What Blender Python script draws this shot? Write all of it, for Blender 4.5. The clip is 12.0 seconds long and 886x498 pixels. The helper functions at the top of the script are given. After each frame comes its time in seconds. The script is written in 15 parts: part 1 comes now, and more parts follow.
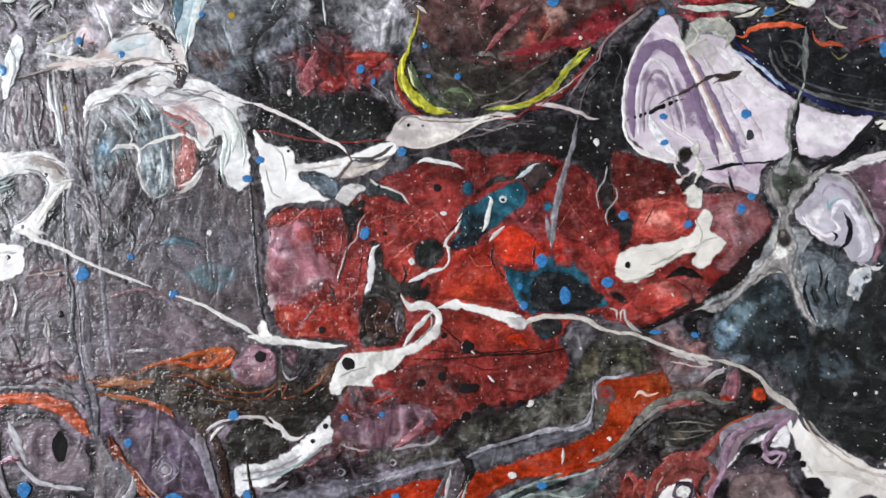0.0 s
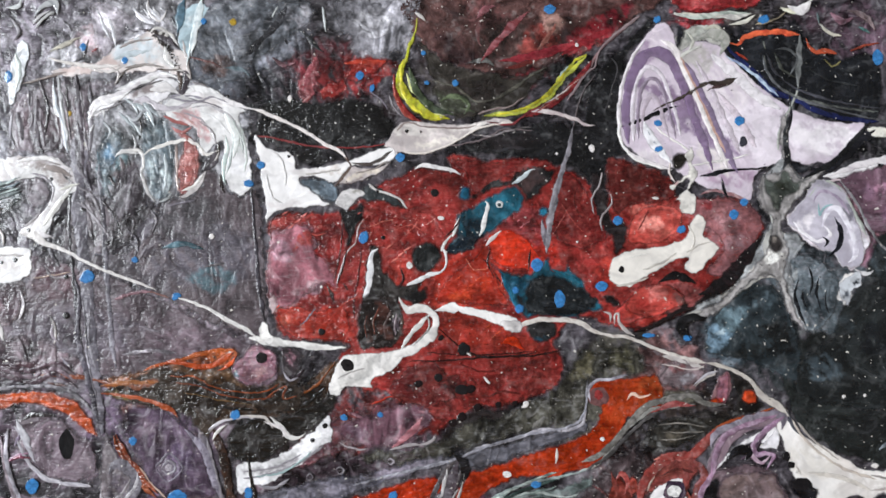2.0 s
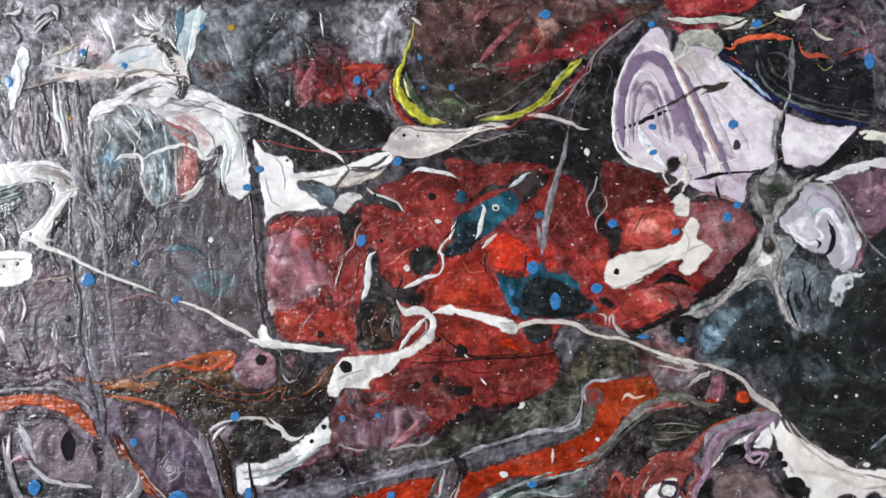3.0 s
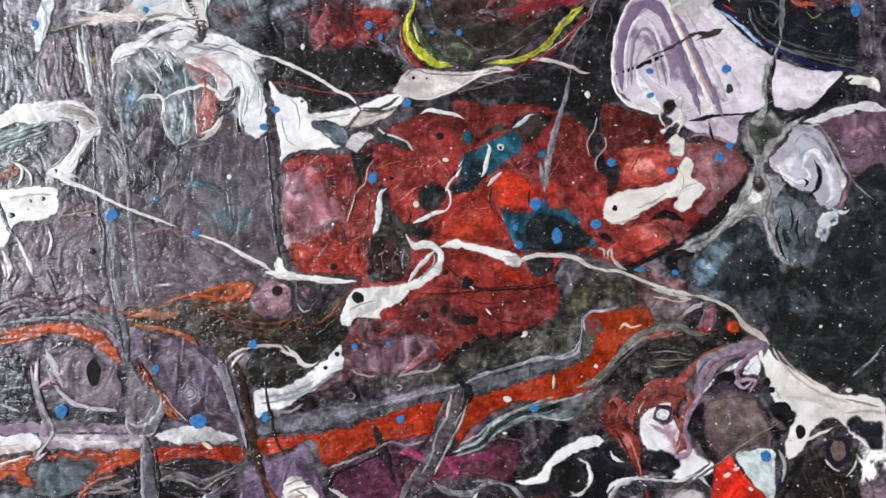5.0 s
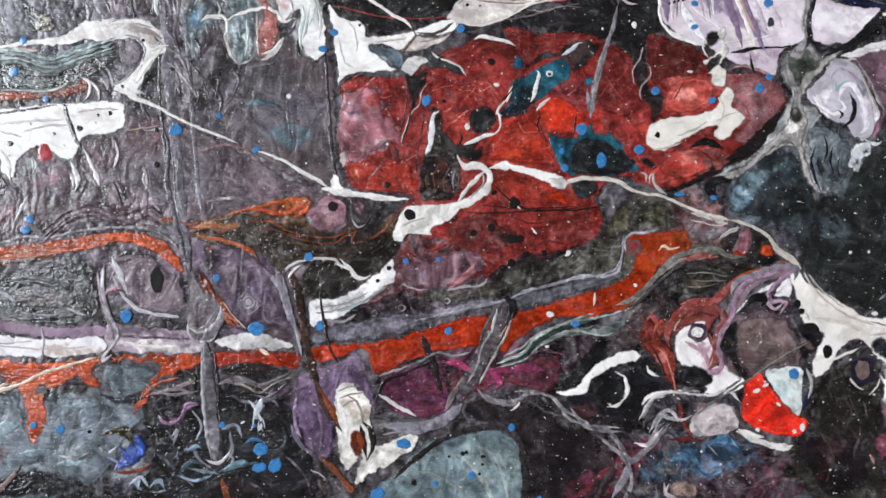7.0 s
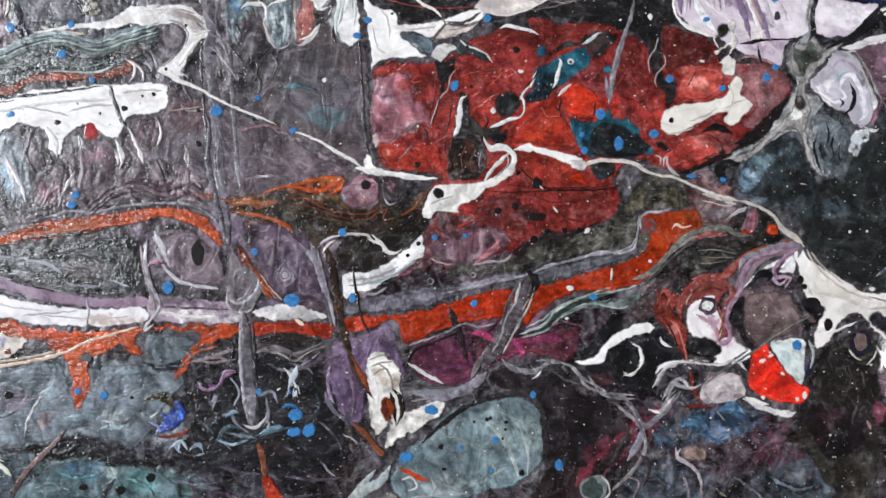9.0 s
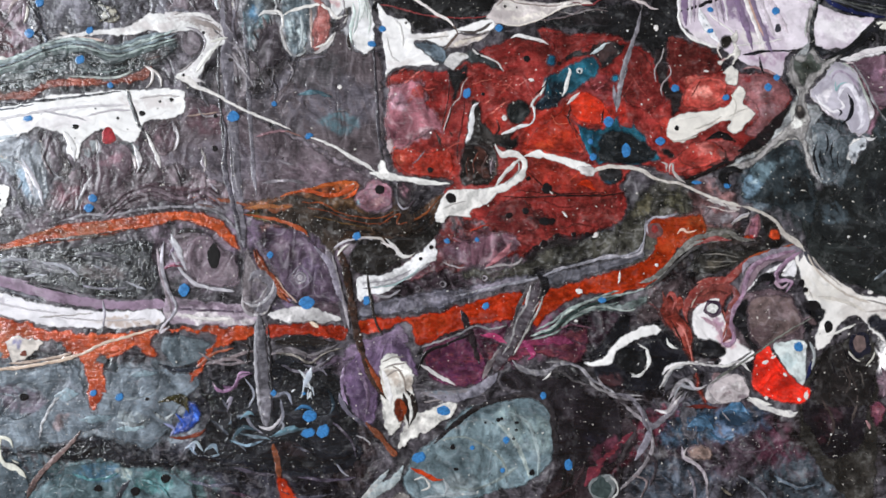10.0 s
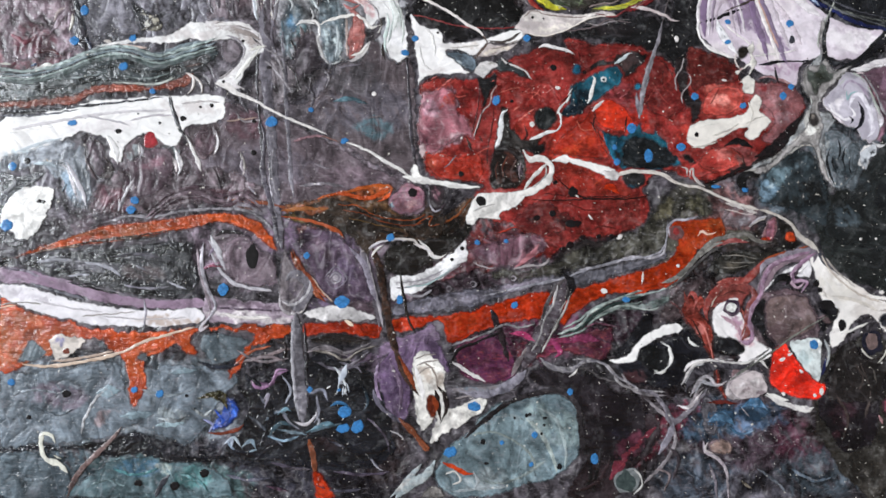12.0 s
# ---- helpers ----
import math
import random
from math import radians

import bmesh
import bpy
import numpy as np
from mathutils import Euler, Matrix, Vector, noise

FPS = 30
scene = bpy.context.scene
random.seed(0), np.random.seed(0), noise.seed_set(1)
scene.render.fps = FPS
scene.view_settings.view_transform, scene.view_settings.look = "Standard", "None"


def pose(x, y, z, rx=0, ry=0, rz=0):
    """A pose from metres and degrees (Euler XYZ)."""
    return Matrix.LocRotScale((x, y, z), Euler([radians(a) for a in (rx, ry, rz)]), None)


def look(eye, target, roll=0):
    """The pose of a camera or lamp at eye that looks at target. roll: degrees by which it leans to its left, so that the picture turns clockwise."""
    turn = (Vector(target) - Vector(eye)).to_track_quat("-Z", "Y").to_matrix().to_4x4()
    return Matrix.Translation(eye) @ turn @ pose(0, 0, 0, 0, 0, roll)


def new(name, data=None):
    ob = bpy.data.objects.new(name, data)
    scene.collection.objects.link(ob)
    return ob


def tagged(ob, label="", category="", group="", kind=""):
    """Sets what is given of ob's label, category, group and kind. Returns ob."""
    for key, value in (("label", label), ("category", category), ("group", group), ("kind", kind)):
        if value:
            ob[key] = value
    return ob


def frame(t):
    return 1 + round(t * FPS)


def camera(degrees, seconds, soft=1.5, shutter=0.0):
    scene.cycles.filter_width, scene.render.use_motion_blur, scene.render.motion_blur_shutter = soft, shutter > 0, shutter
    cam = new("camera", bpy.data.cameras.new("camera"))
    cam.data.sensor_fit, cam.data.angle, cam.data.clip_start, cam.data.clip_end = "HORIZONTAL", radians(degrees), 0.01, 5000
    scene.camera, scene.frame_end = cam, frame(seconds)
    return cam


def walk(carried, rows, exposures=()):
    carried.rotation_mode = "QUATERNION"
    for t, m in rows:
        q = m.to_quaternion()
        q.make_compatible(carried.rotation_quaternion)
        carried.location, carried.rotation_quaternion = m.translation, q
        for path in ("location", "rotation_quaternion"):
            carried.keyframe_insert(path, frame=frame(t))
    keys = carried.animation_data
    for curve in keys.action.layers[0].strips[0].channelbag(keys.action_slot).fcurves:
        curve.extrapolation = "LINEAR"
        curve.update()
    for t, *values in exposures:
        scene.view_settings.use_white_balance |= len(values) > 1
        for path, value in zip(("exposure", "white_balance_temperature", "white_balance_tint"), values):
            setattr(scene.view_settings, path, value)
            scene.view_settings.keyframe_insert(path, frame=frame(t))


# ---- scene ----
from mathutils.geometry import delaunay_2d_cdt
from mathutils.kdtree import KDTree

# ---------------------------------------------------------------- camera
cam = camera(68.00, 12.0, soft=1.7)
ROWS = [
    (0, -0.00061, -0.14864, 1.49169, 93.160, -0.240, -0.177),
    (0.5, -0.00027, -0.14998, 1.49201, 93.066, -0.247, -0.068),
    (1, 0.00006, -0.15085, 1.49220, 92.830, -0.370, 0.070),
    (1.5, 0.00062, -0.15136, 1.49290, 92.545, -0.412, 0.125),
    (2, 0.00073, -0.15170, 1.49469, 92.324, -0.434, 0.094),
    (2.5, 0.00121, -0.15239, 1.49618, 92.261, -0.358, 0.115),
    (4.5, -0.00037, -0.15873, 1.48762, 91.563, -0.274, -0.467),
    (5, -0.00181, -0.16107, 1.48206, 91.429, -0.444, -0.452),
    (5.5, -0.00409, -0.16301, 1.47763, 90.953, -0.686, -0.438),
    (6, -0.00743, -0.16411, 1.47387, 90.573, -1.116, -0.558),
    (6.5, -0.01048, -0.16583, 1.46989, 90.276, -1.470, -0.466),
    (7, -0.01408, -0.16830, 1.46542, 90.035, -1.709, -0.524),
    (9, -0.02437, -0.17790, 1.45834, 90.210, -2.065, -1.571),
    (9.5, -0.02792, -0.17998, 1.45751, 90.612, -2.121, -2.258),
    (10, -0.03121, -0.18137, 1.45670, 91.002, -2.167, -2.650),
    (10.5, -0.03408, -0.18265, 1.45659, 91.255, -2.159, -2.871),
    (11, -0.03683, -0.18379, 1.45521, 91.504, -2.235, -3.083),
    (11.5, -0.03988, -0.18521, 1.45375, 91.584, -2.264, -3.285),
    (12, -0.04274, -0.18724, 1.45377, 91.853, -2.195, -3.453),
]
walk(cam, [(t, pose(x, y, z, rx, ry, rz)) for t, x, y, z, rx, ry, rz in ROWS])

# ---------------------------------------------------------------- light
world = bpy.data.worlds.new("sky")
scene.world = world
world.use_nodes = True
sky = world.node_tree.nodes.new("ShaderNodeTexSky")
sky.sky_type, sky.sun_disc, sky.sun_elevation, sky.sun_rotation = "NISHITA", False, radians(40), radians(60)
world.node_tree.links.new(sky.outputs[0], world.node_tree.nodes["Background"].inputs["Color"])
world.node_tree.nodes["Background"].inputs["Strength"].default_value = 0.1
window = bpy.data.lights.new("window_light", "AREA")
window.shape, window.size, window.size_y, window.energy, window.color = "RECTANGLE", 1.5, 1.25, 95, (0.92, 0.97, 1.02)
new("window_light", window).matrix_world = look((-2.05, -1.7, 1.85), (0, -1.4, 1.7))
scene.view_settings.exposure = 0.69

# ---------------------------------------------------------------- materials
def rgb(code):
    """Linear colour from a six-digit code."""
    c = np.array([int(code[i:i + 2], 16) / 255 for i in (0, 2, 4)])
    return np.where(c < 0.04045, c / 12.92, ((c + 0.055) / 1.055) ** 2.4)


class Nodes:
    """Small helper to wire a node material."""

    def __init__(self, name):
        self.mat = bpy.data.materials.new(name)
        self.mat.use_nodes = True
        self.tree = self.mat.node_tree
        self.bsdf = self.tree.nodes["Principled BSDF"]

    def add(self, kind, **sets):
        node = self.tree.nodes.new(kind)
        for key, value in sets.items():
            node.inputs[key].default_value = value
        return node

    def wire(self, a, b):
        self.tree.links.new(a, b)

    def noise(self, scale, detail=4.0, rough=0.6, warp=0.0):
        node = self.add("ShaderNodeTexNoise", Scale=scale, Detail=detail, Roughness=rough, Distortion=warp)
        self.wire(self.coord, node.inputs["Vector"])
        return node.outputs["Fac"]

    def place(self):
        self.coord = self.add("ShaderNodeTexCoord").outputs["Object"]

    def range(self, value, a, b, lo, hi):
        node = self.tree.nodes.new("ShaderNodeMapRange")
        node.inputs[1].default_value, node.inputs[2].default_value = a, b
        node.inputs[3].default_value, node.inputs[4].default_value = lo, hi
        self.wire(value, node.inputs[0])
        return node.outputs[0]

    def mix(self, fac, a, b, blend="MIX"):
        node = self.tree.nodes.new("ShaderNodeMix")
        node.data_type, node.blend_type = "RGBA", blend
        for socket, value in ((node.inputs[0], fac), (node.inputs[6], a), (node.inputs[7], b)):
            if hasattr(value, "is_output"):
                self.wire(value, socket)
            elif isinstance(value, float):
                socket.default_value = value
            else:
                socket.default_value = (*value, 1)
        return node.outputs[2]

    def bump(self, height, strength, depth, below=None):
        node = self.add("ShaderNodeBump", Strength=strength, Distance=depth)
        self.wire(height, node.inputs["Height"])
        if below is not None:
            self.wire(below, node.inputs["Normal"])
        return node.outputs["Normal"]


def paint(name, gloss, vary, flecks, grain, pale="b9b2ac", pits=0.0, drag=0.0, marble=0.0, ink="0c0b0c", flow=(0.7, 1.0), shine=0.45, thin=0.8, brush=(60, 0.5), crisp=0.3):
    """Dried acrylic: the poured colour dragged into flowing bands and thin veins, drag lines, pale flecks standing for
    glints, pinholes, a brushed, pitted and glossy skin, thinning out at its borders."""
    n = Nodes(name)
    n.place()
    home = n.coord
    tint = n.add("ShaderNodeAttribute")
    tint.attribute_name = "paint"
    col = tint.outputs["Color"]
    light, black = tuple(rgb(pale)), tuple(rgb(ink))

    def math_node(kind, a, b):
        node = n.add("ShaderNodeMath")
        node.operation = kind
        for socket, value in zip(node.inputs, (a, b)):
            if hasattr(value, "is_output"):
                n.wire(value, socket)
            else:
                socket.default_value = value
        return node.outputs[0]

    squeeze = n.add("ShaderNodeMapping")
    squeeze.inputs["Scale"].default_value = (flow[0], 1, flow[1])
    n.wire(home, squeeze.inputs["Vector"])
    n.coord = squeeze.outputs[0]
    for scale, reach in ((60, 0.016), (260, 0.0034)):
        swirl = n.add("ShaderNodeTexNoise", Scale=scale, Detail=1.0, Roughness=0.5)
        n.wire(n.coord, swirl.inputs["Vector"])
        shift = n.add("ShaderNodeVectorMath")
        shift.operation = "MULTIPLY_ADD"
        n.wire(swirl.outputs["Color"], shift.inputs[0])
        shift.inputs[1].default_value = (reach, reach, reach)
        n.wire(n.coord, shift.inputs[2])
        n.coord = shift.outputs[0]
    broad = n.noise(95, 2, 0.5)
    middle = n.noise(300, 2, 0.5)
    fold = n.noise(120, 1, 0.4)
    mask = n.noise(150, 2, 0.6)
    n.coord = home
    fine = n.noise(1000, 1, 0.5, 0.8)
    for value, amount in ((fine, vary * 0.30), (middle, vary * 0.9), (broad, vary * 0.9)):
        dim = n.mix(1.0, col, tuple([1 - amount] * 3), "MULTIPLY")
        lit = n.mix(1.0, col, tuple([1 + 1.2 * amount] * 3), "MULTIPLY")
        col = n.mix(n.range(value, 0.36, 0.64, 0.0, 1.0), dim, lit)
    ripple = math_node("SINE", math_node("MULTIPLY", fold, 34.0), 0.0)
    if marble:
        for lo, hi, m0, m1, tone, share in ((0.55, 1.0, 0.44, 0.62, light, 0.8), (-0.45, -1.0, 0.58, 0.42, black, 0.9)):
            both = math_node("MULTIPLY", n.range(ripple, lo, hi, 0.0, marble * share), n.range(mask, m0, m1, 0.0, 1.0))
            own = n.mix(1.0, col, (1.9, 1.9, 1.9) if lo > 0 else (0.3, 0.3, 0.3), "MULTIPLY")
            col = n.mix(both, col, n.mix(0.35, own, tone))
    if drag:
        stretch = n.add("ShaderNodeMapping")
        stretch.inputs["Rotation"].default_value = (0, 0.35, 0)
        stretch.inputs["Scale"].default_value = (1, 1, 4)
        n.wire(n.coord, stretch.inputs["Vector"])
        lines = n.add("ShaderNodeTexNoise", Scale=230, Detail=3.0, Roughness=0.6, Distortion=2.0)
        n.wire(stretch.outputs[0], lines.inputs["Vector"])
        col = n.mix(n.range(lines.outputs["Fac"], 0.57, 0.70, 0.0, drag), col, light)
        col = n.mix(n.range(lines.outputs["Fac"], 0.43, 0.30, 0.0, drag), col, black)
    # small bright glints, mixed into the base colour as pale flecks
    if flecks:
        speck = n.noise(1150, 1, 0.5, 0.3)
        col = n.mix(n.range(speck, 0.775 - 0.04 * flecks, 0.80 - 0.04 * flecks, 0.0, 0.9), col, tuple(rgb("cfc9c2")))
    if pits:
        dark = n.noise(1500, 2, 0.5, 0.3)
        col = n.mix(n.range(dark, 0.74 - 0.05 * pits, 0.78 - 0.05 * pits, 0.0, 0.85), col, black)
    n.wire(col, n.bsdf.inputs["Base Color"])
    if thin:
        ragged = n.noise(420, 3, 0.62, 1.6)
        over = n.add("ShaderNodeMath")
        over.operation = "MULTIPLY_ADD"
        n.wire(ragged, over.inputs[0])
        over.inputs[1].default_value = thin
        n.wire(tint.outputs["Alpha"], over.inputs[2])
        n.wire(n.range(over.outputs[0], 0.5 * thin + 0.05, 0.5 * thin + 0.60, 0.0, 1.0), n.bsdf.inputs["Alpha"])
    n.wire(n.range(middle, 0.3, 0.7, gloss - 0.08, gloss + 0.14), n.bsdf.inputs["Roughness"])
    n.bsdf.inputs["Specular IOR Level"].default_value = shine
    turn, depth = brush
    bristle = n.add("ShaderNodeMapping")
    bristle.inputs["Rotation"].default_value = (0, radians(turn), 0)
    bristle.inputs["Scale"].default_value = (0.22, 1, 1)
    n.wire(home, bristle.inputs["Vector"])
    strokes = n.add("ShaderNodeTexNoise", Scale=900, Detail=2.0, Roughness=0.55, Distortion=0.6)
    n.wire(bristle.outputs[0], strokes.inputs["Vector"])
    skin = n.bump(n.noise(200, 3, 0.5, 0.8), 0.3, 0.0009 * grain)
    skin = n.bump(middle, 0.6, 0.0007 * grain, skin)
    skin = n.bump(strokes.outputs["Fac"], 0.7, 0.0007 * depth * grain, skin)
    if marble:
        skin = n.bump(ripple, 0.5, 0.00010 * marble, skin)
    skin = n.bump(n.noise(2300, 2, 0.6, 0.5), 0.8, 0.00022 * crisp * grain, skin)
    n.wire(n.bump(fine, 0.5, 0.00035 * grain, skin), n.bsdf.inputs["Normal"])
    return n.mat


def plain(name, colour, rough, scale, vary=0.15):
    n = Nodes(name)
    n.place()
    base = rgb(colour)
    col = n.mix(n.range(n.noise(scale), 0.3, 0.7, 0.0, 1.0), tuple(base), tuple(base * (1 - vary)))
    n.wire(col, n.bsdf.inputs["Base Color"])
    n.bsdf.inputs["Roughness"].default_value = rough
    n.wire(n.bump(n.noise(scale * 6), 0.2, 0.002), n.bsdf.inputs["Normal"])
    return n.mat


PAINT = {
    "ground": paint("ground_paint", 0.24, 0.42, 0.9, 0.62, "8d868c", pits=0.5, drag=0.30, marble=0.8, flow=(0.9, 0.7), shine=0.30, thin=0.0, brush=(85, 0.6)),
    "folds": paint("folded_paint", 0.24, 0.42, 0.8, 0.60, "b8b4b8", pits=0.4, drag=0.2, marble=0.75, ink="1c191b", flow=(1.1, 0.7), shine=0.28, brush=(85, 0.4)),
    "dark": paint("dark_paint", 0.16, 0.38, 1.0, 0.80, "66646a", drag=0.08, marble=0.35, shine=0.5, brush=(70, 0.5), crisp=0.6),
    "grey": paint("grey_paint", 0.28, 0.28, 0.8, 0.62, "9a9399", pits=0.9, drag=0.30, marble=0.6, flow=(1.0, 0.7), shine=0.30, brush=(80, 0.6)),
    "red": paint("red_paint", 0.18, 0.26, 0.9, 1.0, "b84a40", pits=0.6, drag=0.22, marble=0.35, ink="2a0d0c", shine=0.5, brush=(55, 1.0), crisp=0.6),
    "white": paint("white_paint", 0.16, 0.02, 0.0, 0.15, "f4f2f0", marble=0.28, ink="a39ba2", brush=(20, 0.4), crisp=0.15),
    "orange": paint("orange_paint", 0.20, 0.22, 0.4, 1.1, "c45a2a", pits=0.6, drag=0.20, marble=0.3, ink="3a1208", shine=0.35, brush=(75, 0.8), crisp=0.5),
    "dot": paint("dot_paint", 0.20, 0.14, 0.0, 0.3, thin=0.0),
}
PLASTER = plain("wall_plaster", "77736e", 0.9, 3)
BOARDS = plain("floor_wood", "8a6a48", 0.6, 5, 0.4)
CANVAS = plain("canvas_cloth", "d9d2c4", 0.9, 60)
TIMBER = plain("stretcher_wood", "b08d62", 0.7, 30, 0.3)

# ---------------------------------------------------------------- paint tools
MM = 0.001
TABLE = np.random.RandomState(7).rand(64, 256, 256)


def lattice(u, v, size, layer):
    """Smooth value noise, 0 to 1, with cells of that size in millimetres."""
    x, y = u / size + 61.3 * layer, v / size + 17.9 * layer
    i, j = np.floor(x).astype(int), np.floor(y).astype(int)
    a, b = x - i, y - j
    a, b = a * a * (3 - 2 * a), b * b * (3 - 2 * b)
    g = TABLE[layer % 64]
    i, j, i1, j1 = i % 256, j % 256, (i + 1) % 256, (j + 1) % 256
    return (g[i, j] * (1 - a) + g[i1, j] * a) * (1 - b) + (g[i, j1] * (1 - a) + g[i1, j1] * a) * b


def fractal(u, v, size, layer, octaves=4, gain=0.55):
    total, weight, norm = 0.0, 1.0, 0.0
    for o in range(octaves):
        total = total + weight * lattice(u, v, size / 2 ** o, layer + o)
        norm, weight = norm + weight, weight * gain
    return total / norm


def stirred(u, v, amount, size, layer):
    """The places u, v dragged about as by flowing paint."""
    du = fractal(u, v, size, layer) - 0.5
    dv = fractal(u, v, size, layer + 9) - 0.5
    return u + amount * du, v + amount * dv


def washes(u, v, base, spots, edge=3.0):
    """Poured colour: soft spots (u, v, long, wide, turn, colour) let into a base colour, with stirred borders."""
    col = np.tile(rgb(base), (len(u), 1))
    su, sv = stirred(u, v, edge, 5.0, 3)
    su, sv = stirred(su, sv, 0.75 * edge, 1.5, 21)
    su, sv = stirred(su, sv, 0.3 * edge, 0.6, 27)
    ragged = np.clip((fractal(2 * u + v, v, 2.6, 47, 5, 0.7) - 0.30) * 4.5, 0, 1)
    for x, y, long, wide, turn, code in spots:
        c, s = math.cos(radians(turn)), math.sin(radians(turn))
        a, b = (su - x) * c + (sv - y) * s, (sv - y) * c - (su - x) * s
        w = np.clip(1.6 * (1.25 - (a / long) ** 2 - (b / wide) ** 2), 0, 1) * ragged
        w = (w * w * (3 - 2 * w))[:, None]
        col = col * (1 - w) + rgb(code) * w
    return col


def veined(u, v, col, dark, light, layer):
    """Marbling: folded patches of a darker and a paler tone, with thin pale and black lines between them."""
    su, sv = stirred(u, v, 8.0, 10.0, layer)
    su, sv = stirred(su, sv, 2.6, 2.4, layer + 5)
    n = fractal(su, sv, 5.0, layer + 11, 4)
    n2 = fractal(sv, su, 3.0, layer + 15, 5, 0.65)
    line = np.clip(1 - np.abs(n - 0.5) * 30, 0, 1) * np.clip((n2 - 0.42) * 8, 0, 1)
    crack = np.clip(1 - np.abs(n - 0.58) * 34, 0, 1) + np.clip(1 - np.abs(n - 0.41) * 34, 0, 1)
    pale = np.clip((n2 - 0.56) * 8, 0, 1)[:, None]
    deep = np.clip((0.47 - n2) * 7, 0, 1)[:, None]
    col = col * (1 - 0.75 * deep * dark) * (1 - 0.6 * dark * np.clip(crack, 0, 1)[:, None])
    col = col * (1 - light * pale) + (col * 1.8 + 0.015) * light * pale
    return col * (1 - 0.5 * light * line[:, None]) + 0.30 * 0.5 * light * line[:, None]


def smooth_loop(points, closed=True):
    """Catmull-Rom through the points, cut to steps of about 0.24 mm."""
    p = np.array(points, float)
    n = len(p)
    out = []
    for i in range(n if closed else n - 1):
        if closed:
            a, b, c, d = p[i - 1], p[i], p[(i + 1) % n], p[(i + 2) % n]
        else:
            a, b, c, d = p[max(i - 1, 0)], p[i], p[i + 1], p[min(i + 2, n - 1)]
        steps = max(2, int(np.hypot(*(c - b)[:2]) / 0.24))
        t = (np.arange(steps) / steps)[:, None]
        out.append(0.5 * (2 * b + (c - a) * t + (2 * a - 5 * b + 4 * c - d) * t ** 2 + (3 * b - a - 3 * c + d) * t ** 3))
    if not closed:
        out.append(p[-1:])
    return np.vstack(out)


def inside(q, loop):
    x, y = q[:, 0][:, None], q[:, 1][:, None]
    x0, y0 = loop[:, 0], loop[:, 1]
    x1, y1 = np.roll(x0, -1), np.roll(y0, -1)
    cross = (y0 > y) != (y1 > y)
    with np.errstate(divide="ignore", invalid="ignore"):
        at = (x1 - x0) * (y - y0) / (y1 - y0) + x0
    return (np.sum(cross & (x < at), axis=1) % 2) == 1


def edge_distance(q, loop):
    """Distance of the places q from a closely stepped loop."""
    tree = KDTree(len(loop))
    for i, p in enumerate(loop):
        tree.insert((p[0], p[1], 0), i)
    tree.balance()
    return np.array([tree.find((x, y, 0))[2] for x, y in q.tolist()])


def put(name, verts, faces, material, parent, label, colours=None, cover=None):
    """One mesh part; verts are (across, up, proud) in millimetres on the painting's face; cover is the paint's thickness, 0 to 1."""
    verts = np.asarray(verts)
    mesh = bpy.data.meshes.new(name)
    mesh.from_pydata(np.stack([verts[:, 0], -verts[:, 2], verts[:, 1]], 1) * MM, [], faces)
    if colours is not None:
        layer = mesh.color_attributes.new("paint", "FLOAT_COLOR", "POINT")
        cover = np.ones(len(verts)) if cover is None else cover
        layer.data.foreach_set("color", np.column_stack([np.clip(colours, 0, 1), cover]).astype(np.float32).ravel())
    mesh.polygons.foreach_set("use_smooth", [True] * len(mesh.polygons))
    mesh.materials.append(material)
    ob = new(name, mesh)
    ob.parent = parent
    return tagged(ob, label)


LIFT = 0.02
THINNING = {"white": 0.6, "red": 1.2, "orange": 0.9, "grey": 1.4, "dark": 1.3, "folds": 2.2}


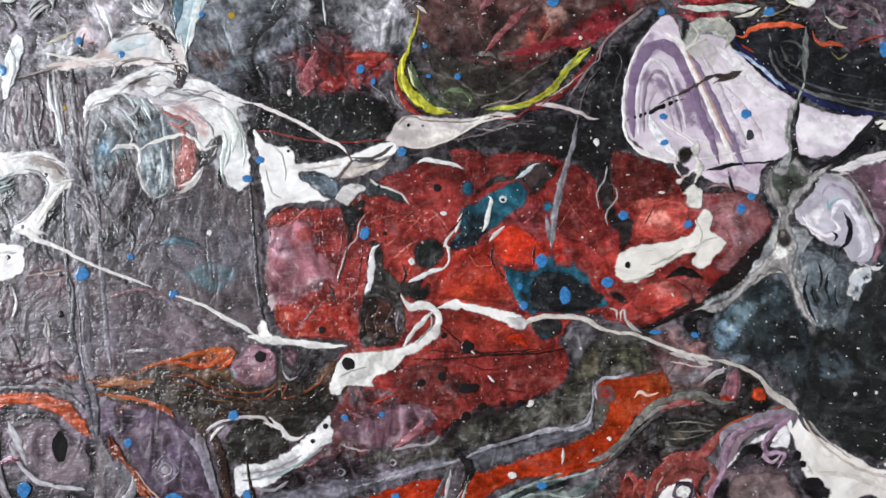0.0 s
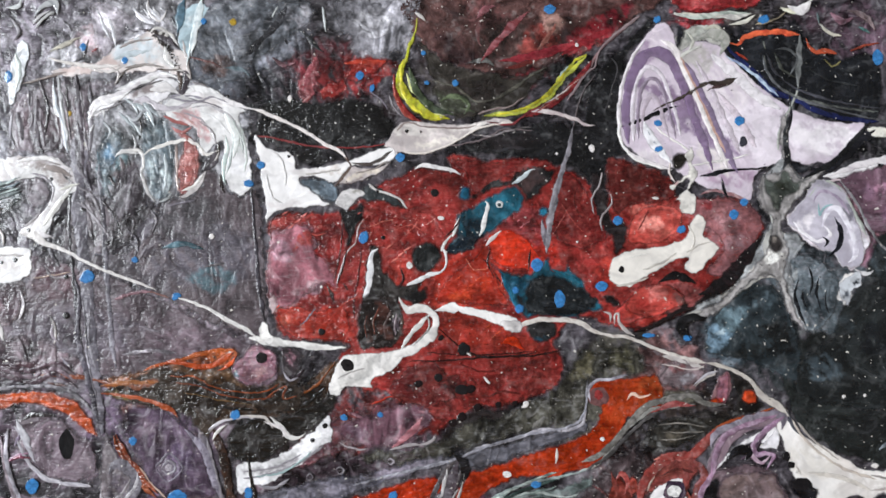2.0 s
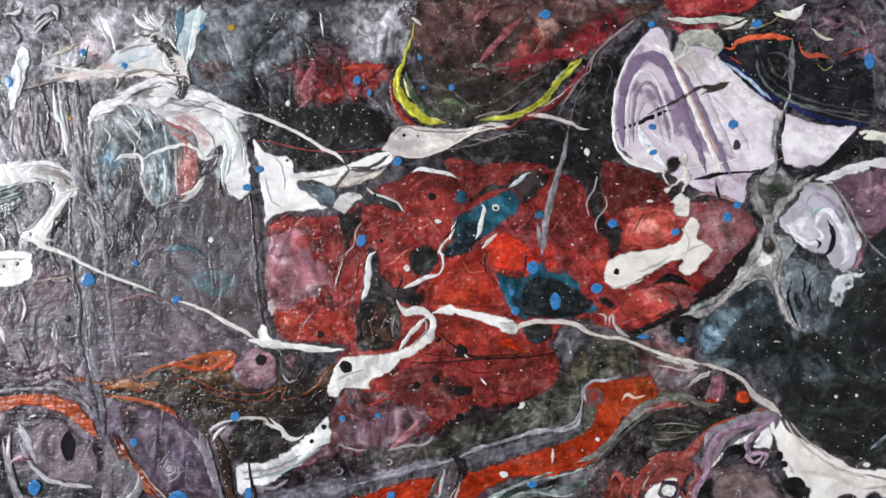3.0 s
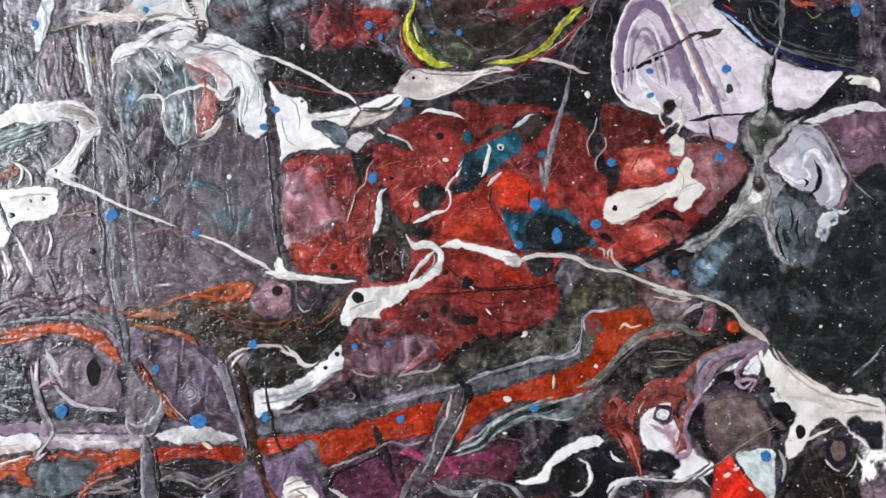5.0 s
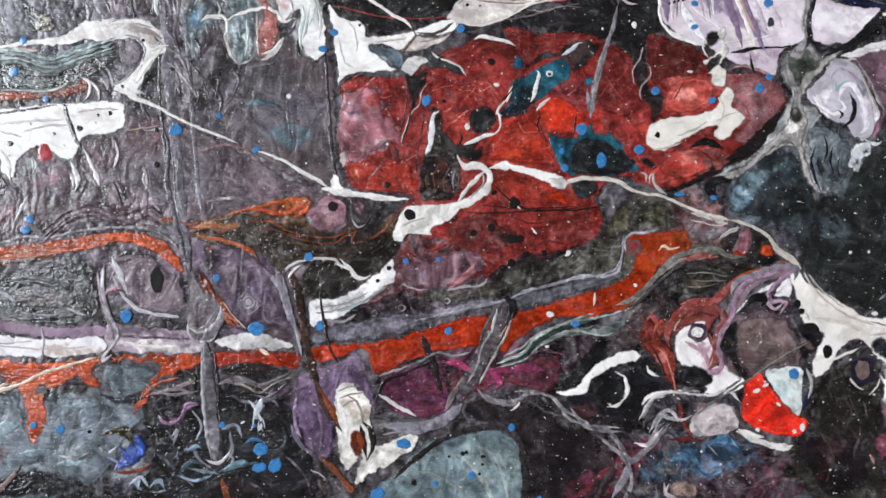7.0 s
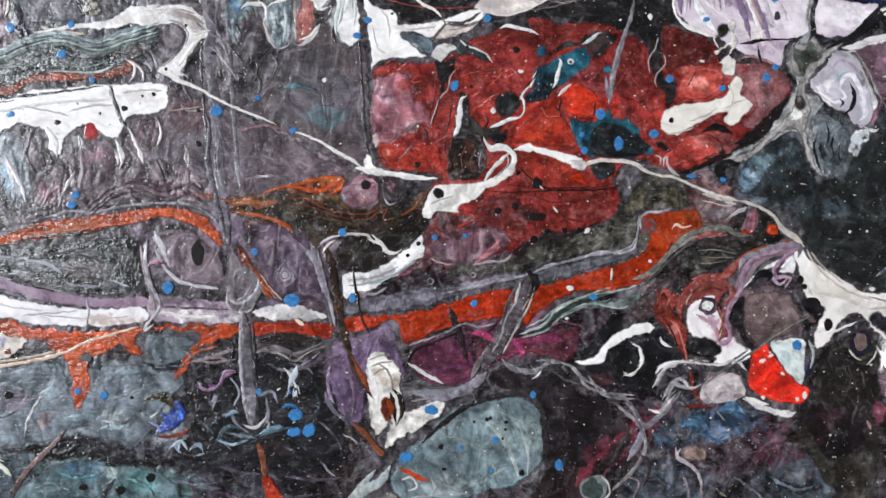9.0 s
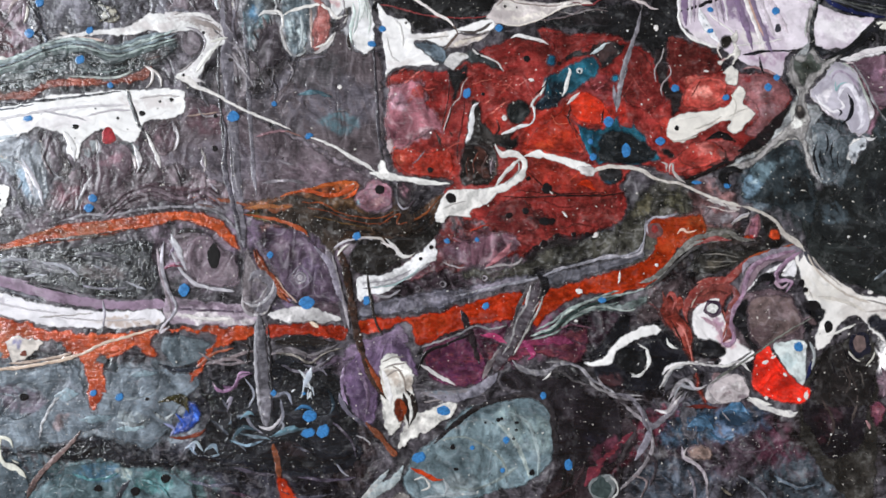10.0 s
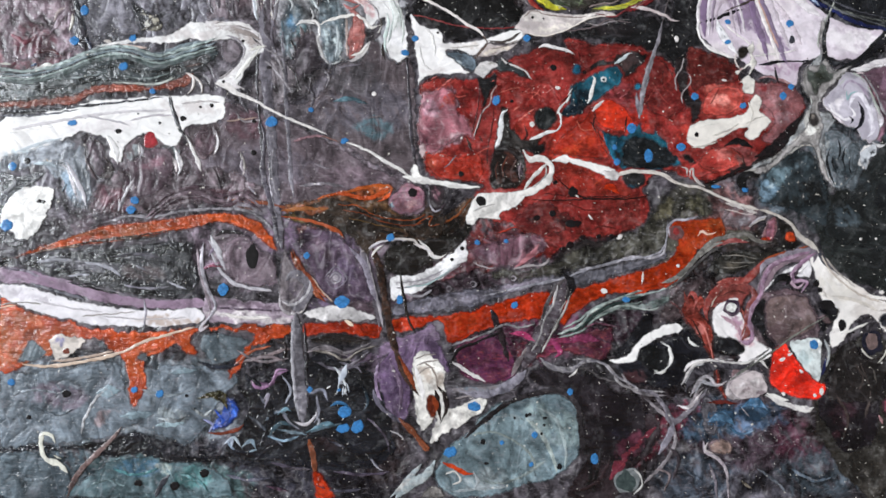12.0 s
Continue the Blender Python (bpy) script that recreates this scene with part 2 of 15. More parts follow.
def pool(name, kind, layer, base, points, spots=(), label="", parent=None, thick=0.04, rim=0.5, wobble=0.35, veins=(0.5, 0.25), fine=0.42, rims=()):
    """A poured patch of paint with a rounded, slightly ragged rim and a lumpy top."""
    loop = smooth_loop(points)
    for size, amount in ((2.6, 1.5 * wobble), (1.0, wobble), (0.45, 0.45 * wobble)):
        loop = loop + amount * np.stack([fractal(loop[:, 0], loop[:, 1], size, 31, 2) - 0.5, fractal(loop[:, 0], loop[:, 1], size, 41, 2) - 0.5], 1) * 2
    if np.sum(loop[:, 0] * np.roll(loop[:, 1], -1) - np.roll(loop[:, 0], -1) * loop[:, 1]) < 0:
        loop = loop[::-1]
    lo, hi = loop.min(0), loop.max(0)
    gx, gy = np.meshgrid(np.arange(lo[0], hi[0], fine), np.arange(lo[1], hi[1], fine))
    grid = np.stack([gx.ravel(), gy.ravel()], 1)
    grid = grid + (np.random.RandomState(len(grid)).rand(*grid.shape) - 0.5) * 0.5 * fine
    way = np.roll(loop, -1, axis=0) - np.roll(loop, 1, axis=0)
    way = np.stack([-way[:, 1], way[:, 0]], 1) / np.maximum(np.hypot(way[:, 0], way[:, 1]), 1e-9)[:, None]
    more = [(loop + way * r * rim, r * rim) for r in (0.3, 0.75)]
    inner = [grid[edge_distance(grid, loop) > 1.05 * rim]] + [q[edge_distance(q, loop) > 0.9 * r] for q, r in more]
    inner = np.vstack([q[inside(q, loop)] if len(q) else q for q in inner])
    n = len(loop)
    from_points = [Vector(q) for q in np.vstack([loop, inner])]
    ring = [(i, (i + 1) % n) for i in range(n)]
    made, _, faces, _, _, _ = delaunay_2d_cdt(from_points, ring, [], 1, 1e-4)
    flat = np.array([(q.x, q.y) for q in made])
    u, v = flat[:, 0], flat[:, 1]
    deepness = edge_distance(flat, loop)
    far = np.clip(deepness / rim, 0, 1)
    dome = np.sqrt(1 - (1 - far) ** 2)
    z = LIFT * layer + thick * dome * (0.75 + 0.5 * fractal(u, v, 4.0, 5, 3)) + 0.02 * (fractal(u, v, 1.6, 12, 3) - 0.5) * dome
    z = np.where(far < 1e-3, LIFT * layer - 0.12, z)
    col = washes(u, v, base, spots, 3.2)
    if kind == "red":
        # pinkish scumble that also puts the red's gloss into its colour
        scumble_gloss = np.clip((fractal(u + 0.6 * v, v - 0.6 * u, 1.4, 18, 4, 0.65) - 0.52) * 2.0, 0, 0.10)[:, None]
        col = col * (1 - scumble_gloss) + rgb("b4685f") * scumble_gloss
    if veins:
        col = veined(u, v, col, veins[0], veins[1], 2 + layer % 5)
    for reach, code in rims:
        w = np.clip((reach - deepness + 0.5 * reach * (fractal(u, v, 1.6, 52, 3) - 0.5)) / 0.2, 0, 1)[:, None]
        col = col * (1 - w) + rgb(code) * w
    band = np.sin(deepness * 5.0 + 7.0 * fractal(u, v, 3.2, 26, 3)) * np.exp(-deepness / 1.6) * np.clip((fractal(u, v, 7.0, 29, 2) - 0.35) * 4, 0, 1)
    col = np.clip(col * (1 + (0.10 if kind == "white" else 0.55) * band[:, None]), 0, 1)
    near = 0.7 * np.clip(1.5 * (1 - far) - 0.2, 0, 1)
    patchy = fractal(u, v, 3.0, 37, 3)
    pale, deep = (near * np.clip((patchy - 0.52) * 6, 0, 0.6))[:, None], (near * np.clip((0.5 - patchy) * 6, 0, 0.6))[:, None]
    if kind == "white":
        pale, deep = 0 * pale, np.maximum(pale, deep)
        col = col * (1 - deep) + rgb("a59ca4") * deep
    else:
        col = col * (1 - 0.8 * deep) * (1 - pale) + rgb("8d878c") * pale
    return put(name, np.stack([u, v, z], 1), [tuple(f) for f in faces], PAINT[kind], parent or painting, label, col, np.clip(deepness / THINNING[kind], 0, 1))


def streak(name, kind, layer, base, points, label="", parent=None, proud=0.045, second=None, wobble=0.22):
    """A thread or ribbon of paint along (across, up, width) points, round on top."""
    line = smooth_loop(points, False)
    line[:, :2] += wobble * 2.0 * np.stack([fractal(line[:, 0], line[:, 1], 1.5, 51, 2) - 0.5, fractal(line[:, 0], line[:, 1], 1.5, 57, 2) - 0.5], 1)
    way = np.gradient(line[:, :2], axis=0)
    way /= np.maximum(np.hypot(way[:, 0], way[:, 1]), 1e-9)[:, None]
    side = np.stack([-way[:, 1], way[:, 0]], 1)
    half = np.maximum(line[:, 2], 0.08) / 2 * (0.5 + 1.0 * fractal(line[:, 0], line[:, 1], 2.2, 33, 3, 0.6))
    gone = np.r_[0, np.cumsum(np.hypot(*np.diff(line[:, :2], axis=0).T))]
    near = np.minimum(gone, gone[-1] - gone)
    half = half * np.clip(0.10 + near / ((4.0 if half.max() < 0.9 else 2.5) * half.max()), 0, 1) ** 0.7
    across = (-1.0, -0.72, -0.3, 0.3, 0.72, 1.0)
    height = (-0.12, 0.55, 0.95, 1.0, 0.6, -0.12)
    rows, cols, covers = [], [], []
    light = rgb(base)
    for a, h in zip(across, height):
        q = line[:, :2] + side * (half * a)[:, None]
        tall = np.minimum(proud, 0.35 * half) * (0.7 + 0.6 * fractal(q[:, 0], q[:, 1], 1.2, 8, 2))
        rows.append(np.column_stack([q, LIFT * layer + (tall * h if h > 0 else 0 * tall - 0.05)]))
        w = np.clip((fractal(q[:, 0] + 0.8 * a, q[:, 1], 0.9, 44, 3) - 0.45) * 5, 0, 1)[:, None] * (0.65 if second else 0.5)
        covers.append(np.clip((0.65 + 0.9 * fractal(q[:, 0], q[:, 1], 1.8, 39, 3)) * (1.15 - a * a), 0, 1))
        cols.append(light * (1 - w) + (rgb(second) if second else light * 0.5) * w)
    n, k = len(line), len(across)
    verts, colours = np.vstack(rows), np.vstack(cols)
    faces = [(c * n + i, (c + 1) * n + i, (c + 1) * n + i + 1, c * n + i + 1) for c in range(k - 1) for i in range(n - 1)]
    faces += [tuple(c * n for c in range(k))[::-1], tuple(c * n + n - 1 for c in range(k))]
    return put(name, verts, [f[::-1] for f in faces], PAINT[kind], parent or painting, label, colours, np.concatenate(covers))


DROPS = {}


def drop(name, layer, code, x, y, long, wide, turn=0.0, label="", parent=None):
    """A spattered bead of paint, lens-shaped and uneven; beads of one colour share a few shapes."""
    key = (name, code, int(abs(x * 7 + y * 3)) % 5)
    if key not in DROPS:
        seed = key[2] + 10 * len(DROPS)
        verts, faces, ring = [], [], 18
        for r, h in ((1.0, -0.5), (0.9, 0.25), (0.62, 0.42), (0.3, 0.5)):
            for i in range(ring):
                a = 2 * math.pi * i / ring
                out = r * (0.72 + 0.6 * fractal(np.array([1.5 * math.cos(a) + 3.7 * seed]), np.array([1.5 * math.sin(a)]), 1.0, 14, 2)[0])
                verts.append((0.5 * out * math.cos(a), 0.5 * out * math.sin(a), h))
        verts.append((0, 0, 0.5))
        for k in range(3):
            faces += [(k * ring + i, k * ring + (i + 1) % ring, (k + 1) * ring + (i + 1) % ring, (k + 1) * ring + i) for i in range(ring)]
        faces += [(3 * ring + i, 3 * ring + (i + 1) % ring, 4 * ring) for i in range(ring)]
        ob = put(name, np.array(verts), faces, PAINT["dot"], painting, label, np.tile(rgb(code), (len(verts), 1)) * (0.55 + 0.7 * np.random.RandomState(seed).rand(len(verts), 1)))
        DROPS[key] = ob.data
    else:
        ob = new(name, DROPS[key])
        ob.parent = painting
        tagged(ob, label)
    if parent:
        ob.parent = parent
    ob.matrix_basis = Matrix.Translation((x * MM, -LIFT * layer * MM, y * MM)) @ pose(0, 0, 0, 0, -turn, 0) @ Matrix.Diagonal((long, 0.10, wide, 1))
    return ob


# ---------------------------------------------------------------- the room
def slab(name, lo, hi, material, label, category):
    bm = bmesh.new()
    bmesh.ops.create_cube(bm, size=1)
    for q in bm.verts:
        q.co = [lo[i] + (q.co[i] + 0.5) * (hi[i] - lo[i]) for i in range(3)]
    mesh = bpy.data.meshes.new(name)
    bm.to_mesh(mesh)
    bm.free()
    mesh.materials.append(material)
    return tagged(new(name, mesh), label, category, kind="structure")


# unseen room, added round the window light; grey walls keep reflections in the paint dark
slab("floor", (-2.2, -3.2, -0.1), (2.2, 0.2, 0.0), BOARDS, "plain brown wooden floor of the added, unseen room", "floor")
slab("ceiling", (-2.2, -3.2, 2.9), (2.2, 0.2, 3.0), PLASTER, "plain grey plaster ceiling of the added, unseen room", "ceiling")
slab("wall_north", (-2.2, 0.03, 0.0), (2.2, 0.2, 2.9), PLASTER, "plain grey wall added behind the painting, unseen", "wall")
slab("wall_south", (-2.2, -3.2, 0.0), (2.2, -3.0, 2.9), PLASTER, "plain grey wall of the added, unseen room", "wall")
slab("wall_east", (2.0, -3.0, 0.0), (2.2, 0.03, 2.9), PLASTER, "plain grey wall of the added, unseen room", "wall")
slab("wall_west_low", (-2.2, -3.0, 0.0), (-2.0, 0.03, 1.2), PLASTER, "plain grey added wall, unseen, under the window opening", "wall")
slab("wall_west_high", (-2.2, -3.0, 2.5), (-2.0, 0.03, 2.9), PLASTER, "plain grey added wall, unseen, over the window opening", "wall")
slab("wall_west_near", (-2.2, -3.0, 1.2), (-2.0, -2.5, 2.5), PLASTER, "plain grey added wall, unseen, beside the window opening", "wall")
slab("wall_west_far", (-2.2, -0.9, 1.2), (-2.0, 0.03, 2.5), PLASTER, "plain grey added wall, unseen, beside the window opening", "wall")

# ---------------------------------------------------------------- the painting
painting = tagged(new("painting"), "abstract poured acrylic painting in red, white, grey and black", "painting")
painting.location = (0, 0, 1.5)
LEFT, RIGHT, LOW, HIGH = -165.0, 135.0, -125.0, 85.0


def bar(name, x0, x1, z0, z1, material, label):
    """A stretcher bar behind the canvas, with eased edges."""
    bm = bmesh.new()
    bmesh.ops.create_cube(bm, size=1)
    for q in bm.verts:
        q.co = ((x0 + (q.co.x + 0.5) * (x1 - x0)) * MM, (3.0 + (q.co.y + 0.5) * 18) * MM, (z0 + (q.co.z + 0.5) * (z1 - z0)) * MM)
    bmesh.ops.bevel(bm, geom=bm.edges[:], offset=1.5 * MM, segments=2, affect="EDGES")
    mesh = bpy.data.meshes.new(name)
    bm.to_mesh(mesh)
    bm.free()
    mesh.materials.append(material)
    ob = new(name, mesh)
    ob.parent = painting
    return tagged(ob, label)


for x0, x1, z0, z1 in ((LEFT, LEFT + 35, LOW, HIGH), (RIGHT - 35, RIGHT, LOW, HIGH), (LEFT + 36, RIGHT - 36, LOW, LOW + 35), (LEFT + 36, RIGHT - 36, HIGH - 35, HIGH)):
    bar("stretcher_bar", x0, x1, z0, z1, TIMBER, "pale wooden stretcher bar behind the canvas")
wrap = bmesh.new()
bmesh.ops.create_cube(wrap, size=1)
for q in wrap.verts:
    q.co = ((LEFT + (q.co.x + 0.5) * (RIGHT - LEFT)) * MM, (0.8 + (q.co.y + 0.5) * 2.0) * MM, (LOW + (q.co.z + 0.5) * (HIGH - LOW)) * MM)
cloth = bpy.data.meshes.new("canvas")
wrap.to_mesh(cloth)
wrap.free()
cloth.materials.append(CANVAS)
tagged(new("canvas", cloth), "primed white canvas under the paint").parent = painting


def ground_layer(spots, step=0.32):
    """The first coat: a whole sheet of stirred greys, purples and blacks with a real, lumpy skin."""
    us, vs = np.arange(LEFT, RIGHT, step), np.arange(LOW, HIGH, step)
    gu, gv = np.meshgrid(us, vs)
    u, v = gu.ravel(), gv.ravel()
    col = washes(u, v, "3d393e", spots, 6.0)
    col = veined(u, v, col, 0.95, 0.6, 4)
    z = -0.11 + 0.14 * (fractal(u, v, 3.0, 5, 5) - 0.5) + 0.05 * lattice(*stirred(u, v, 3, 4, 17), 0.9, 3)
    w, h = len(us), len(vs)
    i = (np.arange(h - 1)[:, None] * w + np.arange(w - 1)[None]).ravel()
    quads = np.stack([i, i + 1, i + w + 1, i + w], 1)
    return put("paint_ground", np.stack([u, v, z], 1), quads, PAINT["ground"], painting, "mottled grey, purple and black first coat", col)


GROUND = []
GROUND += [(-94.6, 49.2, 19.2, 15.4, 0, "77707a"), (-79.0, 49.2, 15.4, 11.5, 0, "837e86"), (-86.0, 25.5, 19.2, 15.4, 90, "5f585e"), (-69.2, 25.6, 14.1, 11.5, 0, "6d6a6e"), (-65.7, 37.4, 11.5, 7.7, 0, "8a868a"), (-50.4, 46.7, 14.1, 11.5, 0, "50535b"), (-41.4, 52.1, 7.7, 10.2, 60, "666870"), (-16.6, 52.2, 14.1, 7.7, 0, "8b8990"), (-29.5, 42.9, 11.5, 6.4, 30, "5e3036"), (-24.3, 40.3, 10.2, 5.8, 10, "6e2426"), (-16.5, 43.0, 6.4, 3.2, 0, "7d2422"), (-32.0, 37.6, 3.8, 5.1, 0, "7a3038")]
GROUND += [(-25.4, 29.7, 23.1, 7.0, -10, "17171a"), (-39.8, 37.5, 7.7, 6.4, 0, "1c1c20"), (-11.2, 32.4, 5.1, 7.7, 60, "241c1e"), (12.1, 49.7, 20.5, 11.5, 10, "34201f"), (9.5, 55.1, 7.7, 5.1, 0, "40201f"), (27.8, 48.5, 16.7, 4.5, 35, "6a2028"), (22.6, 52.5, 7.7, 3.8, 40, "6e3a38"), (1.7, 41.7, 10.2, 6.4, 0, "26221f"), (6.9, 35.2, 9.0, 3.8, 0, "3c3c2e"), (38.1, 37.9, 7.7, 17.9, 60, "161617"), (27.7, 26.1, 25.6, 5.1, 10, "18171a"), (35.3, 14.4, 5.1, 15.4, 0, "1d1a1b")]
GROUND += [(82.5, 42.1, 20.5, 11.5, -30, "17181b"), (98.5, 51.5, 7.7, 7.7, 0, "4a3a44"), (90.7, 55.5, 11.5, 3.2, 0, "3a2c34"), (60.6, 56.0, 7.7, 3.2, 0, "7a2028"), (73.7, 56.1, 10.2, 2.6, 0, "34302f"), (-22.7, -42.1, 25.3, 9.8, 20, "4d3a44"), (-14.4, -36.5, 15.4, 7.0, 20, "5e2a2a"), (2.4, -36.3, 16.8, 5.6, 20, "5a2526"), (-6.0, -41.9, 12.6, 3.5, 20, "53404a"), (13.6, -41.7, 18.2, 3.5, 20, "2c2a2c"), (-28.2, -50.6, 22.5, 2.8, 15, "34282f"), (-39.5, -39.5, 15.4, 9.8, 0, "1f1a18")]
GROUND += [(-46.6, -31.2, 14.0, 5.6, 0, "3d2e22"), (-59.0, -45.3, 8.4, 12.6, -60, "5a4c57"), (-64.7, -37.0, 8.4, 8.4, 0, "4e4148"), (38.8, -27.4, 11.2, 8.4, 30, "45423c"), (33.2, -35.9, 8.4, 5.6, 50, "4a4841"), (51.5, -27.3, 8.4, 8.4, 0, "6a4c4c"), (52.9, -39.9, 16.8, 4.2, 10, "24211f"), (60.0, -35.6, 9.8, 4.2, 0, "3c3330"), (46.0, -55.4, 16.8, 8.4, -60, "3a2828"), (89.5, -15.6, 21.1, 28.1, 80, "24282a"), (98.1, -35.2, 12.6, 9.8, 0, "1c1e1f"), (69.7, -18.6, 8.4, 7.0, 0, "454f57")]
GROUND += [(86.7, -5.7, 9.8, 15.4, 80, "3b4146"), (103.7, -22.5, 5.6, 8.4, 0, "3e4042"), (36.3, -63.8, 19.7, 8.4, 0, "1b191b"), (16.6, -61.2, 15.4, 5.6, 10, "33232c"), (-2.9, -61.4, 15.4, 9.8, 0, "50283c"), (28.0, -76.4, 25.3, 7.0, 0, "1e1b1d"), (92.5, -73.0, 12.6, 9.8, 80, "221c1d"), (102.3, -71.5, 7.0, 9.8, 90, "6a5660"), (103.7, -65.9, 5.6, 4.2, 0, "e0dcdc"), (98.0, 8.6, 12.6, 8.4, 0, "8a6470"), (103.7, 1.6, 8.4, 8.4, 0, "735260"), (98.0, 22.8, 8.4, 8.4, 0, "1b1b1d")]
GROUND += [(-147.9, 16.7, 17.9, 11.4, 0, "5e4c56"), (-150.6, 10.2, 13.0, 6.5, 0, "5a363f"), (-126.7, 19.6, 14.6, 9.7, 0, "5b5a62"), (-105.2, 24.1, 14.6, 8.1, 0, "6a6870"), (-131.8, 1.7, 32.5, 3.6, 8, "2c3032"), (-110.6, 9.3, 19.5, 3.2, 5, "32383a"), (-69.2, -2.9, 35.7, 26.0, 0, "565158"), (-82.7, -19.7, 22.7, 14.6, 0, "524d53"), (-56.7, 4.2, 19.5, 14.6, 0, "4e4a51"), (-55.8, -16.8, 14.6, 11.4, 0, "5b5158"), (-118.0, -27.7, 24.4, 11.4, 20, "5a4c55"), (-136.5, -25.4, 14.6, 9.7, 0, "64606a")]
GROUND += [(-109.4, -16.2, 14.6, 8.1, 0, "4e4048"), (-144.4, -46.1, 19.5, 3.2, 15, "3c3a40"), (-122.9, -51.5, 29.2, 4.9, -8, "2d2b31"), (-92.6, -40.9, 13.0, 9.7, 0, "6a5c68"), (-87.6, -47.0, 9.7, 6.5, 0, "5c505a"), (-67.5, -39.8, 11.4, 16.2, 60, "57485a"), (-60.7, -50.8, 9.7, 9.7, 0, "54465a"), (-133.2, -84.5, 29.2, 11.4, 0, "5b646d"), (-105.8, -86.8, 22.7, 13.0, 0, "646b72"), (-141.5, -97.0, 17.9, 6.5, 0, "4e5960"), (-109.3, -77.6, 19.5, 4.9, 0, "596168"), (-79.9, -79.9, 14.6, 11.4, 0, "201f25")]
GROUND += [(-59.2, -85.6, 19.5, 17.9, 0, "1b1c22"), (-74.2, -101.7, 26.0, 9.7, 0, "2d2c35"), (-116.9, -107.2, 19.5, 8.1, 0, "4f6468"), (-98.6, -108.4, 16.2, 6.5, 0, "4b6062"), (-140.9, -107.6, 17.9, 9.7, 0, "45535c"), (-100.6, -99.1, 27.6, 2.9, -4, "191a21"), (-50.0, -79.1, 8.1, 14.6, 80, "4f4250"), (-52.0, -105.9, 14.6, 9.7, 0, "221f26"), (-46.0, -97.9, 8.1, 9.7, 0, "2a2224"), (25.1, -89.9, 22.7, 16.2, 0, "241d20"), (60.5, -92.4, 19.5, 14.6, 0, "3c3038"), (46.8, -86.2, 11.4, 6.5, 0, "3b4e60")]
GROUND += [(62.0, -85.8, 9.7, 4.9, 20, "3b4c62"), (77.6, -93.6, 11.4, 9.7, 0, "4c2a38"), (35.1, -89.7, 14.6, 4.1, 40, "5a2834"), (25.3, -96.4, 9.7, 4.9, 45, "5a2430"), (81.2, -101.7, 14.6, 6.5, 0, "404850"), (43.9, -104.1, 13.0, 8.1, 0, "3c424c"), (93.0, -88.3, 9.7, 19.5, 80, "26201f"), (21.3, -72.2, 11.4, 4.9, 0, "1a181a"), (62.5, -105.4, 9.7, 4.9, 0, "4a4850")]
ground_layer(GROUND)

# large poured fields
pool("grey_field", "grey", 1, "50474b", [(-42.7, 27.1), (-43.2, 16.5), (-41.4, 8.1), (-40.6, -4.5), (-39.9, -14.4), (-41.0, -19.7), (-51.1, -17.3), (-60.9, -12.5), (-70.8, -7.7), (-82.7, -3.7), (-79.3, -0.8), (-70.9, 0.7), (-66.9, 6.4), (-64.2, 11.3), (-57.9, 14.9), (-55.2, 20.6), (-51.7, 20.7), (-49.5, 15.0), (-47.4, 13.0), (-44.6, 13.7), (-44.0, 20.8)], [(-70.8, -4.9, 11.2, 5.6, 0, "4d474d"), (-54.1, -0.5, 12.6, 8.4, 0, "544f57"), (-52.7, -6.1, 5.6, 2.8, 0, "4d6068"), (-59.9, 7.9, 8.4, 5.6, 0, "4a464a")], label="matt dark grey poured field", wobble=0.5, veins=(0.35, 0.15))
pool("grey_field", "grey", 1, "564b51", [(-94.6, -1.0), (-83.4, -3.7), (-70.8, -8.0), (-60.9, -12.9), (-51.1, -18.0), (-42.6, -21.4), (-42.6, -24.2), (-46.7, -27.0), (-56.5, -26.9), (-66.2, -28.7), (-77.3, -29.5), (-94.0, -29.0), (-103.7, -30.5), (-112.0, -33.4), (-112.2, -25.0), (-108.2, -18.0), (-104.1, -13.8), (-97.2, -9.5), (-95.2, -5.2)], [(-84.5, -19.1, 16.8, 5.6, 0, "625a63"), (-98.3, -26.3, 16.8, 3.5, 5, "67616a"), (-56.6, -21.6, 11.2, 4.2, 0, "5d4f57"), (-88.9, -8.0, 5.6, 4.2, 0, "584048")], label="matt purple-grey poured field", wobble=0.5, veins=(0.4, 0.25))
RED_FIELD_SPOTS = [(-35.3, 5.0, 9.0, 5.8, 0, "862a26"), (-31.4, 1.2, 5.1, 6.4, 0, "7e2c2a"), (-36.5, -0.1, 5.1, 5.8, 60, "8b6670"), (-32.6, -7.8, 7.7, 3.2, 20, "92707a"), (-36.3, -12.3, 3.2, 2.3, 0, "c9a8a8"), (-33.7, -16.0, 5.8, 3.2, 0, "9c2f24"), (-24.8, -16.6, 6.4, 5.1, 0, "962a20"), (-26.4, 3.8, 5.1, 6.4, 0, "86201f"), (-8.5, 14.2, 11.5, 5.1, 0, "74211f"), (-12.3, 6.4, 7.7, 5.1, 0, "82231f"), (-5.8, -5.1, 6.4, 5.1, 0, "8e2a22"), (7.0, -8.9, 10.2, 5.1, 20, "a83020"), (4.4, -3.8, 6.4, 3.8, 30, "a02a1e"), (16.0, 0.7, 6.4, 4.5, 0, "c02c18")]
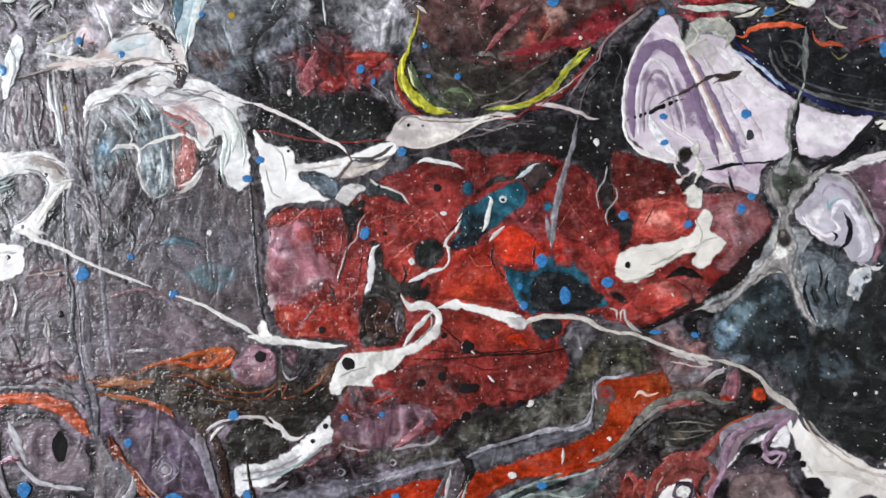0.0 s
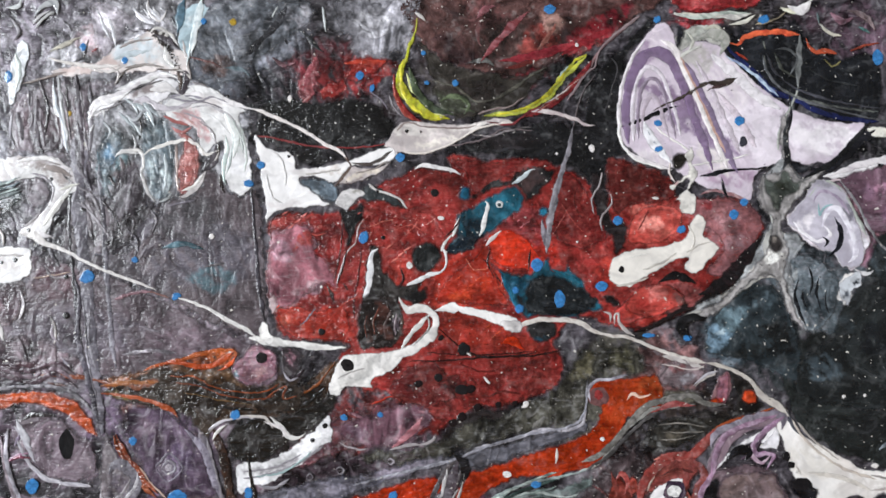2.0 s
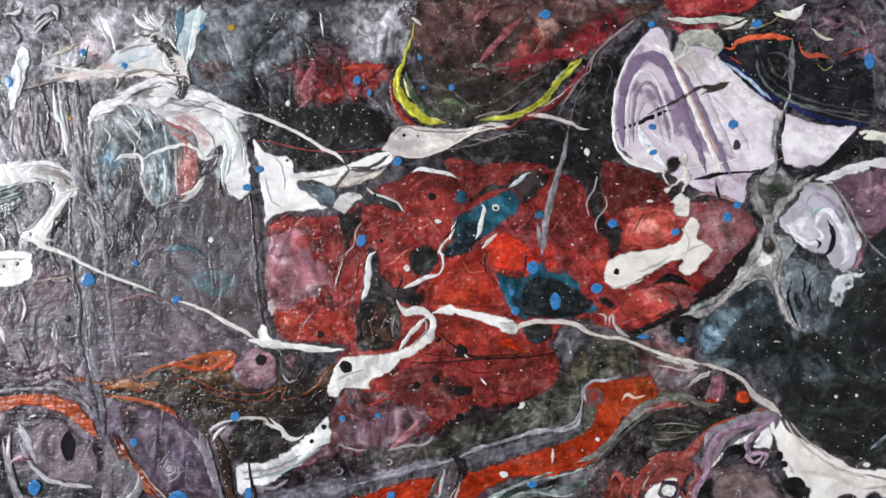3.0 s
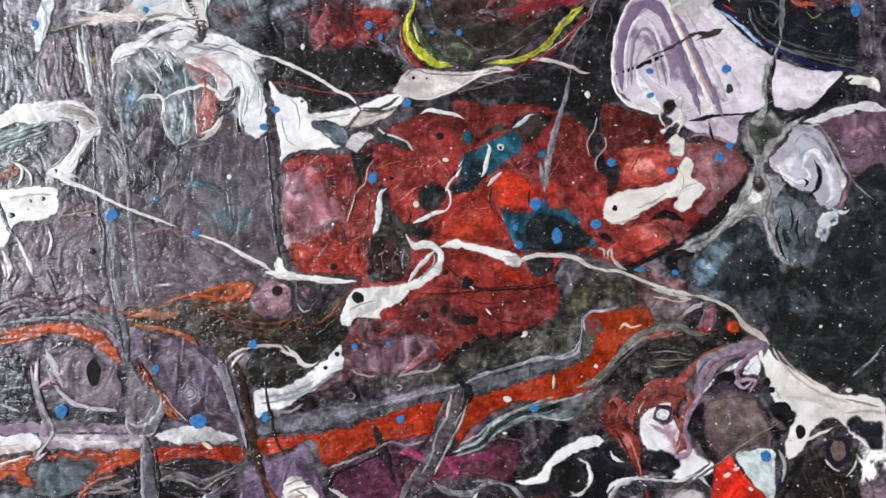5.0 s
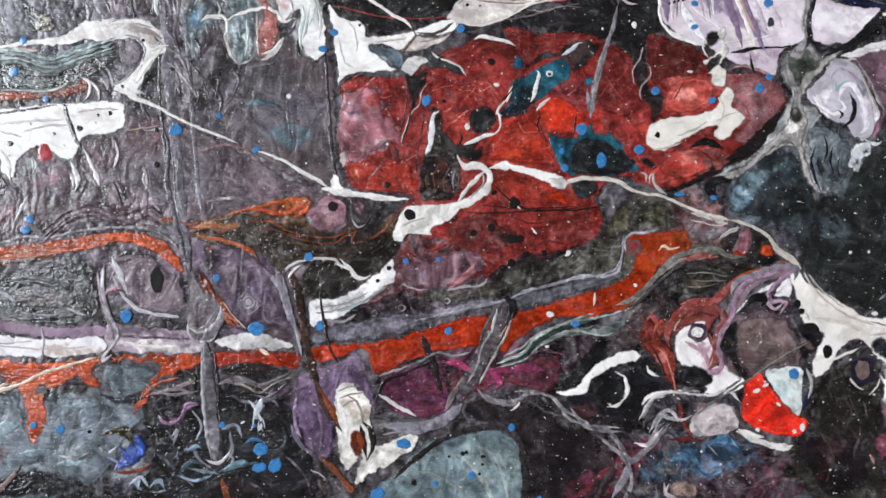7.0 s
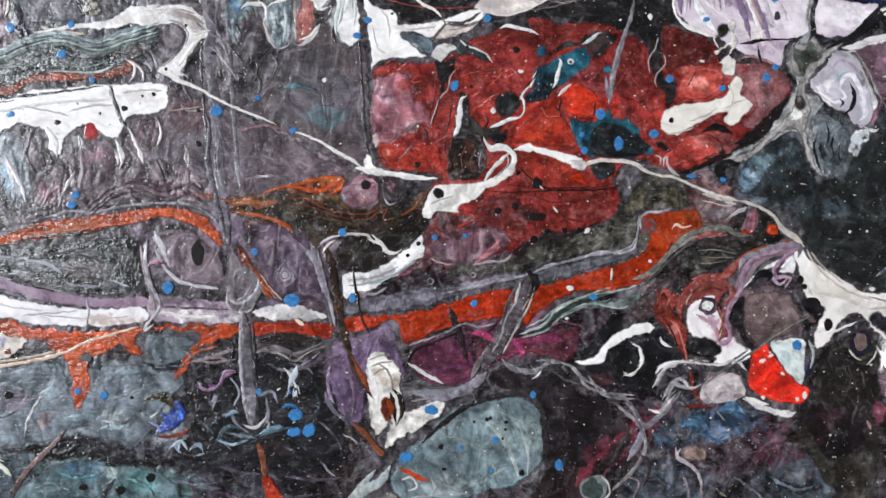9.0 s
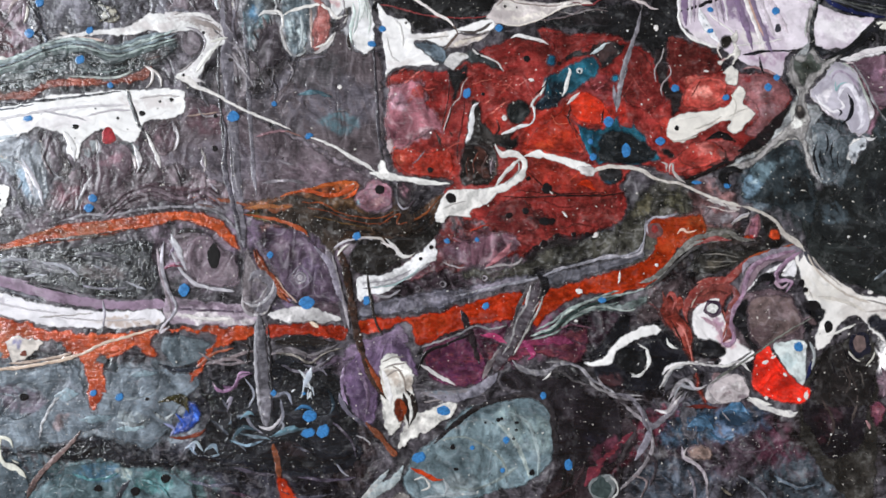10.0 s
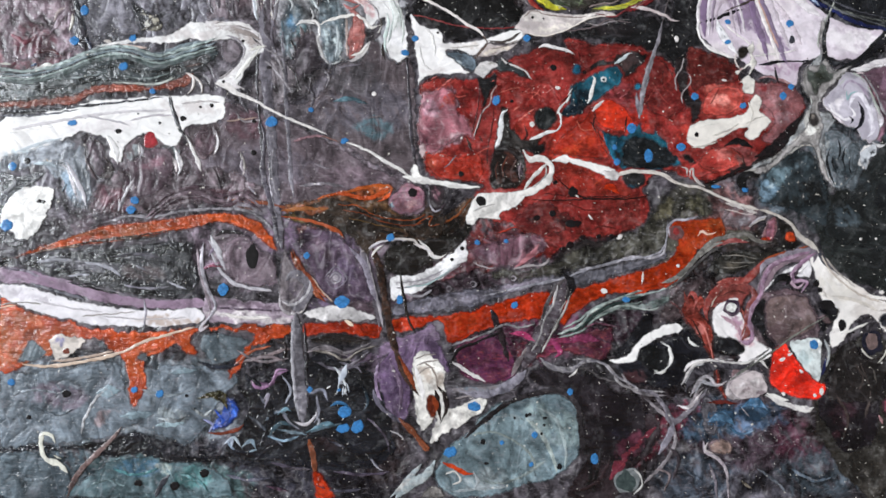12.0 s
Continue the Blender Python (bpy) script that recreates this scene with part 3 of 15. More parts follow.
RED_FIELD_SPOTS += [(22.4, 0.1, 5.1, 3.8, 0, "a82a20"), (31.5, 14.4, 5.1, 6.4, 70, "6e201f"), (27.5, 7.9, 7.7, 5.1, 0, "701f20"), (19.8, 6.5, 6.4, 4.5, 0, "7d3236"), (12.1, 20.1, 9.0, 2.3, 0, "701f1d"), (44.4, 17.0, 6.4, 5.1, 0, "562020"), (40.5, 19.6, 3.8, 3.8, 0, "521f1e"), (49.4, 6.7, 7.0, 5.1, 20, "a84a44"), (46.9, 9.3, 3.8, 2.6, 0, "b05a50"), (66.1, 6.8, 7.7, 6.4, 0, "8a5f64"), (62.3, 10.6, 6.4, 3.2, 0, "824448"), (50.4, -11.3, 9.0, 5.8, 10, "a03a38"), (46.5, -15.1, 6.4, 2.6, 0, "9a2e28"), (55.6, -10.0, 5.1, 3.8, 0, "8a4a4a")]
RED_FIELD_SPOTS += [(39.0, -4.9, 3.8, 3.8, 0, "a03028"), (8.3, -19.0, 9.0, 5.1, 0, "902a20"), (17.2, -22.8, 6.4, 3.8, 0, "8a2a20"), (8.3, -27.9, 14.1, 6.4, 0, "74211f"), (21.0, -29.1, 6.4, 5.1, 0, "6e2624"), (-3.1, -35.4, 9.0, 3.8, 10, "6a2424"), (-18.2, -38.0, 7.7, 5.1, 0, "55303a"), (-10.6, -35.5, 6.4, 3.8, 0, "702722")]
pool("red_field", "red", 2, "7b2422", [(-40.2, 2.4), (-39.2, 7.6), (-32.8, 9.4), (-23.9, 9.8), (-18.8, 12.2), (-14.7, 15.7), (-9.2, 18.6), (-3.4, 20.3), (2.2, 19.4), (1.8, 23.1), (12.1, 21.8), (22.5, 22.4), (28.9, 20.2), (34.1, 16.7), (36.3, 11.8), (38.5, 6.0), (37.6, 14.4), (38.6, 22.5), (44.4, 21.6), (52.8, 18.4), (55.3, 13.2), (65.0, 13.5), (72.0, 11.2), (74.5, 5.5), (69.8, -1.0), (63.3, -7.4), (56.8, -13.5), (45.2, -17.9), (39.5, -17.4), (32.5, -15.1), (27.4, -20.2), (28.0, -27.8), (22.2, -32.8), (14.6, -35.1), (8.3, -35.6), (2.0, -39.8), (-5.6, -41.7), (-11.9, -33.0), (-18.3, -31.7), (-23.4, -25.5), (-21.9, -21.4), (-28.6, -20.7), (-36.2, -19.5), (-38.8, -14.2), (-40.5, -7.8)], RED_FIELD_SPOTS, label="broad field of crimson and scarlet poured paint", wobble=0.6, veins=(0.75, 0.35), fine=0.4)
pool("orange_river", "orange", 3, "8e2609", [(45.8, -27.4), (50.8, -28.0), (50.8, -35.7), (43.1, -37.9), (41.0, -42.8), (36.1, -48.5), (26.3, -50.7), (17.9, -51.7), (11.0, -54.3), (6.8, -57.4), (4.0, -61.1), (2.9, -58.6), (4.7, -53.0), (6.7, -50.2), (19.3, -45.9), (29.1, -43.0), (34.0, -40.1), (36.7, -35.9), (33.9, -33.8), (35.3, -29.6), (40.2, -28.5)], [(41.6, -33.0, 7.0, 5.6, 0, "8e3012"), (13.7, -48.7, 11.2, 2.8, 15, "9c2a0c"), (24.9, -47.2, 8.4, 2.8, 15, "9a2c0e"), (48.7, -31.5, 4.2, 4.2, 0, "8a3c1e")], label="orange-red river of paint", wobble=0.4)
pool("orange_river", "orange", 3, "942408", [(-0.5, -51.0), (0.9, -54.4), (-1.6, -58.9), (-8.5, -60.1), (-15.5, -61.8), (-26.6, -66.5), (-29.4, -67.0), (-32.2, -61.0), (-39.2, -63.9), (-45.0, -64.4), (-45.3, -60.5), (-33.7, -59.0), (-22.5, -56.8), (-8.6, -52.4)], [(-28.0, -61.7, 8.4, 2.8, 10, "982e10"), (-11.4, -55.9, 8.4, 2.1, 15, "a02a0e")], label="orange-red river of paint", wobble=0.4)
pool("orange_river", "orange", 3, "90240a", [(-48.6, -62.6), (-48.2, -65.4), (-49.5, -66.3), (-58.6, -65.5), (-64.1, -65.4), (-69.7, -66.3), (-70.2, -62.8), (-64.2, -61.8), (-55.9, -61.7)], label="orange-red river of paint", wobble=0.4)
pool("orange_river", "orange", 3, "a03c16", [(-73.1, -63.1), (-75.0, -67.1), (-81.9, -69.3), (-84.9, -72.2), (-89.3, -78.3), (-90.8, -77.8), (-88.0, -72.3), (-84.3, -67.4), (-86.8, -65.6), (-96.1, -65.5), (-100.6, -68.0), (-98.8, -71.8), (-101.9, -72.7), (-105.1, -69.7), (-109.5, -72.9), (-112.2, -74.6), (-111.8, -82.3), (-115.7, -87.4), (-117.3, -84.8), (-117.8, -76.3), (-121.0, -72.5), (-129.5, -68.9), (-133.8, -72.9), (-142.7, -75.5), (-151.5, -78.8), (-152.7, -58.1), (-146.5, -60.9), (-132.8, -64.3), (-114.5, -66.5), (-100.7, -64.8), (-88.4, -63.6)], [(-147.5, -69.5, 9.7, 8.1, 0, "a05634"), (-140.2, -67.7, 9.7, 3.2, 0, "a8502c"), (-114.0, -74.6, 4.9, 8.1, 80, "a8481f"), (-106.7, -68.2, 13.0, 3.2, 0, "b34a20"), (-79.0, -65.7, 6.5, 2.3, 0, "a83c1a")], label="rust-orange band of paint with ragged drips", wobble=0.5)
pool("orange_river", "orange", 3, "9a3e18", [(-153.2, -48.3), (-147.4, -45.8), (-138.6, -42.0), (-126.7, -37.6), (-114.5, -35.5), (-99.2, -32.9), (-89.9, -32.5), (-83.5, -34.4), (-79.4, -39.5), (-78.1, -42.7), (-81.7, -41.2), (-86.5, -37.4), (-94.4, -35.4), (-102.1, -37.3), (-112.8, -39.8), (-123.4, -42.1), (-136.9, -44.2), (-147.3, -47.0)], [(-123.5, -39.3, 14.6, 1.3, 8, "8a4622"), (-93.0, -33.7, 9.7, 1.9, 0, "b04a20")], label="rust-orange arched band of paint", wobble=0.3)
pool("brown_field", "dark", 2, "3a281c", [(-77.5, -29.1), (-68.1, -27.1), (-58.7, -24.2), (-49.2, -22.2), (-45.9, -23.6), (-47.4, -26.1), (-42.4, -30.8), (-35.9, -32.1), (-31.1, -29.5), (-23.2, -24.2), (-24.5, -32.4), (-30.8, -36.7), (-38.8, -39.0), (-45.3, -38.1), (-53.2, -40.1), (-59.8, -36.3), (-67.9, -32.7), (-75.8, -31.4)], [(-52.3, -23.9, 6.5, 2.4, 10, "9a4a22"), (-68.0, -28.7, 9.7, 3.2, 0, "6a4026"), (-32.6, -33.6, 8.1, 4.1, 20, "17120f"), (-55.2, -30.5, 9.7, 4.1, 0, "4a3420"), (-71.1, -30.7, 4.9, 1.9, 0, "8a4422")], label="brown and black stirred paint", veins=(0.9, 0.7))
pool("lavender_band", "white", 3, "8a7488", [(-153.2, -49.9), (-144.1, -50.8), (-133.4, -53.2), (-122.6, -55.9), (-110.3, -57.3), (-99.6, -56.6), (-97.6, -59.2), (-107.1, -60.0), (-122.5, -59.3), (-134.7, -56.6), (-143.9, -54.6), (-152.9, -53.9)], label="lavender band of paint", wobble=0.3)
pool("white_band", "white", 4, "dedadf", [(-152.9, -54.2), (-143.8, -55.4), (-133.1, -58.1), (-120.9, -60.0), (-107.1, -60.0), (-99.5, -59.3), (-97.5, -61.9), (-100.8, -64.0), (-113.0, -65.2), (-125.2, -64.9), (-135.9, -63.7), (-143.5, -61.6), (-152.7, -58.1)], [(-107.0, -63.5, 9.7, 1.3, 0, "b7a7a0"), (-146.8, -57.1, 9.7, 1.0, -12, "c6c0c8")], label="glossy white band of paint", wobble=0.35, veins=(0.15, 0.1))
pool("lavender_band", "white", 3, "9a8a98", [(-97.8, -56.1), (-88.7, -56.5), (-79.4, -57.0), (-73.8, -58.4), (-73.6, -62.7), (-82.2, -63.4), (-91.5, -63.3), (-97.0, -62.8)], [(-85.4, -61.2, 13.0, 1.3, -3, "c9c1c4"), (-85.6, -58.0, 11.4, 1.0, -3, "6a5a68")], label="pale lavender and white band of paint", wobble=0.35, veins=(0.7, 0.5))
pool("white_band", "white", 4, "c9c5c6", [(-69.8, -60.4), (-67.3, -58.2), (-61.5, -57.3), (-53.2, -58.3), (-50.3, -60.8), (-55.9, -61.7), (-64.2, -61.8)], label="greyish white band of paint", wobble=0.5, veins=(0.6, 0.4))
pool("grey_band", "grey", 3, "55535d", [(-45.3, -60.2), (-44.8, -56.3), (-39.3, -54.8), (-28.2, -52.2), (-14.3, -49.7), (-0.3, -45.4), (-0.0, -48.6), (-10.0, -52.0), (-21.2, -56.1), (-33.7, -58.4)], [(-28.1, -54.7, 11.2, 1.7, 12, "74707c"), (-8.7, -49.0, 8.4, 1.4, 15, "7c7480")], label="grainy silver-grey band of paint", wobble=0.5, veins=(0.8, 0.5))
pool("grey_band", "grey", 3, "4e4d54", [(2.5, -49.1), (1.8, -46.3), (9.5, -44.6), (22.1, -41.6), (30.5, -39.4), (34.0, -38.0), (33.3, -40.8), (27.7, -43.3), (17.9, -46.2), (8.1, -49.5)], label="grainy silver-grey band of paint", wobble=0.5, veins=(0.8, 0.5))

# pale folded fields at the upper left
pool("pale_field", "folds", 2, "8a888d", [(-94.3, 41.2), (-90.7, 49.2), (-84.4, 54.5), (-76.8, 59.9), (-59.8, 60.0), (-58.2, 49.4), (-59.3, 41.4), (-65.8, 40.1), (-72.3, 40.7), (-78.7, 38.7), (-87.8, 39.9)], [(-71.3, 51.9, 7.7, 3.8, 0, "a5a2a8"), (-81.6, 49.2, 3.8, 6.4, 60, "8c7a80"), (-89.6, 53.2, 5.1, 5.1, 0, "6c686e")], label="pale lilac-grey folded field", wobble=0.8, veins=(1.0, 0.9), fine=0.35)
pool("pale_field", "folds", 2, "7c7b80", [(-82.3, 30.8), (-80.6, 36.0), (-72.2, 39.4), (-59.3, 41.4), (-50.1, 35.5), (-44.9, 32.3), (-44.5, 14.0), (-49.0, 12.7), (-53.6, 17.9), (-56.7, 13.3), (-62.4, 11.3), (-67.3, 10.7), (-70.8, 13.2), (-75.2, 11.3), (-78.9, 13.2), (-81.3, 19.0), (-82.4, 25.5)], [(-64.3, 34.8, 7.7, 3.2, 0, "b0aeb0"), (-76.8, 20.3, 3.8, 5.1, 0, "54686e"), (-67.7, 16.5, 3.8, 5.1, 70, "8a9094"), (-74.4, 26.9, 5.1, 2.6, 0, "74777a"), (-71.6, 17.8, 2.6, 5.1, 90, "564c4e")], label="pale grey field of fine folds", wobble=0.8, veins=(1.0, 0.9), fine=0.35)
pool("mauve_field", "folds", 2, "5f565c", [(-98.1, 37.2), (-90.4, 39.9), (-82.6, 38.6), (-81.4, 22.9), (-81.8, 16.4), (-84.4, 17.7), (-88.4, 20.9), (-96.2, 22.2), (-101.3, 22.6), (-101.8, 33.3)], [(-86.1, 29.4, 2.6, 7.7, 85, "574a4e"), (-93.9, 29.4, 3.8, 5.1, 80, "5a4c52")], label="mauve-grey field of vertical folds", wobble=0.8, veins=(0.9, 0.6), fine=0.35)
pool("mauve_field", "folds", 2, "4e484c", [(-87.9, 7.3), (-83.6, 13.2), (-75.2, 11.3), (-67.5, 10.7), (-62.4, 11.3), (-68.7, 6.1), (-73.0, 1.0), (-81.2, -1.6), (-89.0, 0.9)], label="grey field of vertical folds", wobble=0.8, veins=(0.9, 0.6), fine=0.35)
pool("pale_field", "folds", 2, "8f8d94", [(-24.5, 60.2), (-6.2, 60.3), (-6.8, 53.6), (-8.5, 48.3), (-11.3, 46.3), (-16.5, 45.9), (-21.1, 46.6), (-23.1, 50.9), (-25.7, 53.5)], [(-16.6, 53.6, 5.1, 3.2, 0, "aaa8ae")], label="pale lilac brushed field", wobble=0.8, veins=(0.9, 0.8), fine=0.35)
pool("grey_field", "folds", 2, "575a60", [(-57.8, 57.4), (-35.0, 60.2), (-29.7, 57.5), (-32.2, 52.2), (-37.4, 48.1), (-42.5, 44.8), (-46.3, 40.2), (-50.2, 38.8), (-55.4, 41.4), (-58.1, 45.4)], [(-47.8, 49.4, 5.1, 3.8, 40, "6a6c72"), (-52.9, 42.8, 3.8, 2.6, 0, "50403e"), (-33.6, 54.8, 3.8, 2.6, 0, "7a787e")], label="grey smoky field", wobble=0.8, veins=(0.9, 0.6), fine=0.35)
pool("maroon_field", "dark", 2, "4a3230", [(-6.2, 60.3), (50.2, 60.6), (44.8, 55.3), (39.6, 50.6), (33.7, 47.2), (27.8, 45.2), (21.2, 43.1), (14.7, 41.1), (6.9, 42.4), (-0.9, 44.4), (-5.5, 49.6)], [(10.8, 55.1, 3.8, 6.4, 60, "644040"), (14.7, 49.8, 7.7, 5.1, 0, "382a28"), (22.6, 49.8, 6.4, 3.8, 45, "6a2e2a"), (34.3, 51.2, 7.7, 3.2, 35, "7c2028"), (40.9, 55.2, 5.1, 2.6, 35, "6a1c26"), (1.7, 47.0, 6.4, 3.8, 0, "342022"), (25.9, 54.5, 3.2, 2.6, 60, "8a6a62")], label="dark maroon brushed field", wobble=0.8, veins=(0.9, 0.5))
pool("mauve_field", "folds", 2, "60525a", [(-157.6, 27.2), (-137.9, 28.5), (-137.5, 15.7), (-135.4, 11.1), (-141.4, 8.3), (-150.4, 6.7), (-156.4, 7.0)], [(-147.7, 13.5, 6.5, 4.9, 0, "5e3a44"), (-142.0, 20.2, 4.1, 4.1, 0, "706068")], label="mauve field with maroon stains", wobble=0.7, veins=(0.8, 0.6), fine=0.35)
pool("grey_field", "folds", 2, "66646c", [(-134.0, 27.1), (-122.5, 27.9), (-119.8, 20.8), (-118.0, 16.9), (-121.8, 15.4), (-127.9, 15.0), (-132.4, 12.8), (-134.2, 17.5)], label="smooth grey field", wobble=0.6, veins=(0.5, 0.4))
pool("mauve_field", "folds", 2, "56494f", [(-129.9, -34.5), (-128.8, -25.8), (-122.9, -21.6), (-116.8, -22.1), (-104.5, -20.7), (-96.8, -18.8), (-88.8, -21.6), (-80.9, -24.4), (-82.2, -30.1), (-90.0, -30.9), (-99.3, -30.4), (-108.5, -32.8), (-117.7, -34.0)], [(-124.0, -29.6, 3.2, 6.5, 80, "5e3c46"), (-101.1, -26.9, 8.1, 3.2, 10, "4c4046")], label="mauve-grey field of folds", wobble=0.7, veins=(0.9, 0.6), fine=0.35)
pool("mauve_field", "folds", 3, "5c5058", [(-98.0, -42.7), (-96.7, -37.5), (-92.8, -36.4), (-86.5, -38.2), (-81.6, -42.8), (-78.2, -48.2), (-77.7, -52.2), (-85.8, -53.3), (-92.1, -50.7), (-95.8, -46.5)], [(-92.5, -42.5, 4.9, 4.1, 0, "74666e")], label="mauve-grey field inside the arch", wobble=0.5, veins=(0.6, 0.5))
pool("plum_field", "folds", 2, "4e4048", [(-74.1, -35.3), (-66.2, -34.2), (-59.7, -37.9), (-54.7, -42.5), (-52.0, -50.4), (-48.3, -61.5), (-52.3, -61.6), (-60.4, -57.9), (-67.0, -52.6), (-70.3, -47.9)], [(-67.6, -38.3, 6.5, 3.2, -40, "6a3a34"), (-62.3, -50.8, 4.9, 4.9, 0, "605560")], label="plum-grey folded field", wobble=0.7, veins=(0.8, 0.7), fine=0.35)
pool("plum_field", "red", 2, "4a2c34", [(-35.4, -45.0), (-24.3, -38.1), (-16.2, -35.3), (-3.2, -32.3), (-6.3, -39.0), (-15.9, -43.4), (-25.6, -47.8), (-33.6, -49.8), (-38.3, -52.3)], [(-19.3, -41.1, 4.9, 2.3, 15, "7a5a62"), (-28.9, -44.7, 4.9, 2.3, 20, "5a3a46")], label="plum and crimson brushed field", wobble=0.7, veins=(0.9, 0.8))
pool("dark_field", "folds", 2, "3a3032", [(36.2, -49.9), (41.7, -44.2), (47.4, -44.9), (46.0, -49.8), (41.8, -55.4), (39.0, -58.2), (27.8, -59.7), (33.4, -54.1)], label="plum-brown folded field", wobble=0.6, veins=(0.9, 0.6))

# white and grey poured shapes
pool("lilac_tongue", "white", 6, "d2c8c6", [(-91.8, 42.3), (-81.5, 44.2), (-75.8, 47.9), (-71.3, 50.4), (-67.4, 51.3), (-64.7, 47.3), (-61.0, 47.0), (-59.4, 44.0), (-60.0, 40.7), (-64.5, 41.6), (-71.0, 41.3), (-78.8, 41.6), (-87.8, 40.6)], [(-71.1, 46.0, 6.4, 3.8, 0, "c9d0d6"), (-82.7, 42.9, 7.7, 1.3, 6, "c4b2ae"), (-64.6, 44.7, 3.8, 1.9, -30, "dcdada")], label="lilac-white pool with a blue tinge", wobble=0.5, veins=(0.3, 0.3))
pool("white_pool", "white", 7, "dcdada", [(-60.8, 36.8), (-57.3, 39.0), (-52.8, 37.5), (-48.8, 34.2), (-44.9, 32.9), (-47.4, 31.6), (-45.8, 27.7), (-44.4, 21.8), (-44.3, 15.3), (-45.8, 12.7), (-48.3, 13.3), (-50.3, 16.6), (-50.0, 20.5), (-51.1, 22.4), (-50.5, 25.7), (-53.1, 24.4), (-55.0, 22.0), (-56.9, 23.7), (-56.4, 26.3), (-59.0, 28.9), (-62.9, 30.2), (-65.6, 33.5)], [(-47.2, 21.8, 3.8, 6.4, 90, "e6e4e6"), (-57.7, 29.6, 5.1, 2.6, -50, "c4a0a2"), (-54.0, 34.8, 5.1, 1.5, -20, "c8c0c0"), (-47.3, 26.4, 1.8, 3.8, 0, "b8c0bc")], label="white poured pool with pinkish folds", wobble=0.35, veins=(0.3, 0.25))
pool("white_pool", "white", 6, "e0dde0", [(-82.0, 30.1), (-82.4, 32.3), (-78.6, 35.4), (-72.2, 37.4), (-65.8, 40.7), (-61.9, 40.1), (-63.1, 36.1), (-68.2, 34.1), (-74.1, 35.4), (-78.5, 32.7)], [(-69.6, 37.4, 5.1, 1.9, 15, "8a8080"), (-64.4, 38.7, 2.6, 1.5, 0, "e0dedf")], label="white poured ribbon with grey folds", wobble=0.5, veins=(0.3, 0.3))
pool("pink_patch", "red", 7, "8c5a58", [(-61.6, 27.6), (-58.3, 27.0), (-56.0, 22.8), (-56.2, 17.8), (-58.6, 13.9), (-60.9, 13.3), (-61.6, 19.1), (-60.4, 24.3)], [(-58.8, 20.4, 1.8, 5.1, 90, "a06a66")], label="dusky pink patch", wobble=0.3)
pool("white_rim", "white", 7, "c4bebe", [(-55.9, 17.8), (-54.3, 19.2), (-56.1, 14.6), (-59.2, 12.3), (-61.2, 12.6), (-59.3, 13.9)], label="pale rim of paint", wobble=0.2)
pool("white_pool", "white", 6, "cfcacc", [(-101.3, 21.8), (-93.6, 21.8), (-89.7, 21.3), (-85.1, 17.7), (-83.1, 15.8), (-84.9, 13.8), (-88.7, 11.2), (-91.1, 8.0), (-91.7, 4.8), (-89.7, 2.5), (-92.9, 2.8), (-97.0, 4.1), (-94.9, 6.7), (-91.9, 9.9), (-90.1, 13.8), (-90.8, 16.4), (-94.7, 17.7), (-101.2, 18.7)], [(-96.1, 19.6, 6.4, 1.3, 0, "b7aeae"), (-90.9, 17.7, 5.1, 1.8, -20, "9b9290")], label="white paint arm with a grey middle", wobble=0.35, veins=(0.3, 0.3))
pool("white_pool", "white", 6, "dde0e4", [(-101.5, 39.9), (-99.2, 48.5), (-97.2, 47.8), (-97.2, 42.5), (-99.3, 35.9), (-101.2, 33.9)], label="pale blue-white sliver of paint", wobble=0.3)
pool("white_pool", "white", 5, "a9bcc4", [(-62.1, 49.3), (-60.4, 57.3), (-55.2, 57.4), (-57.0, 52.0), (-59.2, 44.7)], [(-57.7, 53.4, 1.0, 5.1, 70, "dfe4e6")], label="pale blue sliver of paint", wobble=0.3)
shell = pool("lilac_shell", "white", 5, "c6b9c5", [(40.9, 32.7), (42.1, 40.6), (44.1, 46.6), (47.4, 51.3), (51.4, 54.6), (54.0, 52.0), (55.9, 48.0), (59.2, 50.0), (64.4, 49.4), (66.9, 46.7), (72.7, 40.8), (78.4, 36.2), (84.9, 32.9), (92.6, 31.0), (98.5, 31.0), (95.0, 25.1), (91.0, 21.8), (84.5, 21.1), (79.4, 21.7), (72.8, 18.5), (71.4, 12.6), (65.0, 14.5), (59.9, 15.8), (53.5, 19.7), (49.6, 20.3), (45.7, 22.9), (41.9, 26.1)], [(74.4, 28.9, 14.1, 7.7, -20, "ddd3dc"), (89.9, 27.7, 9.0, 3.8, -10, "e6dfe4"), (65.5, 40.7, 7.7, 7.7, -45, "d6ccd2"), (59.1, 46.0, 5.1, 3.8, 0, "b0aaa8"), (46.0, 45.9, 5.1, 2.6, 60, "98849a"), (53.7, 36.7, 2.6, 11.5, 60, "826e86"), (60.1, 28.8, 2.3, 11.5, 60, "8a7690"), (66.4, 18.4, 6.4, 2.6, 0, "a890a4"), (50.0, 49.9, 2.6, 2.6, 0, "cfc4cc"), (50.9, 22.3, 5.1, 1.8, -20, "d8cfd4"), (62.6, 22.3, 5.1, 2.0, -40, "d9d0d0")], label="large glossy lilac and white shell-shaped pool", wobble=0.25, veins=(0.15, 0.15))
streak("band", "white", 8, "e0d9dc", [(41.4, 26.1, 0.90), (41.1, 32.7, 0.90), (42.1, 40.0, 0.90), (44.5, 46.2, 0.77), (47.4, 50.2, 0.51)], parent=shell, proud=0.08)
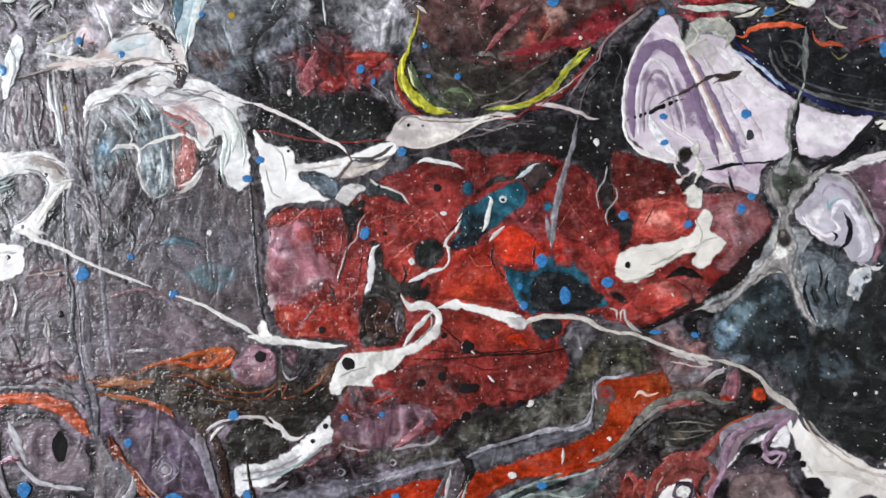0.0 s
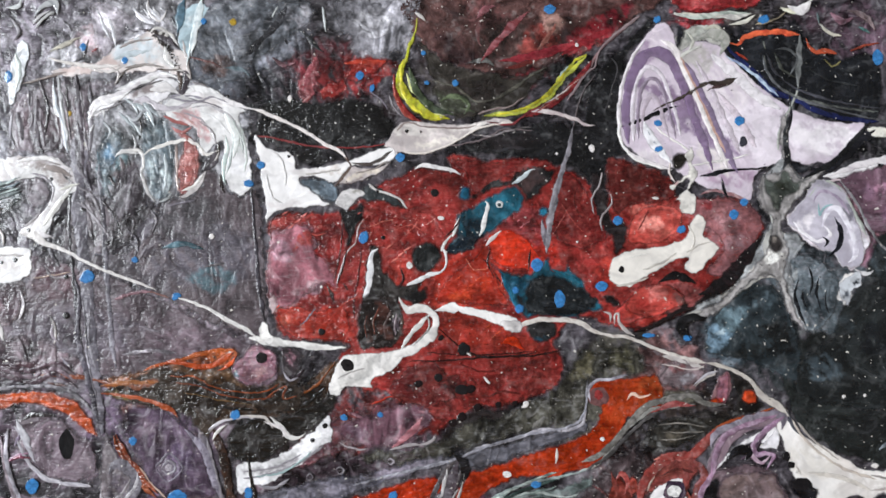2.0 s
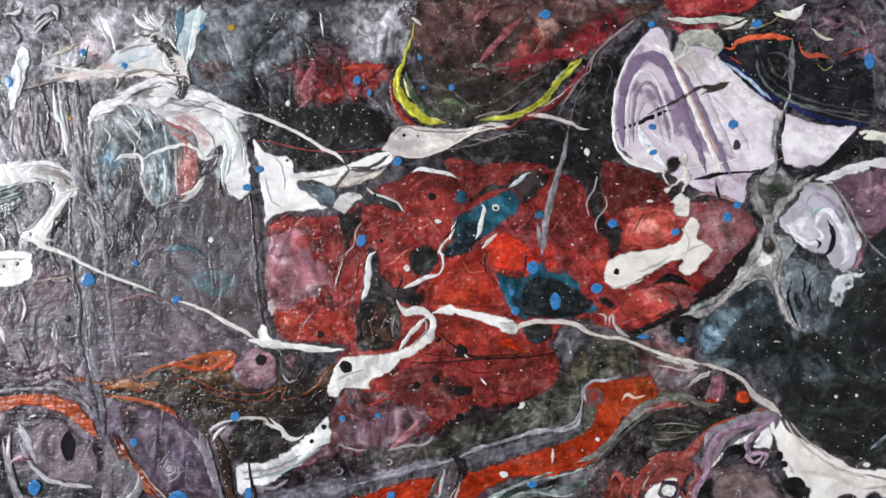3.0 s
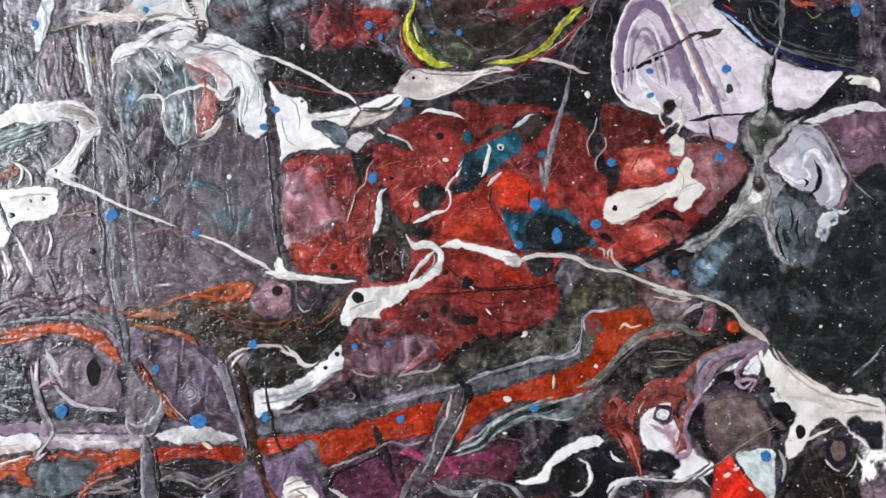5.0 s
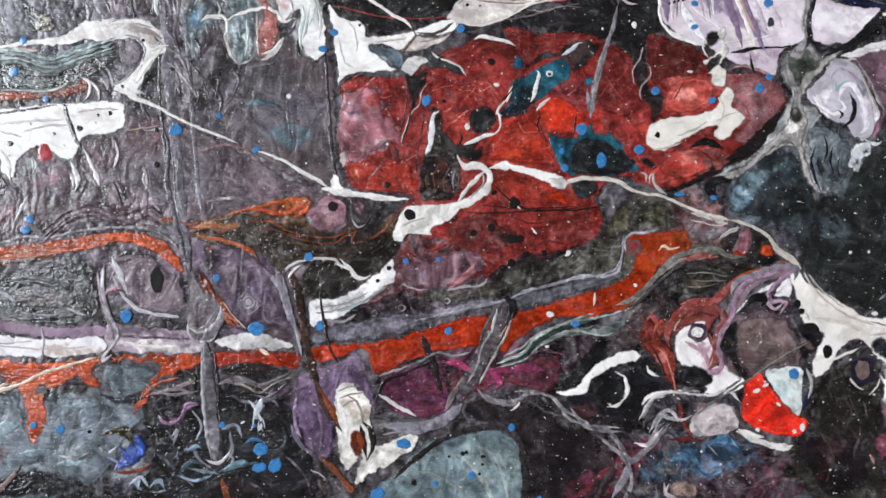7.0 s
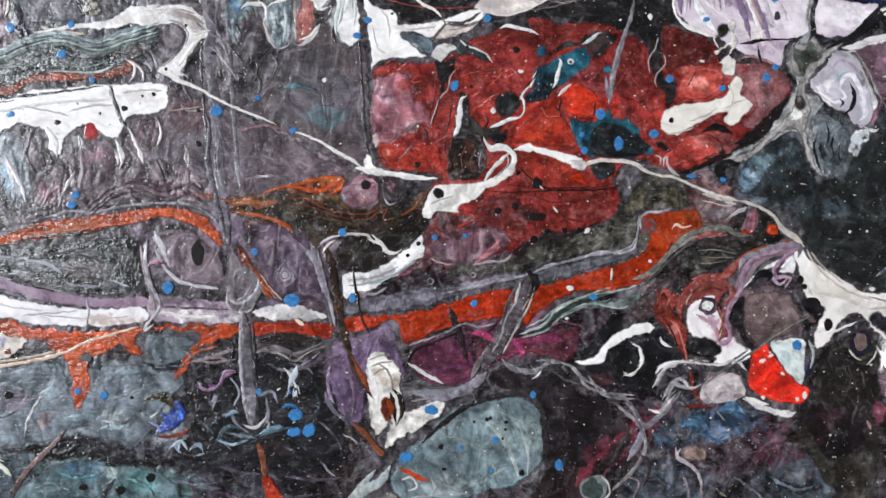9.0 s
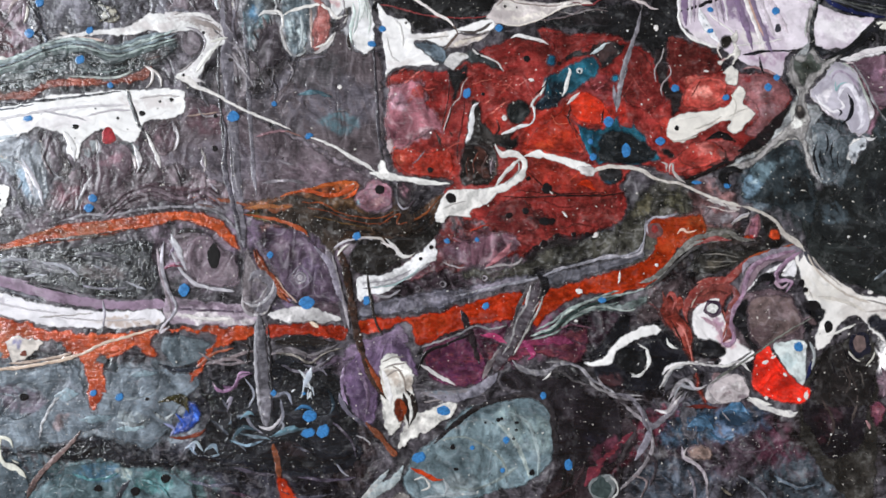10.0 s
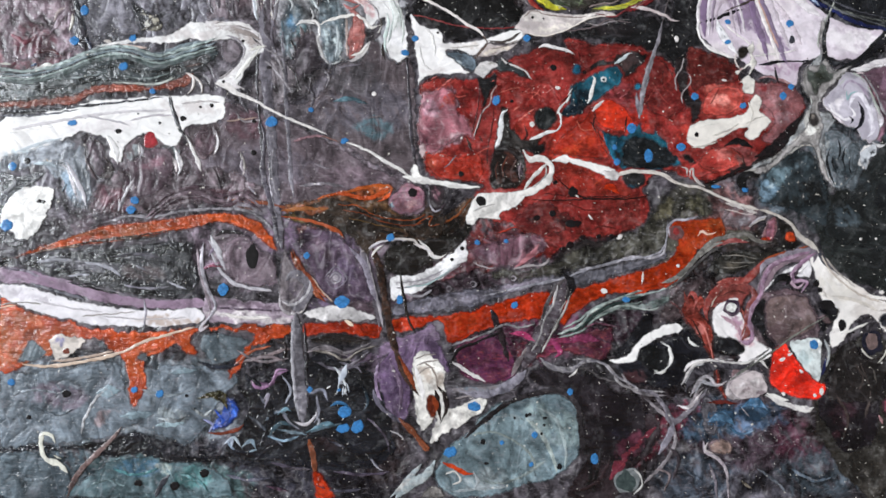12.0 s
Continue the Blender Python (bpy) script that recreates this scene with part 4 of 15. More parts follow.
streak("band", "white", 8, "7c6784", [(43.4, 25.5, 2.05), (42.8, 32.7, 2.05), (43.9, 40.0, 2.56), (46.3, 45.7, 2.82), (50.0, 47.3, 2.82), (53.3, 45.3, 2.56), (55.9, 40.0, 2.31), (58.3, 32.8, 2.31), (60.8, 26.2, 2.05), (62.8, 19.7, 1.28)], parent=shell, proud=0.08)
streak("band", "white", 8, "cfc6ce", [(44.8, 26.2, 1.15), (44.3, 34.0, 1.02), (45.5, 40.6, 1.02), (47.8, 43.6, 1.15), (50.7, 42.2, 1.15), (52.7, 38.0, 1.02), (54.3, 32.8, 1.02), (55.4, 27.5, 0.90)], parent=shell, proud=0.08)
streak("band", "white", 8, "8e8090", [(45.8, 26.8, 0.77), (45.6, 34.0, 0.90), (47.0, 39.6, 0.90), (49.4, 40.9, 0.90), (51.4, 38.0, 0.90), (53.1, 32.1, 0.90), (54.4, 26.9, 0.64)], parent=shell, proud=0.08)
streak("band", "white", 8, "b8aab6", [(46.6, 28.1, 1.28), (46.7, 33.4, 1.15), (48.3, 36.9, 1.28), (50.1, 35.6, 1.15), (51.6, 30.8, 1.02), (53.0, 26.2, 0.77)], parent=shell, proud=0.08)
streak("band", "white", 8, "e6e4e8", [(46.9, 30.8, 2.56), (48.4, 27.2, 3.07), (50.9, 23.8, 2.05), (53.5, 21.2, 1.28)], parent=shell, proud=0.08)
streak("band", "white", 8, "66788a", [(47.4, 29.4, 0.77), (49.0, 26.4, 1.02), (51.6, 23.8, 0.77)], parent=shell, proud=0.08)
streak("band", "white", 8, "e4dcdc", [(50.8, 50.2, 1.02), (53.9, 48.4, 1.41), (55.9, 44.1, 1.54), (58.7, 37.8, 1.41), (61.7, 30.8, 1.41), (64.5, 24.3, 1.28), (66.4, 19.7, 0.77)], parent=shell, proud=0.08)
streak("band", "white", 8, "b9968a", [(54.9, 47.0, 0.77), (57.5, 42.0, 1.15), (60.2, 36.1, 1.15), (63.0, 29.9, 1.15), (66.0, 23.4, 1.02)], parent=shell, proud=0.08)
streak("band", "white", 8, "83728c", [(56.7, 44.9, 1.54), (59.7, 38.6, 2.05), (62.7, 31.8, 2.18), (66.0, 24.3, 2.05), (68.5, 19.1, 1.28)], parent=shell, proud=0.08)
streak("band", "white", 8, "c4b8c2", [(59.1, 45.3, 1.02), (62.6, 38.7, 1.28), (66.1, 30.8, 1.28), (69.3, 23.4, 1.15)], parent=shell, proud=0.08)
streak("band", "white", 8, "dcd6da", [(62.8, 46.7, 2.56), (68.4, 41.8, 3.07), (73.5, 37.2, 2.82), (78.7, 34.2, 1.79)], parent=shell, proud=0.08)
streak("band", "white", 8, "d0c2cc", [(64.2, 38.1, 1.28), (69.2, 31.5, 1.79), (73.0, 25.0, 1.54)], parent=shell, proud=0.08)
streak("band", "white", 8, "ddd6d8", [(41.3, 26.4, 0.77), (43.8, 23.3, 1.02), (48.3, 21.2, 1.02), (53.5, 19.7, 0.90)], parent=shell, proud=0.08)
pool("white_tongue", "white", 7, "dcd6cf", [(38.9, -3.2), (40.0, -1.0), (43.5, 0.8), (49.9, 2.0), (54.8, 3.0), (56.9, 5.2), (58.0, 8.3), (59.4, 9.5), (61.1, 7.8), (60.9, 4.5), (63.3, 2.7), (64.3, 1.3), (61.9, -1.5), (59.1, -4.4), (56.2, -3.3), (56.7, -0.8), (52.7, -2.2), (47.1, -5.5), (43.6, -7.7), (40.0, -7.0), (38.6, -5.2)], label="thick cream-white tongue of paint", wobble=0.25, veins=(0.1, 0.1))
pool("white_pool", "white", 6, "e4dfdc", [(78.3, -35.4), (80.4, -38.2), (84.0, -41.7), (89.6, -44.4), (96.7, -48.5), (107.7, -50.2), (107.7, -63.1), (100.9, -59.7), (95.3, -54.8), (90.3, -57.7), (87.5, -62.6), (84.0, -64.7), (83.3, -60.6), (85.4, -54.9), (83.3, -53.6), (80.5, -50.8), (78.6, -43.8), (76.9, -39.6)], [(89.6, -46.5, 9.8, 2.8, -30, "d8d0cb"), (98.1, -53.4, 8.4, 2.8, 0, "cfc8c4"), (84.0, -46.6, 4.2, 7.0, 80, "d8d2cc")], label="broad glossy cream-white pool", wobble=0.25, veins=(0.1, 0.1))
pool("white_pool", "white", 6, "e4dfe0", [(48.1, -55.3), (50.2, -52.5), (55.1, -50.8), (55.8, -53.9), (58.0, -58.0), (58.0, -62.2), (64.3, -61.4), (65.8, -67.7), (60.2, -69.8), (50.3, -69.2), (43.3, -70.7), (39.8, -73.5), (41.2, -70.0), (47.5, -68.6), (55.9, -68.5), (51.7, -65.1), (48.2, -60.9)], [(58.7, -61.5, 2.8, 4.2, 90, "caa8b0"), (54.5, -57.4, 2.8, 2.0, -40, "a88498")], label="glossy white pool with a mauve fold", wobble=0.25, veins=(0.1, 0.1))
pool("white_pool", "white", 6, "e6e3e2", [(17.4, -70.3), (22.3, -68.8), (25.8, -64.6), (30.6, -61.1), (36.2, -58.9), (39.3, -60.3), (37.7, -62.1), (33.5, -63.1), (29.3, -65.3), (26.5, -67.4), (25.8, -70.2), (20.9, -71.2)], label="glossy white arm of paint", wobble=0.25, veins=(0.1, 0.1))
pool("red_cell", "red", 9, "d02414", [(65.5, -69.1), (66.4, -65.6), (70.0, -63.5), (71.4, -65.6), (74.2, -69.0), (78.4, -73.2), (82.4, -75.6), (82.0, -78.7), (78.5, -80.4), (70.0, -78.8), (65.5, -75.4)], label="bright glossy scarlet patch", wobble=0.2, veins=(0.2, 0.1))
pool("white_pool", "white", 8, "c9d0d0", [(71.1, -63.5), (75.6, -62.3), (80.5, -62.3), (81.2, -67.6), (80.5, -74.5), (77.0, -72.5), (73.5, -68.3)], [(76.3, -67.6, 2.8, 2.1, 0, "b4c2c4"), (79.8, -64.8, 2.1, 2.8, 0, "e0e2e2")], label="white patch with a pale green tint", wobble=0.25)
pool("white_pool", "white", 6, "dcd8da", [(62.1, -49.6), (66.3, -44.6), (71.3, -41.1), (76.9, -38.9), (76.9, -43.8), (74.8, -43.2), (71.3, -42.8), (67.8, -44.6), (64.5, -47.9), (62.9, -50.3)], label="white arched arm of paint", wobble=0.3)
pool("white_pool", "white", 7, "e4e0e4", [(73.0, -43.9), (74.8, -41.8), (76.9, -39.6), (77.5, -44.1), (75.2, -44.1)], label="small white fold", wobble=0.2)
pool("mauve_cell", "grey", 7, "5d4c52", [(60.4, -53.7), (62.0, -49.5), (68.8, -47.6), (74.9, -48.2), (78.4, -52.3), (81.1, -57.2), (80.3, -60.5), (75.2, -63.2), (70.1, -65.5), (64.9, -63.5), (62.2, -59.4)], [(68.2, -55.9, 6.5, 4.9, 0, "66555a")], label="mauve-grey cell with a dark rim", wobble=0.3)
pool("grey_cell", "grey", 4, "5f6f76", [(-28.6, -96.0), (-22.3, -91.1), (-17.7, -85.4), (-11.3, -82.0), (-3.2, -80.6), (5.0, -80.7), (9.3, -85.5), (10.7, -93.5), (8.1, -100.0), (3.3, -104.1), (-5.6, -106.9), (-13.6, -109.2), (-20.0, -110.4), (-26.4, -110.5), (-31.4, -105.5), (-30.9, -99.2)], [(-10.8, -97.2, 14.6, 9.7, 20, "66767c"), (2.0, -88.9, 4.9, 9.7, 60, "7a8a8c"), (-17.0, -105.3, 6.5, 3.2, 10, "869094")], label="large blue-grey oval cell with pale swirls", wobble=0.4, veins=(0.4, 0.5))
pool("grey_cell", "grey", 4, "535d64", [(-97.8, -67.1), (-91.4, -65.8), (-85.1, -67.5), (-85.7, -70.6), (-88.7, -73.9), (-94.1, -74.8), (-98.1, -71.8)], label="small blue-grey cell", wobble=0.4)
pool("purple_cell", "red", 4, "4f2440", [(-27.1, -67.2), (-20.1, -64.1), (-15.2, -64.4), (-11.0, -68.3), (-9.2, -73.1), (-10.7, -76.7), (-16.3, -78.1), (-22.8, -77.0), (-26.5, -73.6)], label="deep plum cell of paint", wobble=0.3)
pool("lilac_patch", "grey", 4, "6c5a70", [(-45.8, -66.2), (-37.9, -63.6), (-34.7, -61.0), (-32.3, -62.6), (-31.3, -66.5), (-38.5, -67.9), (-44.0, -69.3), (-49.5, -72.7), (-49.2, -68.7)], label="dull lilac patch", wobble=0.4)
pool("plum_patch", "red", 3, "43202f", [(-10.2, -66.7), (-2.1, -64.8), (6.1, -62.9), (17.6, -60.6), (18.6, -65.8), (14.6, -70.8), (4.6, -68.6), (-3.5, -71.3), (-7.5, -73.0)], [(-2.0, -68.0, 4.9, 2.4, 0, "6a2a44")], label="dark plum patch", wobble=0.5)
pool("white_pool", "white", 6, "dcd8d3", [(-39.4, -72.4), (-36.8, -69.4), (-31.9, -71.4), (-29.4, -75.3), (-30.0, -79.3), (-27.4, -84.8), (-21.0, -82.2), (-17.4, -83.3), (-22.4, -88.7), (-28.7, -92.8), (-33.4, -95.3), (-32.1, -88.1), (-35.9, -92.2), (-37.8, -85.1), (-38.5, -78.7)], [(-34.1, -77.0, 3.2, 4.9, 70, "b9aca2"), (-27.2, -88.8, 4.9, 2.4, 20, "c9c4c0")], label="white flaking patch of paint", wobble=0.5, veins=(0.6, 0.4))
pool("rust_patch", "orange", 7, "6a2c1c", [(-35.2, -82.6), (-33.2, -81.0), (-31.5, -83.6), (-32.1, -88.1), (-34.0, -87.4)], label="rust-red patch", wobble=0.3)
pool("white_pool", "white", 6, "e6e4e4", [(-155.5, -9.8), (-146.5, -7.8), (-136.1, -4.1), (-125.5, -1.9), (-110.2, 0.0), (-97.7, 0.7), (-94.9, -0.3), (-94.6, -5.9), (-98.9, -7.7), (-105.1, -8.8), (-106.4, -12.9), (-109.4, -14.9), (-115.5, -11.7), (-118.8, -12.7), (-121.4, -15.5), (-122.3, -20.0), (-125.4, -17.8), (-126.4, -13.9), (-132.6, -11.8), (-137.1, -13.6), (-142.9, -17.9), (-148.8, -20.5), (-154.7, -22.4)], [(-146.0, -18.0, 8.1, 2.3, 10, "b9c4cc"), (-105.3, -4.0, 9.7, 1.9, 0, "d2cccc"), (-128.1, -10.0, 9.7, 1.6, 5, "d9d4d6")], label="broad glossy white band of paint", wobble=0.4, veins=(0.12, 0.12))
pool("white_pool", "white", 6, "dcdada", [(-131.6, 12.1), (-121.8, 15.1), (-111.0, 17.3), (-105.0, 20.9), (-97.2, 21.1), (-90.8, 20.1), (-85.1, 16.9), (-83.4, 14.4), (-86.5, 12.3), (-89.5, 8.1), (-91.6, 3.9), (-94.7, 3.0), (-97.6, 4.4), (-93.4, 7.9), (-90.5, 12.9), (-92.2, 16.0), (-98.5, 16.1), (-106.3, 15.7), (-112.5, 14.3), (-121.7, 13.5)], [(-90.7, 18.5, 6.5, 1.6, -20, "a89e9c"), (-104.8, 17.4, 8.1, 1.3, 5, "c6c0c0")], label="white paint arm bent downward", wobble=0.3, veins=(0.3, 0.3))
pool("white_pool", "white", 6, "e8e6e4", [(-152.7, -32.4), (-149.9, -28.4), (-145.4, -27.1), (-140.1, -27.9), (-140.6, -31.9), (-142.6, -38.2), (-146.8, -42.3), (-151.5, -40.2), (-153.8, -37.9)], label="white blob with dark rim", wobble=0.4)

# patches within the red field
pool("maroon_patch", "red", 3, "4a1716", [(38.0, 19.6), (39.5, 22.5), (44.4, 21.2), (52.2, 18.4), (54.7, 13.2), (50.1, 11.9), (44.3, 11.2), (40.4, 9.2), (38.5, 14.4)], [(50.8, 14.5, 2.6, 1.5, 0, "3c1414")], label="maroon patch of paint")
pool("pink_patch", "red", 3, "a8453e", [(43.0, 5.4), (44.3, 9.2), (48.2, 11.6), (53.3, 11.2), (56.1, 9.3), (55.2, 5.4), (50.6, 2.8), (45.5, 2.2), (42.9, 3.0)], [(48.1, 7.3, 3.3, 1.8, 15, "c87c72"), (52.0, 5.4, 1.8, 1.3, 0, "b85a50"), (44.9, 4.1, 1.8, 1.3, 0, "8a2a24")], label="pink-scarlet brushed patch")
pool("mauve_patch", "red", 3, "7c5054", [(57.2, 11.9), (62.4, 13.5), (68.8, 12.6), (73.3, 10.4), (74.1, 5.5), (69.8, -0.3), (64.6, -4.8), (61.0, -3.6), (64.7, 0.3), (64.2, 4.2), (58.4, 8.0)], [(66.2, 8.0, 3.8, 2.6, 0, "8c666a"), (68.6, 2.9, 2.6, 2.0, 0, "8a6a70"), (61.1, 10.6, 2.6, 1.3, 0, "7a3034")], label="dusky mauve patch")
pool("pink_patch", "red", 3, "983430", [(40.2, -12.6), (44.1, -9.8), (49.2, -7.4), (55.0, -8.1), (56.8, -11.2), (52.9, -13.5), (46.5, -15.1), (42.1, -16.6), (39.5, -15.8)], [(49.8, -10.0, 3.3, 1.5, 0, "b8605a"), (45.3, -13.8, 2.6, 1.3, 0, "a83a30"), (54.9, -10.6, 1.3, 1.5, 0, "7a4846")], label="pink-red brushed patch")
pool("maroon_patch", "red", 3, "661c1b", [(2.4, 22.0), (12.1, 21.4), (22.5, 22.1), (25.7, 20.8), (18.6, 18.2), (14.7, 17.5), (9.5, 14.3), (7.0, 13.6), (5.0, 18.1)], label="deep red wedge of paint")
pool("maroon_patch", "red", 3, "5e1a1a", [(26.3, 18.2), (31.5, 17.6), (35.3, 11.8), (38.5, 6.0), (37.1, 2.1), (30.1, 1.4), (25.6, 5.3), (25.6, 11.7)], [(31.4, 13.1, 2.0, 1.8, 0, "7c2420")], label="deep red patch of paint")
pool("lilac_patch", "red", 3, "806068", [(-40.2, 2.4), (-37.9, 5.6), (-31.5, 4.4), (-28.2, 1.8), (-31.4, -3.9), (-27.5, -6.5), (-28.7, -9.0), (-33.8, -11.0), (-37.6, -11.6), (-39.9, -10.4), (-40.5, -4.0)], [(-36.6, 1.2, 2.6, 2.6, 0, "94747e"), (-32.6, -7.8, 3.3, 1.3, 10, "a08890"), (-37.7, -5.3, 2.0, 1.8, 0, "7a3e44")], label="lilac and rose brushed patch")
pool("scarlet_patch", "red", 3, "962618", [(1.9, -5.1), (7.0, -1.2), (10.6, 2.6), (12.1, -2.5), (14.0, -7.6), (15.9, -12.0), (9.6, -12.1), (1.9, -12.1), (-1.3, -10.8)], [(8.3, -7.6, 3.8, 2.0, 20, "ac3018"), (4.5, -10.2, 2.6, 1.3, 0, "b03c20")], label="scarlet patch of paint")
pool("scarlet_patch", "red", 3, "8e261a", [(-38.6, -13.5), (-33.8, -12.2), (-28.7, -13.5), (-22.3, -11.6), (-20.7, -15.4), (-22.0, -20.4), (-28.6, -20.5), (-34.9, -19.2)], [(-28.6, -17.3, 3.8, 2.0, 0, "9e2c1a"), (-35.0, -15.4, 2.0, 1.3, 0, "ac4a38")], label="scarlet patch of paint")
pool("white_patch", "white", 4, "b4a0a2", [(-39.9, -10.4), (-37.0, -9.7), (-36.3, -11.0), (-38.2, -13.5), (-39.1, -13.9)], label="pale pink-white edge")
streak("paint_thread", "red", 4, "3c1212", [(-39.4, 2.4, 0.38), (-39.0, 7.6, 0.38), (-34.1, 9.4, 0.38)])
streak("paint_thread", "orange", 7, "9a4a20", [(-68.1, -27.4, 0.81), (-60.2, -25.1, 0.97), (-52.3, -23.1, 1.14), (-47.5, -22.6, 0.81)])
streak("paint_thread", "dark", 7, "1a1410", [(-55.1, -34.5, 0.65), (-48.6, -35.9, 0.81), (-42.2, -36.4, 0.65)])
streak("paint_thread", "orange", 7, "6a3a1e", [(-40.7, -33.1, 0.65), (-34.2, -33.6, 0.81), (-27.8, -30.1, 0.65), (-24.0, -25.1, 0.49)])
streak("paint_thread", "dark", 7, "14100e", [(-37.3, -36.2, 0.97), (-30.9, -35.1, 1.30), (-26.2, -30.9, 0.97)])
streak("paint_thread", "orange", 7, "6a3a28", [(-93.2, -28.5, 0.81), (-86.9, -28.9, 0.97), (-80.6, -29.5, 0.97), (-74.3, -30.9, 0.81)])
streak("paint_thread", "folds", 7, "54403e", [(-90.0, -30.4, 0.65), (-85.3, -31.3, 0.65)])
streak("paint_thread", "orange", 7, "7e4626", [(-76.6, -31.4, 0.97), (-72.6, -32.9, 1.30), (-70.2, -34.4, 0.97)])
streak("paint_thread", "folds", 7, "74667a", [(-97.1, -45.0, 1.62), (-95.7, -41.8, 1.30)])
streak("paint_thread", "dark", 7, "26262c", [(-99.8, -52.2, 2.27), (-100.8, -47.5, 1.95)])
streak("paint_thread", "dark", 7, "2a2628", [(-95.8, -39.4, 0.97), (-92.8, -37.7, 1.30), (-88.1, -38.3, 0.97)])
streak("paint_thread", "white", 7, "b0acb4", [(-97.3, -40.3, 0.81), (-94.8, -44.1, 0.97), (-92.2, -48.8, 0.81)])

# middle of the first view: white forms over the red field
pool("white_pool", "white", 5, "e6e3e3", [(-43.9, 27.3), (-41.9, 25.3), (-39.5, 23.6), (-35.4, 23.4), (-34.1, 21.2), (-33.4, 19.3), (-29.2, 19.8), (-24.6, 20.3), (-21.7, 21.6), (-18.9, 22.6), (-15.7, 23.9), (-11.8, 24.6), (-10.1, 24.3), (-10.7, 22.2), (-12.4, 20.7), (-14.7, 20.3), (-20.8, 20.0), (-22.4, 18.0), (-25.2, 15.7), (-29.1, 17.2), (-33.0, 16.9), (-31.0, 14.7), (-27.5, 12.1), (-25.2, 10.9), (-29.0, 10.5), (-34.1, 9.9), (-38.0, 9.4), (-39.9, 7.3), (-40.5, 5.6), (-40.8, 10.1), (-42.0, 16.6), (-42.7, 21.8)], [(-24.0, 19.0, 5.1, 0.8, 0, "d0c8c4"), (-36.7, 10.8, 5.1, 1.0, 0, "d8d2d2"), (-31.7, 18.6, 3.8, 1.0, 0, "d5d0d0")], label="thick glossy white pool", wobble=0.25, veins=(0.12, 0.1))
pool("grey_patch", "dark", 6, "56616b", [(-33.2, 16.4), (-29.8, 17.2), (-25.2, 16.0), (-23.9, 14.1), (-24.4, 11.5), (-27.1, 11.8), (-30.6, 13.8)], [(-29.1, 13.4, 1.8, 1.0, -30, "a8b0b6")], label="blue-grey patch beside the white pool", wobble=0.3)
pool("white_blob", "white", 7, "d9d5d5", [(-24.7, 11.3), (-23.7, 13.5), (-20.7, 14.9), (-18.1, 14.4), (-17.7, 13.1), (-19.4, 12.1), (-20.7, 10.5), (-21.9, 9.7)], [(-19.8, 13.5, 1.2, 0.6, 0, "98948f"), (-22.3, 11.5, 1.3, 0.8, 40, "efebeb")], label="small off-white blob", wobble=0.2)
pool("lilac_tongue", "white", 6, "b9afae", [(-24.2, 15.9), (-22.4, 18.0), (-20.8, 20.0), (-16.3, 19.6), (-12.4, 20.9), (-11.1, 23.5), (-13.5, 24.6), (-12.4, 26.5), (-10.5, 29.5), (-8.6, 30.7), (-5.4, 30.5), (1.8, 29.9), (8.2, 30.6), (12.8, 31.5), (16.7, 30.7), (17.6, 29.9), (15.4, 30.2), (10.8, 29.7), (4.4, 26.6), (-0.8, 23.6), (-6.0, 22.8), (-10.5, 23.0), (-12.4, 20.0), (-16.2, 17.4), (-21.4, 15.7)], [(-6.6, 27.9, 5.1, 1.8, 5, "cfc8c4"), (8.2, 29.6, 6.4, 0.8, 12, "ddd6d2"), (-17.5, 18.3, 5.1, 1.0, 20, "cfc4b8"), (-0.8, 25.3, 6.4, 0.8, 15, "d6cec6"), (-18.8, 16.5, 3.8, 0.5, 10, "8a7d7c")], label="grey-lilac tongue of paint with pale rims", wobble=0.2, veins=(0.3, 0.4))
streak("paint_thread", "white", 8, "5a4a44", [(-23.0, 22.9, 0.77), (-21.7, 20.9, 0.64), (-21.2, 19.6, 0.77), (-22.9, 17.4, 0.90), (-24.7, 15.1, 0.77)])
streak("paint_thread", "white", 8, "4a4340", [(-21.2, 20.6, 0.64), (-17.6, 20.4, 0.77), (-14.7, 21.2, 0.90), (-12.4, 23.0, 0.77), (-11.4, 23.8, 0.38)])
streak("paint_thread", "white", 8, "8a7c78", [(-10.5, 28.2, 0.51), (-8.3, 30.1, 0.51), (-3.4, 29.3, 0.51), (3.1, 29.0, 0.51), (8.2, 29.6, 0.38)])
streak("paint_thread", "white", 9, "d8cfc8", [(-9.2, 23.5, 0.38), (-5.3, 23.0, 0.51), (-0.8, 24.1, 0.51), (3.7, 26.3, 0.51), (8.2, 28.9, 0.51), (12.1, 29.9, 0.64), (16.7, 30.5, 0.90)], second="b8aca6")
streak("paint_thread", "white", 9, "e0d8d6", [(-44.2, 33.3, 0.77), (-39.7, 31.6, 0.90), (-34.5, 29.4, 0.77), (-30.8, 27.4, 0.77), (-27.3, 25.1, 0.77), (-24.0, 23.5, 0.77), (-22.1, 21.6, 0.64)], label="long cream thread of paint", second="c8c0bc")
streak("paint_thread", "white", 9, "e4dfe0", [(-59.9, 36.8, 1.28), (-55.3, 36.4, 1.54), (-50.8, 35.1, 1.79), (-46.2, 33.6, 1.15), (-43.8, 33.1, 0.77)])
streak("paint_thread", "white", 4, "6e2a2c", [(-43.2, 27.0, 0.38), (-39.6, 26.4, 0.51), (-34.4, 25.4, 0.51), (-29.2, 24.5, 0.51), (-24.1, 24.2, 0.51), (-17.6, 24.5, 0.51), (-12.4, 25.3, 0.26)], second="8a4a4a")
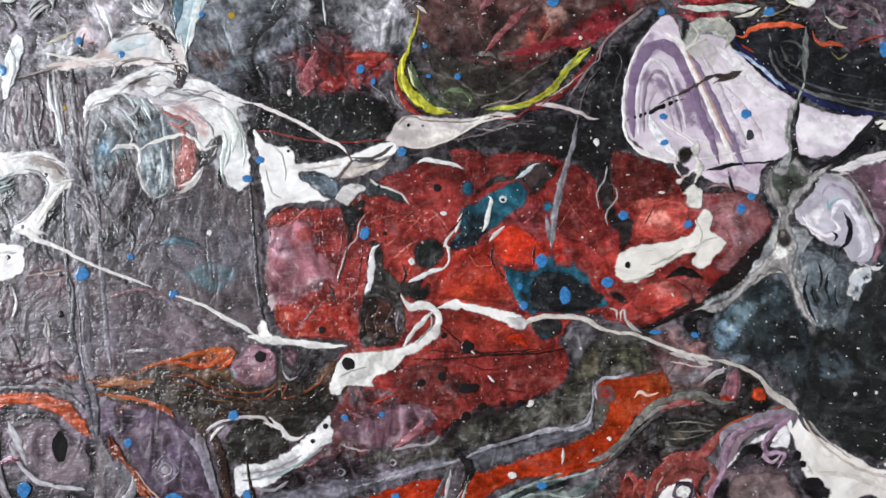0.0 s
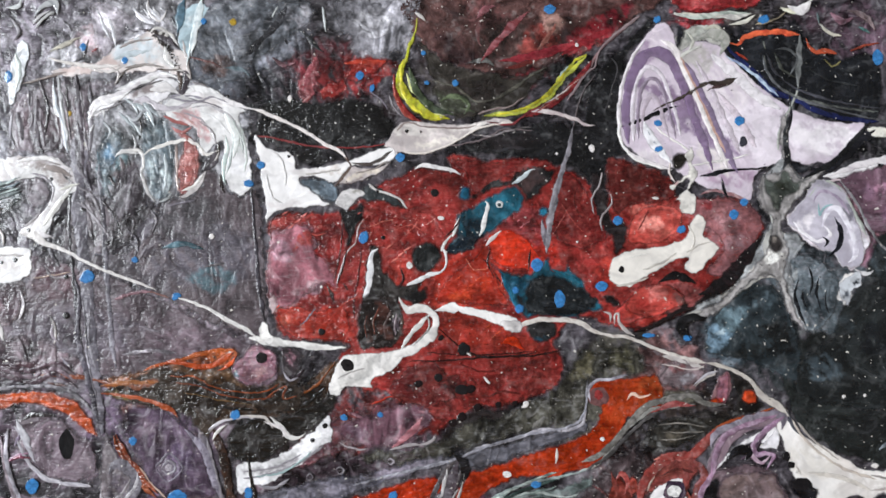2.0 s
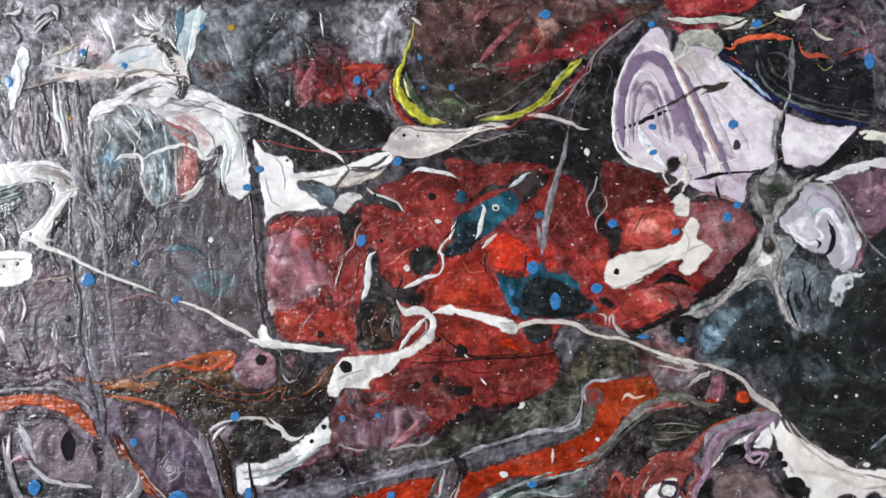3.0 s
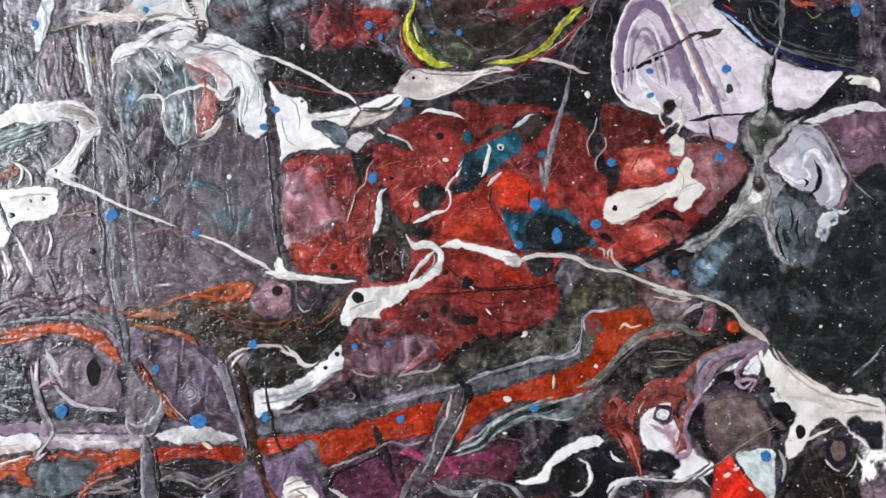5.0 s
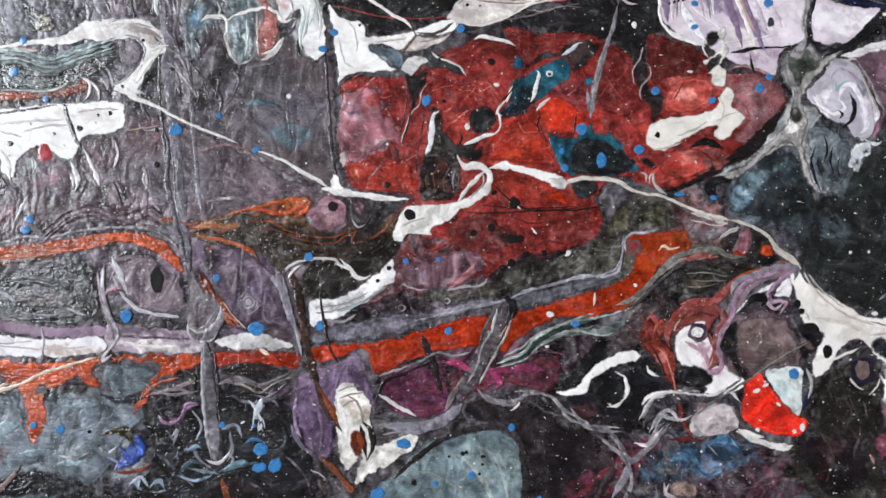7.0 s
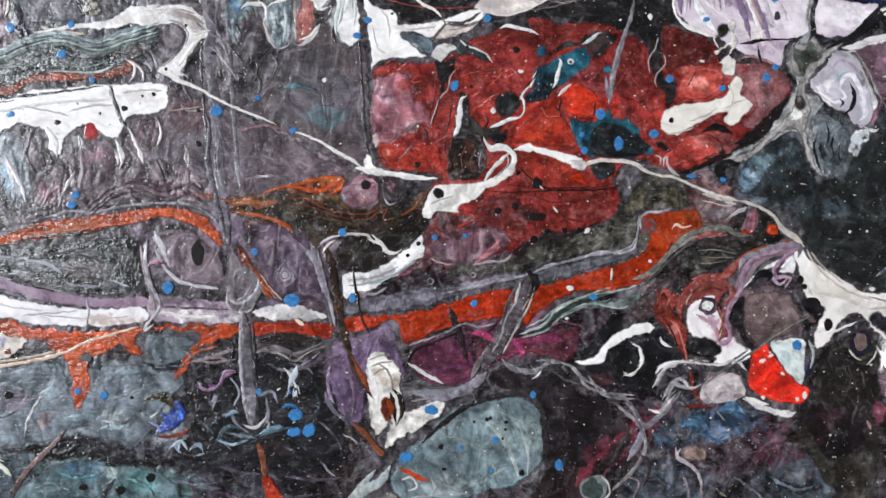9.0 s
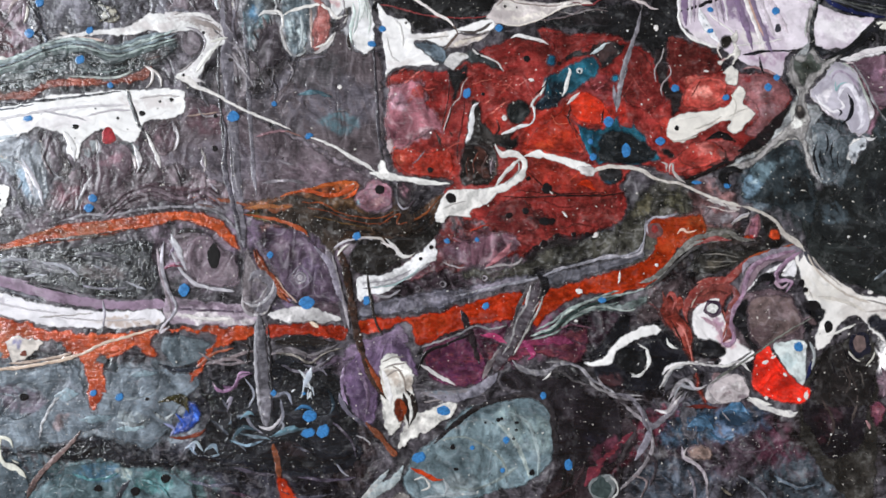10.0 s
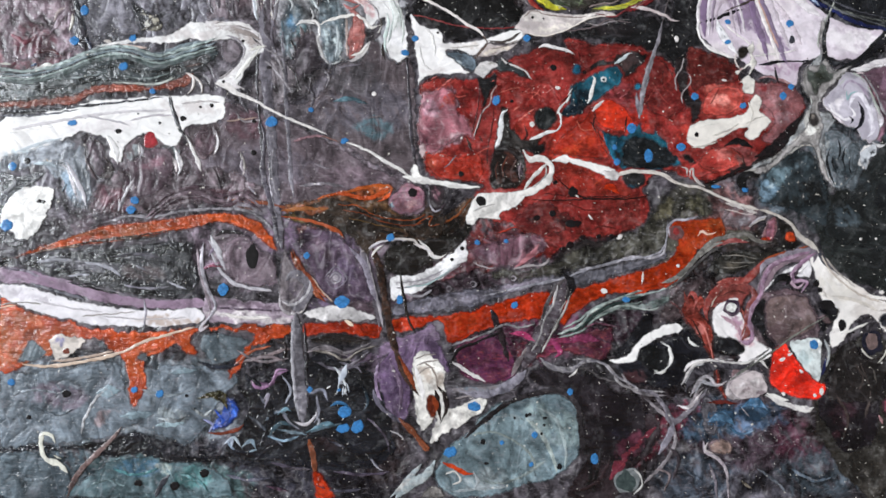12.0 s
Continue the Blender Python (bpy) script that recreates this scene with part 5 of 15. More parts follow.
pool("dark_pool", "dark", 4, "1a191b", [(-23.9, 10.0), (-20.7, 10.2), (-18.1, 11.5), (-17.7, 8.3), (-19.7, 5.1), (-20.2, 1.9), (-22.2, -0.1), (-22.2, 3.8)], label="black slip of paint with gold flecks", wobble=0.3)
streak("paint_thread", "white", 6, "a89a98", [(-17.9, 7.9, 0.38), (-19.3, 5.3, 0.38), (-19.7, 2.5, 0.38), (-21.8, -0.1, 0.38), (-23.0, -3.9, 0.38), (-23.9, -7.7, 0.38)], second="5a3030")
pool("dark_pool", "dark", 4, "2a2e30", [(-17.8, 15.7), (-16.0, 16.1), (-12.3, 14.2), (-9.5, 12.2), (-7.9, 10.0), (-11.0, 10.5), (-14.2, 11.6), (-17.5, 11.5), (-18.8, 13.5)], label="dark grey wedge of paint", wobble=0.2)
streak("paint_thread", "white", 7, "c9c4c2", [(-16.9, 15.7, 0.77), (-15.2, 14.4, 0.51), (-12.3, 13.5, 0.51), (-9.5, 12.2, 0.51), (-7.8, 10.0, 0.38)])
streak("paint_thread", "white", 7, "dedada", [(-6.2, 19.4, 0.51), (-4.4, 20.3, 0.90), (-0.8, 19.8, 0.90), (2.1, 19.2, 0.77), (4.6, 18.1, 0.38)], label="short white bar of paint")
pool("dark_pool", "dark", 5, "201d1c", [(-16.7, 1.5), (-15.1, 2.3), (-13.8, 0.6), (-13.2, -2.6), (-11.5, -5.8), (-9.0, -7.0), (-3.2, -6.1), (-5.1, -8.3), (-3.0, -7.7), (-3.5, -10.8), (-5.7, -12.8), (-8.9, -10.9), (-10.2, -12.8), (-8.9, -15.3), (-8.2, -18.5), (-10.8, -21.6), (-14.6, -22.7), (-18.4, -22.7), (-19.4, -19.8), (-18.5, -14.1), (-17.9, -7.7), (-17.3, -2.0)], [(-12.1, -16.6, 3.8, 6.4, 80, "2c2826"), (-7.0, -10.2, 2.6, 1.9, 0, "1b1a1c"), (-10.2, -17.9, 1.3, 3.8, 80, "5a4a44")], label="black and brown stirred patch", wobble=0.4, veins=(0.8, 0.5))
streak("paint_thread", "dark", 7, "4a3b34", [(-10.9, -10.2, 0.64), (-12.1, -13.4, 0.77), (-11.4, -16.6, 0.77), (-12.0, -19.8, 0.77), (-13.3, -21.9, 0.64)], second="2a2220")
streak("paint_thread", "dark", 7, "584840", [(-9.3, -13.4, 0.64), (-8.9, -16.6, 0.77), (-10.1, -19.8, 0.77), (-11.4, -21.7, 0.51)], second="2a2220")
streak("paint_thread", "white", 8, "d6d4d6", [(-14.5, 1.0, 1.15), (-16.1, -0.7, 1.28), (-16.3, -3.9, 1.54), (-16.6, -7.7, 1.41), (-17.2, -10.3, 1.15), (-16.6, -12.2, 0.77)], label="short white brushed thread of paint", second="9a9a9e")
pool("black_cell", "dark", 5, "1c1f20", [(-7.1, -0.0), (-5.6, 1.9), (-2.6, 2.6), (-0.4, 1.3), (0.3, -1.0), (-0.7, -3.2), (-3.2, -4.9), (-5.5, -4.5), (-6.8, -2.6)], label="round black cell", wobble=0.2)
streak("paint_thread", "white", 8, "c9c7c8", [(-7.8, -7.7, 1.15), (-5.1, -6.4, 1.41), (-2.6, -5.1, 1.15), (-0.0, -4.5, 0.64), (1.2, -2.5, 0.51), (1.0, 0.0, 0.77), (-0.1, 1.3, 0.77)], second="e4e2e2")
streak("paint_thread", "white", 8, "e4e1de", [(-43.8, -19.9, 1.54), (-40.0, -20.5, 2.05), (-36.2, -21.0, 1.92), (-31.1, -21.5, 1.67), (-26.0, -22.0, 1.28), (-21.6, -21.9, 1.02)])
pool("white_pool", "white", 8, "e4e1de", [(-41.2, -20.5), (-41.9, -18.6), (-41.1, -16.1), (-39.8, -16.5), (-39.4, -18.6), (-38.1, -19.9), (-38.7, -21.5)], label="white spur of paint", wobble=0.2)
streak("paint_thread", "white", 8, "dcd8d6", [(-61.6, -10.7, 0.51), (-58.0, -11.7, 0.64), (-54.1, -13.0, 0.77), (-49.6, -15.5, 0.90), (-45.8, -17.4, 1.02), (-42.5, -19.5, 1.28)], label="long white thread of paint across the grey")
streak("paint_thread", "white", 7, "7a5c58", [(-72.6, -10.5, 0.64), (-68.2, -9.5, 0.51), (-64.4, -10.2, 0.51), (-62.4, -11.1, 0.38)])
streak("paint_thread", "white", 8, "e2dfdd", [(-1.3, -13.4, 1.02), (1.9, -12.7, 2.05), (8.3, -13.7, 2.18), (13.4, -15.2, 2.31), (17.2, -16.2, 3.07), (19.1, -16.7, 1.79)], label="thick white rope of paint", second="d6d2d0")
streak("paint_thread", "white", 8, "c9c2bc", [(17.8, -16.7, 1.54), (21.7, -15.4, 1.15), (26.1, -15.2, 1.02), (30.0, -15.4, 1.02), (33.1, -16.4, 1.02), (35.0, -17.7, 0.90), (38.8, -18.7, 0.77), (43.3, -19.2, 0.90), (47.7, -20.9, 0.90), (52.8, -22.9, 0.90), (57.9, -24.2, 1.28), (61.0, -24.9, 1.02)], second="9a8c86")
streak("paint_thread", "white", 8, "a8a09a", [(61.0, -24.9, 1.15), (65.5, -25.8, 1.02), (69.2, -27.6, 1.15), (71.7, -29.5, 1.28), (74.0, -32.4, 1.67), (77.3, -34.5, 2.18), (79.8, -37.0, 2.56)], second="c9c2ba")
pool("white_blob", "white", 9, "d4cfce", [(13.4, -16.2), (15.9, -15.2), (18.5, -15.5), (18.7, -17.7), (17.2, -18.5), (14.9, -17.8)], label="lumpy white clot of paint", wobble=0.3)
streak("paint_thread", "white", 9, "b0a8a6", [(37.4, -13.3, 0.51), (38.9, -13.9, 0.64), (39.1, -15.8, 0.38)])
streak("paint_thread", "white", 9, "b0a8a6", [(40.1, -16.4, 0.51), (39.9, -14.2, 0.51), (40.8, -13.8, 0.51), (41.2, -15.9, 0.64), (42.7, -17.6, 0.90), (44.6, -18.9, 0.90)])
streak("paint_thread", "white", 8, "c8bcb8", [(50.9, -25.2, 0.38), (54.7, -25.8, 0.51), (57.8, -26.4, 0.51), (60.6, -25.4, 0.64)])
streak("paint_thread", "white", 8, "b8b0ac", [(58.4, -30.2, 0.51), (60.6, -28.3, 0.64), (62.6, -27.4, 0.64), (62.9, -26.2, 0.51)])
streak("paint_thread", "white", 8, "b9b2b0", [(60.6, -25.8, 1.28), (57.9, -25.2, 1.54), (54.1, -23.9, 1.54), (50.9, -23.3, 1.02)], second="8a807c")

# teal and dark shapes on the red field
pool("teal_pool", "dark", 4, "1a4a5a", [(3.8, 9.1), (7.0, 11.0), (9.8, 12.3), (12.8, 13.6), (15.3, 15.8), (17.9, 15.6), (19.2, 12.4), (18.3, 9.8), (15.3, 7.8), (13.4, 5.9), (10.8, 4.2), (8.3, 2.0), (6.4, 0.1), (1.9, -0.6), (1.6, 1.1), (3.4, 5.2)], [(5.7, 3.9, 5.1, 3.8, 40, "12222c"), (12.1, 11.7, 3.8, 1.9, 20, "1d5264"), (17.3, 14.3, 2.0, 2.0, 0, "16404e")], label="teal and blue-black pool", wobble=0.4, veins=(0.6, 0.3))
pool("dark_pool", "dark", 3, "1c1b1c", [(6.3, 12.9), (8.3, 14.3), (9.8, 16.6), (12.1, 17.5), (15.3, 17.1), (17.9, 19.5), (22.5, 20.6), (25.7, 19.5), (27.6, 21.5), (25.7, 16.9), (22.4, 13.7), (19.8, 11.7), (18.6, 14.3), (16.6, 15.8), (12.1, 14.3), (8.3, 12.3)], [(19.9, 16.9, 3.8, 2.6, 30, "3a2c2c")], label="black slips of paint", wobble=0.4)
streak("paint_thread", "white", 7, "c4ccd0", [(16.2, 15.8, 0.51), (18.6, 17.5, 1.15), (20.5, 19.1, 0.77), (21.8, 19.5, 0.26)])
pool("teal_pool", "dark", 5, "1b5670", [(4.1, 15.3), (5.4, 15.8), (6.7, 14.9), (6.5, 12.3), (4.9, 11.9), (3.9, 13.2)], label="small teal patch", wobble=0.2)
streak("paint_thread", "white", 7, "dcdad8", [(8.7, 3.7, 0.90), (9.6, 5.9, 1.28), (10.2, 8.4, 1.15), (10.8, 11.0, 1.28), (10.2, 11.9, 0.77)], label="white bone-like streak of paint")
streak("paint_thread", "white", 7, "d8d6d4", [(2.6, 3.6, 1.15), (3.4, 5.8, 0.90), (4.2, 8.4, 0.51)])
streak("paint_thread", "white", 7, "d8d6d4", [(-0.1, 0.3, 1.02), (1.2, 2.6, 0.90), (2.6, 4.2, 0.64)])
streak("paint_thread", "white", 7, "cfc8c6", [(10.3, 1.6, 1.02), (12.1, 3.7, 1.15), (13.8, 5.2, 0.64)])
drop("paint_ring", 8, "cfd0d0", 13.4, 11.3, 1.67, 1.92, 0, "pale ring of paint")
drop("paint_pit", 9, "203038", 13.4, 11.2, 0.90, 1.02, 0, "small black dot of paint")
pool("scarlet_patch", "red", 4, "b82c18", [(10.6, 3.9), (12.8, 5.0), (16.0, 5.5), (19.8, 3.3), (23.4, -0.5), (23.6, -3.5), (18.5, -4.0), (13.4, -3.1), (11.1, -0.6)], [(14.7, 1.4, 3.8, 2.6, 0, "c03018")], label="scarlet patch of paint", wobble=0.3)
pool("teal_pool", "dark", 5, "174656", [(11.5, -2.7), (13.4, -3.2), (17.2, -4.8), (20.4, -4.0), (23.0, -2.4), (24.7, -0.5), (26.2, -3.7), (28.8, -3.1), (29.4, -0.5), (30.7, -4.3), (33.2, -6.2), (33.8, -8.8), (37.6, -11.9), (35.7, -13.6), (32.5, -14.1), (31.2, -15.2), (27.4, -14.9), (22.3, -14.9), (19.8, -15.2), (17.9, -13.3), (15.3, -10.1), (14.0, -6.3)], [(22.3, -10.1, 5.1, 5.1, 0, "14171a"), (30.0, -10.1, 5.8, 3.8, -30, "14171a"), (15.9, -7.6, 2.3, 4.5, 100, "1a4a60"), (28.7, -5.6, 3.8, 1.5, -25, "1a4e5e")], label="teal star-shaped pool with a black middle", wobble=0.4, veins=(0.5, 0.2))
pool("dark_pool", "dark", 4, "1b1a1b", [(19.8, -15.2), (25.5, -15.4), (27.4, -17.7), (25.5, -20.2), (22.9, -20.9), (20.4, -19.0)], [(22.3, -20.3, 2.0, 1.3, 0, "24404e")], label="black slip under the white rope", wobble=0.3)
pool("dark_pool", "dark", 3, "201a1b", [(34.1, 18.3), (35.6, 19.6), (37.3, 18.3), (37.6, 14.4), (38.9, 11.2), (40.1, 7.3), (41.7, 7.9), (43.6, 6.0), (42.7, 2.1), (40.3, -1.1), (39.3, 2.8), (37.2, 5.3), (35.5, 9.2), (34.7, 13.1)], label="black slip of paint", wobble=0.4)
streak("paint_thread", "white", 7, "9a9294", [(37.3, 18.9, 0.51), (36.6, 15.9, 0.51), (35.1, 13.7, 0.51), (34.8, 11.5, 0.38), (35.3, 9.2, 0.26)])
streak("paint_thread", "white", 7, "9a8e90", [(38.8, 14.4, 0.26), (39.4, 11.8, 0.38), (37.6, 9.2, 0.51), (36.8, 7.3, 0.38), (37.3, 5.3, 0.26)])
streak("paint_thread", "grey", 7, "6e6a70", [(30.5, 29.4, 0.64), (29.6, 24.8, 1.15), (28.3, 20.2, 1.41), (26.9, 15.6, 1.67), (26.0, 11.7, 1.67), (25.2, 7.9, 1.67), (24.7, 4.0, 1.67), (24.2, 0.1, 1.02)], label="long grey drip of paint", second="8a868c")
streak("paint_thread", "grey", 6, "5a555c", [(23.4, 7.9, 1.54), (23.9, 4.0, 1.79), (24.3, 0.8, 1.28)], second="77737a")
pool("teal_pool", "dark", 8, "1c5c74", [(22.5, 10.4), (23.4, 11.1), (24.6, 10.7), (24.7, 9.2), (23.7, 8.1), (22.5, 8.9)], label="small teal dot", wobble=0.15)
pool("dark_pool", "dark", 3, "1d1717", [(47.9, -8.7), (54.3, -7.4), (57.4, -12.5), (52.9, -14.4), (46.6, -13.6), (41.5, -13.2), (38.9, -11.9), (37.0, -10.0), (38.9, -9.4), (44.0, -12.3)], [(53.0, -11.2, 2.6, 2.6, 0, "8a4a48")], label="black cleft in the red", wobble=0.3)
pool("dark_pool", "dark", 3, "1a1314", [(59.4, -9.9), (63.3, -6.1), (68.5, -2.9), (71.8, 0.3), (72.4, -2.2), (68.4, -7.4), (64.5, -9.9), (58.1, -13.1), (50.3, -16.6), (40.1, -17.7), (50.4, -15.1), (56.8, -12.5)], label="black cleft in the red", wobble=0.3)
pool("dark_pool", "dark", 6, "141416", [(54.2, -17.0), (54.8, -14.8), (58.7, -13.8), (60.9, -14.0), (61.3, -15.3), (58.7, -15.8), (57.0, -17.0), (58.0, -19.5), (56.4, -20.4), (54.8, -19.1)], label="black hook of paint", wobble=0.2)
streak("paint_thread", "dark", 9, "141216", [(41.3, 29.4, 0.51), (45.9, 31.0, 1.02), (50.4, 33.0, 1.15), (55.0, 34.7, 0.64)])
streak("paint_thread", "dark", 10, "3a322e", [(49.1, 33.4, 0.38), (53.7, 35.7, 0.64), (57.0, 37.4, 1.15), (60.3, 39.4, 1.15), (62.6, 40.2, 1.15), (64.8, 39.7, 1.54), (66.8, 40.5, 1.54), (68.8, 41.3, 1.02)], label="dark brown splinter of paint")
streak("paint_thread", "dark", 10, "3a2a2a", [(61.6, 38.3, 0.64), (64.2, 39.4, 1.28), (66.8, 39.7, 0.77)])

# grey and white tree-like form
pool("grey_tree", "grey", 5, "96989a", [(79.4, 30.9), (81.0, 35.5), (83.1, 39.5), (82.3, 34.2), (80.2, 29.6), (80.5, 23.7), (81.9, 19.8), (84.5, 17.9), (86.4, 18.8), (84.4, 15.3), (81.1, 12.0), (77.2, 10.0), (78.0, 6.2), (81.6, 5.5), (84.1, 3.0), (82.7, 0.4), (82.6, -4.1), (85.0, -9.8), (86.1, -14.9), (84.1, -17.5), (81.0, -15.0), (79.2, -9.9), (78.1, -5.4), (74.9, -4.8), (69.7, -7.4), (65.1, -10.6), (60.0, -13.1), (56.1, -13.8), (60.7, -10.6), (67.1, -7.4), (70.4, -2.2), (73.1, 2.3), (74.9, 6.1), (75.9, 9.4), (73.7, 12.6), (73.8, 17.2), (76.1, 20.4), (78.4, 23.7)], [(78.8, 0.4, 5.1, 3.8, 0, "8e9094"), (76.1, -7.3, 5.1, 2.0, 0, "9a9ca0"), (69.7, -6.1, 6.4, 1.3, 40, "a8a29c"), (79.5, 27.6, 1.3, 5.1, 90, "a8aca8")], label="grey branching form like a tree", wobble=0.35, veins=(0.6, 0.5))
pool("dark_cell", "dark", 7, "20221f", [(75.1, 14.6), (76.7, 17.8), (79.1, 19.8), (80.8, 17.8), (81.8, 13.9), (79.8, 11.3), (77.8, 9.7), (76.3, 12.0)], label="dark olive cell", wobble=0.25)
pool("dark_cell", "dark", 7, "17181c", [(72.2, 18.5), (73.0, 14.6), (74.6, 11.3), (76.2, 8.7), (75.2, 7.4), (72.9, 10.0), (72.1, 14.6)], label="black slip of paint", wobble=0.25)
pool("dark_cell", "dark", 7, "191a1e", [(80.1, 23.4), (82.6, 21.8), (85.8, 21.1), (88.2, 22.2), (85.8, 19.8), (82.5, 18.5), (80.6, 20.4)], label="black slip of paint", wobble=0.25)
streak("paint_thread", "dark", 8, "17171c", [(80.8, 38.2, 0.64), (81.2, 32.9, 0.90), (80.3, 28.3, 0.90), (80.0, 25.0, 0.90), (80.4, 21.7, 0.77)])
streak("paint_thread", "white", 8, "a8aaa4", [(83.0, 39.2, 0.77), (81.3, 34.9, 0.77), (79.6, 31.6, 0.77), (78.5, 28.3, 1.02), (78.2, 24.4, 1.02)])
streak("paint_thread", "white", 8, "b9b8b2", [(79.9, 21.1, 0.64), (80.3, 18.5, 0.90), (81.8, 16.2, 0.90), (83.8, 17.2, 0.64), (85.8, 18.8, 0.64)])
streak("paint_thread", "white", 8, "a6a6a2", [(74.6, 15.9, 1.02), (74.8, 12.6, 1.15), (76.5, 9.4, 1.15), (76.9, 6.2, 1.28)], second="c9c8c2")
pool("white_loop", "white", 8, "b9b8b4", [(74.0, 2.9), (75.1, 5.2), (77.1, 6.2), (79.0, 5.3), (79.2, 2.3), (78.2, -0.9), (76.0, -1.6), (74.3, -0.3)], [(75.6, -1.2, 1.8, 1.2, 0, "e0dcd6"), (78.3, 4.9, 1.0, 1.0, 0, "d9d6d0")], label="pale ring of paint round a dark eye", wobble=0.2)
pool("dark_cell", "dark", 9, "26262c", [(75.4, 1.6), (75.6, 4.0), (77.0, 4.9), (78.3, 3.6), (77.8, 1.4), (76.3, 0.4)], [(77.0, 2.3, 0.6, 0.6, 0, "6a5c52")], label="dark eye inside the pale ring", wobble=0.15)
streak("paint_thread", "white", 8, "9a9894", [(56.1, -13.8, 0.77), (60.6, -12.9, 0.90), (64.5, -11.8, 1.02), (66.4, -9.7, 1.02), (69.7, -8.0, 0.90), (72.9, -5.4, 0.90), (75.5, -4.8, 0.77), (77.4, -5.4, 0.64)], second="c4beb8")
swirl = pool("swirl_pool", "white", 6, "b9afb6", [(79.7, 8.8), (81.0, 10.4), (84.3, 13.3), (86.3, 15.9), (88.3, 17.5), (90.9, 17.0), (93.4, 14.6), (95.3, 11.4), (97.7, 6.9), (98.9, 3.0), (95.4, -3.4), (92.9, -2.8), (91.0, -0.2), (89.2, 1.7), (86.6, 1.4), (82.8, 4.3), (80.5, 6.2)], [(84.1, 5.5, 3.8, 2.6, -30, "d9d0d6"), (94.4, 3.0, 2.0, 5.1, 80, "d6d2d8"), (89.6, 15.9, 3.8, 1.3, 0, "9aa09c"), (95.8, 9.5, 1.3, 5.1, 50, "8e8a94")], label="marbled white and lilac swirl", wobble=0.3, veins=(0.4, 0.4))
streak("band", "white", 8, "a8aca6", [(84.3, 12.7, 1.02), (87.0, 15.9, 1.02), (89.6, 17.0, 0.90), (92.8, 14.6, 0.90), (95.2, 10.5, 0.90), (98.3, 4.3, 0.77)], parent=swirl, proud=0.1)
pool("white_pool", "white", 6, "e0dcda", [(90.8, -8.5), (92.2, -4.7), (95.4, -4.0), (97.3, -6.0), (95.9, -7.9), (93.9, -10.4), (92.6, -11.1)], [(95.3, -7.9, 1.3, 1.8, 0, "30323c")], label="ragged white patch", wobble=0.5)
streak("paint_thread", "white", 7, "dcd8da", [(88.4, 18.5, 1.28), (93.5, 18.8, 1.54), (101.1, 21.2, 1.79)])
streak("paint_thread", "white", 7, "c9b8bc", [(89.6, 17.2, 0.64), (96.1, 18.2, 0.64), (101.1, 19.2, 0.64)])
streak("paint_thread", "dark", 9, "17171c", [(59.9, 18.1, 1.02), (64.4, 19.1, 1.15), (67.7, 19.7, 0.64), (72.9, 20.0, 0.64), (77.4, 20.8, 0.77)])
streak("paint_thread", "dark", 9, "1b1b22", [(64.8, 17.8, 0.77), (65.4, 15.2, 1.02), (66.3, 13.2, 0.64)])
streak("paint_thread", "dark", 7, "1b1b20", [(84.5, 20.5, 1.02), (89.7, 19.8, 1.02), (93.7, 23.1, 1.79), (97.7, 27.1, 2.31), (101.4, 29.7, 2.56)])
streak("paint_thread", "white", 9, "dedad6", [(57.4, 20.3, 0.38), (61.3, 21.3, 0.51), (66.4, 22.1, 0.51), (71.7, 23.4, 0.38)])
streak("paint_thread", "white", 9, "dedad6", [(49.7, 29.5, 0.38), (52.9, 27.2, 0.51), (55.5, 25.5, 0.51), (57.2, 23.9, 0.64)])
pool("white_tongue", "white", 9, "e0dbd4", [(56.4, 23.3), (58.1, 25.2), (58.7, 23.3), (58.0, 21.0), (59.5, 19.4), (58.6, 17.1), (57.5, 15.1), (59.2, 13.2), (59.1, 10.3), (57.4, 9.0), (55.2, 9.9), (54.9, 11.9), (54.0, 12.5), (56.6, 15.1), (57.1, 17.7), (55.0, 16.0), (53.4, 14.5), (52.8, 15.8), (54.7, 17.1), (56.7, 18.6), (57.1, 20.3)], [(55.0, 17.1, 1.0, 1.3, 0, "b08a88")], label="ragged cream-white column of paint", wobble=0.3)
pool("dark_cell", "dark", 8, "1a1714", [(53.2, 19.7), (53.5, 22.5), (55.5, 23.8), (57.1, 23.3), (56.7, 21.0), (55.0, 19.4)], label="black cell of paint", wobble=0.2)
streak("paint_thread", "white", 9, "d0c4c0", [(53.1, 21.6, 0.64), (52.8, 19.0, 0.64), (54.1, 16.8, 0.51)])
streak("paint_thread", "white", 8, "8a6468", [(59.8, 13.8, 0.51), (63.1, 14.8, 0.77), (67.6, 13.9, 0.77), (71.4, 12.2, 0.64)], second="c0a8a8")

# dark pools and coloured rims at the top
pool("dark_pool", "dark", 2, "151516", [(-44.9, 32.3), (-41.0, 34.9), (-35.9, 36.2), (-29.4, 35.0), (-22.9, 36.3), (-17.7, 35.7), (-12.5, 32.4), (-10.5, 30.5), (-12.4, 26.5), (-16.3, 25.2), (-21.5, 23.5), (-24.0, 22.9), (-29.2, 26.4), (-34.5, 29.0), (-39.7, 31.0), (-43.6, 32.3)], label="black pool with fine pale flecks", wobble=0.5)
pool("dark_pool", "dark", 2, "151416", [(-43.5, 30.3), (-39.7, 30.7), (-33.2, 28.1), (-27.9, 24.8), (-24.0, 22.2), (-24.6, 20.6), (-33.0, 19.9), (-35.0, 23.4), (-39.5, 24.4), (-42.8, 27.0)], label="black pool of paint", wobble=0.3)
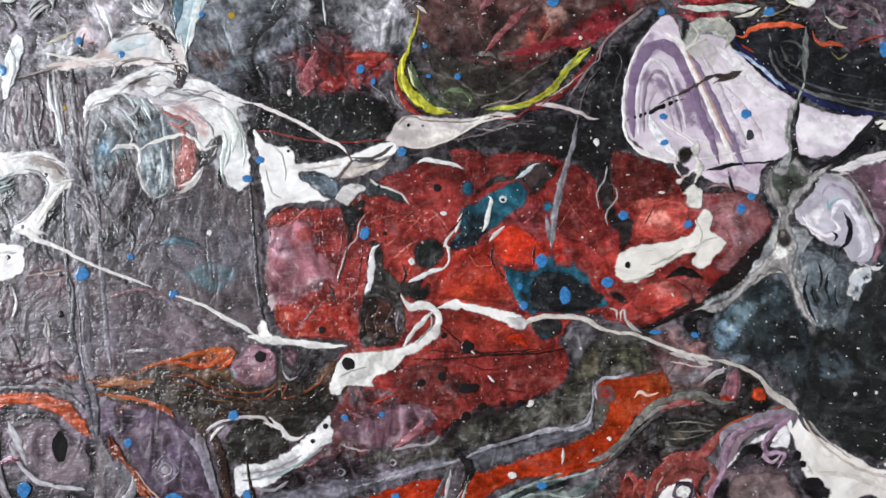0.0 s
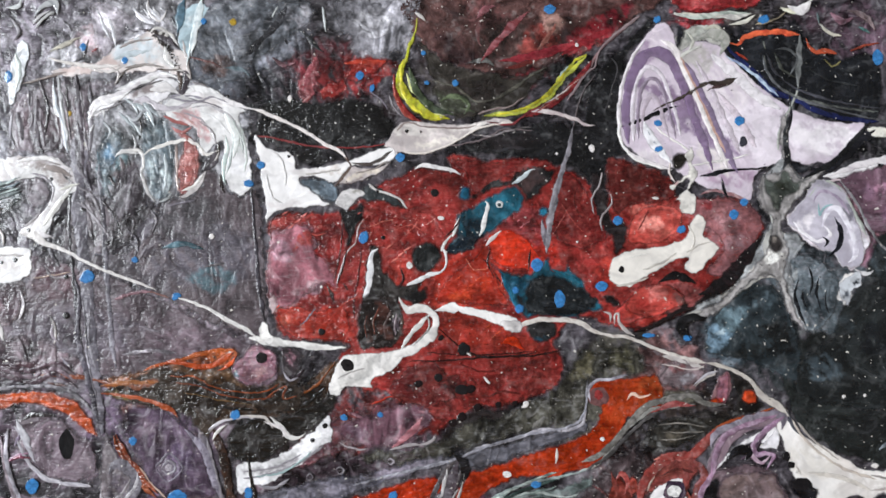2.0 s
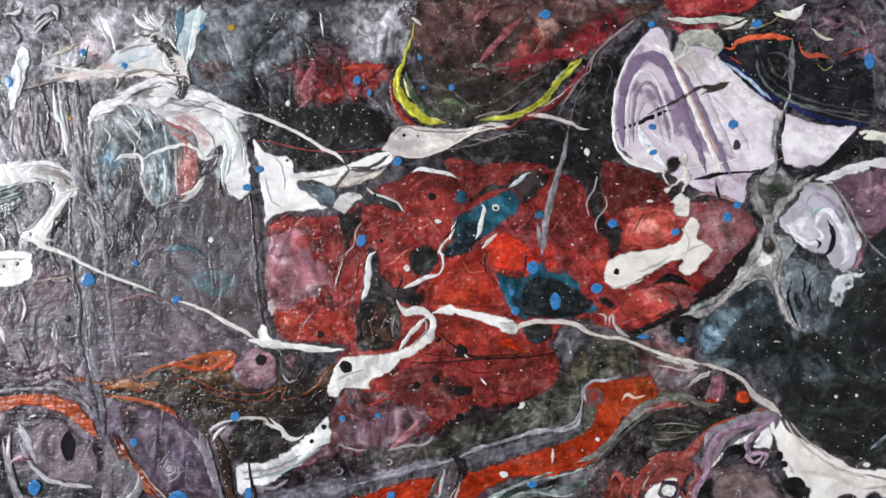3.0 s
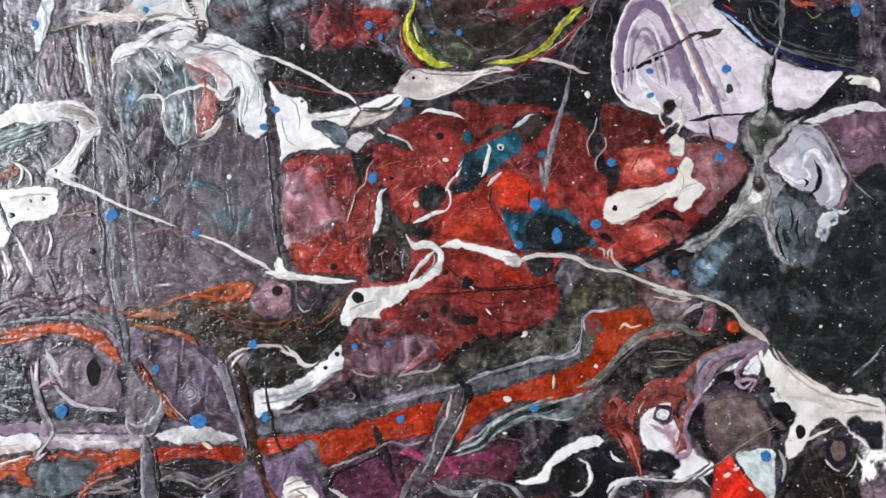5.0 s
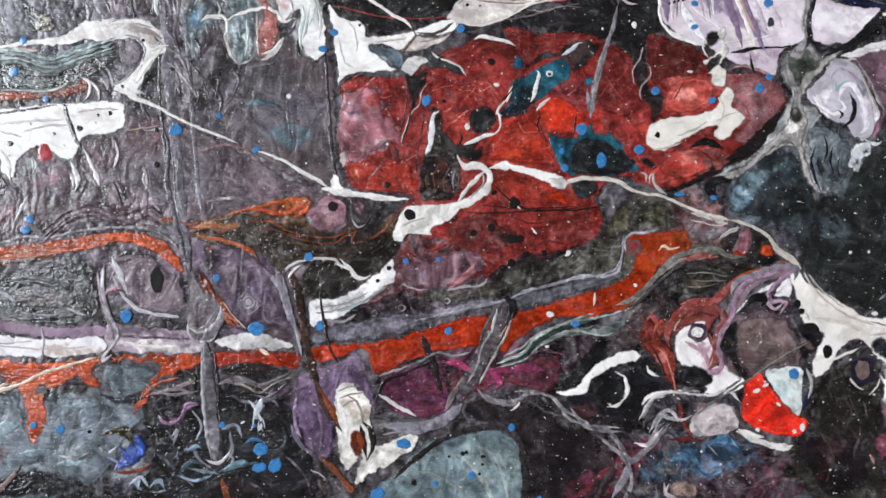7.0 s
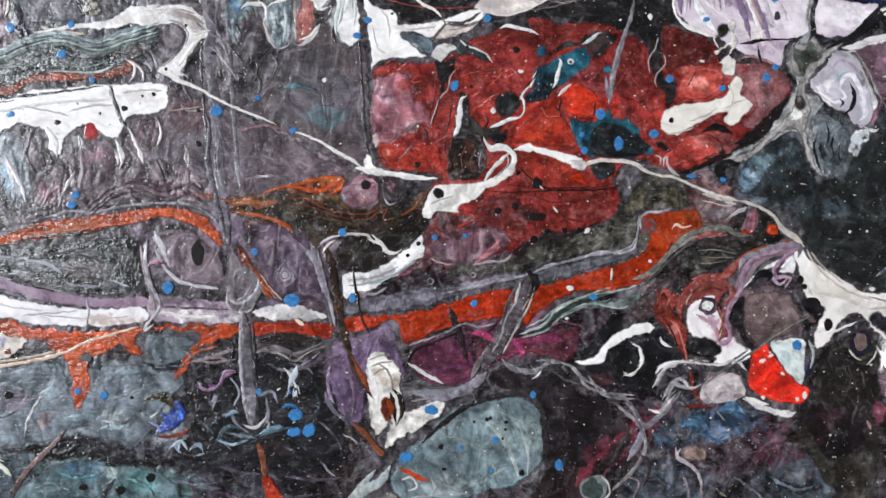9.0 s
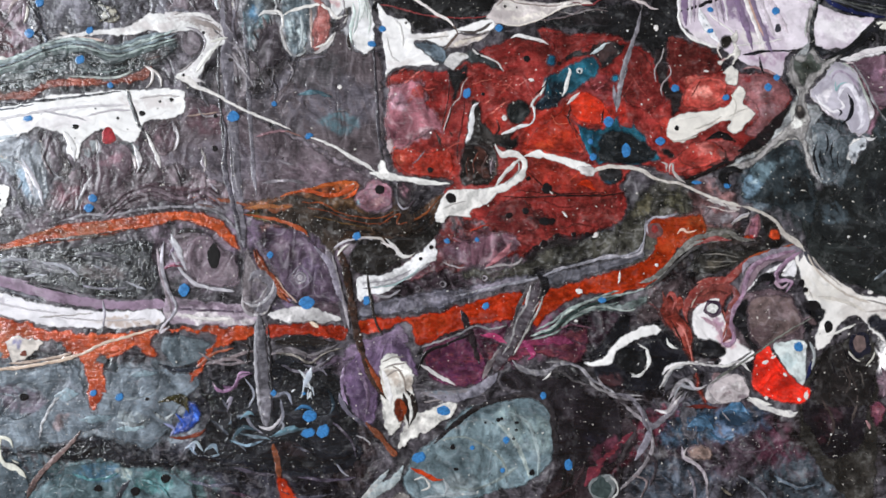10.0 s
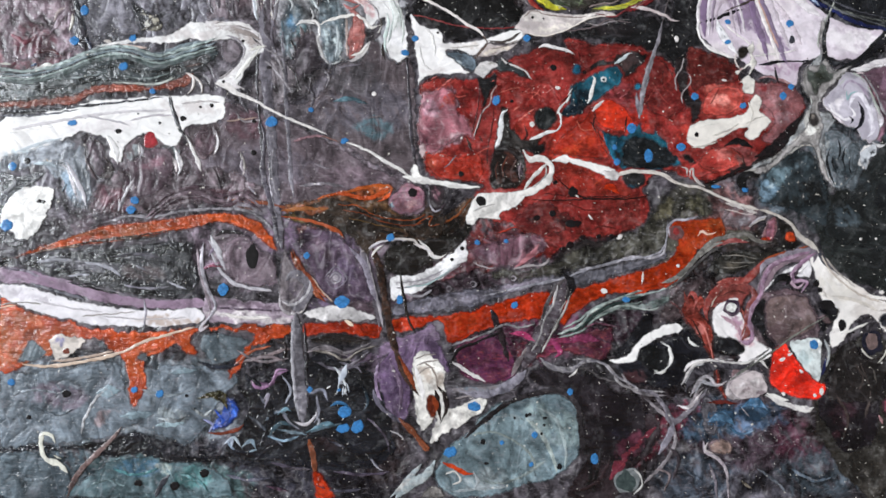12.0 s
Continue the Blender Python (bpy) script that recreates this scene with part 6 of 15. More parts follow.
pool("dark_pool", "dark", 2, "18181a", [(31.6, 28.7), (34.2, 36.6), (36.9, 43.2), (40.8, 47.9), (46.1, 53.9), (50.8, 56.0), (48.7, 52.6), (44.1, 47.3), (42.1, 41.9), (41.2, 32.7), (41.6, 25.5), (45.7, 22.2), (40.6, 22.5), (37.3, 18.3), (34.0, 15.7), (31.5, 19.6), (25.7, 20.2), (18.6, 22.1), (4.4, 23.1), (-3.4, 22.3), (1.8, 24.6), (8.2, 26.0), (14.7, 29.3), (19.9, 30.0), (22.5, 31.3), (27.7, 30.7)], [(14.7, 26.0, 7.7, 1.9, 0, "201c1e")], label="black pool flecked with fine painted glints", wobble=0.4)
pool("olive_pool", "dark", 2, "302c28", [(-5.5, 49.6), (-3.5, 41.7), (-2.2, 36.4), (1.8, 31.8), (6.9, 31.9), (12.1, 33.2), (18.6, 35.2), (22.5, 40.5), (27.8, 44.5), (33.0, 47.9), (27.8, 45.2), (21.2, 43.1), (14.7, 41.8), (8.2, 43.1), (1.7, 44.4)], [(1.7, 35.1, 5.1, 2.6, 0, "3f4236"), (8.2, 37.8, 7.7, 2.6, 0, "332c2a")], label="olive-black pool of paint", wobble=0.6)
streak("paint_thread", "orange", 6, "8a8a2e", [(-6.0, 55.0, 0.64), (-6.4, 51.6, 0.64), (-7.7, 48.3, 0.77), (-8.4, 45.4, 1.02), (-9.7, 42.7, 1.54), (-10.0, 39.7, 2.31), (-8.4, 36.4, 2.82), (-5.4, 33.8, 2.82), (-2.1, 31.8, 2.31), (1.8, 31.2, 1.02)], label="acid-yellow curved rim of paint", second="b0b428")
streak("paint_thread", "white", 7, "c9cc8a", [(-8.4, 41.7, 0.64), (-7.1, 38.4, 0.90), (-5.0, 35.7, 0.90), (-1.5, 32.7, 0.77), (0.5, 31.8, 0.51)])
streak("paint_thread", "red", 5, "6a2020", [(-11.3, 41.7, 1.02), (-11.0, 37.7, 1.15), (-9.7, 34.4, 1.15), (-6.7, 31.4, 1.02), (-4.7, 30.5, 0.64)], second="8a2a28")
streak("paint_thread", "white", 8, "cfcac6", [(-6.4, 56.3, 0.77), (-5.5, 55.6, 1.28), (-4.2, 54.3, 1.15)])
streak("paint_thread", "orange", 6, "9aa04a", [(9.5, 31.9, 0.77), (13.4, 32.3, 1.15), (17.3, 32.8, 1.28), (20.6, 34.2, 1.41), (23.8, 35.9, 1.54), (26.4, 38.5, 1.54), (27.7, 40.8, 1.79), (30.4, 43.2, 1.28), (33.7, 46.5, 0.64)], label="acid-yellow and green ribbon of paint", second="c2c446")
streak("paint_thread", "white", 8, "8a9a96", [(27.1, 40.5, 0.64), (28.8, 42.9, 1.02), (31.0, 44.8, 0.64)])
streak("paint_thread", "red", 4, "6e2226", [(18.6, 31.9, 1.02), (23.2, 33.3, 1.28), (27.7, 36.6, 1.54), (31.7, 40.6, 1.54), (34.9, 45.2, 1.02)], second="4a2024")
streak("paint_thread", "white", 8, "b0a0a2", [(20.6, 33.2, 0.77), (24.5, 33.1, 1.02), (27.7, 32.4, 0.90), (31.6, 31.1, 0.77), (33.5, 30.0, 0.64), (35.5, 30.0, 0.51)], label="lilac-white thread of paint", second="dcd4d2")
streak("paint_thread", "white", 5, "7a6a6c", [(29.0, 35.3, 0.51), (31.6, 39.2, 0.64), (33.6, 42.2, 0.64), (35.6, 43.9, 0.51), (36.9, 47.9, 0.51), (40.9, 51.9, 0.77), (46.2, 55.9, 1.02)], second="958286")
streak("paint_thread", "white", 5, "5a5254", [(30.5, 29.4, 0.38), (31.6, 34.0, 0.38), (32.9, 37.9, 0.38), (35.6, 41.9, 0.38)])
streak("paint_thread", "white", 5, "3c3a3c", [(37.8, 32.7, 0.38), (39.4, 38.0, 0.38), (40.8, 43.3, 0.38), (39.5, 45.9, 0.38)])
streak("paint_thread", "white", 5, "6a5e60", [(1.8, 24.9, 0.38), (8.2, 26.0, 0.51), (12.1, 27.6, 0.51), (14.7, 28.9, 0.38), (21.2, 28.4, 0.26)])
streak("paint_thread", "white", 5, "8a7a78", [(8.2, 32.3, 0.51), (12.1, 33.6, 0.51), (15.4, 34.1, 0.51), (19.3, 36.5, 0.38)])
pool("scarlet_patch", "red", 3, "7c2220", [(-30.1, 37.6), (-27.5, 39.6), (-24.3, 40.3), (-22.7, 42.9), (-21.7, 45.3), (-17.8, 45.9), (-13.9, 45.3), (-12.6, 44.0), (-16.5, 41.6), (-21.7, 40.5), (-21.9, 37.6), (-25.5, 36.3), (-28.7, 35.6)], [(-17.8, 44.3, 5.1, 1.5, 0, "8e2a20")], label="scarlet brushed patch", wobble=0.6)
pool("pink_patch", "red", 3, "8a4a50", [(-34.6, 37.6), (-32.1, 42.9), (-29.5, 46.2), (-27.5, 42.9), (-29.4, 38.9), (-31.3, 34.3), (-33.9, 35.6)], label="crimson and pink brushed patch", wobble=0.8, veins=(0.9, 0.7))
streak("paint_thread", "dark", 6, "2a2c2e", [(-33.5, 51.9, 0.90), (-31.6, 50.2, 0.90), (-29.6, 47.9, 1.02), (-28.0, 46.9, 1.28)])
streak("paint_thread", "dark", 6, "1c1c1e", [(-36.8, 49.5, 1.54), (-36.4, 48.7, 1.28)])
streak("paint_thread", "white", 6, "b0b4b6", [(-28.4, 57.5, 0.77), (-27.7, 54.9, 0.64), (-27.4, 51.5, 0.38)])
streak("paint_thread", "dark", 3, "28282c", [(-36.9, 57.5, 3.20), (-38.8, 53.5, 2.56), (-42.0, 50.1, 2.05), (-45.2, 46.8, 1.54), (-47.7, 44.8, 1.02)])
streak("paint_thread", "white", 5, "c4c8c8", [(-38.9, 57.5, 0.38), (-40.1, 54.8, 0.38)])

# upper right corner
pool("dark_pool", "dark", 3, "17191d", [(65.7, 50.0), (68.3, 51.4), (71.0, 52.7), (82.8, 52.8), (85.3, 48.8), (91.8, 46.2), (97.0, 47.5), (102.0, 46.2), (101.5, 32.3), (92.6, 31.6), (86.2, 33.6), (81.7, 36.9), (77.2, 38.1), (72.1, 42.1), (66.9, 45.4)], label="black pool with blue edges", wobble=0.3)
streak("paint_thread", "dark", 6, "1a2046", [(65.7, 49.8, 1.02), (68.2, 46.7, 1.28), (72.7, 42.8, 1.54), (77.2, 38.1, 1.79), (82.4, 36.2, 1.54), (87.5, 33.6, 1.54), (93.9, 31.9, 1.28), (101.5, 31.3, 1.15)], label="deep navy rim of paint")
streak("paint_thread", "dark", 6, "3a3c3a", [(75.0, 46.8, 0.64), (75.4, 44.1, 0.64), (77.0, 40.8, 0.64), (79.8, 38.4, 0.64), (85.0, 36.2, 0.64), (92.7, 34.5, 0.64), (101.5, 33.7, 0.64)], second="6a6c68")
streak("paint_thread", "orange", 7, "c45a3c", [(66.4, 49.8, 0.64), (69.0, 49.2, 0.77), (71.0, 51.1, 1.15), (74.9, 52.1, 1.28), (79.5, 52.2, 1.28), (83.4, 51.5, 1.15)], label="coral-red arched thread of paint", second="a8382a")
streak("paint_thread", "orange", 7, "b05038", [(85.0, 50.8, 0.90), (85.6, 48.8, 1.02), (87.2, 47.5, 1.02), (89.8, 47.8, 1.28), (92.0, 47.0, 1.54)], label="coral-red clot of paint")
streak("paint_thread", "orange", 7, "8a4034", [(95.1, 47.8, 0.64), (98.4, 49.1, 0.77), (102.1, 49.8, 0.64)])
pool("white_pool", "white", 4, "b0afa8", [(54.6, 50.6), (57.3, 53.3), (60.5, 54.0), (65.1, 52.7), (66.4, 50.0), (64.4, 48.7), (60.5, 50.0), (57.2, 47.3), (54.5, 47.3)], [(59.2, 51.3, 2.6, 1.3, 20, "8c8e88")], label="greyish ragged paint", wobble=0.6, veins=(0.8, 0.5))
streak("paint_thread", "white", 6, "d0ccc6", [(54.0, 56.4, 1.02), (59.3, 56.0, 1.15), (64.5, 56.2, 1.28), (68.4, 55.7, 1.28), (72.4, 56.7, 1.02)], second="8a8886")
streak("paint_thread", "white", 6, "dcdac8", [(79.6, 57.5, 1.79), (82.9, 57.1, 1.28)])
streak("paint_thread", "red", 4, "7a2024", [(56.0, 57.7, 1.54), (61.9, 57.6, 1.54), (67.2, 58.1, 1.28)])
streak("paint_thread", "white", 6, "b8b4ac", [(88.1, 54.2, 0.64), (90.6, 52.2, 0.77), (93.2, 51.5, 0.64)])
pool("dark_cell", "dark", 6, "15161c", [(54.4, 52.6), (55.6, 54.0), (56.8, 51.3), (55.2, 47.3), (54.4, 48.6)], label="black slip", wobble=0.2)

# right-hand lower part: river, black pools and white arms
streak("paint_thread", "grey", 7, "8a8690", [(34.3, -33.8, 0.84), (33.9, -31.0, 0.84), (35.7, -29.2, 0.84), (39.5, -28.6, 0.70), (43.0, -27.7, 0.70)], second="a8a4ac")
streak("paint_thread", "grey", 7, "9a969c", [(33.5, -35.9, 0.70), (32.6, -38.7, 0.70), (29.1, -40.4, 0.84), (23.4, -40.2, 0.70), (19.2, -41.7, 0.70), (13.7, -43.4, 0.70), (8.1, -44.6, 0.70)], second="6a6670")
drop("paint_ring", 7, "6a4848", 36.3, -32.8, 4.77, 4.49, 0, "mauve ring in the orange river")
drop("paint_dot", 8, "8a3434", 36.3, -32.4, 2.25, 2.25, 0, "small dark red dot")
streak("paint_thread", "white", 8, "d9b8a8", [(42.8, -33.3, 0.98), (44.2, -32.0, 0.84), (46.1, -32.7, 0.70), (48.4, -32.0, 0.56)], second="b07a60")
streak("paint_thread", "white", 8, "d8cfc8", [(26.7, -44.4, 0.56), (26.7, -46.1, 0.70), (26.6, -47.9, 0.56)])
drop("pale_fleck", 12, "dcd6d4", 15.4, -50.4, 1.97, 1.54, 0, "small pale fleck, paint or painted highlight")
drop("pale_fleck", 12, "dcd6d4", 37.1, -42.3, 0.98, 0.98, 0, "small pale fleck, paint or painted highlight")
drop("pale_fleck", 12, "dcd6d4", 19.7, -34.5, 1.40, 1.40, 0, "small pale fleck, paint or painted highlight")
drop("pale_fleck", 12, "dcd6d4", 6.6, -23.3, 1.26, 0.42, -35, "small pale fleck, paint or painted highlight")
drop("pale_fleck", 12, "dcd6d4", 10.7, -29.2, 1.97, 0.56, -45, "small pale fleck, paint or painted highlight")
drop("pale_fleck", 12, "dcd6d4", 19.2, -35.1, 1.12, 0.56, 0, "small pale fleck, paint or painted highlight")
pool("grey_band", "grey", 3, "5c6664", [(6.2, -62.7), (11.0, -59.2), (16.6, -55.0), (22.2, -53.5), (29.2, -52.7), (34.8, -50.6), (34.1, -54.1), (29.2, -55.5), (22.2, -55.6), (16.6, -57.1), (11.0, -59.9), (8.3, -62.7)], label="grey-green band of paint with fine stripes", wobble=0.4, veins=(0.6, 0.4))
streak("paint_thread", "grey", 6, "808a88", [(3.8, -61.6, 0.70), (8.2, -59.2, 0.70), (12.4, -55.7, 0.70), (18.0, -53.1, 0.70), (23.5, -51.7, 0.70), (29.1, -50.6, 0.56), (34.7, -48.8, 0.56)])
streak("paint_thread", "grey", 6, "a0a8a4", [(2.0, -63.5, 0.56), (8.2, -61.3, 0.70), (11.7, -58.2, 0.70), (16.6, -55.7, 0.70), (22.2, -54.5, 0.70), (29.2, -55.5, 0.56), (32.0, -54.4, 0.56)])
streak("paint_thread", "grey", 6, "5a6462", [(4.8, -62.7, 0.42), (9.6, -60.6, 0.42), (13.8, -57.4, 0.42), (19.4, -55.6, 0.42), (26.4, -55.3, 0.42)])
streak("paint_thread", "grey", 6, "8a8884", [(34.7, -49.2, 0.70), (38.2, -45.7, 0.84), (41.4, -41.4, 0.84), (45.2, -37.9, 0.84), (48.7, -35.5, 0.84), (52.9, -35.0, 0.70), (58.5, -34.2, 0.56)])
streak("paint_thread", "grey", 8, "4a4446", [(-2.9, -60.7, 0.84), (-1.6, -55.8, 1.12), (0.4, -51.6, 1.12), (2.2, -48.8, 1.12), (4.6, -47.4, 1.26), (5.3, -49.5, 0.98), (3.7, -53.0, 0.98), (1.9, -57.2, 0.98), (-0.1, -61.4, 0.84), (-2.2, -67.0, 0.70)])
streak("paint_thread", "grey", 8, "a8a4a4", [(-1.8, -61.4, 0.42), (-0.2, -56.5, 0.42), (1.9, -53.0, 0.42), (3.9, -48.8, 0.42)])
streak("paint_thread", "grey", 8, "8a8686", [(0.6, -62.1, 0.42), (2.3, -57.9, 0.42), (4.2, -53.7, 0.42)])
streak("paint_thread", "grey", 8, "17171a", [(3.9, -46.0, 1.97), (5.6, -47.4, 2.25), (5.0, -50.2, 1.40)])
pool("dark_pool", "dark", 3, "16161a", [(18.1, -68.9), (22.3, -64.0), (25.7, -58.4), (29.2, -55.5), (30.6, -61.1), (25.8, -64.6), (22.3, -68.8)], label="black pool beside the white arm", wobble=0.3)
pool("dark_pool", "dark", 4, "15151b", [(20.2, -70.9), (26.5, -69.5), (25.8, -66.0), (29.3, -65.0), (36.3, -62.4), (40.4, -60.3), (43.3, -63.7), (48.9, -67.9), (41.9, -70.7), (39.2, -76.3), (33.6, -78.4), (28.0, -77.5), (22.4, -76.5), (20.3, -73.7)], [(25.2, -75.1, 4.2, 2.1, 20, "3a2428")], label="black pool under the white arm", wobble=0.3)
streak("paint_thread", "white", 8, "dedcd8", [(32.8, -65.2, 0.70), (34.9, -65.9, 0.70), (35.6, -68.7, 0.70), (34.6, -71.1, 0.70), (32.8, -72.5, 0.84), (31.0, -72.9, 1.26)])
streak("paint_thread", "white", 8, "dcdad6", [(30.5, -72.2, 0.98), (32.8, -73.6, 0.70), (34.7, -72.5, 0.56)])
streak("paint_thread", "white", 8, "dcdad6", [(40.5, -62.7, 0.56), (41.6, -64.5, 0.84), (44.0, -65.6, 0.70)])
drop("paint_pit", 12, "1a181a", 30.9, -64.6, 0.98, 0.98, 0, "small black dot of paint")
streak("paint_thread", "grey", 7, "6a6668", [(6.9, -70.4, 0.70), (12.5, -70.3, 0.70), (16.7, -71.7, 0.84), (18.9, -73.7, 0.84), (20.3, -76.5, 0.98), (23.8, -78.1, 0.84), (29.4, -78.9, 0.84), (34.3, -78.9, 0.70)], label="grey thread of paint in the black", second="9a9698")
streak("paint_thread", "grey", 6, "4a4648", [(-2.8, -71.4, 0.70), (1.4, -73.2, 0.84), (7.0, -73.1, 0.70), (11.2, -73.1, 0.70), (14.7, -75.2, 0.70), (19.6, -76.5, 0.70)])
streak("paint_thread", "white", 8, "d0ccca", [(5.9, -75.5, 0.42), (7.7, -74.1, 0.70), (8.4, -72.9, 0.84)])
pool("rust_drip", "red", 7, "6e2a22", [(37.6, -55.4), (39.7, -51.2), (41.1, -49.1), (42.5, -51.5), (44.3, -50.5), (46.0, -54.0), (44.3, -55.4), (46.7, -58.1), (48.2, -61.6), (48.6, -66.5), (50.1, -72.0), (51.1, -76.2), (53.2, -80.3), (51.5, -80.4), (49.3, -76.2), (47.8, -70.0), (45.8, -65.8), (42.6, -61.7), (40.4, -58.9)], [(44.0, -61.0, 1.4, 2.8, -60, "a8625c"), (41.8, -54.0, 2.0, 2.2, 0, "7a3630")], label="rust-red drip of paint with pale folds", wobble=0.25, veins=(0.7, 0.3))
streak("paint_thread", "red", 8, "2a1816", [(41.5, -57.5, 0.42), (44.0, -61.6, 0.56), (45.4, -65.1, 0.56), (47.8, -69.3, 0.56), (49.0, -74.8, 0.42)])
streak("paint_thread", "red", 8, "b06a62", [(43.2, -58.2, 0.56), (45.4, -60.2, 0.56), (47.2, -65.1, 0.56), (48.4, -69.3, 0.42)])
pool("rust_field", "red", 4, "6a3230", [(46.0, -55.4), (48.1, -49.7), (51.6, -46.9), (55.8, -45.5), (60.7, -43.3), (59.3, -48.2), (57.2, -52.4), (56.6, -60.8), (55.2, -62.9), (53.0, -55.3), (50.9, -53.9), (48.8, -54.6)], [(53.0, -48.3, 4.2, 2.1, 10, "7a3e38"), (58.0, -58.0, 1.1, 4.2, 90, "7c3a34")], label="rust-red field of paint", wobble=0.5)
drop("paint_ring", 9, "3a2c3c", 53.5, -53.9, 5.05, 4.49, 0, "dark ring of paint")
drop("paint_dot", 10, "dcdad8", 53.5, -53.9, 3.37, 3.09, 0, "white dot inside the ring")
streak("paint_thread", "white", 8, "9a7a88", [(50.2, -56.4, 1.12), (52.4, -57.4, 1.26), (55.2, -59.2, 1.26), (56.6, -62.2, 1.12), (55.9, -64.3, 0.84)], second="c0a2ac")
pool("dark_pool", "dark", 8, "161418", [(48.9, -62.6), (51.7, -62.3), (55.2, -64.7), (57.6, -66.1), (56.6, -67.8), (53.1, -68.1), (49.6, -67.9)], label="black cell in the white pool", wobble=0.2)
pool("mauve_cell", "grey", 7, "504246", [(58.0, -55.2), (59.4, -52.4), (62.1, -49.6), (67.8, -48.8), (72.7, -48.8), (76.2, -52.2), (79.1, -57.8), (80.1, -62.0), (75.6, -62.3), (71.4, -63.5), (68.6, -64.9), (65.0, -65.6), (60.8, -62.9), (58.7, -59.4)], [(69.9, -55.1, 5.6, 5.6, 0, "63504f"), (61.5, -55.2, 2.0, 5.6, 90, "24202a")], label="mauve-grey round cell with a dark rim", wobble=0.3)
streak("paint_thread", "dark", 8, "1b1a24", [(61.2, -60.1, 2.25), (60.4, -55.9, 2.53), (62.2, -51.7, 1.68)], second="3a2e3c")
streak("paint_thread", "grey", 10, "7c6a70", [(72.1, -63.2, 0.56), (76.3, -59.9, 0.56), (79.8, -56.4, 0.56), (81.9, -55.0, 0.56)])
streak("paint_thread", "grey", 10, "6a6868", [(65.0, -65.6, 0.70), (62.2, -67.7, 0.70), (58.8, -70.8, 0.84), (55.3, -73.4, 1.12)])
pool("lilac_fold", "white", 5, "7e6a74", [(61.4, -46.8), (62.8, -42.6), (66.3, -39.7), (72.7, -37.6), (76.9, -34.7), (78.6, -36.8), (77.2, -39.6), (72.7, -39.7), (67.7, -42.5), (64.9, -46.8), (62.9, -51.0), (61.2, -53.8), (59.4, -52.4)], label="mauve fold of paint", wobble=0.2, veins=(0.4, 0.3))
streak("paint_thread", "white", 8, "4a3c48", [(68.5, -46.7, 1.12), (70.6, -45.6, 1.12), (72.4, -43.2, 1.12), (74.8, -40.8, 0.98)])
streak("paint_thread", "white", 8, "9a8090", [(71.3, -43.2, 1.12), (71.6, -46.0, 1.12), (73.4, -47.4, 0.98), (75.5, -45.5, 0.84)], second="c4b0ba")
streak("paint_thread", "white", 8, "6a5a66", [(64.5, -41.2, 0.70), (67.7, -40.0, 0.70), (74.1, -39.4, 0.56)])
streak("paint_thread", "orange", 7, "8a4a38", [(61.4, -41.2, 0.84), (65.6, -39.5, 0.84), (71.2, -37.2, 0.84), (76.2, -35.4, 0.70)], second="6a4c44")
pool("orange_dot", "orange", 8, "b8401e", [(69.0, -33.0), (69.5, -31.3), (71.2, -30.6), (72.6, -32.0), (72.4, -33.8), (70.5, -34.1)], label="small orange cell", wobble=0.15)
pool("orange_dot", "orange", 7, "a63a1c", [(61.4, -33.5), (62.8, -32.4), (65.3, -32.7), (65.3, -33.9), (62.8, -34.2)], label="small orange cell", wobble=0.15)
pool("lilac_fold", "white", 4, "7a5458", [(62.1, -32.8), (63.0, -29.3), (64.4, -27.1), (66.3, -27.1), (66.7, -29.9), (65.6, -32.7)], label="dusky mauve patch", wobble=0.3)
pool("grey_patch", "grey", 4, "545046", [(51.2, -30.8), (55.7, -30.8), (59.2, -31.1), (59.7, -33.5), (54.3, -35.0), (51.2, -35.0)], label="olive-grey patch", wobble=0.3)
pool("dark_pool", "dark", 4, "1f1c1b", [(66.3, -27.1), (69.8, -28.2), (72.6, -29.2), (73.3, -32.7), (74.8, -35.2), (68.4, -37.2), (60.0, -39.8), (53.0, -42.0), (45.9, -44.2), (47.3, -40.0), (51.5, -37.1), (60.0, -35.6), (67.0, -34.8)], [(55.8, -39.9, 8.4, 0.8, 5, "4a4442")], label="black striped pool", wobble=0.4, veins=(0.9, 0.6))
streak("paint_thread", "white", 6, "6a6260", [(48.7, -39.9, 0.42), (54.3, -38.5, 0.42), (60.0, -38.7, 0.42)])
streak("paint_thread", "white", 6, "6a6260", [(49.4, -41.3, 0.42), (55.8, -40.6, 0.42), (58.6, -40.8, 0.28)])
streak("paint_thread", "white", 6, "6a6260", [(47.3, -43.0, 0.42), (53.0, -42.4, 0.42), (57.2, -41.9, 0.28)])
streak("paint_thread", "white", 8, "4a4a52", [(79.0, -35.4, 0.98), (81.1, -39.6, 1.12), (84.0, -41.7, 0.84)], second="2a2c34")
drop("paint_pit", 12, "1a181a", 79.0, -45.9, 1.97, 1.97, 0, "small black dot of paint")
drop("paint_pit", 12, "1a181a", 80.2, -47.7, 1.68, 1.68, 0, "small black dot of paint")
drop("paint_pit", 12, "1a181a", 82.3, -52.2, 4.77, 3.65, 0, "small black dot of paint")
drop("paint_pit", 12, "1a181a", 87.2, -57.9, 2.39, 3.37, 0, "small black dot of paint")
drop("paint_pit", 12, "1a181a", 90.6, -59.9, 0.70, 0.70, 0, "small black dot of paint")
drop("paint_pit", 12, "1a181a", 55.2, -69.2, 1.40, 1.40, 0, "small black dot of paint")
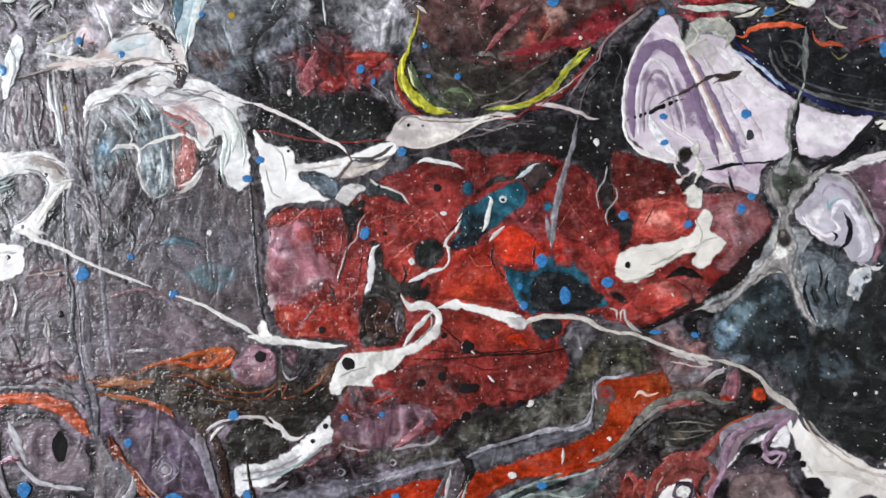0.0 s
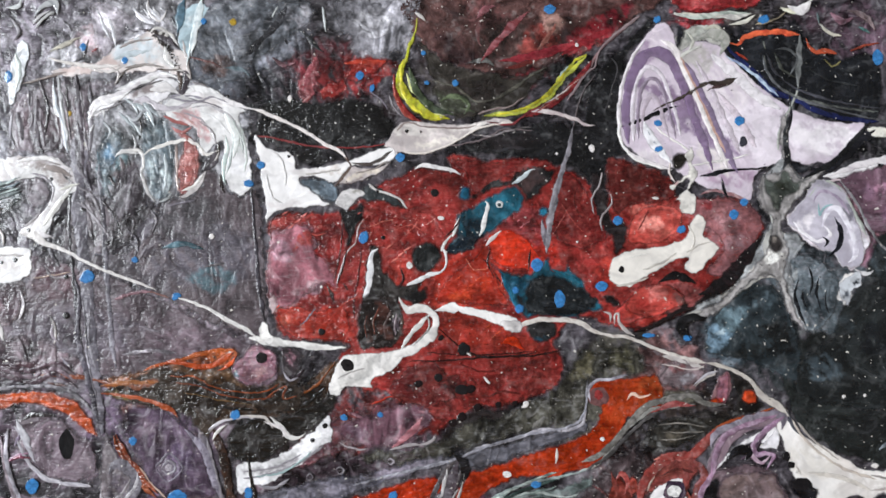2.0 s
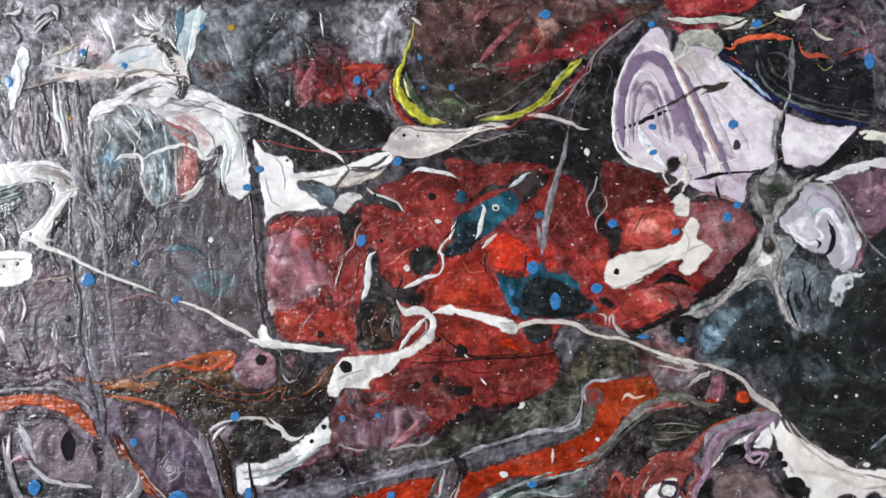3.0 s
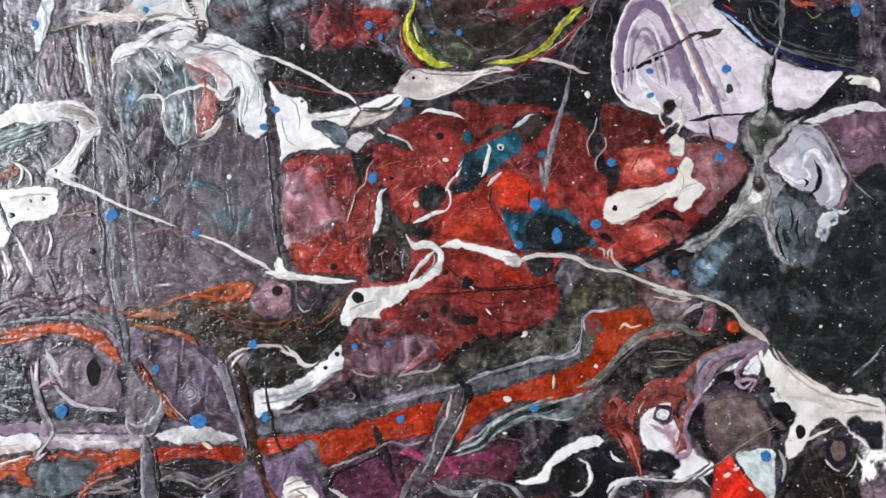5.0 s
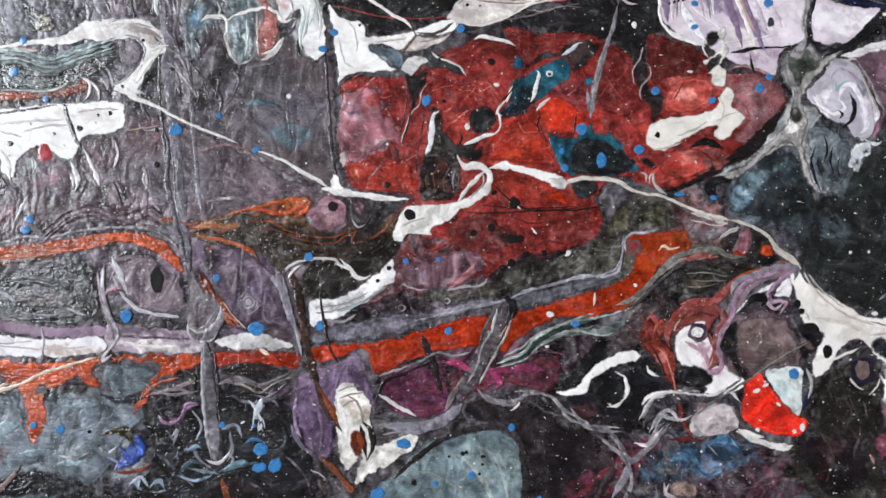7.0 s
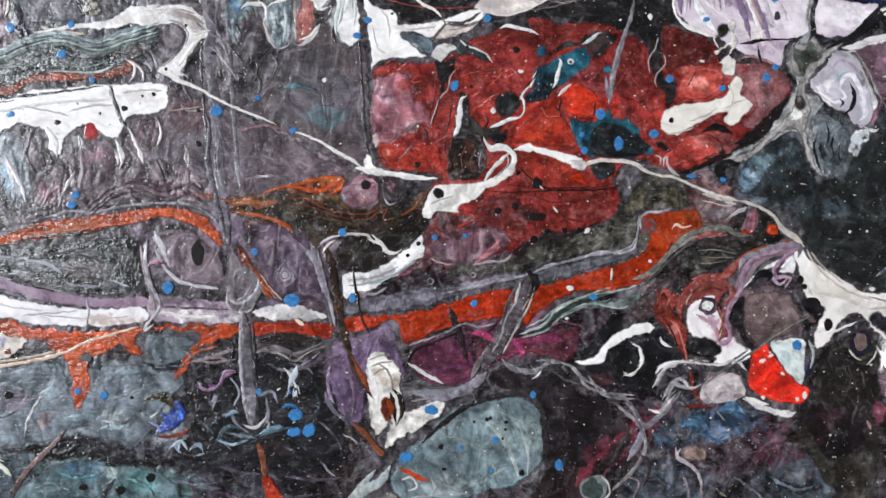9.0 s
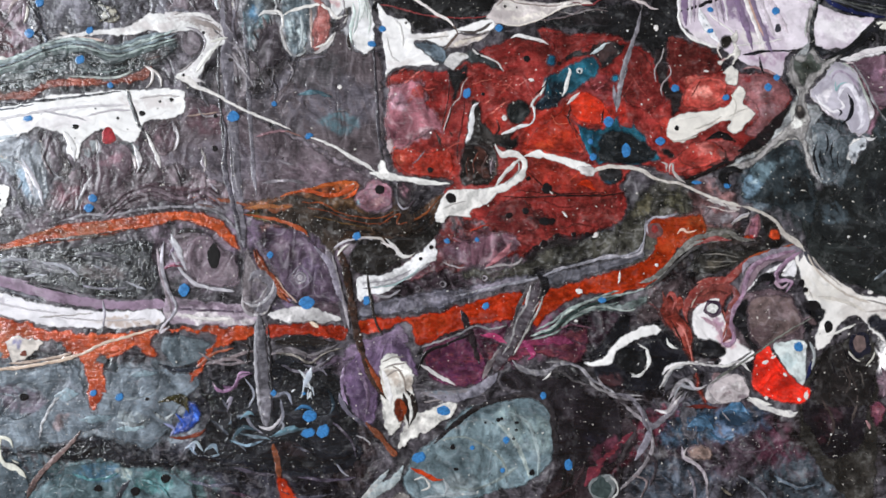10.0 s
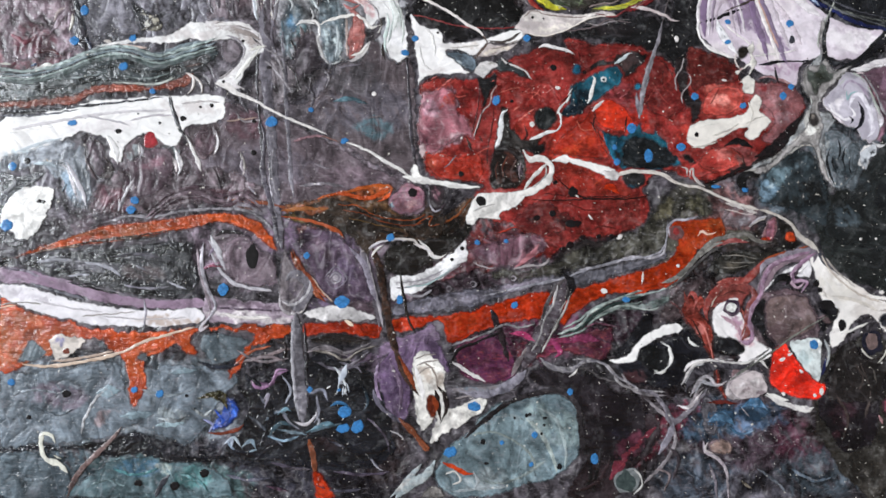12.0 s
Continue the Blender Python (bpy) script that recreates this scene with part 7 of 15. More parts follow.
pool("dark_cell", "dark", 9, "1a1a26", [(80.0, -53.6), (81.2, -52.2), (84.0, -51.9), (86.1, -53.5), (85.1, -55.6), (83.3, -57.1), (81.9, -55.7)], label="dark cell in the white pool", wobble=0.15)
drop("paint_dot", 10, "5f4e50", 82.6, -56.1, 3.09, 3.09, 0, "mauve-grey dot")
drop("paint_ring", 9, "1e1e2a", 96.7, -62.5, 6.46, 7.86, 0, "dark ring of paint")
drop("paint_dot", 10, "6e5c5a", 96.4, -62.5, 4.21, 5.05, 0, "brown-grey dot inside the ring")
pool("dark_pool", "dark", 8, "16171f", [(98.1, -55.5), (100.9, -53.4), (103.0, -54.8), (105.1, -54.7), (107.7, -55.4), (107.7, -61.7), (104.5, -62.4), (102.3, -59.7), (98.8, -57.6)], label="navy-black pool", wobble=0.2)
pool("dark_pool", "dark", 8, "211d1d", [(85.4, -64.7), (89.6, -61.9), (91.8, -63.3), (93.2, -66.7), (96.7, -67.4), (101.6, -65.3), (102.3, -68.7), (100.2, -75.7), (99.5, -80.2), (84.1, -80.3), (82.7, -75.9), (84.0, -68.9)], label="brown-black pool", wobble=0.3, veins=(0.7, 0.3))
streak("paint_thread", "dark", 10, "1e2450", [(82.3, -67.5, 0.84), (81.9, -71.0, 0.98), (81.0, -73.1, 0.84)])
streak("paint_thread", "white", 9, "8a8c90", [(81.9, -62.2, 1.12), (83.3, -66.1, 0.98), (82.6, -70.3, 0.84)], second="b0b2b0")
streak("paint_thread", "white", 9, "b4b0a8", [(100.9, -64.6, 0.84), (100.2, -66.7, 0.70), (98.1, -68.8, 0.56)], second="d8d4c8")
streak("paint_thread", "white", 9, "c9c4bc", [(93.2, -64.6, 0.98), (95.0, -66.7, 0.84), (96.7, -67.4, 0.56)])
pool("grey_swirl", "white", 7, "8c8486", [(51.8, -79.0), (53.2, -74.8), (55.3, -72.7), (59.5, -70.8), (63.0, -72.6), (64.7, -76.1), (61.6, -79.6), (58.1, -80.6), (54.6, -80.6)], [(57.4, -74.7, 3.5, 2.2, 20, "b8aab0"), (53.2, -77.6, 2.2, 1.4, 30, "cfc6c8")], label="pale grey-lilac swirl", wobble=0.4, veins=(0.5, 0.5))
streak("paint_thread", "white", 8, "a8a8ac", [(39.9, -76.3, 0.70), (41.9, -72.8, 0.84), (43.3, -71.0, 0.84), (48.9, -70.9, 1.12), (54.5, -70.3, 1.12)], second="2a2c30")
streak("paint_thread", "white", 8, "9a9aa0", [(43.4, -79.0, 1.26), (44.8, -75.6, 1.40), (46.9, -76.2, 1.26), (50.4, -76.9, 0.98)])
streak("paint_thread", "white", 8, "e0dcd8", [(64.7, -78.6, 1.12), (68.6, -79.9, 1.40), (71.4, -80.5, 1.12)])
# the scarlet cell's white highlights, set on it as six pale beads
drop("pale_fleck", 12, "dcd6d4", 69.1, -68.5, 1.97, 1.12, 30, "small pale fleck, paint or painted highlight")
drop("pale_fleck", 12, "dcd6d4", 71.4, -67.0, 1.68, 0.84, 30, "small pale fleck, paint or painted highlight")
drop("pale_fleck", 12, "dcd6d4", 74.9, -71.8, 1.40, 0.84, -30, "small pale fleck, paint or painted highlight")
drop("pale_fleck", 12, "dcd6d4", 69.7, -78.5, 1.12, 1.12, 0, "small pale fleck, paint or painted highlight")
drop("pale_fleck", 12, "dcd6d4", 81.3, -77.6, 1.40, 2.25, 0, "small pale fleck, paint or painted highlight")
drop("pale_fleck", 12, "dcd6d4", 79.2, -78.7, 1.12, 1.12, 0, "small pale fleck, paint or painted highlight")
drop("pale_fleck", 12, "dcd6d4", 92.3, -32.2, 0.84, 0.84, 0, "small pale fleck, paint or painted highlight")
drop("pale_fleck", 12, "dcd6d4", 99.2, -47.8, 1.68, 1.12, 0, "small pale fleck, paint or painted highlight")
drop("pale_fleck", 12, "dcd6d4", 32.8, -70.1, 0.70, 0.70, 0, "small pale fleck, paint or painted highlight")
drop("pale_fleck", 12, "dcd6d4", 14.9, -58.7, 1.12, 0.70, 0, "small pale fleck, paint or painted highlight")
drop("paint_pit", 7, "4a3c1a", 98.7, -25.5, 1.68, 2.25, 0, "small gold-brown pit")
pool("grey_haze", "grey", 3, "3c4146", [(83.2, -23.4), (86.7, -22.7), (91.0, -23.7), (90.7, -29.6), (86.7, -33.2), (83.9, -31.1)], label="grey hazy patch", wobble=0.5)
pool("dark_pool", "dark", 2, "1d2020", [(78.3, -27.0), (83.9, -18.5), (90.9, -17.0), (98.0, -19.7), (107.7, -22.4), (107.7, -47.7), (98.1, -47.8), (91.0, -45.1), (83.9, -41.0), (79.7, -35.4)], [(89.6, -25.4, 4.2, 5.6, 80, "33383a"), (98.1, -35.2, 5.6, 7.0, 0, "161819")], label="black-green pool with fine painted glints", wobble=0.5)
streak("paint_thread", "grey", 5, "7a8086", [(100.2, -44.3, 0.98), (103.0, -41.9, 1.12), (105.1, -40.0, 0.84), (107.7, -36.8, 0.84)], second="4a5058")
pool("pink_patch", "red", 3, "7c5a66", [(93.7, 17.0), (100.8, 20.7), (107.6, 21.5), (107.6, 5.9), (102.2, 3.0), (98.0, 7.1), (95.1, 12.1)], [(103.7, 15.7, 4.2, 2.8, 0, "8a6070"), (105.1, 8.7, 3.5, 2.8, 0, "6e4f5c")], label="dusky pink poured patch", wobble=0.4)
pool("white_pool", "white", 7, "dedad0", [(99.4, 29.9), (106.5, 29.3), (107.6, 25.7), (103.6, 27.4), (100.1, 27.8)], label="cream white patch", wobble=0.3)
pool("textured_field", "folds", 3, "383630", [(28.3, -36.0), (29.0, -30.4), (31.7, -26.1), (35.2, -22.6), (40.1, -20.4), (45.8, -21.7), (47.9, -25.9), (45.8, -27.4), (40.2, -27.1), (36.0, -27.5), (33.5, -29.6), (32.5, -34.5), (30.4, -38.0), (24.8, -38.8), (13.6, -41.7), (6.7, -43.9), (8.0, -40.4), (13.6, -38.9), (19.2, -37.5), (24.1, -33.9)], [(38.8, -24.6, 5.6, 3.5, 0, "4e4b3c"), (22.0, -38.1, 5.6, 1.7, 10, "4c4a40")], label="olive-grey crackled field", wobble=0.6, veins=(1.0, 0.9), fine=0.35)
pool("dark_pool", "dark", 3, "221d1e", [(-15.7, -47.6), (-8.7, -45.5), (-1.8, -43.3), (3.8, -37.6), (9.4, -35.5), (18.5, -35.4), (22.0, -33.2), (25.5, -31.8), (24.1, -34.6), (19.2, -38.2), (13.6, -41.7), (5.3, -43.9), (-1.7, -46.1), (-10.1, -48.7)], label="black band of paint", wobble=0.4)
drop("paint_pit", 12, "1a181a", 5.6, -22.2, 2.39, 2.39, 0, "small black dot of paint")
drop("paint_pit", 12, "1a181a", 5.1, -31.3, 3.09, 2.53, 0, "small black dot of paint")
drop("paint_pit", 12, "1a181a", -0.5, -28.6, 1.97, 1.97, 0, "small black dot of paint")

# left-hand part: bands, drips and cells
pool("teal_band", "dark", 2, "31383b", [(-156.2, 3.5), (-147.2, 4.0), (-138.2, 6.4), (-129.2, 10.1), (-118.4, 8.9), (-109.2, 11.0), (-100.0, 13.9), (-96.7, 12.5), (-101.2, 7.4), (-108.9, 4.6), (-115.0, 3.0), (-125.7, 2.4), (-133.2, -0.8), (-143.8, -2.9), (-155.8, -4.7)], [(-141.0, 1.2, 14.6, 2.3, 8, "262b2d"), (-104.4, 9.7, 6.5, 3.2, 10, "2c2a2c")], label="dark teal-grey band of paint", wobble=0.5, veins=(0.8, 0.4))
pool("rust_band", "orange", 3, "6c3428", [(-155.8, -4.3), (-146.8, -3.1), (-136.3, -1.4), (-131.8, 1.4), (-122.7, 2.5), (-113.4, 2.7), (-105.8, 6.4), (-103.5, 5.7), (-105.7, 2.8), (-111.8, 1.2), (-122.5, -0.2), (-130.2, -1.1), (-136.1, -4.1), (-146.6, -5.8), (-155.7, -6.4)], [(-118.0, 1.7, 9.7, 1.3, 0, "7a3a2a"), (-107.3, 4.4, 3.2, 1.6, 0, "6a4038")], label="rust-red band of paint", wobble=0.4)
streak("paint_thread", "grey", 5, "8a9494", [(-156.3, 5.1, 0.97), (-148.7, 4.3, 0.81), (-141.2, 6.3, 0.81), (-133.8, 9.6, 0.97), (-127.7, 11.2, 0.97), (-121.5, 10.3, 0.81), (-115.3, 9.7, 0.81), (-109.2, 11.3, 0.81), (-103.1, 13.8, 0.81), (-99.2, 14.5, 0.65)])
streak("paint_thread", "grey", 5, "6a767c", [(-131.6, 11.0, 0.97), (-126.3, 12.4, 0.97), (-120.1, 11.6, 0.97), (-113.9, 11.5, 0.97), (-106.2, 14.4, 1.14), (-100.1, 16.0, 1.30)])
streak("paint_thread", "grey", 5, "aab0b0", [(-133.8, 10.4, 0.65), (-129.4, 12.7, 0.81), (-124.8, 13.0, 0.81), (-118.6, 12.4, 0.65)])
streak("paint_thread", "grey", 5, "9aa09c", [(-125.8, 2.7, 0.49), (-119.6, 2.7, 0.65), (-113.4, 3.0, 0.65), (-108.9, 4.9, 0.49)])
streak("paint_thread", "white", 5, "c9c8c4", [(-147.3, 5.0, 0.81), (-143.6, 6.6, 1.46), (-141.2, 6.3, 0.97)])
streak("paint_thread", "white", 5, "c0bfba", [(-156.4, 6.3, 1.30), (-153.4, 6.2, 1.30)])
streak("paint_thread", "white", 5, "b8b0ac", [(-128.7, 14.3, 1.95), (-126.3, 13.8, 1.30)])
streak("paint_thread", "white", 5, "c0aca4", [(-124.0, 13.6, 0.81), (-120.1, 12.9, 0.81), (-117.0, 12.8, 0.81)])
pool("dark_cell", "dark", 3, "1a1b1e", [(-122.7, 26.2), (-119.2, 24.5), (-114.4, 21.1), (-113.0, 18.8), (-115.7, 17.8), (-118.9, 18.8), (-120.6, 21.6)], label="black wedge of paint", wobble=0.3)
pool("white_blob", "white", 5, "cfcdc6", [(-118.0, 19.8), (-117.2, 22.1), (-115.2, 21.9), (-115.8, 19.4), (-117.3, 18.5)], label="small white clot", wobble=0.3)
streak("paint_thread", "white", 5, "c9c4bc", [(-138.8, 22.8, 0.49), (-137.7, 19.7, 0.97), (-138.5, 16.5, 0.81)])
streak("paint_thread", "dark", 2, "2c2e34", [(-137.0, 25.3, 2.27), (-135.9, 20.6, 2.27), (-134.1, 15.9, 1.95), (-133.9, 11.1, 1.30)])
streak("paint_thread", "white", 4, "9a8c8c", [(-142.7, 18.6, 0.97), (-141.4, 21.9, 0.97), (-139.4, 22.8, 0.81)])
streak("paint_thread", "grey", 5, "c2bcc0", [(-139.0, -20.8, 0.97), (-136.3, -22.3, 1.46), (-134.9, -26.1, 1.46), (-133.2, -30.0, 1.46), (-131.5, -33.0, 1.30)], second="8e8890")
streak("paint_thread", "grey", 5, "a8a4a8", [(-135.8, -23.0, 0.81), (-133.6, -28.4, 0.97), (-132.3, -32.8, 0.81)])
pool("grey_patch", "grey", 3, "6c727a", [(-144.3, -20.3), (-138.3, -19.5), (-132.5, -14.2), (-131.3, -22.0), (-129.5, -28.2), (-131.5, -33.0), (-136.1, -31.7), (-138.0, -25.5), (-140.3, -24.8)], [(-136.4, -27.0, 2.6, 3.9, 0, "7a8ea0")], label="pale blue-grey patch", wobble=0.5)
pool("brown_cell", "dark", 5, "3c3234", [(-132.7, -16.6), (-133.4, -12.6), (-131.4, -11.8), (-127.9, -14.0), (-126.2, -17.8), (-123.7, -21.7), (-125.1, -24.9), (-128.9, -24.3), (-131.4, -20.4)], label="dark mauve drip-shaped cell", wobble=0.3, veins=(0.6, 0.4))
streak("paint_thread", "white", 7, "6a6260", [(-130.9, -15.7, 0.81), (-128.9, -19.5, 0.81), (-127.5, -21.8, 0.65)])
streak("paint_thread", "white", 7, "5a4c50", [(-132.3, -18.1, 0.81), (-130.6, -22.0, 0.81), (-128.6, -25.0, 0.65)])
pool("brown_cell", "grey", 5, "4c4044", [(-122.4, -16.8), (-119.6, -12.7), (-115.5, -10.9), (-111.9, -11.6), (-106.7, -12.9), (-105.9, -16.8), (-107.5, -21.7), (-111.3, -22.7), (-114.6, -18.8), (-116.8, -21.3), (-120.0, -19.9)], [(-109.4, -15.4, 2.6, 1.9, -30, "4f5c5e"), (-118.6, -16.7, 1.9, 2.6, 0, "8a9094")], label="mauve-grey drip-shaped cell", wobble=0.4, veins=(0.6, 0.5))
drop("paint_dot", 9, "8e3638", -114.6, -13.3, 3.57, 3.57, 0, "dusty red dot")
streak("paint_thread", "white", 7, "cfc4c6", [(-108.8, -17.0, 0.97), (-107.6, -19.3, 1.14), (-107.2, -21.7, 0.81)])
streak("paint_thread", "white", 7, "d0cccc", [(-117.9, -14.2, 0.49), (-117.3, -17.4, 0.65), (-116.6, -20.1, 0.49)])
pool("brown_cell", "grey", 4, "4f4246", [(-105.0, -10.4), (-102.0, -7.9), (-96.6, -6.8), (-95.3, -10.7), (-97.0, -15.6), (-99.9, -18.1), (-102.3, -16.7)], [(-98.5, -14.9, 1.6, 2.3, 40, "7a665e")], label="mauve cell", wobble=0.3, veins=(0.5, 0.4))
streak("paint_thread", "white", 7, "b4aaac", [(-97.3, -9.2, 0.65), (-96.3, -12.4, 0.81), (-97.2, -16.4, 0.65)])
streak("paint_thread", "dark", 9, "2c2a2e", [(-110.5, 0.5, 0.81), (-109.6, -2.7, 1.14), (-108.0, -6.6, 1.30), (-106.6, -10.0, 1.14), (-104.9, -12.0, 0.81)], label="thin dark drip over the white band")
streak("paint_thread", "white", 8, "cfcaca", [(-105.3, -10.9, 0.65), (-103.2, -14.6, 0.81), (-101.5, -18.2, 1.30), (-100.6, -21.0, 1.62)])
streak("paint_thread", "white", 7, "c4bcba", [(-106.2, 6.7, 1.14), (-103.9, 5.2, 0.81), (-104.1, 2.0, 0.65), (-105.2, 0.6, 0.65)])
streak("paint_thread", "white", 7, "bab2b0", [(-103.9, 5.7, 0.65), (-101.8, 3.7, 0.65), (-101.2, 1.0, 0.49)])
streak("paint_thread", "white", 7, "d9d4d2", [(-97.6, 3.9, 1.95), (-94.4, 3.5, 2.27), (-91.5, 1.5, 1.30), (-86.7, -0.3, 0.97), (-81.9, -2.8, 0.81), (-77.0, -5.0, 0.81), (-72.2, -6.6, 0.81), (-68.1, -8.0, 0.65), (-65.7, -9.2, 0.49)], label="long cream thread of paint")
drop("paint_pit", 12, "1a181a", -106.0, -6.5, 1.79, 1.46, 0, "small black dot of paint")
drop("paint_pit", 12, "1a181a", -98.4, -2.4, 1.14, 1.14, 0, "small black dot of paint")
drop("paint_pit", 12, "1a181a", -101.5, -3.0, 0.81, 0.81, 0, "small black dot of paint")
drop("paint_pit", 12, "1a181a", -123.5, -11.0, 1.79, 1.30, 0, "small black dot of paint")
drop("paint_pit", 12, "1a181a", -118.4, -5.8, 0.49, 0.49, 0, "small black dot of paint")
drop("paint_pit", 12, "1a181a", -112.4, -8.1, 0.81, 0.81, 0, "small black dot of paint")
drop("paint_pit", 12, "1a181a", -143.7, -31.5, 1.62, 0.97, 0, "small black dot of paint")
drop("paint_pit", 12, "1a181a", -142.5, -31.6, 0.97, 0.97, 0, "small black dot of paint")
drop("paint_pit", 12, "1a181a", -147.6, -20.4, 1.95, 1.95, 0, "small black dot of paint")
drop("paint_pit", 12, "1a181a", -86.4, -6.2, 1.14, 1.14, 0, "small black dot of paint")
drop("paint_pit", 12, "1a181a", -86.3, -15.1, 1.62, 1.62, 0, "small black dot of paint")
pool("dark_pool", "dark", 5, "191a26", [(-154.6, -24.7), (-148.6, -24.1), (-141.9, -22.8), (-145.5, -26.6), (-147.5, -29.8), (-150.5, -30.8), (-150.7, -34.7), (-153.9, -36.4)], label="navy-black patch", wobble=0.3)
pool("dark_pool", "dark", 5, "26242a", [(-153.8, -39.5), (-150.7, -40.9), (-146.8, -42.8), (-149.0, -44.7), (-153.5, -43.4)], label="black patch", wobble=0.3)
streak("paint_thread", "grey", 4, "827e84", [(-126.7, -36.8, 0.65), (-119.2, -34.6, 0.81), (-113.0, -34.6, 0.81), (-105.4, -32.7, 0.81), (-96.2, -31.5, 0.81), (-88.4, -31.5, 0.81), (-83.6, -33.3, 0.81), (-79.5, -37.1, 0.81)])
streak("paint_thread", "dark", 5, "3a2a20", [(-135.5, -43.6, 0.49), (-126.5, -41.5, 0.81), (-117.4, -40.0, 0.81), (-108.2, -38.0, 0.65)])
streak("paint_thread", "dark", 6, "3c2c24", [(-131.0, -42.4, 0.49), (-120.4, -40.9, 0.65), (-111.2, -39.7, 0.49)])
pool("dark_pool", "dark", 2, "26272b", [(-147.2, -48.5), (-136.9, -45.0), (-123.3, -43.4), (-109.6, -40.8), (-101.9, -41.2), (-100.8, -47.5), (-99.7, -53.8), (-107.3, -56.9), (-119.6, -56.1), (-130.4, -53.4), (-141.1, -51.4)], [(-130.6, -48.7, 9.7, 1.6, -5, "5a5860"), (-115.3, -49.7, 6.5, 2.3, 0, "3c3436")], label="black and grey stirred pool", wobble=0.5, veins=(0.8, 0.7))
streak("paint_thread", "grey", 5, "8a8a92", [(-143.5, -48.4, 0.97), (-139.0, -47.4, 0.97), (-133.7, -47.5, 1.14)], second="5a5a62")
streak("paint_thread", "grey", 5, "8a8a92", [(-130.7, -47.9, 0.81), (-126.1, -48.5, 0.97), (-122.2, -49.9, 0.81)], second="5a5a62")
streak("paint_thread", "grey", 5, "8a8a92", [(-135.0, -51.7, 0.65), (-129.0, -51.0, 0.65)], second="5a5a62")
streak("paint_thread", "grey", 5, "8a8a92", [(-124.6, -48.4, 0.81), (-120.6, -51.4, 0.81)], second="5a5a62")
streak("paint_thread", "grey", 5, "8a8a92", [(-107.5, -52.5, 0.65), (-102.8, -54.2, 0.65)], second="5a5a62")
streak("paint_thread", "grey", 5, "8a8a92", [(-116.9, -48.1, 0.97), (-113.5, -49.6, 0.97)], second="5a5a62")
streak("paint_thread", "grey", 7, "4a4a52", [(-144.7, -54.2, 0.81), (-137.8, -56.0, 0.97), (-130.1, -58.0, 0.81)])
streak("paint_thread", "grey", 8, "8a8690", [(-114.2, -57.5, 0.49), (-113.5, -61.3, 0.65), (-113.8, -65.3, 0.65)])
streak("paint_thread", "white", 7, "a09a98", [(-130.6, -62.7, 0.49), (-123.8, -61.9, 0.49), (-116.3, -61.0, 0.32)])
streak("paint_thread", "white", 7, "8c8884", [(-152.5, -60.4, 0.49), (-146.6, -59.4, 0.49), (-141.4, -59.7, 0.65)])
streak("paint_thread", "white", 8, "c9b4a4", [(-145.7, -76.3, 0.65), (-138.2, -76.6, 0.97), (-129.2, -75.1, 0.97), (-120.2, -72.5, 0.97), (-113.6, -69.2, 0.81), (-106.8, -66.9, 0.81), (-100.0, -64.8, 0.65)], label="cream thread of paint over the orange", second="a8907e")
streak("paint_thread", "white", 8, "b09c90", [(-138.2, -75.3, 0.65), (-130.7, -74.3, 0.81), (-121.8, -72.1, 0.65)])
streak("paint_thread", "white", 7, "e0b8a0", [(-152.5, -61.1, 0.49), (-148.1, -60.2, 0.49)])
pool("white_patch", "white", 7, "d2c9c2", [(-138.3, -69.2), (-136.4, -67.9), (-132.6, -68.2), (-129.5, -68.9), (-130.9, -71.3), (-133.8, -73.7), (-136.7, -75.3), (-138.1, -72.3)], [(-136.3, -69.4, 1.3, 1.3, 0, "8a86a8")], label="cream patch with a red-brown dot", wobble=0.4)
drop("paint_dot", 9, "6e3a2e", -134.2, -72.4, 1.95, 1.79, 0, "red-brown dot")
pool("grey_cell", "grey", 4, "59646b", [(-147.2, -75.6), (-145.2, -70.9), (-143.4, -68.6), (-140.7, -70.8), (-139.1, -73.8), (-142.7, -75.8)], label="small blue-grey cell", wobble=0.4)
pool("grey_cell", "grey", 4, "4f5358", [(-126.4, -70.3), (-124.7, -68.7), (-123.1, -69.9), (-123.6, -71.5), (-125.5, -71.6)], label="small grey cell", wobble=0.3)
pool("grey_cell", "grey", 4, "4a4c50", [(-115.9, -74.7), (-114.2, -71.5), (-111.8, -73.0), (-112.2, -74.9)], label="small grey cell", wobble=0.3)
pool("grey_field", "grey", 1, "5e6770", [(-151.4, -80.3), (-142.6, -77.8), (-129.2, -75.8), (-120.1, -74.8), (-117.4, -84.0), (-114.9, -87.8), (-114.6, -77.8), (-103.3, -74.3), (-95.6, -75.6), (-87.8, -77.0), (-89.1, -81.7), (-92.7, -86.5), (-94.8, -92.0), (-100.6, -97.6), (-108.4, -94.7), (-114.6, -92.5), (-122.0, -95.7), (-131.0, -97.5), (-141.4, -98.5), (-150.3, -99.4)], [(-136.2, -84.5, 8.1, 3.2, 0, "665e6a"), (-105.6, -89.9, 4.9, 2.6, 0, "7c8488"), (-123.8, -90.4, 2.6, 1.9, 0, "8a7c80"), (-121.2, -82.6, 2.6, 4.9, 60, "7c828c")], label="blue-grey field of paint", wobble=0.5, veins=(0.4, 0.45))
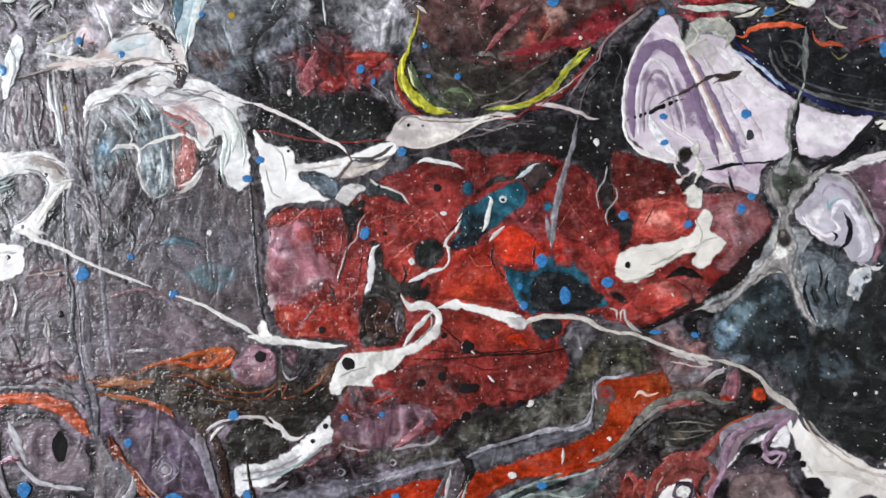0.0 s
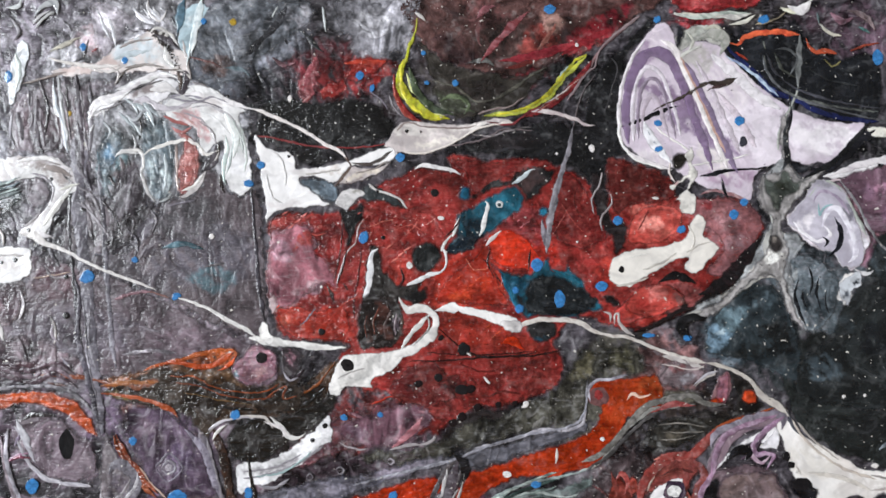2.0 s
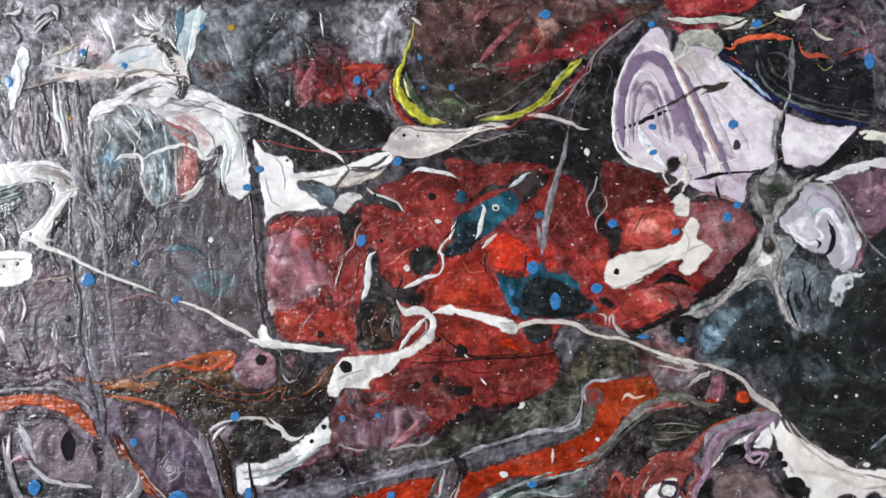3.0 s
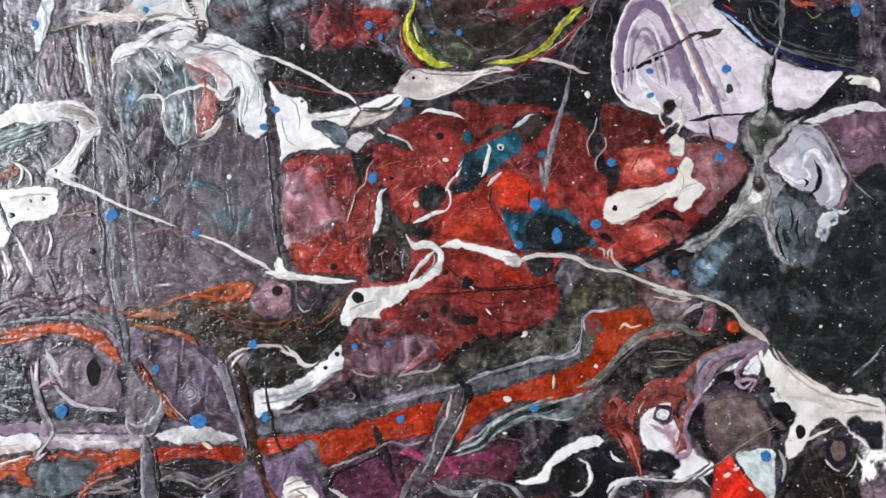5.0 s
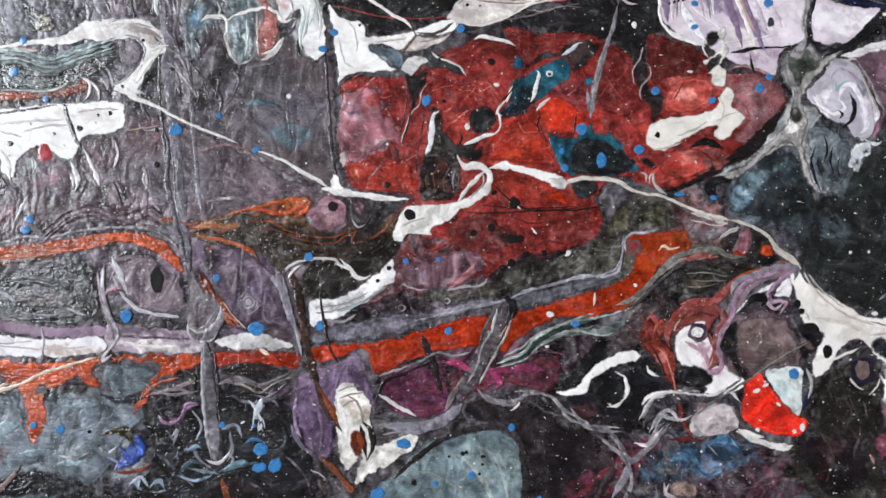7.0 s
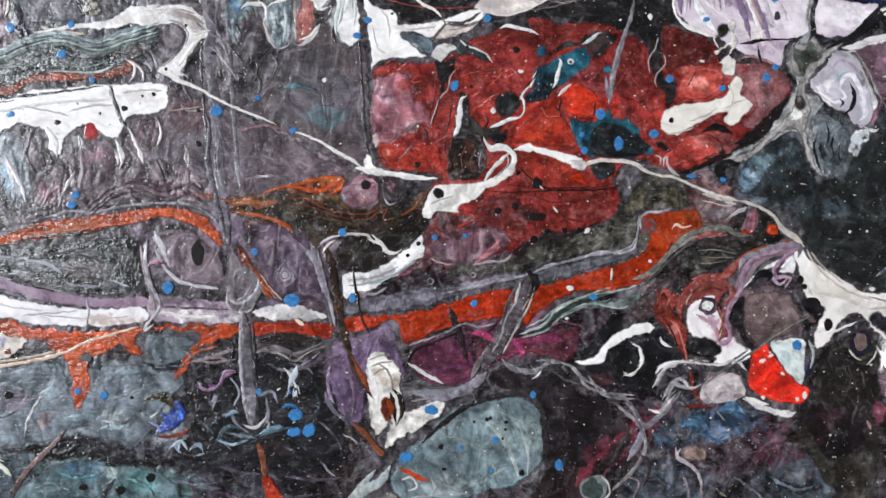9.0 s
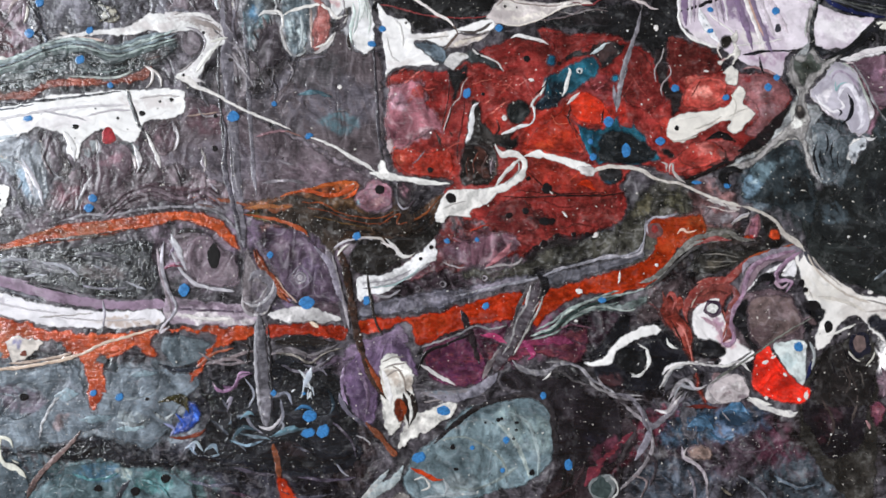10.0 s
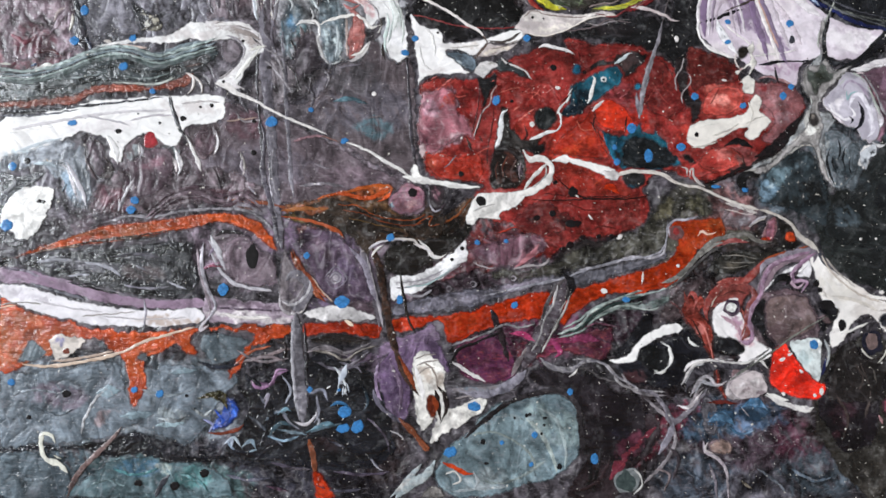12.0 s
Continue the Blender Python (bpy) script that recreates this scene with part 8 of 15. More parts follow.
pool("grey_field", "grey", 1, "51646a", [(-130.2, -112.3), (-127.4, -107.4), (-121.7, -102.4), (-112.7, -100.2), (-100.4, -101.4), (-92.7, -103.6), (-89.2, -111.6)], [(-112.5, -104.0, 6.5, 2.3, 0, "4a7088"), (-98.6, -106.8, 4.9, 3.2, 0, "50787a"), (-106.4, -103.9, 2.3, 1.6, 0, "8a9490")], label="teal-grey field of paint", wobble=0.5, veins=(0.5, 0.45))
pool("grey_field", "grey", 1, "525d65", [(-150.2, -101.0), (-141.3, -100.0), (-132.1, -104.4), (-132.4, -112.4), (-149.5, -112.7)], label="blue-grey field of paint", wobble=0.5, veins=(0.5, 0.4))
pool("dark_river", "dark", 3, "11131a", [(-150.3, -99.0), (-141.4, -98.2), (-131.0, -97.5), (-122.0, -95.7), (-115.3, -93.6), (-110.7, -94.7), (-106.7, -98.5), (-99.0, -99.9), (-89.8, -99.7), (-77.3, -101.0), (-67.9, -101.5), (-67.9, -103.4), (-78.8, -103.0), (-91.2, -101.7), (-103.4, -102.6), (-109.6, -101.6), (-114.2, -100.2), (-121.7, -101.4), (-129.4, -99.7), (-138.3, -99.9), (-150.2, -101.0)], label="blue-black river of paint", wobble=0.5)
streak("paint_thread", "white", 8, "c9c8be", [(-135.8, -97.6, 0.81), (-136.8, -95.6, 0.97), (-138.9, -95.1, 0.97), (-139.7, -96.6, 1.14), (-139.1, -100.0, 1.30), (-137.5, -102.2, 1.46), (-134.4, -103.2, 1.62), (-132.0, -105.6, 1.62)], label="white hook of paint", second="e6e4d8")
streak("paint_thread", "white", 8, "b0aea4", [(-136.1, -100.7, 0.49), (-133.8, -101.7, 0.65)])
streak("paint_thread", "folds", 6, "655452", [(-131.7, -112.0, 1.14), (-130.7, -108.2, 1.46), (-127.7, -103.5, 1.46), (-124.1, -99.6, 1.46), (-120.5, -95.7, 1.30), (-118.4, -92.6, 0.97)], label="dusky red drip across the grey", second="7c6462")
streak("paint_thread", "grey", 6, "a8a8ac", [(-128.9, -95.1, 0.65), (-128.6, -91.3, 0.97), (-127.7, -88.9, 0.81), (-125.6, -85.0, 0.81), (-122.7, -82.6, 0.97), (-121.1, -84.1, 0.81)], second="7c7c82")
streak("paint_thread", "dark", 5, "26272e", [(-108.3, -111.6, 1.62), (-107.0, -108.5, 1.95), (-104.8, -105.4, 1.46)])
drop("paint_pit", 12, "1a181a", -133.5, -84.0, 2.27, 1.95, 0, "small black dot of paint")
drop("paint_pit", 12, "1a181a", -143.1, -90.6, 1.30, 1.30, 0, "small black dot of paint")
drop("paint_pit", 12, "1a181a", -113.1, -107.9, 2.27, 1.62, 0, "small black dot of paint")
drop("paint_pit", 12, "1a181a", -103.2, -108.5, 2.27, 2.27, 0, "small black dot of paint")
drop("paint_pit", 12, "1a181a", -95.4, -104.9, 2.27, 2.27, 0, "small black dot of paint")
drop("paint_pit", 12, "1a181a", -101.3, -83.6, 0.97, 0.97, 0, "small black dot of paint")
pool("blue_patch", "dark", 6, "1c3a7c", [(-94.7, -92.8), (-92.6, -88.8), (-90.5, -84.9), (-88.2, -84.0), (-87.0, -87.1), (-88.3, -91.1), (-91.7, -92.4)], [(-90.3, -89.6, 1.6, 2.3, 40, "4a5ca0"), (-92.5, -91.2, 1.3, 1.3, 0, "7a80b0")], label="cobalt-blue patch of paint", wobble=0.3)
streak("paint_thread", "orange", 7, "6e3426", [(-95.0, -93.6, 0.81), (-90.8, -93.9, 0.97), (-87.0, -92.6, 1.14), (-85.2, -91.3, 0.81)])
pool("dark_pool", "dark", 2, "12141c", [(-86.3, -76.1), (-78.2, -81.4), (-75.4, -75.0), (-73.5, -82.9), (-66.2, -70.0), (-59.8, -73.0), (-50.1, -75.9), (-50.5, -85.4), (-44.7, -91.6), (-42.9, -97.9), (-49.0, -102.7), (-58.4, -103.7), (-67.9, -103.1), (-82.0, -101.1), (-88.3, -97.3), (-85.6, -91.0), (-84.3, -84.7)], [(-59.4, -82.5, 4.9, 6.5, 0, "15181d"), (-74.5, -95.4, 8.1, 4.1, 0, "262a30")], label="blue-black pool", wobble=0.5, veins=(0.7, 0.2))
streak("paint_thread", "grey", 6, "7a5a78", [(-83.8, -78.4, 0.97), (-81.4, -80.2, 1.46), (-78.3, -79.8, 1.30), (-76.9, -77.4, 0.97), (-73.8, -75.8, 0.81)])
streak("paint_thread", "grey", 6, "a8acb4", [(-59.6, -76.2, 1.46), (-58.7, -79.3, 1.62), (-57.0, -82.4, 0.81)])
streak("paint_thread", "grey", 6, "5a5c68", [(-81.3, -83.1, 1.30), (-79.6, -85.4, 1.14), (-78.3, -86.9, 0.81)])
streak("paint_thread", "grey", 6, "5a6a74", [(-76.2, -92.3, 0.97), (-71.5, -93.0, 1.14), (-67.5, -93.7, 0.81)])
streak("paint_thread", "grey", 6, "4e5e68", [(-66.8, -92.9, 0.97), (-62.1, -91.2, 0.97), (-58.2, -90.3, 0.81)])
streak("paint_thread", "grey", 6, "6a6a74", [(-74.9, -86.0, 0.97), (-73.2, -89.9, 0.97), (-69.9, -92.2, 0.81)])
streak("paint_thread", "grey", 6, "7a7a86", [(-65.7, -82.6, 0.81), (-64.7, -87.3, 0.97), (-66.1, -90.5, 0.97)])
streak("paint_thread", "grey", 6, "4a4450", [(-77.3, -101.7, 0.97), (-71.0, -102.9, 0.97), (-66.3, -103.1, 0.65)])
streak("paint_thread", "grey", 6, "4c4452", [(-60.0, -103.7, 0.81), (-52.1, -104.4, 0.81), (-44.2, -103.4, 0.81)])
streak("paint_thread", "grey", 6, "7a7884", [(-49.9, -99.6, 0.49), (-47.4, -102.7, 0.65)])
streak("paint_thread", "grey", 6, "6a7a8a", [(-90.0, -95.8, 1.14), (-86.7, -98.8, 0.97)])
streak("paint_thread", "grey", 6, "5c5866", [(-49.9, -80.6, 1.30), (-48.2, -84.6, 1.46), (-44.9, -87.6, 1.46), (-40.8, -89.9, 1.30)])
streak("paint_thread", "grey", 6, "6a6468", [(-68.6, -70.1, 0.97), (-63.1, -69.1, 1.30), (-58.3, -70.6, 0.97), (-53.6, -68.8, 0.97), (-50.5, -67.2, 0.81)])
streak("paint_thread", "grey", 6, "5a5660", [(-59.8, -73.0, 0.81), (-55.0, -74.4, 0.81), (-53.3, -76.0, 0.65)])
streak("paint_thread", "grey", 6, "6a5e60", [(-86.4, -73.8, 0.97), (-80.2, -72.0, 0.97), (-75.6, -70.3, 0.97), (-72.5, -69.9, 0.81)])
streak("paint_thread", "grey", 6, "8a4a34", [(-89.4, -76.2, 0.65), (-84.9, -71.4, 0.81), (-78.8, -69.2, 0.81)])
drop("paint_dot", 12, "3a78b2", -57.6, -86.9, 3.57, 3.25, 0, "small sky-blue spattered dot")
drop("paint_dot", 12, "3a78b2", -57.9, -91.6, 3.57, 2.44, 0, "small sky-blue spattered dot")
drop("paint_dot", 12, "3a78b2", -53.9, -91.0, 3.25, 3.57, 0, "small sky-blue spattered dot")
drop("paint_dot", 12, "3a78b2", -59.4, -80.9, 0.97, 0.97, 0, "small sky-blue spattered dot")
drop("paint_dot", 12, "3a78b2", -67.6, -81.1, 1.62, 1.62, 0, "small sky-blue spattered dot")
streak("paint_thread", "grey", 6, "5c5860", [(-84.6, 28.7, 4.22), (-84.4, 18.9, 4.22), (-84.0, 9.2, 3.57), (-82.8, -0.4, 3.25), (-81.5, -10.0, 2.92), (-80.3, -19.6, 2.92), (-79.5, -26.8, 2.92), (-78.5, -35.5, 2.92), (-76.9, -41.8, 3.57)], label="wide grey drip running down the painting", second="6e6a72")
streak("paint_thread", "grey", 6, "66626a", [(-79.8, 20.8, 1.30), (-78.5, 9.5, 1.30), (-77.4, -3.4, 1.30), (-76.3, -13.0, 1.30), (-75.5, -21.0, 1.30), (-74.4, -27.3, 0.97)], label="thin grey drip running down", second="4c4850")
streak("paint_thread", "dark", 6, "3a383c", [(-86.3, 18.8, 0.81), (-86.2, 5.9, 0.81), (-84.8, -7.0, 0.81), (-83.0, -19.7, 0.97), (-82.0, -26.1, 0.81)])
streak("paint_thread", "grey", 5, "4a474c", [(-90.3, 8.9, 0.97), (-90.7, 0.8, 0.97), (-88.1, -3.9, 0.81)])
streak("paint_thread", "grey", 8, "77737a", [(-80.6, -13.2, 0.81), (-80.8, -19.6, 0.81), (-79.1, -27.5, 0.97)])
pool("grey_loop", "grey", 6, "6c6468", [(-76.9, -58.5), (-77.7, -51.4), (-77.1, -45.0), (-76.1, -41.8), (-73.6, -46.5), (-71.8, -49.6), (-69.4, -51.1), (-68.2, -54.2), (-69.1, -57.4), (-71.4, -59.9), (-74.2, -60.2)], [(-73.2, -54.4, 2.6, 3.2, 0, "5f5660")], label="grey loop-shaped drip", wobble=0.3)
streak("paint_thread", "grey", 8, "948e92", [(-77.1, -54.5, 0.81), (-76.5, -58.5, 0.97), (-73.7, -60.1, 0.97), (-70.6, -59.1, 0.81), (-68.8, -55.0, 0.65)])
streak("paint_thread", "grey", 8, "8a8488", [(-76.3, -56.1, 0.65), (-73.9, -56.8, 0.81), (-71.6, -54.4, 0.65), (-70.2, -51.9, 0.49)])
streak("paint_thread", "grey", 7, "66626a", [(-72.2, -59.4, 1.95), (-72.4, -65.5, 2.11), (-72.1, -71.8, 2.27), (-71.2, -78.1, 2.76), (-69.9, -85.1, 3.25), (-69.1, -90.3, 2.92)], label="grey drip running down over the orange band", second="8a888e")
# highlight down the drip's left side, painted as a pale thread
streak("paint_thread", "grey", 9, "a6a4aa", [(-73.1, -63.9, 0.49), (-73.0, -71.8, 0.65), (-72.1, -79.7, 0.65), (-70.8, -87.5, 0.49)])
streak("paint_thread", "orange", 7, "6a3420", [(-74.5, -42.5, 0.81), (-72.8, -46.4, 1.30), (-70.3, -49.5, 1.95), (-67.7, -53.4, 1.62), (-64.4, -56.5, 0.81)], label="rust-brown drip", second="84462a")
streak("paint_thread", "white", 8, "b8a094", [(-68.4, -49.5, 0.49), (-65.4, -53.3, 0.49), (-62.1, -56.4, 0.49)])
streak("paint_thread", "orange", 7, "6a3a26", [(-67.5, -93.7, 0.97), (-66.6, -96.8, 1.62), (-65.6, -100.7, 1.95), (-65.0, -104.6, 1.95)], second="4a2c22")
pool("scarlet_drip", "orange", 8, "a02a0e", [(-66.0, -103.9), (-63.9, -103.8), (-61.4, -106.9), (-59.8, -109.2), (-59.4, -111.1), (-64.4, -111.2), (-65.3, -107.7)], label="scarlet drip of paint", wobble=0.25)
streak("paint_thread", "grey", 5, "4f4a50", [(-54.9, -39.3, 1.62), (-53.3, -45.7, 2.27), (-51.4, -52.0, 2.27), (-49.6, -57.6, 2.27), (-48.8, -63.1, 1.62)], second="6c656c")
streak("paint_thread", "grey", 7, "8c868c", [(-53.4, -42.5, 0.65), (-51.2, -50.4, 0.81), (-49.0, -58.3, 0.81), (-47.8, -63.1, 0.65)])
streak("paint_thread", "dark", 7, "2a1e1a", [(-51.6, -40.8, 2.27), (-49.4, -47.1, 2.27), (-47.8, -55.1, 2.60), (-45.9, -63.0, 2.60), (-44.0, -69.3, 2.27), (-41.4, -75.6, 1.95), (-37.1, -81.9, 1.62)], label="brown-black drip running down", second="4a3024")
streak("paint_thread", "orange", 8, "7a3a22", [(-43.2, -70.9, 0.97), (-39.8, -76.4, 1.62), (-38.0, -80.3, 1.30)])
streak("paint_thread", "orange", 8, "6a3c2a", [(-42.5, -88.4, 1.30), (-38.3, -92.2, 1.62), (-34.1, -96.9, 1.62), (-35.9, -93.8, 0.97)])
streak("paint_thread", "dark", 9, "1c1716", [(-43.7, -45.3, 0.81), (-42.8, -51.7, 0.81), (-40.9, -59.7, 0.81), (-38.6, -64.4, 0.65)])
drop("paint_ring", 5, "4a434a", -61.1, -49.2, 6.50, 6.82, 0, "dark ring of paint")
drop("paint_ring", 6, "6c6470", -61.1, -49.2, 4.87, 5.20, 0, "grey ring of paint")
drop("paint_dot", 7, "a8a0a8", -61.7, -49.5, 1.79, 1.79, 0, "pale dot inside the ring")
pool("mauve_cell", "grey", 5, "6a5862", [(-47.4, -26.1), (-45.9, -23.6), (-42.8, -20.7), (-39.5, -21.7), (-37.0, -24.8), (-37.6, -29.7), (-42.3, -31.6), (-46.0, -29.6)], [(-41.7, -26.7, 2.6, 2.3, 0, "84707a"), (-47.3, -28.5, 1.6, 1.6, 0, "7c8a94")], label="mauve marbled cell", wobble=0.3, veins=(0.5, 0.7))
streak("paint_thread", "dark", 7, "3a3036", [(-36.6, -21.6, 0.97), (-35.3, -25.6, 1.14), (-34.4, -29.6, 0.97), (-31.2, -27.0, 0.81)])
drop("paint_pit", 8, "332e32", -41.5, -24.6, 2.44, 2.27, 0, "dark dot")
drop("paint_dot", 6, "2c2a2e", -85.7, -44.9, 5.20, 6.17, 0, "round dark grey dot")
streak("paint_thread", "white", 7, "a8a4ac", [(-96.8, -43.4, 0.81), (-94.6, -47.3, 0.97), (-92.2, -50.4, 0.97), (-88.2, -52.6, 0.81), (-82.7, -53.5, 0.97), (-79.5, -53.8, 0.81)], second="d0ccd0")
streak("paint_thread", "grey", 7, "7a6c74", [(-100.3, -42.8, 0.81), (-99.2, -49.0, 0.97), (-97.3, -55.3, 1.14), (-96.0, -60.0, 0.97), (-97.7, -63.9, 0.97)], label="thin grey drip with a loop", second="9a9096")
streak("paint_thread", "grey", 8, "9a9298", [(-95.5, -61.5, 0.81), (-97.7, -63.5, 0.81), (-98.4, -65.5, 0.81), (-96.1, -63.9, 0.65)])
streak("paint_thread", "white", 7, "a07a90", [(-99.2, -48.7, 0.65), (-96.2, -47.0, 0.81), (-93.9, -46.5, 0.81)])
pool("dark_cell", "dark", 4, "1f1b1a", [(-68.7, -67.7), (-66.4, -66.1), (-60.1, -65.1), (-53.7, -66.5), (-51.3, -68.0), (-60.0, -68.6)], label="black gap under the band", wobble=0.3)
drop("pale_fleck", 9, "e0cdb8", -57.4, -62.1, 2.92, 0.97, -35, "pale fleck of paint")
streak("paint_thread", "white", 8, "b8b0ac", [(-50.9, -39.2, 0.81), (-46.9, -38.2, 0.65), (-40.5, -37.9, 0.81), (-38.0, -40.3, 0.65)])
streak("paint_thread", "white", 8, "d0ccca", [(-38.9, -37.9, 0.65), (-36.4, -39.9, 0.97), (-34.7, -42.1, 1.95), (-32.6, -42.5, 0.97), (-30.7, -41.6, 0.49)])
streak("paint_thread", "white", 8, "b4aaaa", [(-54.8, -41.7, 1.14), (-52.4, -40.8, 1.30), (-51.7, -39.5, 0.65)])
streak("paint_thread", "white", 8, "c9c4c4", [(-27.9, -72.0, 0.97), (-22.9, -75.1, 0.97), (-18.0, -77.4, 0.81)], label="straight white line across the plum cell")
streak("paint_thread", "grey", 5, "6a6468", [(-27.6, -80.0, 2.27), (-19.5, -80.1, 2.27), (-13.1, -78.3, 1.30)], second="566672")
streak("paint_thread", "white", 7, "8a8284", [(-26.7, -82.4, 0.65), (-17.9, -80.6, 0.65), (-9.8, -79.5, 0.49)])
streak("paint_thread", "dark", 8, "241c20", [(-17.4, -56.9, 1.95), (-15.3, -61.2, 1.79), (-13.5, -66.0, 1.46), (-11.7, -71.6, 1.30)])
streak("paint_thread", "grey", 7, "706668", [(0.0, -55.0, 1.62), (-2.3, -60.0, 1.95), (-4.5, -65.7, 1.95), (-8.4, -70.7, 1.62), (-10.7, -75.6, 1.62)], label="grey forked drip", second="4e474a")
streak("paint_thread", "grey", 8, "a49c9c", [(1.5, -50.1, 0.65), (0.1, -56.6, 0.65), (-3.0, -63.2, 0.65)])
pool("white_pool", "white", 6, "e2e0e2", [(-46.4, -49.9), (-44.9, -48.6), (-39.3, -47.6), (-34.6, -45.0), (-29.1, -40.7), (-25.6, -37.3), (-24.6, -39.4), (-24.1, -43.3), (-27.0, -44.7), (-30.4, -47.7), (-35.2, -50.1), (-39.1, -53.5), (-42.3, -53.3), (-44.6, -55.3), (-46.0, -53.4)], [(-38.4, -49.1, 6.5, 0.6, 15, "a8a4a8"), (-33.6, -48.1, 4.9, 0.5, 20, "c0b8c0")], label="white brushed patch with fine dark lines", wobble=0.4, veins=(0.5, 0.4))
streak("paint_thread", "white", 8, "8a868c", [(-44.7, -51.8, 0.65), (-38.4, -50.7, 0.65), (-32.0, -48.1, 0.65), (-26.5, -44.3, 0.65)])
streak("paint_thread", "white", 8, "8a868c", [(-41.5, -53.6, 0.65), (-37.4, -53.9, 0.81), (-34.3, -51.7, 0.65)])
streak("paint_thread", "white", 8, "8a868c", [(-44.8, -50.2, 0.49), (-37.6, -49.3, 0.49), (-31.3, -46.1, 0.49)])
drop("paint_pit", 13, "1a181a", -26.2, -39.8, 1.14, 1.14, 0, "small black dot of paint")
drop("paint_pit", 13, "1a181a", -29.0, -43.1, 0.97, 0.97, 0, "small black dot of paint")
drop("paint_pit", 13, "1a181a", -21.1, -26.1, 2.44, 2.44, 0, "small black dot of paint")
drop("paint_pit", 13, "1a181a", -20.7, -26.2, 2.11, 2.11, 0, "small black dot of paint")
streak("paint_thread", "white", 8, "e6e2e2", [(-38.2, -73.9, 1.95), (-36.5, -78.7, 1.95), (-35.5, -83.4, 1.62)])
streak("paint_thread", "white", 8, "8c8078", [(-35.9, -72.3, 0.65), (-32.6, -75.4, 0.81), (-31.6, -80.1, 0.81)])
streak("paint_thread", "dark", 8, "2a1e1c", [(-32.4, -80.2, 1.30), (-31.4, -84.1, 1.62), (-30.5, -88.9, 0.97)])
streak("paint_thread", "orange", 9, "8a3a1e", [(-33.1, -81.8, 1.62), (-31.9, -84.1, 1.95), (-32.1, -86.5, 0.97)])
drop("paint_dot", 12, "3a78b2", -21.3, -84.6, 3.57, 2.76, 0, "small sky-blue spattered dot")
drop("paint_dot", 12, "3a78b2", -27.5, -97.5, 3.57, 2.92, 0, "small sky-blue spattered dot")
streak("paint_thread", "orange", 8, "b03a18", [(-29.4, -100.4, 1.46), (-25.9, -101.9, 1.46), (-22.7, -103.5, 1.30), (-20.3, -103.4, 0.81)])
streak("paint_thread", "grey", 6, "9aa4a8", [(-42.4, -110.8, 3.25), (-37.8, -106.4, 2.92), (-33.9, -104.0, 2.60), (-31.6, -100.0, 1.62)], second="b8bcbc")
streak("paint_thread", "grey", 7, "8f979c", [(-43.9, -110.8, 1.30), (-39.4, -105.7, 1.30), (-35.6, -101.2, 1.30)], second="d0ccc8")
pool("grey_cell", "grey", 7, "6a6664", [(-35.2, -110.7), (-33.7, -107.5), (-30.6, -106.8), (-28.3, -110.5)], label="grey oval cell", wobble=0.2)
streak("paint_thread", "grey", 6, "7c8684", [(-21.5, -92.6, 0.81), (-15.8, -91.7, 0.81), (-10.9, -93.2, 0.81), (-5.1, -97.0, 0.97), (-2.5, -101.8, 0.97)])
streak("paint_thread", "grey", 6, "7e8888", [(-18.6, -105.3, 0.81), (-12.1, -106.0, 0.81), (-5.7, -103.4, 0.97), (-0.1, -99.3, 0.97)])
streak("paint_thread", "grey", 6, "8c9694", [(-6.2, -87.5, 1.14), (-2.0, -91.4, 1.46), (1.4, -96.9, 1.46), (3.3, -102.5, 1.14)])
streak("paint_thread", "grey", 6, "8a9698", [(-3.1, -84.2, 0.97), (2.8, -88.0, 1.14), (5.5, -95.2, 1.14), (5.7, -101.6, 0.97)])
streak("paint_thread", "grey", 6, "738084", [(-16.0, -87.7, 0.65), (-10.3, -86.8, 0.81), (-6.2, -88.3, 0.65)])
streak("paint_thread", "grey", 6, "8c9498", [(-26.5, -108.6, 0.81), (-18.5, -107.7, 0.97), (-10.4, -107.0, 0.97)])
drop("paint_pit", 12, "1a181a", -18.2, -94.5, 1.46, 1.46, 0, "small black dot of paint")
drop("paint_pit", 12, "1a181a", -17.1, -100.5, 1.30, 0.81, 0, "small black dot of paint")
drop("paint_pit", 12, "1a181a", 4.0, -101.0, 1.62, 1.62, 0, "small black dot of paint")
drop("paint_pit", 12, "1a181a", -5.9, -86.7, 1.14, 1.14, 0, "small black dot of paint")
drop("paint_pit", 12, "1a181a", -5.0, -86.3, 0.97, 0.97, 0, "small black dot of paint")
drop("paint_pit", 12, "1a181a", -0.7, -87.3, 1.14, 0.81, 0, "small black dot of paint")
drop("paint_pit", 12, "1a181a", -0.8, -89.3, 0.81, 0.81, 0, "small black dot of paint")
drop("paint_pit", 12, "1a181a", -9.5, -87.5, 0.65, 0.65, 0, "small black dot of paint")
drop("paint_pit", 12, "1a181a", -1.5, -91.8, 0.81, 0.81, 0, "small black dot of paint")
drop("paint_dot", 12, "3a78b2", -3.5, -92.2, 1.79, 1.79, 0, "small sky-blue spattered dot")
drop("paint_dot", 12, "3a78b2", 6.4, -79.6, 1.62, 2.11, 0, "small sky-blue spattered dot")
drop("paint_dot", 12, "3a78b2", 14.0, -98.6, 2.11, 3.25, 0, "small sky-blue spattered dot")
drop("paint_dot", 12, "3a78b2", -4.2, -100.5, 1.30, 1.30, 0, "small sky-blue spattered dot")
drop("paint_dot", 12, "3a78b2", -12.8, -94.5, 1.30, 1.30, 0, "small sky-blue spattered dot")
